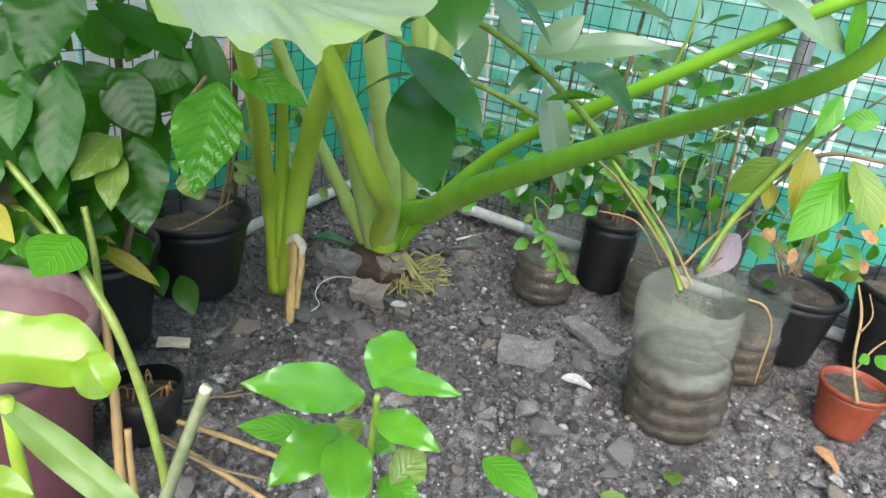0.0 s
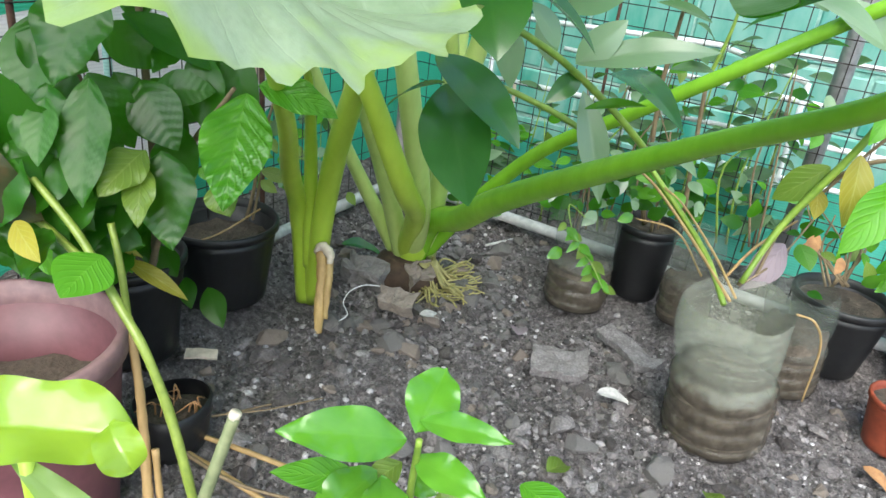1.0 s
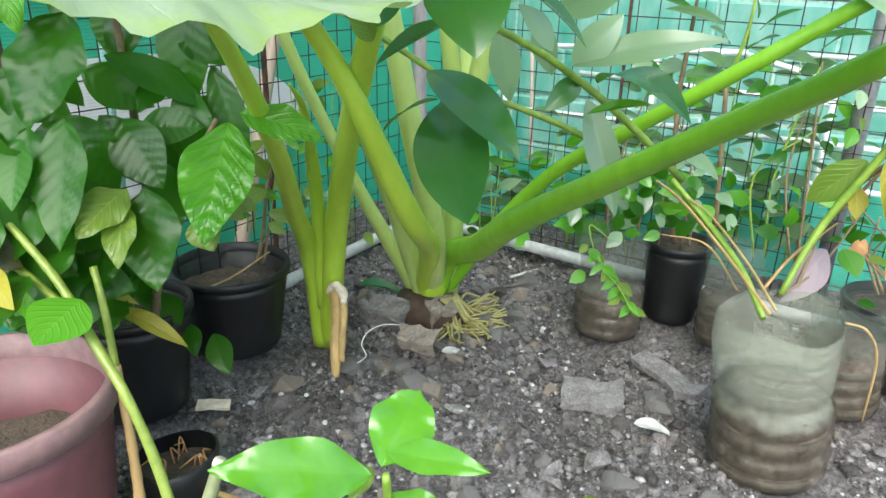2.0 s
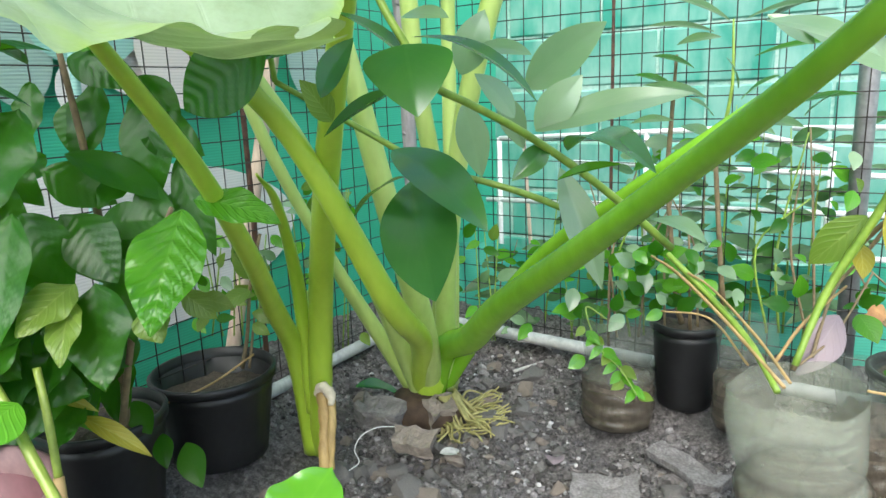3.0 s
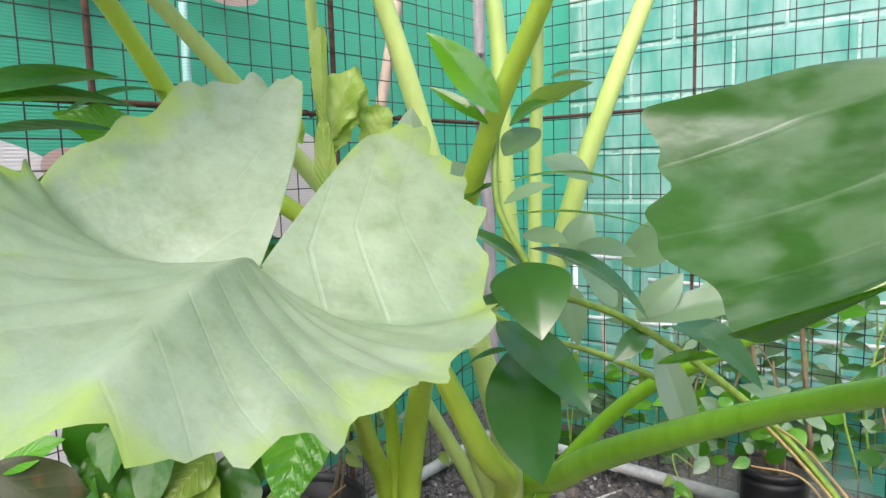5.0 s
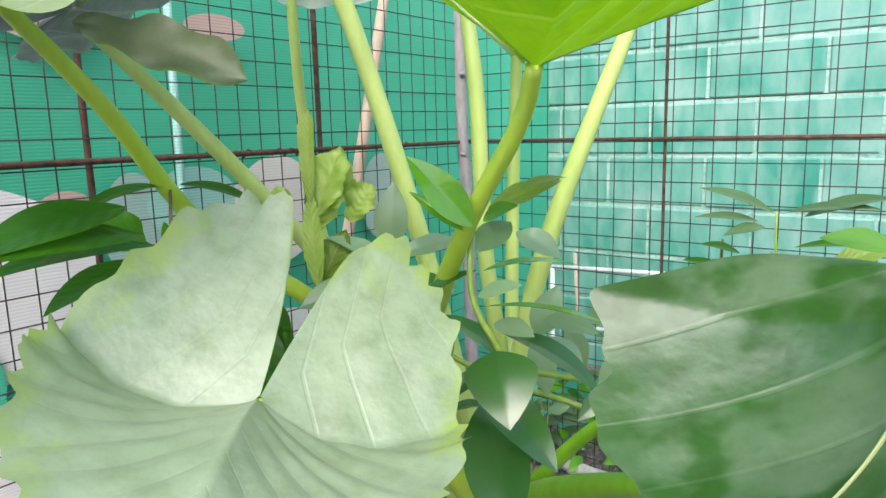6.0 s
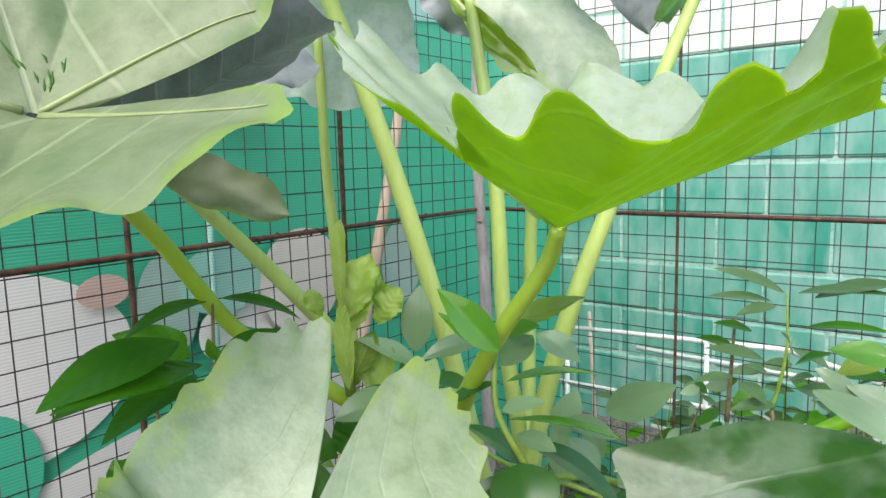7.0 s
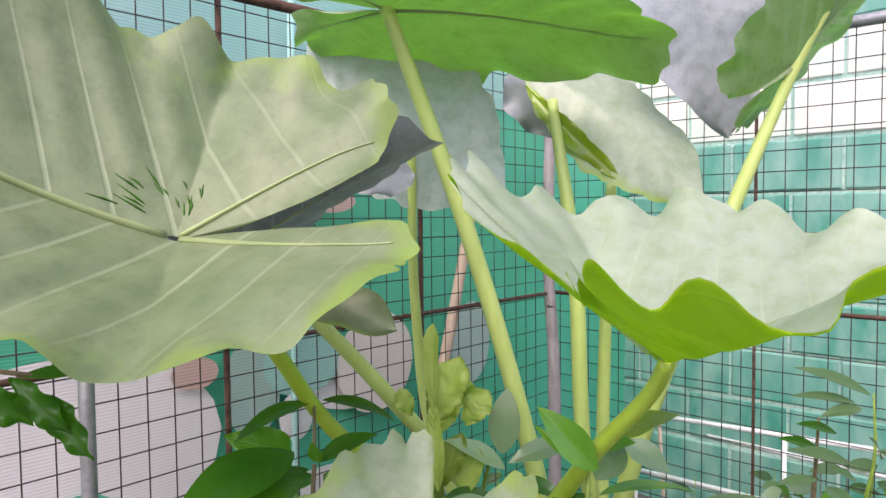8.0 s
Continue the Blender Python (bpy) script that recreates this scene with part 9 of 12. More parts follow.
leaf(back_bush, (0.041, -0.134, 0.223), (0.086, -0.149, 0.227), 0.021, M_COFFEE_DARK, bend=0.5, fold=0.15, up=(0.5, -0.75, 0.45), seed=2, nv=8, nu=3)
leaf(back_bush, (0.309, -0.087, 0.565), (0.371, -0.106, 0.571), 0.037, M_COFFEE, bend=0.5, fold=0.15, up=(0.5, -0.75, 0.45), seed=3, nv=8, nu=3)
leaf(back_bush, (0.433, 0.059, 0.459), (0.458, 0.027, 0.434), 0.028, M_COFFEE_DARK, bend=0.5, fold=0.15, up=(0.5, -0.75, 0.45), seed=4, nv=8, nu=3)
leaf(back_bush, (0.170, -0.084, 0.351), (0.180, -0.106, 0.382), 0.017, M_GLOSSY_SHEEN, bend=0.5, fold=0.15, up=(0.5, -0.75, 0.45), seed=5, nv=8, nu=3)
leaf(back_bush, (0.046, -0.208, 0.256), (0.067, -0.239, 0.241), 0.019, M_COFFEE_DARK, bend=0.5, fold=0.15, up=(0.5, -0.75, 0.45), seed=6, nv=8, nu=3)
leaf(back_bush, (0.375, -0.012, 0.474), (0.404, -0.038, 0.480), 0.017, M_COFFEE_DARK, bend=0.5, fold=0.15, up=(0.5, -0.75, 0.45), seed=7, nv=8, nu=3)
leaf(back_bush, (0.233, -0.153, 0.504), (0.222, -0.184, 0.525), 0.016, M_COFFEE_DARK, bend=0.5, fold=0.15, up=(0.5, -0.75, 0.45), seed=8, nv=8, nu=3)
leaf(back_bush, (-0.011, -0.159, 0.337), (-0.033, -0.204, 0.329), 0.023, M_COFFEE, bend=0.5, fold=0.15, up=(0.5, -0.75, 0.45), seed=9, nv=8, nu=3)
leaf(back_bush, (0.114, -0.146, 0.332), (0.135, -0.184, 0.289), 0.037, M_GLOSSY_SHEEN, bend=0.5, fold=0.15, up=(0.5, -0.75, 0.45), seed=10, nv=8, nu=3)
leaf(back_bush, (0.261, -0.095, 0.256), (0.291, -0.124, 0.246), 0.021, M_YELLOWGREEN, bend=0.5, fold=0.15, up=(0.5, -0.75, 0.45), seed=11, nv=8, nu=3)
leaf(back_bush, (0.437, -0.120, 0.536), (0.465, -0.147, 0.545), 0.017, M_COFFEE_DARK, bend=0.5, fold=0.15, up=(0.5, -0.75, 0.45), seed=12, nv=8, nu=3)
leaf(back_bush, (0.509, -0.141, 0.429), (0.534, -0.170, 0.429), 0.018, M_GLOSSY_SHEEN, bend=0.5, fold=0.15, up=(0.5, -0.75, 0.45), seed=13, nv=8, nu=3)
leaf(back_bush, (0.100, -0.015, 0.605), (0.101, -0.050, 0.568), 0.027, M_GLOSSY_SHEEN, bend=0.5, fold=0.15, up=(0.5, -0.75, 0.45), seed=14, nv=8, nu=3)
leaf(back_bush, (0.033, -0.127, 0.397), (0.033, -0.154, 0.425), 0.016, M_GLOSSY_SHEEN, bend=0.5, fold=0.15, up=(0.5, -0.75, 0.45), seed=15, nv=8, nu=3)
leaf(back_bush, (0.026, -0.099, 0.291), (-0.015, -0.140, 0.323), 0.035, M_COFFEE_DARK, bend=0.5, fold=0.15, up=(0.5, -0.75, 0.45), seed=16, nv=8, nu=3)
leaf(back_bush, (0.358, 0.014, 0.316), (0.336, -0.020, 0.320), 0.018, M_COFFEE_DARK, bend=0.5, fold=0.15, up=(0.5, -0.75, 0.45), seed=17, nv=8, nu=3)
leaf(back_bush, (0.091, -0.022, 0.558), (0.113, -0.044, 0.587), 0.019, M_COFFEE, bend=0.5, fold=0.15, up=(0.5, -0.75, 0.45), seed=18, nv=8, nu=3)
leaf(back_bush, (0.100, -0.159, 0.616), (0.068, -0.203, 0.608), 0.026, M_GLOSSY_SHEEN, bend=0.5, fold=0.15, up=(0.5, -0.75, 0.45), seed=19, nv=8, nu=3)
leaf(back_bush, (0.006, -0.153, 0.304), (0.017, -0.187, 0.289), 0.016, M_COFFEE_DARK, bend=0.5, fold=0.15, up=(0.5, -0.75, 0.45), seed=20, nv=8, nu=3)
leaf(back_bush, (-0.041, -0.134, 0.197), (-0.076, -0.178, 0.215), 0.028, M_COFFEE, bend=0.5, fold=0.15, up=(0.5, -0.75, 0.45), seed=21, nv=8, nu=3)
leaf(back_bush, (0.318, 0.003, 0.303), (0.268, -0.031, 0.329), 0.039, M_COFFEE, bend=0.5, fold=0.15, up=(0.5, -0.75, 0.45), seed=22, nv=8, nu=3)
leaf(back_bush, (0.386, -0.145, 0.375), (0.377, -0.169, 0.411), 0.024, M_GLOSSY_SHEEN, bend=0.5, fold=0.15, up=(0.5, -0.75, 0.45), seed=23, nv=8, nu=3)
leaf(back_bush, (0.454, -0.011, 0.352), (0.485, -0.039, 0.357), 0.021, M_GLOSSY_SHEEN, bend=0.5, fold=0.15, up=(0.5, -0.75, 0.45), seed=24, nv=8, nu=3)
leaf(back_bush, (0.086, -0.096, 0.282), (0.050, -0.130, 0.323), 0.036, M_COFFEE, bend=0.5, fold=0.15, up=(0.5, -0.75, 0.45), seed=25, nv=8, nu=3)
leaf(back_bush, (0.326, -0.131, 0.593), (0.297, -0.169, 0.575), 0.026, M_COFFEE_DARK, bend=0.5, fold=0.15, up=(0.5, -0.75, 0.45), seed=26, nv=8, nu=3)
leaf(back_bush, (0.093, -0.196, 0.391), (0.137, -0.214, 0.387), 0.022, M_GLOSSY_SHEEN, bend=0.5, fold=0.15, up=(0.5, -0.75, 0.45), seed=27, nv=8, nu=3)
leaf(back_bush, (0.264, -0.018, 0.428), (0.294, -0.044, 0.425), 0.017, M_GLOSSY_SHEEN, bend=0.5, fold=0.15, up=(0.5, -0.75, 0.45), seed=28, nv=8, nu=3)
leaf(back_bush, (-0.030, -0.195, 0.224), (0.043, -0.191, 0.245), 0.038, M_COFFEE_DARK, bend=0.5, fold=0.15, up=(0.5, -0.75, 0.45), seed=29, nv=8, nu=3)
leaf(back_bush, (0.040, -0.142, 0.235), (0.023, -0.183, 0.235), 0.018, M_COFFEE_DARK, bend=0.5, fold=0.15, up=(0.5, -0.75, 0.45), seed=30, nv=8, nu=3)
leaf(back_bush, (0.054, -0.229, 0.425), (0.047, -0.259, 0.448), 0.015, M_COFFEE, bend=0.5, fold=0.15, up=(0.5, -0.75, 0.45), seed=31, nv=8, nu=3)
leaf(back_bush, (0.377, -0.036, 0.445), (0.352, -0.076, 0.419), 0.029, M_COFFEE_DARK, bend=0.5, fold=0.15, up=(0.5, -0.75, 0.45), seed=32, nv=8, nu=3)
leaf(back_bush, (-0.044, -0.167, 0.255), (0.003, -0.179, 0.262), 0.021, M_COFFEE, bend=0.5, fold=0.15, up=(0.5, -0.75, 0.45), seed=33, nv=8, nu=3)
leaf(back_bush, (-0.057, -0.108, 0.381), (-0.011, -0.123, 0.377), 0.021, M_COFFEE, bend=0.5, fold=0.15, up=(0.5, -0.75, 0.45), seed=34, nv=8, nu=3)
leaf(back_bush, (0.144, -0.103, 0.271), (0.138, -0.128, 0.301), 0.018, M_COFFEE_DARK, bend=0.5, fold=0.15, up=(0.5, -0.75, 0.45), seed=35, nv=8, nu=3)
leaf(back_bush, (0.411, -0.018, 0.253), (0.456, -0.033, 0.295), 0.038, M_GLOSSY_SHEEN, bend=0.5, fold=0.15, up=(0.5, -0.75, 0.45), seed=36, nv=8, nu=3)
leaf(back_bush, (0.489, -0.050, 0.588), (0.493, -0.084, 0.554), 0.028, M_GLOSSY_SHEEN, bend=0.5, fold=0.15, up=(0.5, -0.75, 0.45), seed=37, nv=8, nu=3)
leaf(back_bush, (0.275, -0.011, 0.266), (0.257, -0.048, 0.262), 0.017, M_GLOSSY_SHEEN, bend=0.5, fold=0.15, up=(0.5, -0.75, 0.45), seed=38, nv=8, nu=3)
leaf(back_bush, (0.224, -0.068, 0.380), (0.204, -0.106, 0.375), 0.019, M_GLOSSY_SHEEN, bend=0.5, fold=0.15, up=(0.5, -0.75, 0.45), seed=39, nv=8, nu=3)
leaf(back_bush, (0.006, -0.194, 0.406), (0.049, -0.209, 0.408), 0.019, M_GLOSSY_SHEEN, bend=0.5, fold=0.15, up=(0.5, -0.75, 0.45), seed=40, nv=8, nu=3)
leaf(back_bush, (0.323, -0.005, 0.562), (0.309, -0.041, 0.534), 0.025, M_COFFEE, bend=0.5, fold=0.15, up=(0.5, -0.75, 0.45), seed=41, nv=8, nu=3)
leaf(back_bush, (0.306, -0.059, 0.260), (0.277, -0.104, 0.237), 0.031, M_COFFEE, bend=0.5, fold=0.15, up=(0.5, -0.75, 0.45), seed=42, nv=8, nu=3)
leaf(back_bush, (0.141, -0.059, 0.607), (0.092, -0.107, 0.600), 0.035, M_GLOSSY_SHEEN, bend=0.5, fold=0.15, up=(0.5, -0.75, 0.45), seed=43, nv=8, nu=3)
leaf(back_bush, (0.396, -0.064, 0.329), (0.379, -0.097, 0.330), 0.014, M_COFFEE_DARK, bend=0.5, fold=0.15, up=(0.5, -0.75, 0.45), seed=44, nv=8, nu=3)
leaf(back_bush, (0.035, -0.004, 0.513), (0.035, -0.039, 0.493), 0.018, M_GLOSSY_SHEEN, bend=0.5, fold=0.15, up=(0.5, -0.75, 0.45), seed=45, nv=8, nu=3)
leaf(back_bush, (0.018, -0.040, 0.571), (0.081, -0.050, 0.575), 0.031, M_GLOSSY_SHEEN, bend=0.5, fold=0.15, up=(0.5, -0.75, 0.45), seed=46, nv=8, nu=3)
leaf(back_bush, (0.165, -0.015, 0.372), (0.134, -0.055, 0.378), 0.024, M_GLOSSY_SHEEN, bend=0.5, fold=0.15, up=(0.5, -0.75, 0.45), seed=47, nv=8, nu=3)
leaf(back_bush, (0.084, -0.145, 0.256), (0.105, -0.154, 0.309), 0.033, M_COFFEE_DARK, bend=0.5, fold=0.15, up=(0.5, -0.75, 0.45), seed=48, nv=8, nu=3)
leaf(back_bush, (0.270, 0.003, 0.609), (0.317, -0.019, 0.607), 0.026, M_COFFEE, bend=0.5, fold=0.15, up=(0.5, -0.75, 0.45), seed=49, nv=8, nu=3)
leaf(back_bush, (0.369, 0.065, 0.443), (0.402, 0.037, 0.433), 0.022, M_COFFEE_DARK, bend=0.5, fold=0.15, up=(0.5, -0.75, 0.45), seed=50, nv=8, nu=3)
leaf(back_bush, (0.238, -0.145, 0.371), (0.224, -0.189, 0.339), 0.031, M_GLOSSY_SHEEN, bend=0.5, fold=0.15, up=(0.5, -0.75, 0.45), seed=51, nv=8, nu=3)
leaf(back_bush, (0.379, -0.070, 0.601), (0.362, -0.105, 0.572), 0.027, M_COFFEE_DARK, bend=0.5, fold=0.15, up=(0.5, -0.75, 0.45), seed=52, nv=8, nu=3)
leaf(back_bush, (0.411, -0.138, 0.395), (0.434, -0.169, 0.386), 0.018, M_COFFEE, bend=0.5, fold=0.15, up=(0.5, -0.75, 0.45), seed=53, nv=8, nu=3)
leaf(back_bush, (0.040, -0.150, 0.334), (0.072, -0.160, 0.376), 0.028, M_COFFEE, bend=0.5, fold=0.15, up=(0.5, -0.75, 0.45), seed=54, nv=8, nu=3)
leaf(back_bush, (0.432, 0.015, 0.239), (0.425, -0.005, 0.280), 0.028, M_COFFEE, bend=0.5, fold=0.15, up=(0.5, -0.75, 0.45), seed=55, nv=8, nu=3)
leaf(back_bush, (0.160, -0.034, 0.288), (0.120, -0.082, 0.274), 0.033, M_COFFEE_DARK, bend=0.5, fold=0.15, up=(0.5, -0.75, 0.45), seed=56, nv=8, nu=3)
leaf(back_bush, (0.269, -0.002, 0.247), (0.307, -0.027, 0.243), 0.024, M_COFFEE_DARK, bend=0.5, fold=0.15, up=(0.5, -0.75, 0.45), seed=57, nv=8, nu=3)
leaf(back_bush, (0.410, -0.146, 0.291), (0.363, -0.181, 0.302), 0.035, M_COFFEE_DARK, bend=0.5, fold=0.15, up=(0.5, -0.75, 0.45), seed=58, nv=8, nu=3)
leaf(back_bush, (0.116, 0.026, 0.514), (0.179, 0.012, 0.511), 0.033, M_COFFEE, bend=0.5, fold=0.15, up=(0.5, -0.75, 0.45), seed=59, nv=8, nu=3)
leaf(back_bush, (0.272, 0.029, 0.531), (0.273, -0.004, 0.510), 0.018, M_GLOSSY_SHEEN, bend=0.5, fold=0.15, up=(0.5, -0.75, 0.45), seed=60, nv=8, nu=3)
leaf(back_bush, (0.161, 0.006, 0.579), (0.172, -0.026, 0.543), 0.026, M_YELLOWGREEN, bend=0.5, fold=0.15, up=(0.5, -0.75, 0.45), seed=61, nv=8, nu=3)
leaf(back_bush, (0.012, -0.235, 0.398), (-0.005, -0.272, 0.416), 0.018, M_COFFEE_DARK, bend=0.5, fold=0.15, up=(0.5, -0.75, 0.45), seed=62, nv=8, nu=3)
leaf(back_bush, (0.417, -0.098, 0.296), (0.420, -0.115, 0.349), 0.035, M_COFFEE, bend=0.5, fold=0.15, up=(0.5, -0.75, 0.45), seed=63, nv=8, nu=3)
leaf(back_bush, (0.007, -0.030, 0.448), (-0.012, -0.073, 0.432), 0.022, M_GLOSSY_SHEEN, bend=0.5, fold=0.15, up=(0.5, -0.75, 0.45), seed=64, nv=8, nu=3)
leaf(back_bush, (0.384, -0.034, 0.306), (0.356, -0.062, 0.335), 0.027, M_GLOSSY_SHEEN, bend=0.5, fold=0.15, up=(0.5, -0.75, 0.45), seed=65, nv=8, nu=3)
leaf(back_bush, (0.248, -0.028, 0.516), (0.288, -0.048, 0.531), 0.023, M_COFFEE, bend=0.5, fold=0.15, up=(0.5, -0.75, 0.45), seed=66, nv=8, nu=3)
leaf(back_bush, (0.509, -0.014, 0.356), (0.462, -0.050, 0.346), 0.037, M_COFFEE, bend=0.5, fold=0.15, up=(0.5, -0.75, 0.45), seed=67, nv=8, nu=3)
leaf(back_bush, (0.070, -0.102, 0.610), (0.107, -0.123, 0.590), 0.022, M_COFFEE_DARK, bend=0.5, fold=0.15, up=(0.5, -0.75, 0.45), seed=68, nv=8, nu=3)
leaf(back_bush, (-0.019, -0.212, 0.290), (-0.010, -0.257, 0.247), 0.036, M_GLOSSY_SHEEN, bend=0.5, fold=0.15, up=(0.5, -0.75, 0.45), seed=69, nv=8, nu=3)
leaf(back_bush, (0.155, -0.123, 0.262), (0.215, -0.137, 0.267), 0.032, M_COFFEE_DARK, bend=0.5, fold=0.15, up=(0.5, -0.75, 0.45), seed=70, nv=8, nu=3)
leaf(back_bush, (0.030, -0.203, 0.386), (0.069, -0.213, 0.418), 0.024, M_GLOSSY_SHEEN, bend=0.5, fold=0.15, up=(0.5, -0.75, 0.45), seed=71, nv=8, nu=3)
leaf(back_bush, (0.302, -0.166, 0.374), (0.293, -0.189, 0.419), 0.029, M_COFFEE_DARK, bend=0.5, fold=0.15, up=(0.5, -0.75, 0.45), seed=72, nv=8, nu=3)
leaf(back_bush, (-0.001, -0.177, 0.303), (0.029, -0.188, 0.340), 0.023, M_YELLOWGREEN, bend=0.5, fold=0.15, up=(0.5, -0.75, 0.45), seed=73, nv=8, nu=3)
leaf(back_bush, (0.057, -0.089, 0.352), (0.025, -0.131, 0.361), 0.025, M_COFFEE_DARK, bend=0.5, fold=0.15, up=(0.5, -0.75, 0.45), seed=74, nv=8, nu=3)
leaf(back_bush, (0.493, -0.028, 0.509), (0.486, -0.065, 0.471), 0.033, M_COFFEE, bend=0.5, fold=0.15, up=(0.5, -0.75, 0.45), seed=75, nv=8, nu=3)
leaf(back_bush, (0.234, -0.192, 0.351), (0.214, -0.238, 0.325), 0.029, M_COFFEE_DARK, bend=0.5, fold=0.15, up=(0.5, -0.75, 0.45), seed=76, nv=8, nu=3)
leaf(back_bush, (0.085, -0.111, 0.514), (0.151, -0.124, 0.498), 0.036, M_GLOSSY_SHEEN, bend=0.5, fold=0.15, up=(0.5, -0.75, 0.45), seed=77, nv=8, nu=3)
leaf(back_bush, (0.278, -0.177, 0.364), (0.320, -0.204, 0.348), 0.029, M_GLOSSY_SHEEN, bend=0.5, fold=0.15, up=(0.5, -0.75, 0.45), seed=78, nv=8, nu=3)
leaf(back_bush, (0.198, -0.070, 0.609), (0.161, -0.114, 0.577), 0.036, M_COFFEE, bend=0.5, fold=0.15, up=(0.5, -0.75, 0.45), seed=79, nv=8, nu=3)
leaf(back_bush, (0.500, -0.138, 0.301), (0.528, -0.165, 0.309), 0.020, M_COFFEE_DARK, bend=0.5, fold=0.15, up=(0.5, -0.75, 0.45), seed=80, nv=8, nu=3)
leaf(back_bush, (0.282, -0.177, 0.415), (0.266, -0.213, 0.412), 0.016, M_COFFEE, bend=0.5, fold=0.15, up=(0.5, -0.75, 0.45), seed=81, nv=8, nu=3)
leaf(back_bush, (0.152, -0.211, 0.264), (0.189, -0.222, 0.299), 0.026, M_COFFEE_DARK, bend=0.5, fold=0.15, up=(0.5, -0.75, 0.45), seed=82, nv=8, nu=3)
leaf(back_bush, (0.153, -0.147, 0.290), (0.178, -0.177, 0.272), 0.021, M_GLOSSY_SHEEN, bend=0.5, fold=0.15, up=(0.5, -0.75, 0.45), seed=83, nv=8, nu=3)
leaf(back_bush, (0.321, 0.004, 0.430), (0.304, -0.025, 0.459), 0.022, M_COFFEE_DARK, bend=0.5, fold=0.15, up=(0.5, -0.75, 0.45), seed=84, nv=8, nu=3)
leaf(back_bush, (0.280, -0.190, 0.320), (0.241, -0.228, 0.332), 0.029, M_COFFEE, bend=0.5, fold=0.15, up=(0.5, -0.75, 0.45), seed=85, nv=8, nu=3)
leaf(back_bush, (-0.008, -0.108, 0.321), (-0.004, -0.132, 0.352), 0.017, M_GLOSSY_SHEEN, bend=0.5, fold=0.15, up=(0.5, -0.75, 0.45), seed=86, nv=8, nu=3)
leaf(back_bush, (0.059, -0.149, 0.238), (0.112, -0.159, 0.251), 0.026, M_GLOSSY_SHEEN, bend=0.5, fold=0.15, up=(0.5, -0.75, 0.45), seed=87, nv=8, nu=3)
leaf(back_bush, (0.274, -0.086, 0.262), (0.313, -0.107, 0.272), 0.021, M_COFFEE_DARK, bend=0.5, fold=0.15, up=(0.5, -0.75, 0.45), seed=88, nv=8, nu=3)
leaf(back_bush, (0.299, -0.074, 0.294), (0.303, -0.113, 0.265), 0.028, M_GLOSSY_SHEEN, bend=0.5, fold=0.15, up=(0.5, -0.75, 0.45), seed=89, nv=8, nu=3)
leaf(back_bush, (-0.026, -0.206, 0.245), (-0.054, -0.256, 0.239), 0.027, M_COFFEE, bend=0.5, fold=0.15, up=(0.5, -0.75, 0.45), seed=90, nv=8, nu=3)
leaf(back_bush, (0.509, -0.089, 0.515), (0.500, -0.116, 0.544), 0.021, M_YELLOWGREEN, bend=0.5, fold=0.15, up=(0.5, -0.75, 0.45), seed=91, nv=8, nu=3)
leaf(back_bush, (0.119, -0.017, 0.413), (0.106, -0.061, 0.376), 0.032, M_COFFEE_DARK, bend=0.5, fold=0.15, up=(0.5, -0.75, 0.45), seed=92, nv=8, nu=3)
leaf(back_bush, (0.481, 0.047, 0.519), (0.444, 0.018, 0.550), 0.035, M_COFFEE, bend=0.5, fold=0.15, up=(0.5, -0.75, 0.45), seed=93, nv=8, nu=3)
leaf(back_bush, (0.143, -0.127, 0.530), (0.122, -0.169, 0.507), 0.026, M_COFFEE_DARK, bend=0.5, fold=0.15, up=(0.5, -0.75, 0.45), seed=94, nv=8, nu=3)

weed = thing("weed_clump", (-0.656, -0.340, 0.082), "weeds growing behind the mesh fence", "weeds", "weeds behind the fence")
leaf(weed, (-0.653, -0.416, 0.236), (-0.611, -0.419, 0.232), 0.016, M_GLOSSY_SHEEN, bend=0.5, fold=0.15, up=(0.5, -0.75, 0.45), seed=0, nv=8, nu=3)
leaf(weed, (-0.735, -0.382, 0.127), (-0.735, -0.428, 0.130), 0.019, M_COFFEE, bend=0.5, fold=0.15, up=(0.5, -0.75, 0.45), seed=1, nv=8, nu=3)
leaf(weed, (-0.619, -0.433, 0.124), (-0.589, -0.432, 0.152), 0.018, M_GLOSSY_SHEEN, bend=0.5, fold=0.15, up=(0.5, -0.75, 0.45), seed=2, nv=8, nu=3)
leaf(weed, (-0.736, -0.301, 0.407), (-0.730, -0.330, 0.440), 0.019, M_COFFEE_DARK, bend=0.5, fold=0.15, up=(0.5, -0.75, 0.45), seed=3, nv=8, nu=3)
leaf(weed, (-0.639, -0.372, 0.215), (-0.610, -0.402, 0.183), 0.028, M_GLOSSY_SHEEN, bend=0.5, fold=0.15, up=(0.5, -0.75, 0.45), seed=4, nv=8, nu=3)
leaf(weed, (-0.743, -0.291, 0.426), (-0.725, -0.306, 0.474), 0.028, M_YELLOWGREEN, bend=0.5, fold=0.15, up=(0.5, -0.75, 0.45), seed=5, nv=8, nu=3)
leaf(weed, (-0.726, -0.350, 0.288), (-0.698, -0.352, 0.326), 0.023, M_GLOSSY_SHEEN, bend=0.5, fold=0.15, up=(0.5, -0.75, 0.45), seed=6, nv=8, nu=3)
leaf(weed, (-0.760, -0.313, 0.348), (-0.762, -0.371, 0.316), 0.034, M_COFFEE, bend=0.5, fold=0.15, up=(0.5, -0.75, 0.45), seed=7, nv=8, nu=3)
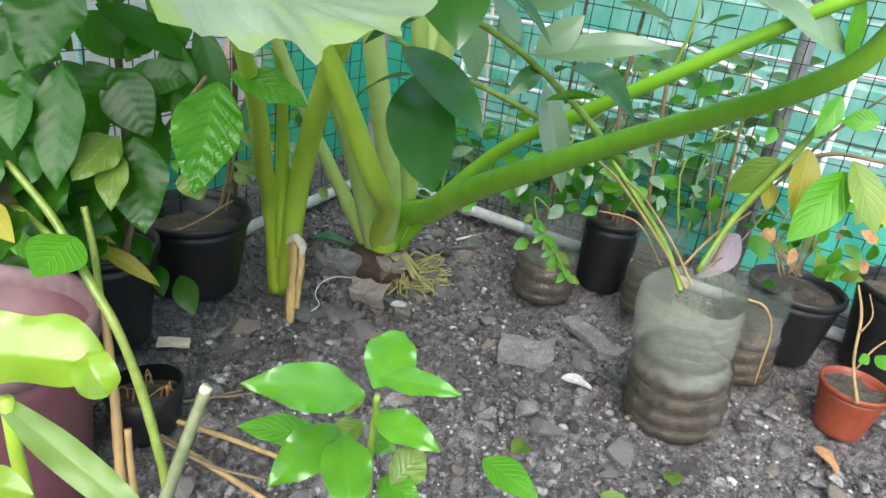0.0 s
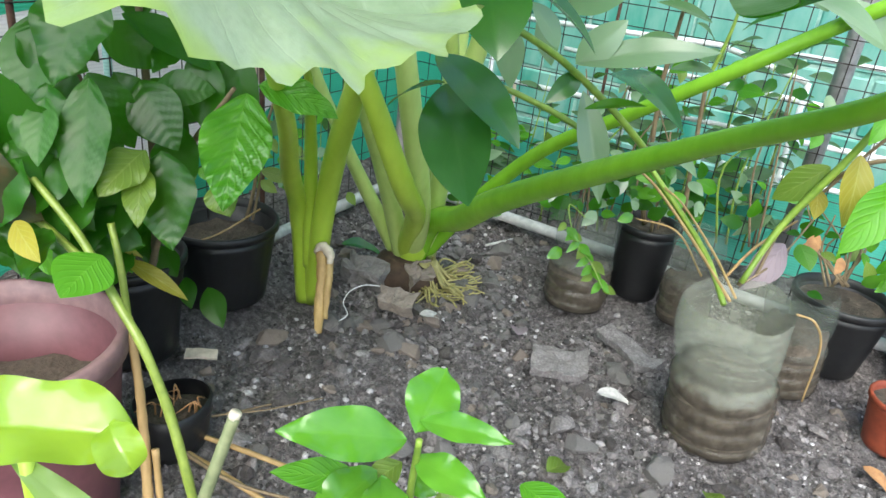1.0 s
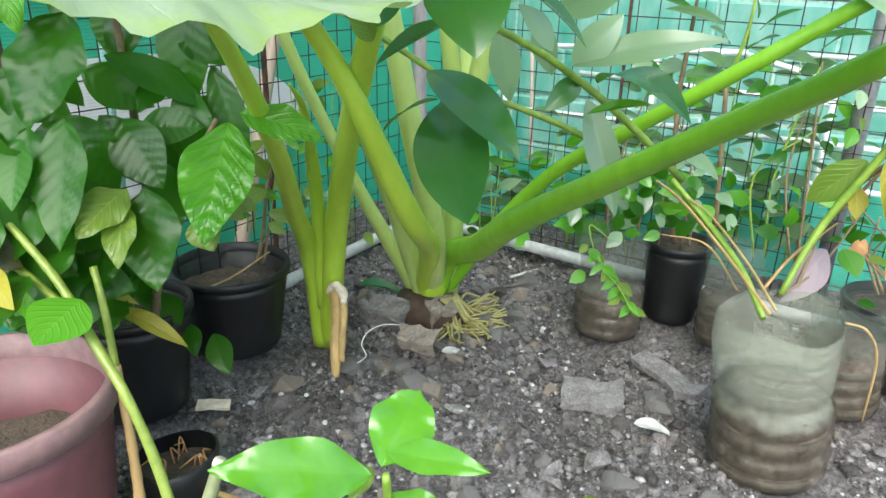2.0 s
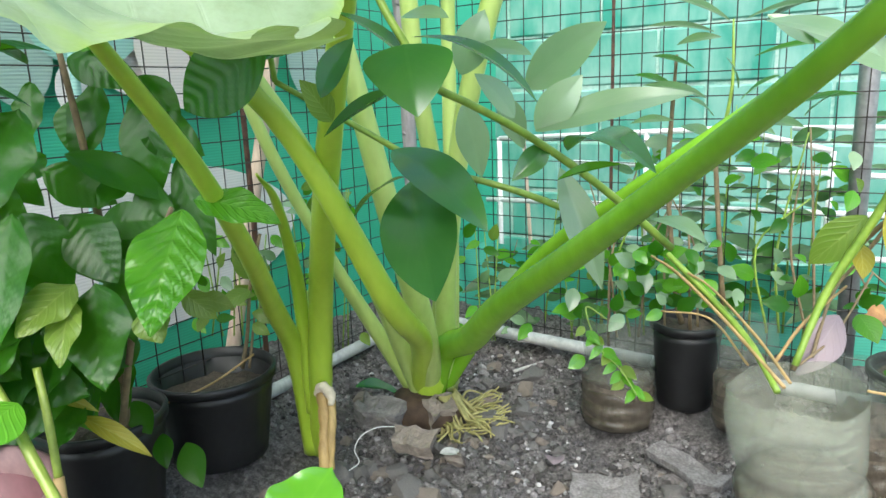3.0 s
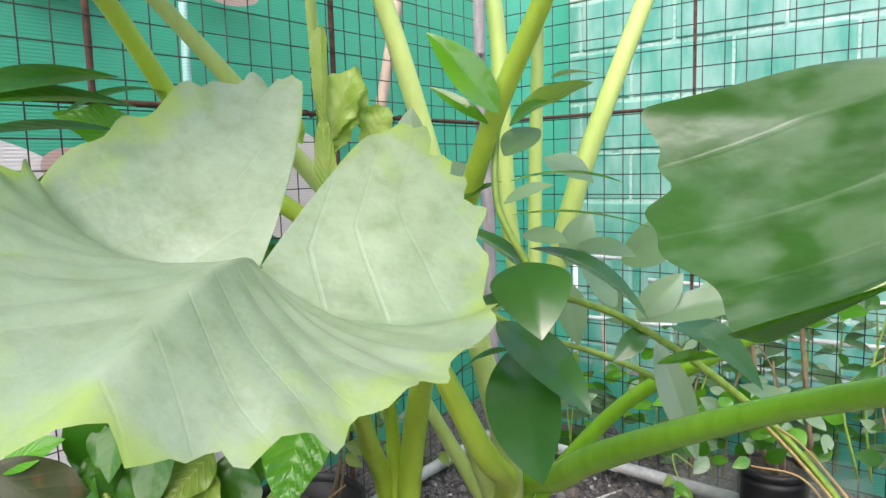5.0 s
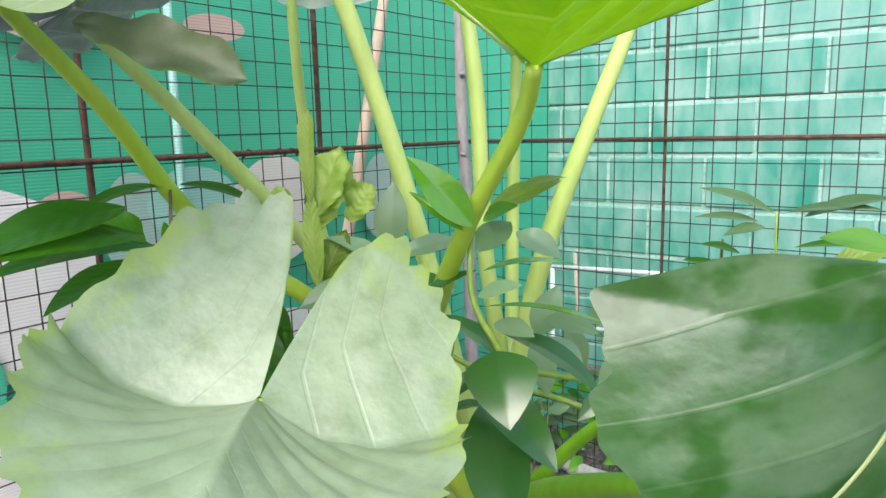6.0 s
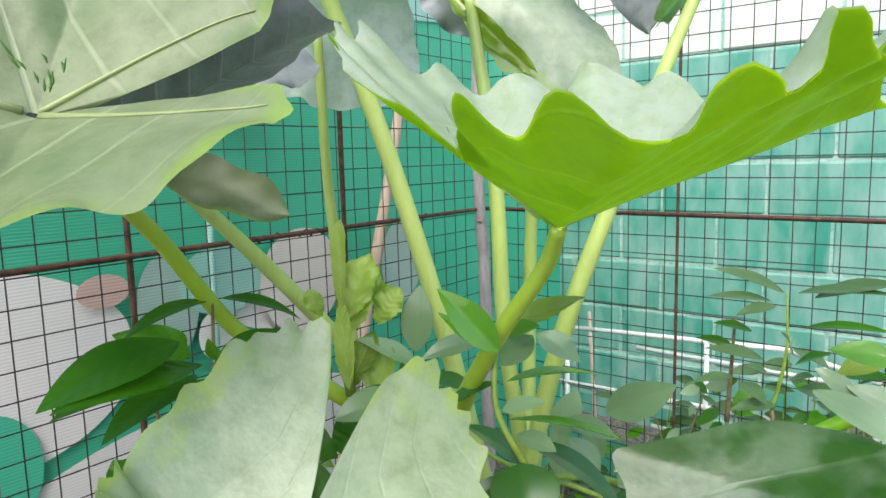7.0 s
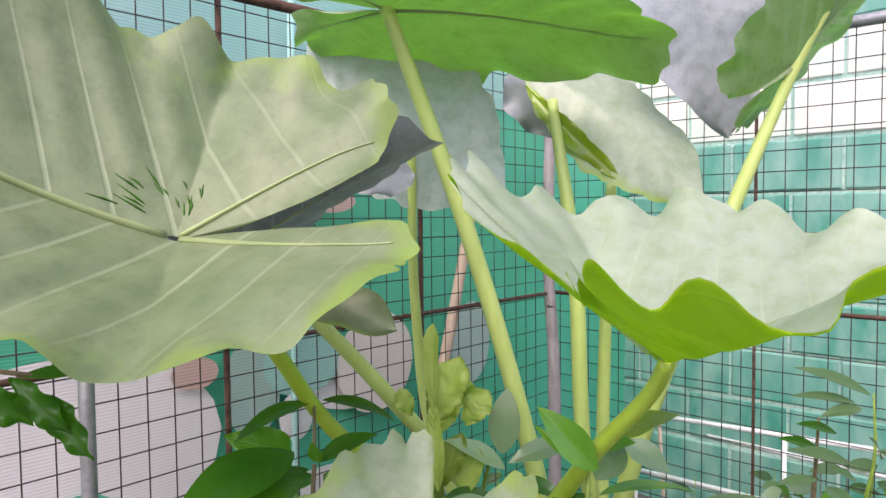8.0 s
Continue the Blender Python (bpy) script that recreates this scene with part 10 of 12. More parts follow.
leaf(weed, (-0.746, -0.324, 0.496), (-0.689, -0.307, 0.512), 0.028, M_YELLOWGREEN, bend=0.5, fold=0.15, up=(0.5, -0.75, 0.45), seed=8, nv=8, nu=3)
leaf(weed, (-0.596, -0.381, 0.249), (-0.610, -0.440, 0.249), 0.027, M_GLOSSY_SHEEN, bend=0.5, fold=0.15, up=(0.5, -0.75, 0.45), seed=9, nv=8, nu=3)
leaf(weed, (-0.766, -0.294, 0.464), (-0.745, -0.321, 0.439), 0.019, M_COFFEE, bend=0.5, fold=0.15, up=(0.5, -0.75, 0.45), seed=10, nv=8, nu=3)
leaf(weed, (-0.760, -0.346, 0.254), (-0.699, -0.327, 0.253), 0.030, M_COFFEE, bend=0.5, fold=0.15, up=(0.5, -0.75, 0.45), seed=11, nv=8, nu=3)
leaf(weed, (-0.647, -0.302, 0.329), (-0.637, -0.323, 0.367), 0.020, M_YELLOWGREEN, bend=0.5, fold=0.15, up=(0.5, -0.75, 0.45), seed=12, nv=8, nu=3)
leaf(weed, (-0.690, -0.389, 0.447), (-0.691, -0.434, 0.454), 0.017, M_GLOSSY_SHEEN, bend=0.5, fold=0.15, up=(0.5, -0.75, 0.45), seed=13, nv=8, nu=3)
leaf(weed, (-0.651, -0.461, 0.147), (-0.656, -0.500, 0.173), 0.020, M_COFFEE, bend=0.5, fold=0.15, up=(0.5, -0.75, 0.45), seed=14, nv=8, nu=3)
leaf(weed, (-0.756, -0.361, 0.164), (-0.743, -0.373, 0.210), 0.026, M_GLOSSY_SHEEN, bend=0.5, fold=0.15, up=(0.5, -0.75, 0.45), seed=15, nv=8, nu=3)
leaf(weed, (-0.583, -0.286, 0.386), (-0.573, -0.322, 0.373), 0.015, M_COFFEE_DARK, bend=0.5, fold=0.15, up=(0.5, -0.75, 0.45), seed=16, nv=8, nu=3)
leaf(weed, (-0.666, -0.218, 0.404), (-0.661, -0.243, 0.455), 0.030, M_COFFEE, bend=0.5, fold=0.15, up=(0.5, -0.75, 0.45), seed=17, nv=8, nu=3)
leaf(weed, (-0.559, -0.346, 0.222), (-0.548, -0.364, 0.257), 0.018, M_GLOSSY_SHEEN, bend=0.5, fold=0.15, up=(0.5, -0.75, 0.45), seed=18, nv=8, nu=3)
leaf(weed, (-0.721, -0.248, 0.295), (-0.682, -0.268, 0.251), 0.034, M_COFFEE_DARK, bend=0.5, fold=0.15, up=(0.5, -0.75, 0.45), seed=19, nv=8, nu=3)
leaf(weed, (-0.716, -0.359, 0.468), (-0.729, -0.418, 0.465), 0.028, M_GLOSSY_SHEEN, bend=0.5, fold=0.15, up=(0.5, -0.75, 0.45), seed=20, nv=8, nu=3)
leaf(weed, (-0.721, -0.227, 0.442), (-0.668, -0.212, 0.476), 0.031, M_GLOSSY_SHEEN, bend=0.5, fold=0.15, up=(0.5, -0.75, 0.45), seed=21, nv=8, nu=3)
leaf(weed, (-0.756, -0.306, 0.476), (-0.712, -0.297, 0.516), 0.031, M_COFFEE, bend=0.5, fold=0.15, up=(0.5, -0.75, 0.45), seed=22, nv=8, nu=3)
leaf(weed, (-0.590, -0.297, 0.113), (-0.547, -0.313, 0.089), 0.027, M_YELLOWGREEN, bend=0.5, fold=0.15, up=(0.5, -0.75, 0.45), seed=23, nv=8, nu=3)
leaf(weed, (-0.745, -0.367, 0.227), (-0.685, -0.363, 0.194), 0.035, M_YELLOWGREEN, bend=0.5, fold=0.15, up=(0.5, -0.75, 0.45), seed=24, nv=8, nu=3)
leaf(weed, (-0.700, -0.270, 0.354), (-0.711, -0.326, 0.350), 0.025, M_COFFEE_DARK, bend=0.5, fold=0.15, up=(0.5, -0.75, 0.45), seed=25, nv=8, nu=3)
leaf(weed, (-0.632, -0.354, 0.396), (-0.634, -0.394, 0.415), 0.017, M_COFFEE_DARK, bend=0.5, fold=0.15, up=(0.5, -0.75, 0.45), seed=26, nv=8, nu=3)
leaf(weed, (-0.704, -0.284, 0.309), (-0.698, -0.332, 0.282), 0.028, M_COFFEE, bend=0.5, fold=0.15, up=(0.5, -0.75, 0.45), seed=27, nv=8, nu=3)
leaf(weed, (-0.642, -0.438, 0.188), (-0.614, -0.470, 0.154), 0.030, M_COFFEE, bend=0.5, fold=0.15, up=(0.5, -0.75, 0.45), seed=28, nv=8, nu=3)
leaf(weed, (-0.638, -0.345, 0.323), (-0.615, -0.353, 0.362), 0.022, M_GLOSSY_SHEEN, bend=0.5, fold=0.15, up=(0.5, -0.75, 0.45), seed=29, nv=8, nu=3)
tube('stem', [(-0.651, -0.311, 0.043), (-0.672, -0.219, 0.487)], [0.002, 0.0015], M_STEM, weed, steps=4)
tube('stem', [(-0.667, -0.327, 0.044), (-0.723, -0.267, 0.490)], [0.002, 0.0015], M_STEM, weed, steps=4)
tube('stem', [(-0.714, -0.372, 0.049), (-0.785, -0.330, 0.495)], [0.002, 0.0015], M_STEM, weed, steps=4)
tube('stem', [(-0.727, -0.385, 0.051), (-0.799, -0.346, 0.496)], [0.002, 0.0015], M_STEM, weed, steps=4)
tube('stem', [(-0.639, -0.301, 0.042), (-0.677, -0.223, 0.488)], [0.002, 0.0015], M_STEM, weed, steps=4)

weed = thing("weed_clump", (-0.264, -0.041, 0.098), "weeds growing behind the mesh fence", "weeds", "weeds behind the fence")
leaf(weed, (-0.413, -0.072, 0.097), (-0.426, -0.122, 0.090), 0.023, M_COFFEE, bend=0.5, fold=0.15, up=(0.5, -0.75, 0.45), seed=0, nv=8, nu=3)
leaf(weed, (-0.221, 0.055, 0.307), (-0.234, 0.013, 0.305), 0.017, M_COFFEE, bend=0.5, fold=0.15, up=(0.5, -0.75, 0.45), seed=1, nv=8, nu=3)
leaf(weed, (-0.154, -0.061, 0.267), (-0.088, -0.060, 0.280), 0.032, M_COFFEE, bend=0.5, fold=0.15, up=(0.5, -0.75, 0.45), seed=2, nv=8, nu=3)
leaf(weed, (-0.320, -0.123, 0.352), (-0.334, -0.171, 0.339), 0.022, M_COFFEE, bend=0.5, fold=0.15, up=(0.5, -0.75, 0.45), seed=3, nv=8, nu=3)
leaf(weed, (-0.133, 0.001, 0.299), (-0.140, -0.023, 0.350), 0.031, M_YELLOWGREEN, bend=0.5, fold=0.15, up=(0.5, -0.75, 0.45), seed=4, nv=8, nu=3)
leaf(weed, (-0.340, -0.114, 0.173), (-0.346, -0.163, 0.153), 0.026, M_COFFEE, bend=0.5, fold=0.15, up=(0.5, -0.75, 0.45), seed=5, nv=8, nu=3)
leaf(weed, (-0.231, -0.016, 0.111), (-0.242, -0.071, 0.079), 0.035, M_COFFEE, bend=0.5, fold=0.15, up=(0.5, -0.75, 0.45), seed=6, nv=8, nu=3)
leaf(weed, (-0.365, 0.017, 0.283), (-0.299, 0.021, 0.291), 0.030, M_COFFEE, bend=0.5, fold=0.15, up=(0.5, -0.75, 0.45), seed=7, nv=8, nu=3)
leaf(weed, (-0.324, -0.033, 0.229), (-0.260, -0.023, 0.261), 0.034, M_GLOSSY_SHEEN, bend=0.5, fold=0.15, up=(0.5, -0.75, 0.45), seed=8, nv=8, nu=3)
leaf(weed, (-0.163, 0.049, 0.298), (-0.185, -0.004, 0.268), 0.033, M_GLOSSY_SHEEN, bend=0.5, fold=0.15, up=(0.5, -0.75, 0.45), seed=9, nv=8, nu=3)
leaf(weed, (-0.366, -0.139, 0.219), (-0.379, -0.179, 0.239), 0.018, M_COFFEE_DARK, bend=0.5, fold=0.15, up=(0.5, -0.75, 0.45), seed=10, nv=8, nu=3)
leaf(weed, (-0.276, -0.010, 0.275), (-0.293, -0.051, 0.290), 0.019, M_COFFEE, bend=0.5, fold=0.15, up=(0.5, -0.75, 0.45), seed=11, nv=8, nu=3)
leaf(weed, (-0.392, -0.088, 0.350), (-0.348, -0.085, 0.396), 0.033, M_COFFEE_DARK, bend=0.5, fold=0.15, up=(0.5, -0.75, 0.45), seed=12, nv=8, nu=3)
leaf(weed, (-0.242, -0.028, 0.116), (-0.272, -0.070, 0.142), 0.027, M_GLOSSY_SHEEN, bend=0.5, fold=0.15, up=(0.5, -0.75, 0.45), seed=13, nv=8, nu=3)
leaf(weed, (-0.128, -0.011, 0.335), (-0.097, -0.033, 0.326), 0.015, M_COFFEE_DARK, bend=0.5, fold=0.15, up=(0.5, -0.75, 0.45), seed=14, nv=8, nu=3)
leaf(weed, (-0.269, -0.029, 0.160), (-0.281, -0.058, 0.196), 0.023, M_COFFEE, bend=0.5, fold=0.15, up=(0.5, -0.75, 0.45), seed=15, nv=8, nu=3)
leaf(weed, (-0.293, -0.107, 0.353), (-0.271, -0.117, 0.402), 0.029, M_YELLOWGREEN, bend=0.5, fold=0.15, up=(0.5, -0.75, 0.45), seed=16, nv=8, nu=3)
leaf(weed, (-0.328, -0.102, 0.277), (-0.298, -0.113, 0.302), 0.015, M_GLOSSY_SHEEN, bend=0.5, fold=0.15, up=(0.5, -0.75, 0.45), seed=17, nv=8, nu=3)
leaf(weed, (-0.378, -0.116, 0.135), (-0.336, -0.121, 0.151), 0.017, M_GLOSSY_SHEEN, bend=0.5, fold=0.15, up=(0.5, -0.75, 0.45), seed=18, nv=8, nu=3)
leaf(weed, (-0.304, -0.147, 0.252), (-0.274, -0.153, 0.290), 0.023, M_GLOSSY_SHEEN, bend=0.5, fold=0.15, up=(0.5, -0.75, 0.45), seed=19, nv=8, nu=3)
leaf(weed, (-0.289, -0.026, 0.095), (-0.295, -0.069, 0.087), 0.019, M_GLOSSY_SHEEN, bend=0.5, fold=0.15, up=(0.5, -0.75, 0.45), seed=20, nv=8, nu=3)
leaf(weed, (-0.232, 0.021, 0.213), (-0.175, 0.013, 0.211), 0.026, M_COFFEE, bend=0.5, fold=0.15, up=(0.5, -0.75, 0.45), seed=21, nv=8, nu=3)
leaf(weed, (-0.258, 0.037, 0.328), (-0.219, 0.021, 0.322), 0.016, M_COFFEE, bend=0.5, fold=0.15, up=(0.5, -0.75, 0.45), seed=22, nv=8, nu=3)
leaf(weed, (-0.166, 0.083, 0.179), (-0.194, 0.041, 0.196), 0.024, M_COFFEE_DARK, bend=0.5, fold=0.15, up=(0.5, -0.75, 0.45), seed=23, nv=8, nu=3)
leaf(weed, (-0.285, 0.065, 0.274), (-0.219, 0.072, 0.305), 0.036, M_COFFEE, bend=0.5, fold=0.15, up=(0.5, -0.75, 0.45), seed=24, nv=8, nu=3)
leaf(weed, (-0.322, -0.102, 0.330), (-0.268, -0.109, 0.317), 0.025, M_COFFEE_DARK, bend=0.5, fold=0.15, up=(0.5, -0.75, 0.45), seed=25, nv=8, nu=3)
leaf(weed, (-0.150, 0.013, 0.240), (-0.109, -0.001, 0.245), 0.017, M_COFFEE, bend=0.5, fold=0.15, up=(0.5, -0.75, 0.45), seed=26, nv=8, nu=3)
leaf(weed, (-0.393, -0.080, 0.295), (-0.403, -0.128, 0.280), 0.023, M_COFFEE, bend=0.5, fold=0.15, up=(0.5, -0.75, 0.45), seed=27, nv=8, nu=3)
leaf(weed, (-0.176, 0.064, 0.356), (-0.122, 0.061, 0.388), 0.031, M_COFFEE, bend=0.5, fold=0.15, up=(0.5, -0.75, 0.45), seed=28, nv=8, nu=3)
leaf(weed, (-0.370, -0.119, 0.122), (-0.323, -0.127, 0.120), 0.020, M_COFFEE_DARK, bend=0.5, fold=0.15, up=(0.5, -0.75, 0.45), seed=29, nv=8, nu=3)
tube('stem', [(-0.136, 0.045, 0.066), (-0.192, 0.076, 0.357)], [0.002, 0.0015], M_STEM, weed, steps=4)
tube('stem', [(-0.322, -0.053, 0.059), (-0.369, -0.019, 0.356)], [0.002, 0.0015], M_STEM, weed, steps=4)
tube('stem', [(-0.142, 0.043, 0.066), (-0.129, 0.105, 0.358)], [0.002, 0.0015], M_STEM, weed, steps=4)
tube('stem', [(-0.354, -0.073, 0.059), (-0.390, -0.032, 0.356)], [0.002, 0.0015], M_STEM, weed, steps=4)
tube('stem', [(-0.329, -0.058, 0.059), (-0.336, 0.000, 0.356)], [0.002, 0.0015], M_STEM, weed, steps=4)

weed = thing("weed_clump", (-0.832, -0.500, 0.157), "weeds growing behind the mesh fence", "weeds", "weeds behind the fence")
leaf(weed, (-0.553, -0.733, 0.325), (-0.541, -0.755, 0.358), 0.018, M_COFFEE, bend=0.5, fold=0.15, up=(0.5, -0.75, 0.45), seed=0, nv=8, nu=3)
leaf(weed, (-0.554, -0.748, 0.400), (-0.526, -0.750, 0.434), 0.021, M_YELLOWGREEN, bend=0.5, fold=0.15, up=(0.5, -0.75, 0.45), seed=1, nv=8, nu=3)
leaf(weed, (-0.590, -0.764, 0.381), (-0.554, -0.780, 0.349), 0.027, M_COFFEE, bend=0.5, fold=0.15, up=(0.5, -0.75, 0.45), seed=2, nv=8, nu=3)
leaf(weed, (-0.662, -0.680, 0.440), (-0.611, -0.671, 0.420), 0.026, M_COFFEE, bend=0.5, fold=0.15, up=(0.5, -0.75, 0.45), seed=3, nv=8, nu=3)
leaf(weed, (-0.542, -0.737, 0.352), (-0.506, -0.755, 0.323), 0.026, M_COFFEE, bend=0.5, fold=0.15, up=(0.5, -0.75, 0.45), seed=4, nv=8, nu=3)
leaf(weed, (-0.481, -0.701, 0.380), (-0.460, -0.707, 0.426), 0.026, M_GLOSSY_SHEEN, bend=0.5, fold=0.15, up=(0.5, -0.75, 0.45), seed=5, nv=8, nu=3)
leaf(weed, (-0.503, -0.731, 0.341), (-0.466, -0.731, 0.351), 0.013, M_YELLOWGREEN, bend=0.5, fold=0.15, up=(0.5, -0.75, 0.45), seed=6, nv=8, nu=3)
leaf(weed, (-0.528, -0.682, 0.327), (-0.537, -0.729, 0.359), 0.027, M_YELLOWGREEN, bend=0.5, fold=0.15, up=(0.5, -0.75, 0.45), seed=7, nv=8, nu=3)
leaf(weed, (-0.544, -0.708, 0.393), (-0.529, -0.724, 0.434), 0.023, M_COFFEE_DARK, bend=0.5, fold=0.15, up=(0.5, -0.75, 0.45), seed=8, nv=8, nu=3)
leaf(weed, (-0.527, -0.662, 0.357), (-0.491, -0.677, 0.332), 0.023, M_YELLOWGREEN, bend=0.5, fold=0.15, up=(0.5, -0.75, 0.45), seed=9, nv=8, nu=3)
leaf(weed, (-0.654, -0.753, 0.276), (-0.609, -0.756, 0.252), 0.026, M_COFFEE, bend=0.5, fold=0.15, up=(0.5, -0.75, 0.45), seed=10, nv=8, nu=3)
leaf(weed, (-0.542, -0.622, 0.300), (-0.503, -0.632, 0.287), 0.017, M_COFFEE, bend=0.5, fold=0.15, up=(0.5, -0.75, 0.45), seed=11, nv=8, nu=3)
leaf(weed, (-0.592, -0.676, 0.366), (-0.560, -0.674, 0.396), 0.020, M_YELLOWGREEN, bend=0.5, fold=0.15, up=(0.5, -0.75, 0.45), seed=12, nv=8, nu=3)
leaf(weed, (-0.519, -0.721, 0.343), (-0.468, -0.711, 0.337), 0.023, M_COFFEE, bend=0.5, fold=0.15, up=(0.5, -0.75, 0.45), seed=13, nv=8, nu=3)
leaf(weed, (-0.547, -0.789, 0.372), (-0.536, -0.811, 0.410), 0.022, M_COFFEE_DARK, bend=0.5, fold=0.15, up=(0.5, -0.75, 0.45), seed=14, nv=8, nu=3)
leaf(weed, (-0.528, -0.614, 0.262), (-0.508, -0.651, 0.240), 0.024, M_GLOSSY_SHEEN, bend=0.5, fold=0.15, up=(0.5, -0.75, 0.45), seed=15, nv=8, nu=3)
leaf(weed, (-0.694, -0.721, 0.434), (-0.642, -0.707, 0.413), 0.028, M_YELLOWGREEN, bend=0.5, fold=0.15, up=(0.5, -0.75, 0.45), seed=16, nv=8, nu=3)
leaf(weed, (-0.554, -0.788, 0.308), (-0.535, -0.827, 0.289), 0.024, M_YELLOWGREEN, bend=0.5, fold=0.15, up=(0.5, -0.75, 0.45), seed=17, nv=8, nu=3)
leaf(weed, (-0.565, -0.615, 0.372), (-0.576, -0.672, 0.384), 0.027, M_GLOSSY_SHEEN, bend=0.5, fold=0.15, up=(0.5, -0.75, 0.45), seed=18, nv=8, nu=3)
leaf(weed, (-0.572, -0.638, 0.364), (-0.560, -0.661, 0.395), 0.016, M_GLOSSY_SHEEN, bend=0.5, fold=0.15, up=(0.5, -0.75, 0.45), seed=19, nv=8, nu=3)
leaf(weed, (-0.570, -0.757, 0.291), (-0.523, -0.744, 0.297), 0.021, M_COFFEE_DARK, bend=0.5, fold=0.15, up=(0.5, -0.75, 0.45), seed=20, nv=8, nu=3)
leaf(weed, (-0.467, -0.673, 0.411), (-0.469, -0.715, 0.435), 0.021, M_GLOSSY_SHEEN, bend=0.5, fold=0.15, up=(0.5, -0.75, 0.45), seed=21, nv=8, nu=3)
leaf(weed, (-0.538, -0.619, 0.443), (-0.495, -0.624, 0.419), 0.023, M_COFFEE, bend=0.5, fold=0.15, up=(0.5, -0.75, 0.45), seed=22, nv=8, nu=3)
leaf(weed, (-0.555, -0.728, 0.302), (-0.538, -0.737, 0.345), 0.024, M_YELLOWGREEN, bend=0.5, fold=0.15, up=(0.5, -0.75, 0.45), seed=23, nv=8, nu=3)
leaf(weed, (-0.600, -0.679, 0.404), (-0.558, -0.665, 0.439), 0.028, M_YELLOWGREEN, bend=0.5, fold=0.15, up=(0.5, -0.75, 0.45), seed=24, nv=8, nu=3)
leaf(weed, (-0.553, -0.745, 0.380), (-0.511, -0.752, 0.355), 0.024, M_GLOSSY_SHEEN, bend=0.5, fold=0.15, up=(0.5, -0.75, 0.45), seed=25, nv=8, nu=3)
leaf(weed, (-0.538, -0.630, 0.367), (-0.541, -0.672, 0.396), 0.022, M_YELLOWGREEN, bend=0.5, fold=0.15, up=(0.5, -0.75, 0.45), seed=26, nv=8, nu=3)
leaf(weed, (-0.624, -0.684, 0.314), (-0.571, -0.673, 0.297), 0.027, M_YELLOWGREEN, bend=0.5, fold=0.15, up=(0.5, -0.75, 0.45), seed=27, nv=8, nu=3)
leaf(weed, (-0.634, -0.721, 0.441), (-0.597, -0.714, 0.464), 0.020, M_GLOSSY_SHEEN, bend=0.5, fold=0.15, up=(0.5, -0.75, 0.45), seed=28, nv=8, nu=3)
leaf(weed, (-0.581, -0.798, 0.413), (-0.572, -0.831, 0.436), 0.017, M_COFFEE, bend=0.5, fold=0.15, up=(0.5, -0.75, 0.45), seed=29, nv=8, nu=3)
tube('stem', [(-0.621, -0.707, 0.229), (-0.662, -0.702, 0.448)], [0.002, 0.0015], M_STEM, weed, steps=4)
tube('stem', [(-0.635, -0.724, 0.232), (-0.637, -0.669, 0.445)], [0.002, 0.0015], M_STEM, weed, steps=4)
tube('stem', [(-0.607, -0.689, 0.226), (-0.621, -0.649, 0.443)], [0.002, 0.0015], M_STEM, weed, steps=4)
tube('stem', [(-0.595, -0.675, 0.224), (-0.618, -0.646, 0.443)], [0.002, 0.0015], M_STEM, weed, steps=4)
tube('stem', [(-0.577, -0.653, 0.221), (-0.578, -0.598, 0.438)], [0.002, 0.0015], M_STEM, weed, steps=4)

sapling = thing("wild_sapling", (0.084, 0.181, 0.158), "slim sapling with muted green leaves outside the mesh", "sapling", "saplings behind the fence")
tube('stem', [(0.105, 0.209, 0.063), (0.084, 0.232, 0.353), (0.081, 0.231, 0.557)], [0.003, 0.0025, 0.0012], M_TWIG, sapling, steps=8)
leaf(sapling, (0.111, 0.189, 0.160), (0.058, 0.130, 0.192), 0.031, M_FAR, bend=0.6, fold=0.2, up=(0.35, -0.45, 0.8), seed=0, nv=8, nu=3)
leaf(sapling, (0.102, 0.197, 0.194), (0.164, 0.172, 0.235), 0.027, M_COFFEE_DARK, bend=0.6, fold=0.2, up=(0.5, -0.75, 0.45), seed=1, nv=8, nu=3)
leaf(sapling, (0.103, 0.208, 0.229), (0.028, 0.128, 0.220), 0.043, M_COFFEE_DARK, bend=0.6, fold=0.2, up=(0.5, -0.75, 0.45), seed=2, nv=8, nu=3)
leaf(sapling, (0.104, 0.217, 0.264), (0.184, 0.191, 0.289), 0.032, M_FAR, bend=0.6, fold=0.2, up=(0.35, -0.45, 0.8), seed=3, nv=8, nu=3)
leaf(sapling, (0.098, 0.224, 0.300), (0.024, 0.157, 0.335), 0.041, M_COFFEE_DARK, bend=0.6, fold=0.2, up=(0.5, -0.75, 0.45), seed=4, nv=8, nu=3)
leaf(sapling, (0.088, 0.230, 0.335), (0.169, 0.206, 0.377), 0.027, M_FAR, bend=0.6, fold=0.2, up=(0.5, -0.75, 0.45), seed=5, nv=8, nu=3)
leaf(sapling, (0.092, 0.238, 0.371), (0.017, 0.163, 0.374), 0.034, M_FAR, bend=0.6, fold=0.2, up=(0.5, -0.75, 0.45), seed=6, nv=8, nu=3)
leaf(sapling, (0.086, 0.243, 0.407), (0.172, 0.215, 0.423), 0.032, M_FAR, bend=0.6, fold=0.2, up=(0.35, -0.45, 0.8), seed=7, nv=8, nu=3)
leaf(sapling, (0.080, 0.247, 0.444), (0.010, 0.172, 0.435), 0.038, M_FAR, bend=0.6, fold=0.2, up=(0.35, -0.45, 0.8), seed=8, nv=8, nu=3)
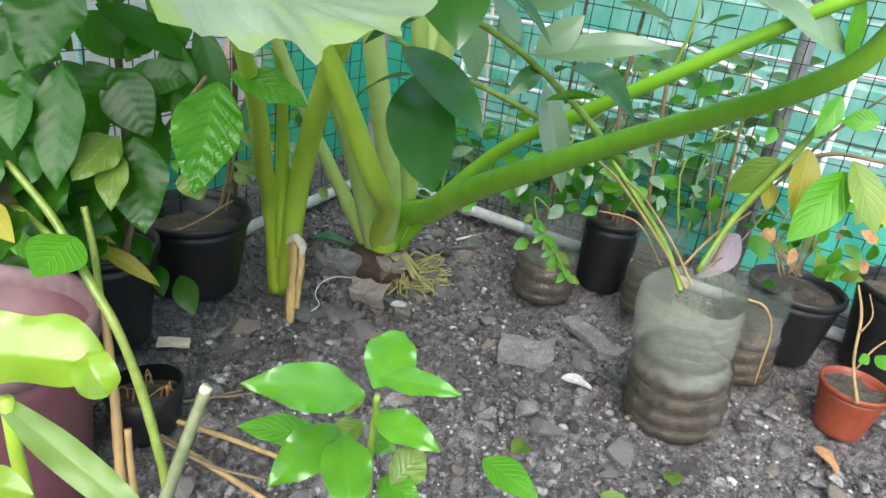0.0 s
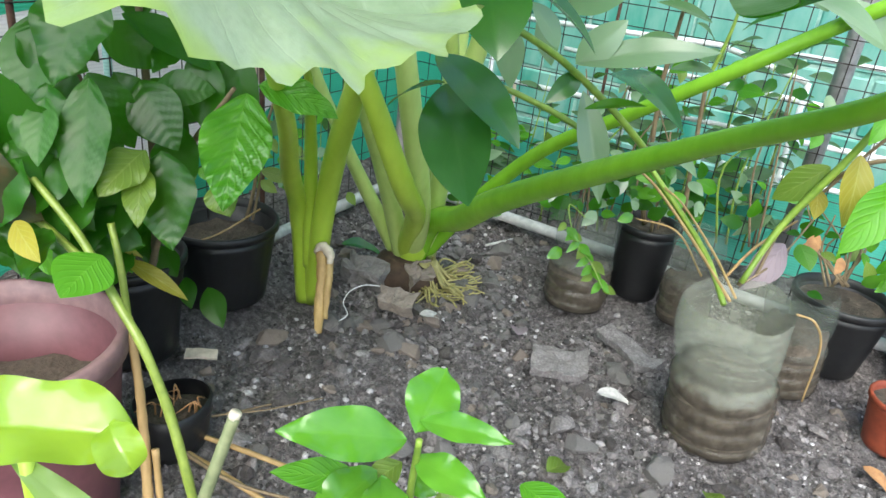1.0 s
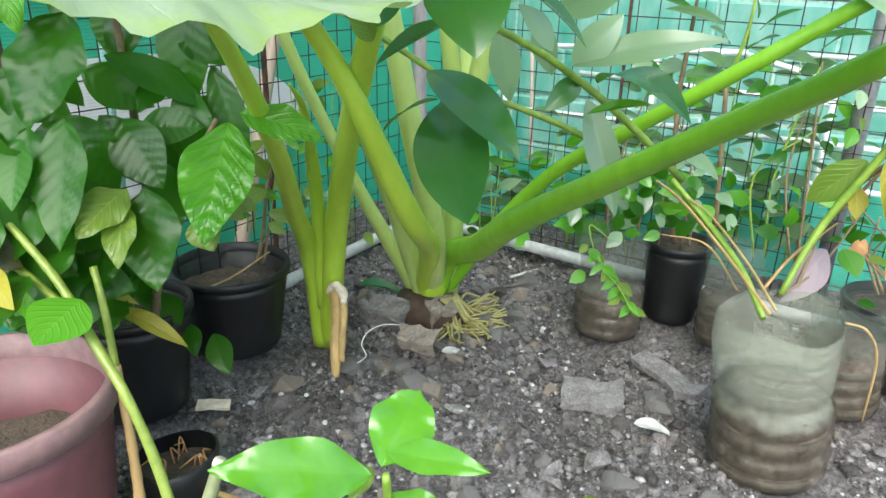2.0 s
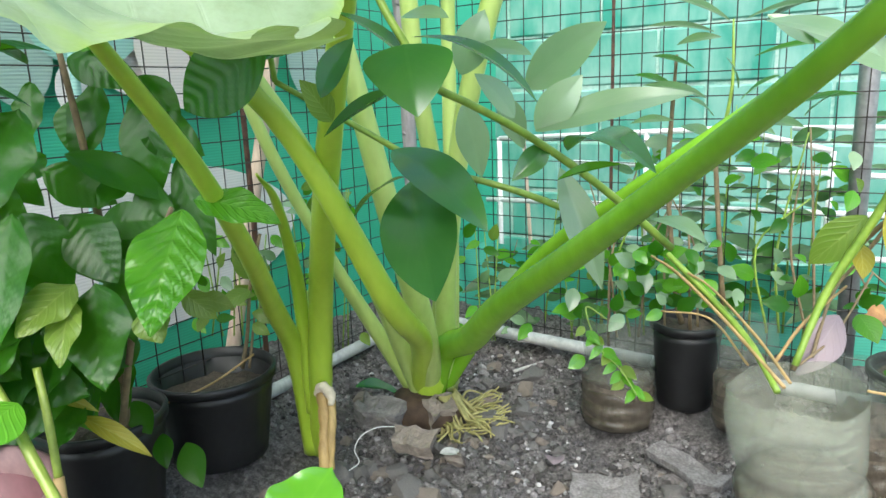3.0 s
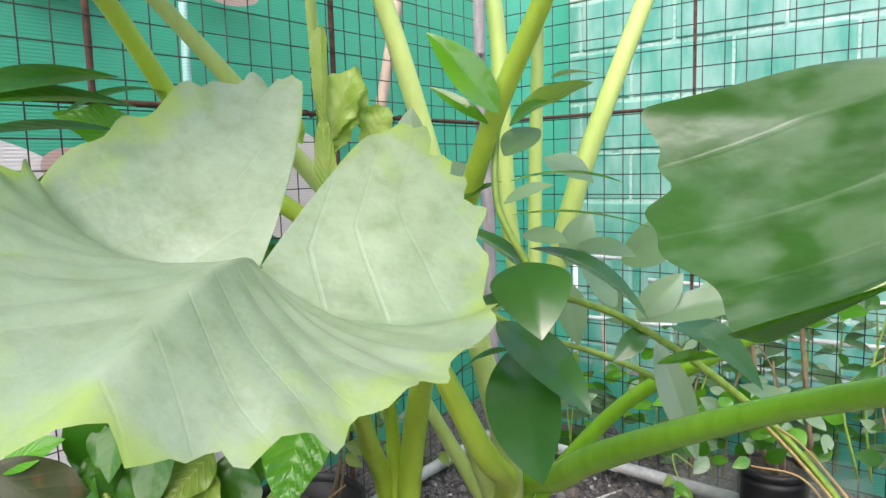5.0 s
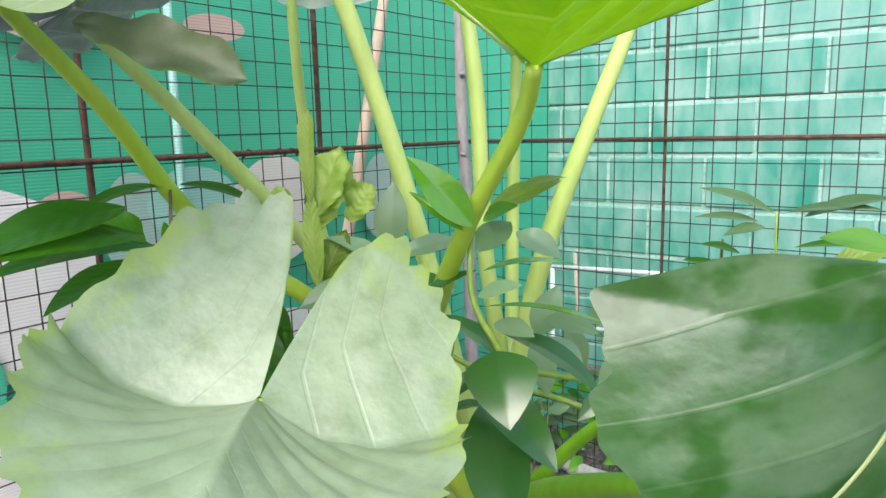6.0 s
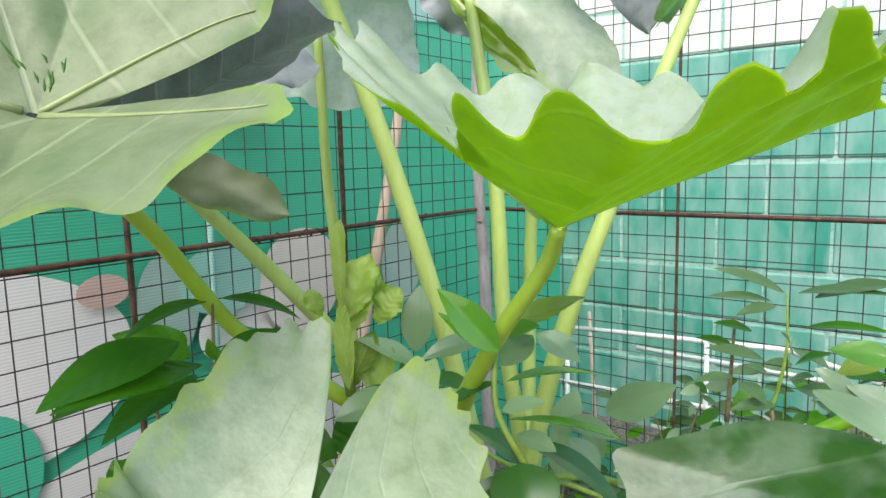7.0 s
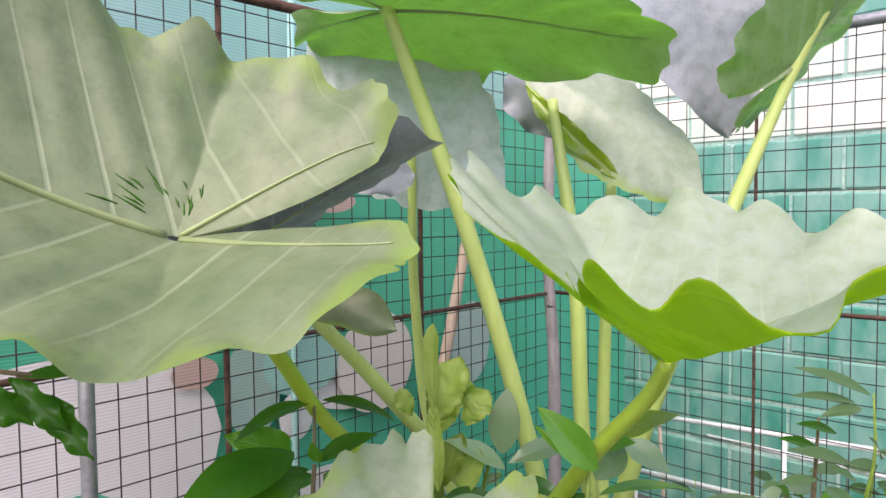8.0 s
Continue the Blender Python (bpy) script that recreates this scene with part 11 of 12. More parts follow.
leaf(sapling, (0.078, 0.252, 0.480), (0.153, 0.220, 0.480), 0.023, M_FAR, bend=0.6, fold=0.2, up=(0.5, -0.75, 0.45), seed=9, nv=8, nu=3)
leaf(sapling, (0.070, 0.255, 0.517), (0.022, 0.186, 0.504), 0.026, M_COFFEE_DARK, bend=0.6, fold=0.2, up=(0.5, -0.75, 0.45), seed=10, nv=8, nu=3)
tube('stem', [(0.163, 0.226, 0.069), (0.140, 0.251, 0.372), (0.140, 0.249, 0.589)], [0.003, 0.0025, 0.0012], M_TWIG, sapling, steps=8)
leaf(sapling, (0.160, 0.203, 0.165), (0.130, 0.146, 0.179), 0.016, M_FAR, bend=0.6, fold=0.2, up=(0.5, -0.75, 0.45), seed=20, nv=8, nu=3)
leaf(sapling, (0.166, 0.216, 0.202), (0.263, 0.180, 0.191), 0.044, M_FAR, bend=0.6, fold=0.2, up=(0.5, -0.75, 0.45), seed=21, nv=8, nu=3)
leaf(sapling, (0.159, 0.225, 0.239), (0.124, 0.164, 0.243), 0.022, M_FAR, bend=0.6, fold=0.2, up=(0.35, -0.45, 0.8), seed=22, nv=8, nu=3)
leaf(sapling, (0.161, 0.235, 0.277), (0.230, 0.202, 0.295), 0.030, M_FAR, bend=0.6, fold=0.2, up=(0.35, -0.45, 0.8), seed=23, nv=8, nu=3)
leaf(sapling, (0.157, 0.243, 0.315), (0.114, 0.183, 0.334), 0.027, M_FAR, bend=0.6, fold=0.2, up=(0.5, -0.75, 0.45), seed=24, nv=8, nu=3)
leaf(sapling, (0.154, 0.250, 0.353), (0.234, 0.215, 0.348), 0.028, M_FAR, bend=0.6, fold=0.2, up=(0.35, -0.45, 0.8), seed=25, nv=8, nu=3)
leaf(sapling, (0.142, 0.255, 0.391), (0.068, 0.176, 0.363), 0.042, M_FAR, bend=0.6, fold=0.2, up=(0.35, -0.45, 0.8), seed=26, nv=8, nu=3)
leaf(sapling, (0.142, 0.262, 0.430), (0.231, 0.231, 0.437), 0.028, M_FAR, bend=0.6, fold=0.2, up=(0.5, -0.75, 0.45), seed=27, nv=8, nu=3)
leaf(sapling, (0.144, 0.268, 0.469), (0.098, 0.202, 0.456), 0.024, M_FAR, bend=0.6, fold=0.2, up=(0.5, -0.75, 0.45), seed=28, nv=8, nu=3)
leaf(sapling, (0.140, 0.272, 0.508), (0.222, 0.240, 0.514), 0.030, M_FAR, bend=0.6, fold=0.2, up=(0.5, -0.75, 0.45), seed=29, nv=8, nu=3)
leaf(sapling, (0.129, 0.274, 0.548), (0.057, 0.202, 0.546), 0.040, M_FAR, bend=0.6, fold=0.2, up=(0.35, -0.45, 0.8), seed=30, nv=8, nu=3)
tube('stem', [(0.014, 0.178, 0.054), (-0.006, 0.202, 0.340), (-0.028, 0.194, 0.538)], [0.003, 0.0025, 0.0012], M_STEM, sapling, steps=8)
leaf(sapling, (0.014, 0.158, 0.153), (-0.015, 0.089, 0.143), 0.023, M_FAR, bend=0.6, fold=0.2, up=(0.35, -0.45, 0.8), seed=40, nv=8, nu=3)
leaf(sapling, (0.020, 0.170, 0.186), (0.116, 0.149, 0.201), 0.035, M_FAR, bend=0.6, fold=0.2, up=(0.35, -0.45, 0.8), seed=41, nv=8, nu=3)
leaf(sapling, (0.004, 0.175, 0.219), (-0.050, 0.095, 0.203), 0.026, M_FAR, bend=0.6, fold=0.2, up=(0.35, -0.45, 0.8), seed=42, nv=8, nu=3)
leaf(sapling, (-0.001, 0.183, 0.253), (0.055, 0.157, 0.292), 0.017, M_FAR, bend=0.6, fold=0.2, up=(0.35, -0.45, 0.8), seed=43, nv=8, nu=3)
leaf(sapling, (-0.003, 0.191, 0.287), (-0.064, 0.110, 0.270), 0.029, M_FAR, bend=0.6, fold=0.2, up=(0.35, -0.45, 0.8), seed=44, nv=8, nu=3)
leaf(sapling, (-0.011, 0.196, 0.322), (0.066, 0.170, 0.334), 0.024, M_FAR, bend=0.6, fold=0.2, up=(0.5, -0.75, 0.45), seed=45, nv=8, nu=3)
leaf(sapling, (-0.011, 0.204, 0.357), (-0.062, 0.133, 0.365), 0.027, M_FAR, bend=0.6, fold=0.2, up=(0.5, -0.75, 0.45), seed=46, nv=8, nu=3)
leaf(sapling, (-0.017, 0.209, 0.392), (0.063, 0.179, 0.382), 0.025, M_FAR, bend=0.6, fold=0.2, up=(0.5, -0.75, 0.45), seed=47, nv=8, nu=3)
leaf(sapling, (-0.031, 0.210, 0.427), (-0.082, 0.141, 0.447), 0.024, M_FAR, bend=0.6, fold=0.2, up=(0.35, -0.45, 0.8), seed=48, nv=8, nu=3)
leaf(sapling, (-0.023, 0.219, 0.463), (0.043, 0.185, 0.449), 0.017, M_FAR, bend=0.6, fold=0.2, up=(0.5, -0.75, 0.45), seed=49, nv=8, nu=3)
leaf(sapling, (-0.038, 0.218, 0.499), (-0.082, 0.151, 0.523), 0.027, M_FAR, bend=0.6, fold=0.2, up=(0.5, -0.75, 0.45), seed=50, nv=8, nu=3)

sapling = thing("wild_sapling", (0.281, 0.183, 0.191), "slim sapling with muted green leaves outside the mesh", "sapling", "saplings behind the fence")
tube('stem', [(0.209, 0.189, 0.090), (0.199, 0.222, 0.423), (0.214, 0.219, 0.672)], [0.003, 0.0025, 0.0012], M_STEM, sapling, steps=8)
leaf(sapling, (0.208, 0.166, 0.183), (0.161, 0.103, 0.187), 0.026, M_FAR, bend=0.6, fold=0.2, up=(0.5, -0.75, 0.45), seed=0, nv=8, nu=3)
leaf(sapling, (0.209, 0.178, 0.222), (0.289, 0.141, 0.223), 0.037, M_COFFEE_DARK, bend=0.6, fold=0.2, up=(0.5, -0.75, 0.45), seed=1, nv=8, nu=3)
leaf(sapling, (0.207, 0.189, 0.262), (0.141, 0.124, 0.279), 0.035, M_FAR, bend=0.6, fold=0.2, up=(0.35, -0.45, 0.8), seed=2, nv=8, nu=3)
leaf(sapling, (0.210, 0.199, 0.302), (0.260, 0.157, 0.301), 0.017, M_COFFEE_DARK, bend=0.6, fold=0.2, up=(0.5, -0.75, 0.45), seed=3, nv=8, nu=3)
leaf(sapling, (0.213, 0.209, 0.342), (0.176, 0.144, 0.323), 0.019, M_FAR, bend=0.6, fold=0.2, up=(0.35, -0.45, 0.8), seed=4, nv=8, nu=3)
leaf(sapling, (0.210, 0.217, 0.383), (0.288, 0.186, 0.415), 0.034, M_FAR, bend=0.6, fold=0.2, up=(0.35, -0.45, 0.8), seed=5, nv=8, nu=3)
leaf(sapling, (0.210, 0.224, 0.423), (0.176, 0.170, 0.457), 0.020, M_FAR, bend=0.6, fold=0.2, up=(0.5, -0.75, 0.45), seed=6, nv=8, nu=3)
leaf(sapling, (0.200, 0.228, 0.464), (0.260, 0.191, 0.479), 0.019, M_FAR, bend=0.6, fold=0.2, up=(0.5, -0.75, 0.45), seed=7, nv=8, nu=3)
leaf(sapling, (0.205, 0.235, 0.505), (0.157, 0.176, 0.533), 0.026, M_FAR, bend=0.6, fold=0.2, up=(0.35, -0.45, 0.8), seed=8, nv=8, nu=3)
leaf(sapling, (0.210, 0.241, 0.547), (0.300, 0.204, 0.527), 0.034, M_FAR, bend=0.6, fold=0.2, up=(0.5, -0.75, 0.45), seed=9, nv=8, nu=3)
leaf(sapling, (0.212, 0.245, 0.588), (0.145, 0.178, 0.590), 0.038, M_FAR, bend=0.6, fold=0.2, up=(0.5, -0.75, 0.45), seed=10, nv=8, nu=3)
leaf(sapling, (0.212, 0.248, 0.629), (0.306, 0.212, 0.601), 0.043, M_FAR, bend=0.6, fold=0.2, up=(0.35, -0.45, 0.8), seed=11, nv=8, nu=3)
tube('stem', [(0.274, 0.205, 0.098), (0.270, 0.231, 0.395), (0.278, 0.228, 0.609)], [0.003, 0.0025, 0.0012], M_STEM, sapling, steps=8)
leaf(sapling, (0.280, 0.183, 0.191), (0.223, 0.121, 0.199), 0.025, M_FAR, bend=0.6, fold=0.2, up=(0.35, -0.45, 0.8), seed=20, nv=8, nu=3)
leaf(sapling, (0.271, 0.191, 0.223), (0.332, 0.147, 0.219), 0.024, M_COFFEE_DARK, bend=0.6, fold=0.2, up=(0.5, -0.75, 0.45), seed=21, nv=8, nu=3)
leaf(sapling, (0.273, 0.201, 0.257), (0.213, 0.132, 0.243), 0.026, M_FAR, bend=0.6, fold=0.2, up=(0.35, -0.45, 0.8), seed=22, nv=8, nu=3)
leaf(sapling, (0.268, 0.208, 0.291), (0.351, 0.174, 0.309), 0.034, M_FAR, bend=0.6, fold=0.2, up=(0.5, -0.75, 0.45), seed=23, nv=8, nu=3)
leaf(sapling, (0.278, 0.218, 0.326), (0.210, 0.159, 0.356), 0.039, M_FAR, bend=0.6, fold=0.2, up=(0.5, -0.75, 0.45), seed=24, nv=8, nu=3)
leaf(sapling, (0.269, 0.224, 0.360), (0.345, 0.186, 0.369), 0.035, M_COFFEE_DARK, bend=0.6, fold=0.2, up=(0.35, -0.45, 0.8), seed=25, nv=8, nu=3)
leaf(sapling, (0.272, 0.231, 0.395), (0.233, 0.177, 0.420), 0.020, M_FAR, bend=0.6, fold=0.2, up=(0.35, -0.45, 0.8), seed=26, nv=8, nu=3)
leaf(sapling, (0.275, 0.238, 0.431), (0.327, 0.199, 0.455), 0.024, M_FAR, bend=0.6, fold=0.2, up=(0.5, -0.75, 0.45), seed=27, nv=8, nu=3)
leaf(sapling, (0.278, 0.244, 0.466), (0.241, 0.185, 0.464), 0.020, M_FAR, bend=0.6, fold=0.2, up=(0.5, -0.75, 0.45), seed=28, nv=8, nu=3)
leaf(sapling, (0.274, 0.248, 0.501), (0.334, 0.203, 0.477), 0.026, M_FAR, bend=0.6, fold=0.2, up=(0.5, -0.75, 0.45), seed=29, nv=8, nu=3)
leaf(sapling, (0.275, 0.252, 0.536), (0.233, 0.196, 0.561), 0.019, M_FAR, bend=0.6, fold=0.2, up=(0.5, -0.75, 0.45), seed=30, nv=8, nu=3)
leaf(sapling, (0.277, 0.256, 0.572), (0.340, 0.215, 0.571), 0.023, M_FAR, bend=0.6, fold=0.2, up=(0.5, -0.75, 0.45), seed=31, nv=8, nu=3)
tube('stem', [(0.350, 0.221, 0.109), (0.346, 0.244, 0.403), (0.334, 0.238, 0.616)], [0.003, 0.0025, 0.0012], M_STEM, sapling, steps=8)
leaf(sapling, (0.349, 0.197, 0.199), (0.306, 0.141, 0.213), 0.021, M_COFFEE_DARK, bend=0.6, fold=0.2, up=(0.35, -0.45, 0.8), seed=40, nv=8, nu=3)
leaf(sapling, (0.343, 0.205, 0.232), (0.403, 0.168, 0.258), 0.029, M_FAR, bend=0.6, fold=0.2, up=(0.5, -0.75, 0.45), seed=41, nv=8, nu=3)
leaf(sapling, (0.345, 0.214, 0.266), (0.268, 0.155, 0.286), 0.031, M_FAR, bend=0.6, fold=0.2, up=(0.5, -0.75, 0.45), seed=42, nv=8, nu=3)
leaf(sapling, (0.341, 0.222, 0.299), (0.412, 0.181, 0.308), 0.030, M_FAR, bend=0.6, fold=0.2, up=(0.35, -0.45, 0.8), seed=43, nv=8, nu=3)
leaf(sapling, (0.342, 0.230, 0.334), (0.278, 0.164, 0.314), 0.038, M_COFFEE_DARK, bend=0.6, fold=0.2, up=(0.5, -0.75, 0.45), seed=44, nv=8, nu=3)
leaf(sapling, (0.343, 0.237, 0.368), (0.400, 0.200, 0.403), 0.023, M_COFFEE_DARK, bend=0.6, fold=0.2, up=(0.35, -0.45, 0.8), seed=45, nv=8, nu=3)
leaf(sapling, (0.338, 0.243, 0.403), (0.278, 0.188, 0.436), 0.030, M_FAR, bend=0.6, fold=0.2, up=(0.35, -0.45, 0.8), seed=46, nv=8, nu=3)
leaf(sapling, (0.342, 0.250, 0.438), (0.421, 0.206, 0.424), 0.034, M_FAR, bend=0.6, fold=0.2, up=(0.35, -0.45, 0.8), seed=47, nv=8, nu=3)
leaf(sapling, (0.340, 0.255, 0.473), (0.293, 0.195, 0.462), 0.025, M_FAR, bend=0.6, fold=0.2, up=(0.35, -0.45, 0.8), seed=48, nv=8, nu=3)
leaf(sapling, (0.331, 0.258, 0.508), (0.378, 0.215, 0.524), 0.019, M_FAR, bend=0.6, fold=0.2, up=(0.5, -0.75, 0.45), seed=49, nv=8, nu=3)
leaf(sapling, (0.337, 0.263, 0.543), (0.269, 0.197, 0.512), 0.034, M_FAR, bend=0.6, fold=0.2, up=(0.5, -0.75, 0.45), seed=50, nv=8, nu=3)
leaf(sapling, (0.334, 0.265, 0.579), (0.415, 0.227, 0.611), 0.042, M_FAR, bend=0.6, fold=0.2, up=(0.5, -0.75, 0.45), seed=51, nv=8, nu=3)

sapling = thing("wild_sapling", (0.430, 0.153, 0.199), "slim sapling with muted green leaves outside the mesh", "sapling", "saplings behind the fence")
tube('stem', [(0.401, 0.173, 0.107), (0.402, 0.194, 0.373), (0.410, 0.192, 0.561)], [0.003, 0.0025, 0.0012], M_STEM, sapling, steps=8)
leaf(sapling, (0.401, 0.149, 0.195), (0.344, 0.096, 0.219), 0.030, M_FAR, bend=0.6, fold=0.2, up=(0.5, -0.75, 0.45), seed=0, nv=8, nu=3)
leaf(sapling, (0.401, 0.159, 0.230), (0.439, 0.123, 0.271), 0.020, M_COFFEE_DARK, bend=0.6, fold=0.2, up=(0.5, -0.75, 0.45), seed=1, nv=8, nu=3)
leaf(sapling, (0.402, 0.169, 0.265), (0.334, 0.103, 0.246), 0.036, M_FAR, bend=0.6, fold=0.2, up=(0.35, -0.45, 0.8), seed=2, nv=8, nu=3)
leaf(sapling, (0.398, 0.178, 0.301), (0.443, 0.136, 0.324), 0.018, M_FAR, bend=0.6, fold=0.2, up=(0.35, -0.45, 0.8), seed=3, nv=8, nu=3)
leaf(sapling, (0.403, 0.187, 0.337), (0.343, 0.125, 0.326), 0.037, M_FAR, bend=0.6, fold=0.2, up=(0.5, -0.75, 0.45), seed=4, nv=8, nu=3)
leaf(sapling, (0.408, 0.195, 0.374), (0.454, 0.153, 0.399), 0.022, M_COFFEE_DARK, bend=0.6, fold=0.2, up=(0.35, -0.45, 0.8), seed=5, nv=8, nu=3)
leaf(sapling, (0.408, 0.202, 0.410), (0.353, 0.147, 0.429), 0.023, M_FAR, bend=0.6, fold=0.2, up=(0.35, -0.45, 0.8), seed=6, nv=8, nu=3)
leaf(sapling, (0.406, 0.208, 0.447), (0.470, 0.168, 0.479), 0.025, M_FAR, bend=0.6, fold=0.2, up=(0.35, -0.45, 0.8), seed=7, nv=8, nu=3)
leaf(sapling, (0.404, 0.213, 0.484), (0.345, 0.151, 0.459), 0.031, M_FAR, bend=0.6, fold=0.2, up=(0.5, -0.75, 0.45), seed=8, nv=8, nu=3)
leaf(sapling, (0.410, 0.218, 0.521), (0.462, 0.173, 0.524), 0.020, M_FAR, bend=0.6, fold=0.2, up=(0.35, -0.45, 0.8), seed=9, nv=8, nu=3)
tube('stem', [(0.500, 0.187, 0.124), (0.492, 0.213, 0.435), (0.487, 0.206, 0.670)], [0.003, 0.0025, 0.0012], M_STEM, sapling, steps=8)
leaf(sapling, (0.500, 0.162, 0.209), (0.431, 0.107, 0.219), 0.039, M_FAR, bend=0.6, fold=0.2, up=(0.35, -0.45, 0.8), seed=20, nv=8, nu=3)
leaf(sapling, (0.496, 0.174, 0.253), (0.566, 0.129, 0.268), 0.038, M_COFFEE_DARK, bend=0.6, fold=0.2, up=(0.35, -0.45, 0.8), seed=21, nv=8, nu=3)
leaf(sapling, (0.498, 0.186, 0.298), (0.450, 0.129, 0.290), 0.030, M_FAR, bend=0.6, fold=0.2, up=(0.35, -0.45, 0.8), seed=22, nv=8, nu=3)
leaf(sapling, (0.494, 0.196, 0.343), (0.541, 0.154, 0.380), 0.019, M_FAR, bend=0.6, fold=0.2, up=(0.5, -0.75, 0.45), seed=23, nv=8, nu=3)
leaf(sapling, (0.488, 0.205, 0.388), (0.430, 0.154, 0.416), 0.026, M_FAR, bend=0.6, fold=0.2, up=(0.5, -0.75, 0.45), seed=24, nv=8, nu=3)
leaf(sapling, (0.491, 0.213, 0.435), (0.546, 0.165, 0.437), 0.022, M_FAR, bend=0.6, fold=0.2, up=(0.35, -0.45, 0.8), seed=25, nv=8, nu=3)
leaf(sapling, (0.494, 0.220, 0.481), (0.430, 0.163, 0.470), 0.030, M_COFFEE_DARK, bend=0.6, fold=0.2, up=(0.5, -0.75, 0.45), seed=26, nv=8, nu=3)
leaf(sapling, (0.491, 0.226, 0.528), (0.558, 0.177, 0.521), 0.035, M_FAR, bend=0.6, fold=0.2, up=(0.35, -0.45, 0.8), seed=27, nv=8, nu=3)
leaf(sapling, (0.493, 0.231, 0.575), (0.422, 0.176, 0.590), 0.039, M_FAR, bend=0.6, fold=0.2, up=(0.35, -0.45, 0.8), seed=28, nv=8, nu=3)
leaf(sapling, (0.486, 0.234, 0.622), (0.542, 0.188, 0.648), 0.033, M_FAR, bend=0.6, fold=0.2, up=(0.5, -0.75, 0.45), seed=29, nv=8, nu=3)
tube('stem', [(0.426, 0.177, 0.111), (0.403, 0.195, 0.376), (0.393, 0.191, 0.566)], [0.003, 0.0025, 0.0012], M_TWIG, sapling, steps=8)
leaf(sapling, (0.422, 0.152, 0.197), (0.373, 0.087, 0.175), 0.025, M_FAR, bend=0.6, fold=0.2, up=(0.35, -0.45, 0.8), seed=40, nv=8, nu=3)
leaf(sapling, (0.419, 0.162, 0.232), (0.467, 0.111, 0.221), 0.019, M_FAR, bend=0.6, fold=0.2, up=(0.35, -0.45, 0.8), seed=41, nv=8, nu=3)
leaf(sapling, (0.416, 0.172, 0.268), (0.379, 0.119, 0.281), 0.017, M_FAR, bend=0.6, fold=0.2, up=(0.35, -0.45, 0.8), seed=42, nv=8, nu=3)
leaf(sapling, (0.414, 0.180, 0.304), (0.454, 0.134, 0.312), 0.020, M_FAR, bend=0.6, fold=0.2, up=(0.35, -0.45, 0.8), seed=43, nv=8, nu=3)
leaf(sapling, (0.415, 0.189, 0.340), (0.356, 0.125, 0.318), 0.030, M_FAR, bend=0.6, fold=0.2, up=(0.5, -0.75, 0.45), seed=44, nv=8, nu=3)
leaf(sapling, (0.408, 0.196, 0.377), (0.463, 0.147, 0.364), 0.028, M_FAR, bend=0.6, fold=0.2, up=(0.35, -0.45, 0.8), seed=45, nv=8, nu=3)
leaf(sapling, (0.407, 0.203, 0.414), (0.335, 0.140, 0.402), 0.037, M_FAR, bend=0.6, fold=0.2, up=(0.35, -0.45, 0.8), seed=46, nv=8, nu=3)
leaf(sapling, (0.400, 0.208, 0.451), (0.459, 0.168, 0.485), 0.028, M_FAR, bend=0.6, fold=0.2, up=(0.5, -0.75, 0.45), seed=47, nv=8, nu=3)
leaf(sapling, (0.392, 0.212, 0.488), (0.360, 0.157, 0.487), 0.015, M_FAR, bend=0.6, fold=0.2, up=(0.35, -0.45, 0.8), seed=48, nv=8, nu=3)
leaf(sapling, (0.396, 0.218, 0.526), (0.451, 0.174, 0.542), 0.023, M_COFFEE_DARK, bend=0.6, fold=0.2, up=(0.35, -0.45, 0.8), seed=49, nv=8, nu=3)

sapling = thing("wild_sapling", (-0.092, 0.148, 0.074), "slim sapling with muted green leaves outside the mesh", "sapling", "saplings behind the fence")
tube('stem', [(-0.098, 0.162, -0.027), (-0.112, 0.191, 0.232), (-0.110, 0.198, 0.404)], [0.003, 0.0025, 0.0012], M_STEM, sapling, steps=8)
leaf(sapling, (-0.094, 0.147, 0.074), (-0.124, 0.078, 0.076), 0.022, M_FAR, bend=0.6, fold=0.2, up=(0.35, -0.45, 0.8), seed=0, nv=8, nu=3)
leaf(sapling, (-0.100, 0.159, 0.113), (-0.010, 0.151, 0.157), 0.026, M_FAR, bend=0.6, fold=0.2, up=(0.35, -0.45, 0.8), seed=1, nv=8, nu=3)
leaf(sapling, (-0.102, 0.171, 0.152), (-0.145, 0.095, 0.149), 0.022, M_FAR, bend=0.6, fold=0.2, up=(0.5, -0.75, 0.45), seed=2, nv=8, nu=3)
leaf(sapling, (-0.112, 0.179, 0.192), (-0.006, 0.159, 0.179), 0.030, M_FAR, bend=0.6, fold=0.2, up=(0.35, -0.45, 0.8), seed=3, nv=8, nu=3)
leaf(sapling, (-0.106, 0.194, 0.233), (-0.133, 0.129, 0.239), 0.021, M_FAR, bend=0.6, fold=0.2, up=(0.35, -0.45, 0.8), seed=4, nv=8, nu=3)
leaf(sapling, (-0.110, 0.203, 0.274), (-0.034, 0.175, 0.268), 0.027, M_FAR, bend=0.6, fold=0.2, up=(0.35, -0.45, 0.8), seed=5, nv=8, nu=3)
leaf(sapling, (-0.115, 0.211, 0.315), (-0.148, 0.138, 0.297), 0.022, M_FAR, bend=0.6, fold=0.2, up=(0.35, -0.45, 0.8), seed=6, nv=8, nu=3)
leaf(sapling, (-0.124, 0.216, 0.356), (-0.013, 0.210, 0.391), 0.038, M_FAR, bend=0.6, fold=0.2, up=(0.5, -0.75, 0.45), seed=7, nv=8, nu=3)
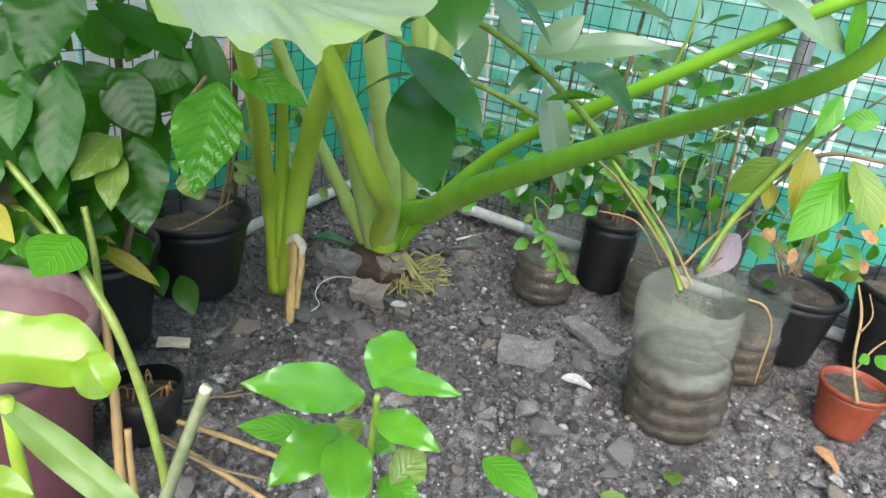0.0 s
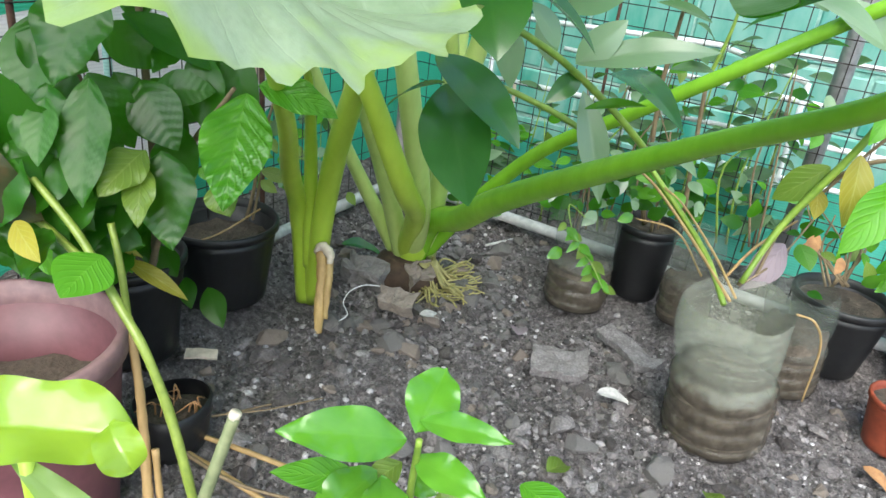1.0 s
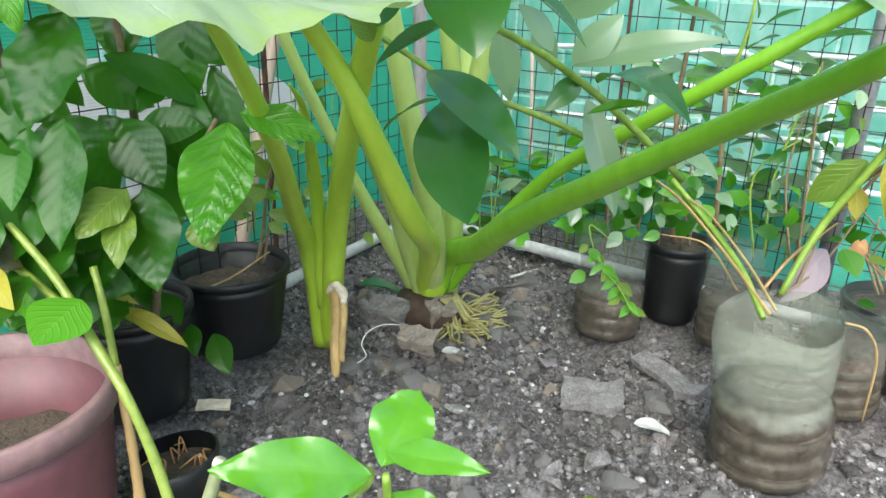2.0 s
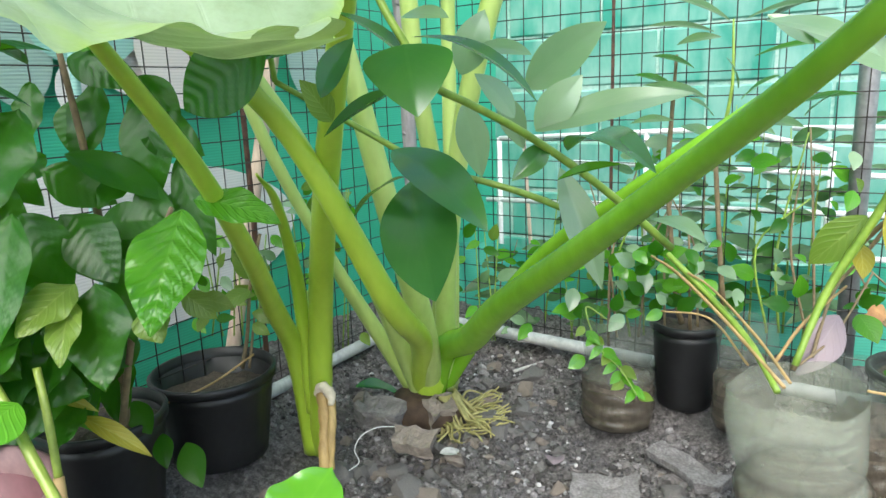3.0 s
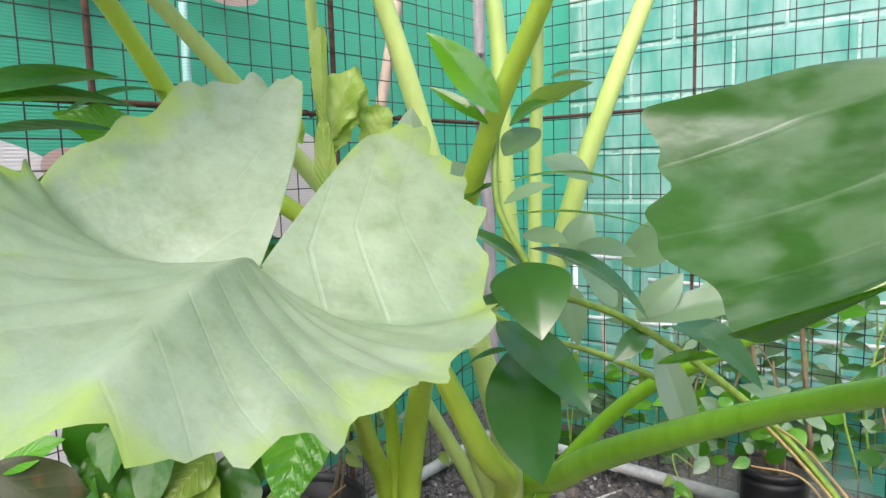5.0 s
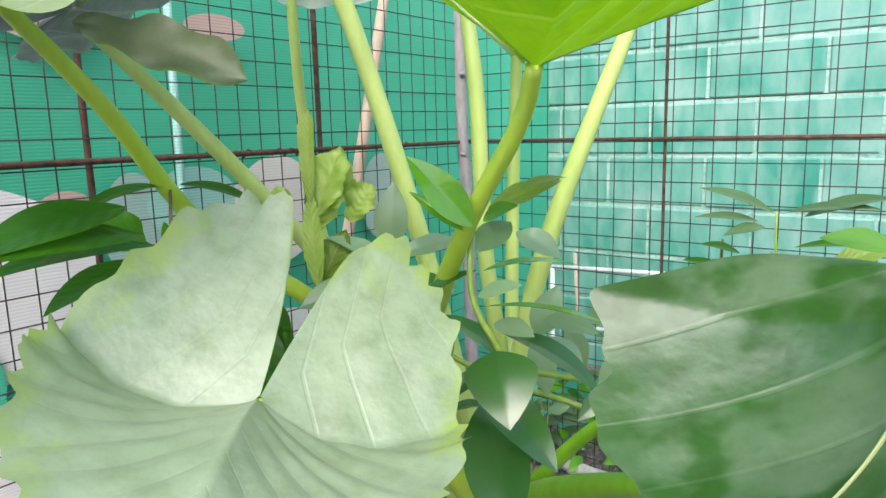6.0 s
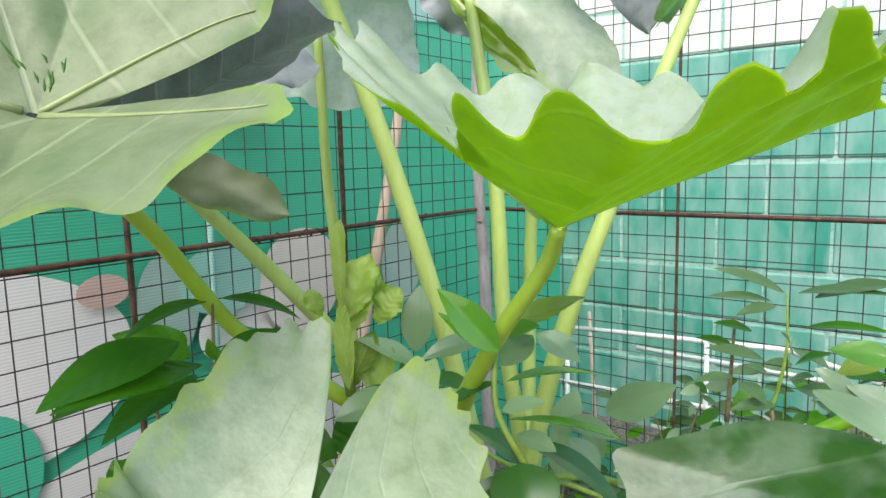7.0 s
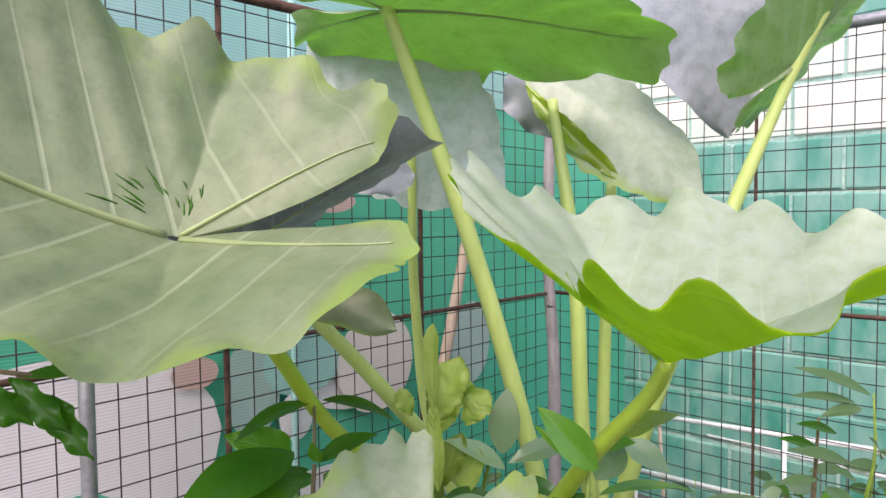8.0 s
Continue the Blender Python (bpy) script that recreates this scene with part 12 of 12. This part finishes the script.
tube('stem', [(-0.109, 0.157, -0.028), (-0.110, 0.199, 0.257), (-0.105, 0.209, 0.453)], [0.003, 0.0025, 0.0012], M_STEM, sapling, steps=8)
leaf(sapling, (-0.097, 0.146, 0.074), (-0.168, 0.066, 0.096), 0.035, M_FAR, bend=0.6, fold=0.2, up=(0.35, -0.45, 0.8), seed=20, nv=8, nu=3)
leaf(sapling, (-0.106, 0.158, 0.118), (-0.011, 0.142, 0.132), 0.033, M_FAR, bend=0.6, fold=0.2, up=(0.35, -0.45, 0.8), seed=21, nv=8, nu=3)
leaf(sapling, (-0.109, 0.172, 0.164), (-0.165, 0.083, 0.139), 0.037, M_FAR, bend=0.6, fold=0.2, up=(0.5, -0.75, 0.45), seed=22, nv=8, nu=3)
leaf(sapling, (-0.118, 0.183, 0.210), (-0.032, 0.169, 0.244), 0.027, M_FAR, bend=0.6, fold=0.2, up=(0.5, -0.75, 0.45), seed=23, nv=8, nu=3)
leaf(sapling, (-0.116, 0.196, 0.257), (-0.146, 0.131, 0.267), 0.016, M_COFFEE_DARK, bend=0.6, fold=0.2, up=(0.35, -0.45, 0.8), seed=24, nv=8, nu=3)
leaf(sapling, (-0.119, 0.207, 0.304), (-0.030, 0.183, 0.295), 0.034, M_FAR, bend=0.6, fold=0.2, up=(0.35, -0.45, 0.8), seed=25, nv=8, nu=3)
leaf(sapling, (-0.118, 0.218, 0.352), (-0.151, 0.154, 0.376), 0.019, M_FAR, bend=0.6, fold=0.2, up=(0.5, -0.75, 0.45), seed=26, nv=8, nu=3)
leaf(sapling, (-0.110, 0.231, 0.400), (-0.021, 0.207, 0.388), 0.033, M_FAR, bend=0.6, fold=0.2, up=(0.35, -0.45, 0.8), seed=27, nv=8, nu=3)
tube('stem', [(-0.072, 0.173, -0.025), (-0.064, 0.212, 0.242), (-0.053, 0.223, 0.420)], [0.003, 0.0025, 0.0012], M_STEM, sapling, steps=8)
leaf(sapling, (-0.066, 0.158, 0.076), (-0.131, 0.070, 0.063), 0.031, M_FAR, bend=0.6, fold=0.2, up=(0.35, -0.45, 0.8), seed=40, nv=8, nu=3)
leaf(sapling, (-0.072, 0.171, 0.116), (0.036, 0.170, 0.168), 0.044, M_FAR, bend=0.6, fold=0.2, up=(0.35, -0.45, 0.8), seed=41, nv=8, nu=3)
leaf(sapling, (-0.068, 0.186, 0.158), (-0.130, 0.109, 0.170), 0.034, M_COFFEE_DARK, bend=0.6, fold=0.2, up=(0.35, -0.45, 0.8), seed=42, nv=8, nu=3)
leaf(sapling, (-0.062, 0.201, 0.200), (0.035, 0.179, 0.199), 0.034, M_COFFEE_DARK, bend=0.6, fold=0.2, up=(0.35, -0.45, 0.8), seed=43, nv=8, nu=3)
leaf(sapling, (-0.063, 0.213, 0.242), (-0.119, 0.146, 0.280), 0.028, M_FAR, bend=0.6, fold=0.2, up=(0.5, -0.75, 0.45), seed=44, nv=8, nu=3)
leaf(sapling, (-0.063, 0.223, 0.285), (0.035, 0.200, 0.275), 0.034, M_FAR, bend=0.6, fold=0.2, up=(0.5, -0.75, 0.45), seed=45, nv=8, nu=3)
leaf(sapling, (-0.067, 0.232, 0.328), (-0.134, 0.151, 0.327), 0.040, M_COFFEE_DARK, bend=0.6, fold=0.2, up=(0.35, -0.45, 0.8), seed=46, nv=8, nu=3)
leaf(sapling, (-0.069, 0.240, 0.371), (0.040, 0.224, 0.374), 0.038, M_FAR, bend=0.6, fold=0.2, up=(0.5, -0.75, 0.45), seed=47, nv=8, nu=3)

sapling = thing("wild_sapling", (-0.351, 0.084, 0.077), "slim sapling with muted green leaves outside the mesh", "sapling", "saplings behind the fence")
tube('stem', [(-0.278, 0.141, -0.026), (-0.266, 0.188, 0.262), (-0.251, 0.202, 0.457)], [0.003, 0.0025, 0.0012], M_STEM, sapling, steps=8)
leaf(sapling, (-0.274, 0.126, 0.079), (-0.293, 0.054, 0.072), 0.019, M_FAR, bend=0.6, fold=0.2, up=(0.5, -0.75, 0.45), seed=0, nv=8, nu=3)
leaf(sapling, (-0.266, 0.148, 0.131), (-0.186, 0.141, 0.168), 0.029, M_FAR, bend=0.6, fold=0.2, up=(0.5, -0.75, 0.45), seed=1, nv=8, nu=3)
leaf(sapling, (-0.279, 0.159, 0.182), (-0.351, 0.068, 0.200), 0.046, M_FAR, bend=0.6, fold=0.2, up=(0.5, -0.75, 0.45), seed=2, nv=8, nu=3)
leaf(sapling, (-0.272, 0.178, 0.235), (-0.181, 0.170, 0.258), 0.027, M_COFFEE_DARK, bend=0.6, fold=0.2, up=(0.35, -0.45, 0.8), seed=3, nv=8, nu=3)
leaf(sapling, (-0.270, 0.193, 0.289), (-0.323, 0.107, 0.282), 0.032, M_FAR, bend=0.6, fold=0.2, up=(0.5, -0.75, 0.45), seed=4, nv=8, nu=3)
leaf(sapling, (-0.271, 0.205, 0.343), (-0.198, 0.190, 0.380), 0.020, M_FAR, bend=0.6, fold=0.2, up=(0.5, -0.75, 0.45), seed=5, nv=8, nu=3)
leaf(sapling, (-0.268, 0.217, 0.398), (-0.323, 0.138, 0.427), 0.030, M_FAR, bend=0.6, fold=0.2, up=(0.35, -0.45, 0.8), seed=6, nv=8, nu=3)
tube('stem', [(-0.388, 0.079, -0.030), (-0.389, 0.098, 0.177), (-0.377, 0.101, 0.287)], [0.003, 0.0025, 0.0012], M_TWIG, sapling, steps=8)
leaf(sapling, (-0.374, 0.071, 0.077), (-0.433, -0.035, 0.058), 0.045, M_COFFEE_DARK, bend=0.6, fold=0.2, up=(0.5, -0.75, 0.45), seed=20, nv=8, nu=3)
leaf(sapling, (-0.387, 0.074, 0.105), (-0.260, 0.076, 0.085), 0.048, M_FAR, bend=0.6, fold=0.2, up=(0.5, -0.75, 0.45), seed=21, nv=8, nu=3)
leaf(sapling, (-0.384, 0.086, 0.133), (-0.409, 0.020, 0.161), 0.017, M_FAR, bend=0.6, fold=0.2, up=(0.5, -0.75, 0.45), seed=22, nv=8, nu=3)
leaf(sapling, (-0.386, 0.095, 0.162), (-0.266, 0.101, 0.162), 0.047, M_FAR, bend=0.6, fold=0.2, up=(0.5, -0.75, 0.45), seed=23, nv=8, nu=3)
leaf(sapling, (-0.391, 0.101, 0.191), (-0.457, -0.009, 0.165), 0.045, M_FAR, bend=0.6, fold=0.2, up=(0.35, -0.45, 0.8), seed=24, nv=8, nu=3)
leaf(sapling, (-0.383, 0.115, 0.221), (-0.279, 0.106, 0.197), 0.029, M_FAR, bend=0.6, fold=0.2, up=(0.35, -0.45, 0.8), seed=25, nv=8, nu=3)
leaf(sapling, (-0.385, 0.123, 0.250), (-0.415, 0.046, 0.254), 0.027, M_FAR, bend=0.6, fold=0.2, up=(0.5, -0.75, 0.45), seed=26, nv=8, nu=3)
tube('stem', [(-0.372, 0.089, -0.029), (-0.371, 0.112, 0.187), (-0.345, 0.124, 0.306)], [0.003, 0.0025, 0.0012], M_TWIG, sapling, steps=8)
leaf(sapling, (-0.366, 0.075, 0.077), (-0.432, -0.014, 0.107), 0.039, M_COFFEE_DARK, bend=0.6, fold=0.2, up=(0.5, -0.75, 0.45), seed=40, nv=8, nu=3)
leaf(sapling, (-0.360, 0.091, 0.108), (-0.266, 0.097, 0.150), 0.026, M_FAR, bend=0.6, fold=0.2, up=(0.5, -0.75, 0.45), seed=41, nv=8, nu=3)
leaf(sapling, (-0.359, 0.102, 0.139), (-0.427, 0.007, 0.155), 0.038, M_FAR, bend=0.6, fold=0.2, up=(0.35, -0.45, 0.8), seed=42, nv=8, nu=3)
leaf(sapling, (-0.370, 0.107, 0.171), (-0.281, 0.106, 0.202), 0.031, M_FAR, bend=0.6, fold=0.2, up=(0.35, -0.45, 0.8), seed=43, nv=8, nu=3)
leaf(sapling, (-0.364, 0.120, 0.203), (-0.409, 0.048, 0.247), 0.027, M_FAR, bend=0.6, fold=0.2, up=(0.5, -0.75, 0.45), seed=44, nv=8, nu=3)
leaf(sapling, (-0.356, 0.134, 0.235), (-0.282, 0.112, 0.224), 0.021, M_COFFEE_DARK, bend=0.6, fold=0.2, up=(0.5, -0.75, 0.45), seed=45, nv=8, nu=3)
leaf(sapling, (-0.354, 0.144, 0.267), (-0.384, 0.062, 0.247), 0.020, M_COFFEE_DARK, bend=0.6, fold=0.2, up=(0.5, -0.75, 0.45), seed=46, nv=8, nu=3)

pot_stems = thing("potted_sapling", (-0.5, -0.79, 0.15), "thin brown sapling stems in the black pot", "sapling")
tube('stem', [(-0.508, -0.753, 0.194), (-0.500, -0.738, 0.262), (-0.490, -0.726, 0.365), (-0.466, -0.709, 0.469)], [0.0045, 0.004, 0.0035, 0.003], M_TWIG, pot_stems, steps=14, wob=0.15)
tube('stem', [(-0.499, -0.743, 0.192), (-0.499, -0.728, 0.247), (-0.498, -0.715, 0.303)], [0.003, 0.003, 0.002], M_TWIG, pot_stems, steps=8)
tube('stem', [(-0.499, -0.931, 0.193), (-0.479, -0.853, 0.202), (-0.462, -0.757, 0.234)], [0.002, 0.002, 0.002], M_STRAW, pot_stems, steps=8)
leaf(pot_stems, (-0.480, -0.737, 0.312), (-0.418, -0.704, 0.296), 0.031, M_YELLOWGREEN, bend=0.5, fold=0.15, up=(0.5, -0.75, 0.45), seed=0, nv=14)
leaf(pot_stems, (-0.488, -0.728, 0.355), (-0.507, -0.797, 0.335), 0.035, M_YELLOWGREEN, bend=0.5, fold=0.15, up=(0.5, -0.75, 0.45), seed=1, nv=14)
leaf(pot_stems, (-0.488, -0.719, 0.376), (-0.505, -0.751, 0.438), 0.035, M_YELLOWGREEN, bend=0.5, fold=0.15, up=(0.5, -0.75, 0.45), seed=2, nv=14)
leaf(pot_stems, (-0.475, -0.742, 0.291), (-0.434, -0.735, 0.273), 0.026, M_YELLOWGREEN, bend=0.5, fold=0.15, up=(0.5, -0.75, 0.45), seed=3, nv=14)


# ---- stones and litter on the soil ----
def pebble_data(rng, sx, sy, sz, fine=2, planes=5, keep=0.72, hard=0.85):
    bm = bmesh.new()
    bmesh.ops.create_icosphere(bm, subdivisions=fine, radius=1.0)
    o = Vector((rng.uniform(0, 99), rng.uniform(0, 99), rng.uniform(0, 99)))
    for v in bm.verts:
        k = 1 + 0.38 * noise.noise(v.co * 1.1 + o) + 0.16 * noise.noise(v.co * 3.1 + o)
        q = v.co * k
        # flat, broken faces
        for n in range(planes):
            d = Vector((math.sin(n * 2.1 + o.x), math.cos(n * 1.7 + o.y), math.sin(n * 1.3 + o.z))).normalized()
            over = q.dot(d) - keep
            if over > 0:
                q = q - d * over * hard
        v.co = Vector((q.x * sx, q.y * sy, q.z * sz))
    return bm


STONES = [part("stone", pebble_data(random.Random(s), 1, 0.75, 0.6, 3, 8, 0.62, 0.95), M_STONE if s % 3 else M_STONE_TAN, smooth=False) for s in range(8)]
POTS = [(-0.518, -0.815, 0.13), (-0.49, -1.06, 0.11), (0.215, -0.125, 0.09), (0.668, -0.118, 0.11), (0.865, -0.07, 0.11), (0.815, -0.335, 0.07), (-0.232, -1.375, 0.15), (0.515, -0.495, 0.11), (0.105, -0.24, 0.09), (0.345, -0.185, 0.07), (0.595, -0.26, 0.09), (-0.30, -0.42, 0.09), (-0.24, -1.17, 0.07), (-0.38, -0.69, 0.04)]


def free_spot(x, y, r):
    return all((x - a) ** 2 + (y - b) ** 2 > (q + r) ** 2 for a, b, q in POTS)


rng = random.Random(21)
used = [False] * len(STONES)
count = 0
while count < 260:
    k = rng.randrange(len(STONES))
    if rng.random() < 0.35:
        x, y = rng.gauss(-0.18, 0.13), rng.gauss(-0.48, 0.11)
    else:
        x, y = rng.uniform(-0.5, 1.0), rng.uniform(-1.25, -0.02)
    r = min(0.042, 0.009 + rng.expovariate(95))
    if not free_spot(x, y, r):
        continue
    m = Matrix.LocRotScale((x, y, height(x, y) + r * 0.18), Euler((rng.uniform(-0.4, 0.4), rng.uniform(-0.4, 0.4), rng.uniform(0, 6.28))), (r, r, r))
    if used[k]:
        st = STONES[k].copy()
        scene.collection.objects.link(st)
    else:
        st, used[k] = STONES[k], True
    st.matrix_basis = m
    tagged(st, "rough grey stone lying on the soil", "stone", "stones on the soil")
    count += 1

gravel = {"v": [], "f": []}
tiny = [pebble_data(random.Random(50 + s), 1, 0.8, 0.7, 1) for s in range(5)]
shapes = []
for bm in tiny:
    bm.verts.ensure_lookup_table()
    shapes.append((np.array([v.co[:] for v in bm.verts]), [tuple(v.index for v in f.verts) for f in bm.faces]))
    bm.free()
for k in range(25000):
    x, y = rng.uniform(-0.6, 1.05), rng.uniform(-1.3, -0.01)
    r = min(0.011, 0.0012 + rng.expovariate(520))
    if not free_spot(x, y, r):
        continue
    co, fs = shapes[k % 5]
    a = rng.uniform(0, 6.28)
    ca, sa = math.cos(a), math.sin(a)
    p = np.stack([co[:, 0] * ca - co[:, 1] * sa, co[:, 0] * sa + co[:, 1] * ca, co[:, 2]], 1) * r + (x, y, height(x, y) + r * 0.25)
    n0 = len(gravel["v"])
    gravel["v"].extend(map(tuple, p))
    gravel["f"].extend(tuple(i + n0 for i in f) for f in fs)
clods = {"v": [], "f": []}
chunk = []
for sd in range(9):
    bm = pebble_data(random.Random(90 + sd), 1, 0.8, 0.6, 3 if sd < 4 else 2, 9, 0.58, 0.96)
    bm.verts.ensure_lookup_table()
    chunk.append((np.array([v.co[:] for v in bm.verts]), [tuple(v.index for v in f.verts) for f in bm.faces]))
    bm.free()
for k in range(2800):
    x, y = rng.uniform(-0.55, 1.05), rng.uniform(-1.3, -0.03)
    r = min(0.034, 0.0045 + rng.expovariate(165))
    if not free_spot(x, y, r * 0.8):
        continue
    co, fs = chunk[k % 9]
    turn = np.array(Euler((rng.uniform(-0.5, 0.5), rng.uniform(-0.5, 0.5), rng.uniform(0, 6.28))).to_matrix())
    p = (co * (1, 1, rng.uniform(0.6, 1.3))) @ turn.T * r + (x, y, height(x, y) + r * 0.12)
    n0 = len(clods["v"])
    clods["v"].extend(map(tuple, p))
    clods["f"].extend(tuple(i + n0 for i in f) for f in fs)
clod = raw("clods", clods["v"], clods["f"], M_CLOD, smooth=False)
tagged(clod, "broken grey clods of dried soil", "soil clods", kind="stuff")
grav = raw("gravel", gravel["v"], gravel["f"], M_GRAVEL, smooth=False)
tagged(grav, "loose grey and white grit scattered over the soil", "gravel", kind="stuff")


def slab(name, at, size, turn, material, label, category, tilt=0.0):
    bm = bmesh.new()
    bmesh.ops.create_cube(bm, size=1.0)
    bmesh.ops.subdivide_edges(bm, edges=bm.edges[:], cuts=4, use_grid_fill=True)
    for v in bm.verts:
        q = Vector((v.co.x * size[0], v.co.y * size[1], v.co.z * size[2]))
        q += Vector((noise.noise(q * 40), noise.noise(q * 40 + Vector((9, 0, 0))), noise.noise(q * 40 + Vector((0, 9, 0))))) * min(size) * 0.3
        q.x += 0.18 * size[1] * noise.noise(Vector((q.y * 25, turn * 9, 0)))
        q.y += 0.45 * size[1] * noise.noise(Vector((q.x * 22, turn * 7, 3)))
        v.co = q
    ob = part(name, bm, material, smooth=False)
    ob.matrix_basis = Matrix.LocRotScale(Vector(at), Euler((tilt, 0.05, turn)), (1, 1, 1))
    return tagged(ob, label, category)


slab("brick_piece", (-0.214, -0.564, 0.030), (0.085, 0.05, 0.035), 0.5, M_STONE_TAN, "flat tan brick fragment on the soil", "brick", 0.35)
slab("concrete_piece", (0.280, -0.364, 0.010), (0.16, 0.05, 0.018), -0.35, M_CLOD, "long flat concrete fragment on the soil", "concrete", 0.1)
slab("concrete_piece", (0.178, -0.524, 0.006), (0.12, 0.085, 0.018), 0.4, M_CLOD, "broad flat concrete fragment on the soil", "concrete", 0.1)
slab("concrete_piece", (-0.354, -0.504, 0.030), (0.10, 0.06, 0.05), 0.2, M_STONE, "rough lump of concrete beside the corm", "concrete", 0.3)
slab("concrete_piece", (-0.243, -0.439, 0.030), (0.07, 0.05, 0.05), 0.9, M_STONE_TAN, "rough lump of rubble beside the corm", "concrete", 0.4)
slab("wood_chip", (-0.388, -0.985, 0.014), (0.062, 0.026, 0.006), 0.75, M_CHIP, "pale flat wood chip on the soil", "wood chip", 0.15)


def scrap(name, at, size, turn, material, label, category, seed):
    """A crumpled piece of thin sheet."""
    v, uv, f = blade_data(size[0], size[1], 0.9, 0.35, 0.02, 0.0, 2, 1.6, 0.35, 0.5, seed, 5, 16)
    ob = raw(name, v, f, material, None, "", uv)
    ob.matrix_basis = Matrix.LocRotScale(Vector(at), Euler((0.1, 0.2, turn)), (1, 1, 1))
    return tagged(ob, label, category)


for n, (a, sz, tn, mt, lb) in enumerate((
    ((-0.147, -0.577, 0.020), (0.07, 0.03), -0.9, M_PAPER, "crumpled white plastic scrap on the soil"),
    ((0.285, -0.585, 0.022), (0.085, 0.036), -1.2, M_PAPER, "torn white paper scrap on the soil"),
    ((0.573, -0.429, 0.020), (0.04, 0.018), 0.6, M_YSCRAP, "small yellow plastic scrap beside the bottle"),
    ((0.063, -0.493, 0.015), (0.07, 0.04), 0.3, M_PURPLE, "withered red-brown leaf on the soil"),
    ((0.761, -0.452, 0.012), (0.07, 0.03), -2.2, M_LITTER, "withered orange-brown leaf on the soil"),
    ((0.294, -0.843, 0.012), (0.07, 0.04), -0.4, M_YELLOWGREEN, "fallen pale green leaf on the soil"),
    ((0.456, -0.843, 0.012), (0.09, 0.04), -1.6, M_YELLOWGREEN, "fallen yellow-green leaf on the soil"),
    ((0.554, -0.743, 0.012), (0.06, 0.04), 0.3, M_YELLOWGREEN, "fallen yellow-green leaf on the soil"),
    ((-0.258, -0.051, 0.070), (0.12, 0.07), -1.2, M_CLOTH, "pinkish crumpled plastic by the fence foot"),
    ((-0.470, -0.463, 0.050), (0.13, 0.055), -1.0, M_GLOSSY, "dark green fallen leaf behind the stalk"),
)):
    scrap("litter", a, sz, tn, mt, lb, "litter", n)
thread = thing("thread", (-0.312, -0.621, 0.020), "thin white thread curled over the stones", "thread")
tube("strand", [(-0.268, -0.560, 0.040), (-0.295, -0.591, 0.045), (-0.307, -0.629, 0.040), (-0.306, -0.653, 0.020), (-0.275, -0.676, 0.012), (-0.271, -0.714, 0.012)], [0.0012, 0.0012], M_THREAD, thread, sides=5, steps=40)
stick = thing("white_stick", (-0.192, -0.106, 0.030), "short white stick on the soil", "stick")
tube("stick", [(-0.202, -0.165, 0.035), (-0.168, -0.052, 0.030)], [0.004, 0.0035], M_PAPER, stick, sides=6, steps=4, wob=0.2)


# ---- blocks of the wall: courses 0.2 m high, joints recessed ----
def block_mesh(length, depth, h, seed):
    bm = bmesh.new()
    bmesh.ops.create_cube(bm, size=1.0)
    for v in bm.verts:
        v.co = Vector((v.co.x * length, v.co.y * depth, v.co.z * h))
    bmesh.ops.bevel(bm, geom=bm.edges[:], offset=0.006, segments=1, affect="EDGES")
    return bm


BLOCK = part("block", block_mesh(0.374, 0.03, 0.184, 1), M_BLOCK, wall, smooth=False)
TOPBLOCK = part("block", block_mesh(0.374, 0.03, 0.184, 2), M_BLOCK_TOP, wall, smooth=False)
firsts = {False: True, True: True}
brng = random.Random(5)
for course in range(13):
    z = -0.065 + 0.198 * course + 0.099
    cream = 8 <= course <= 9
    proto = TOPBLOCK if cream else BLOCK
    for k in range(14):
        x = -0.588 + 0.384 * (k - 5) + (0.17 if course % 2 else 0.0) + 0.192
        if firsts[cream]:
            ob, firsts[cream] = proto, False
        else:
            ob = proto.copy()
            scene.collection.objects.link(ob)
        ob.parent = wall
        ob.location = (x, 0.926 + brng.uniform(-0.003, 0.003), z)
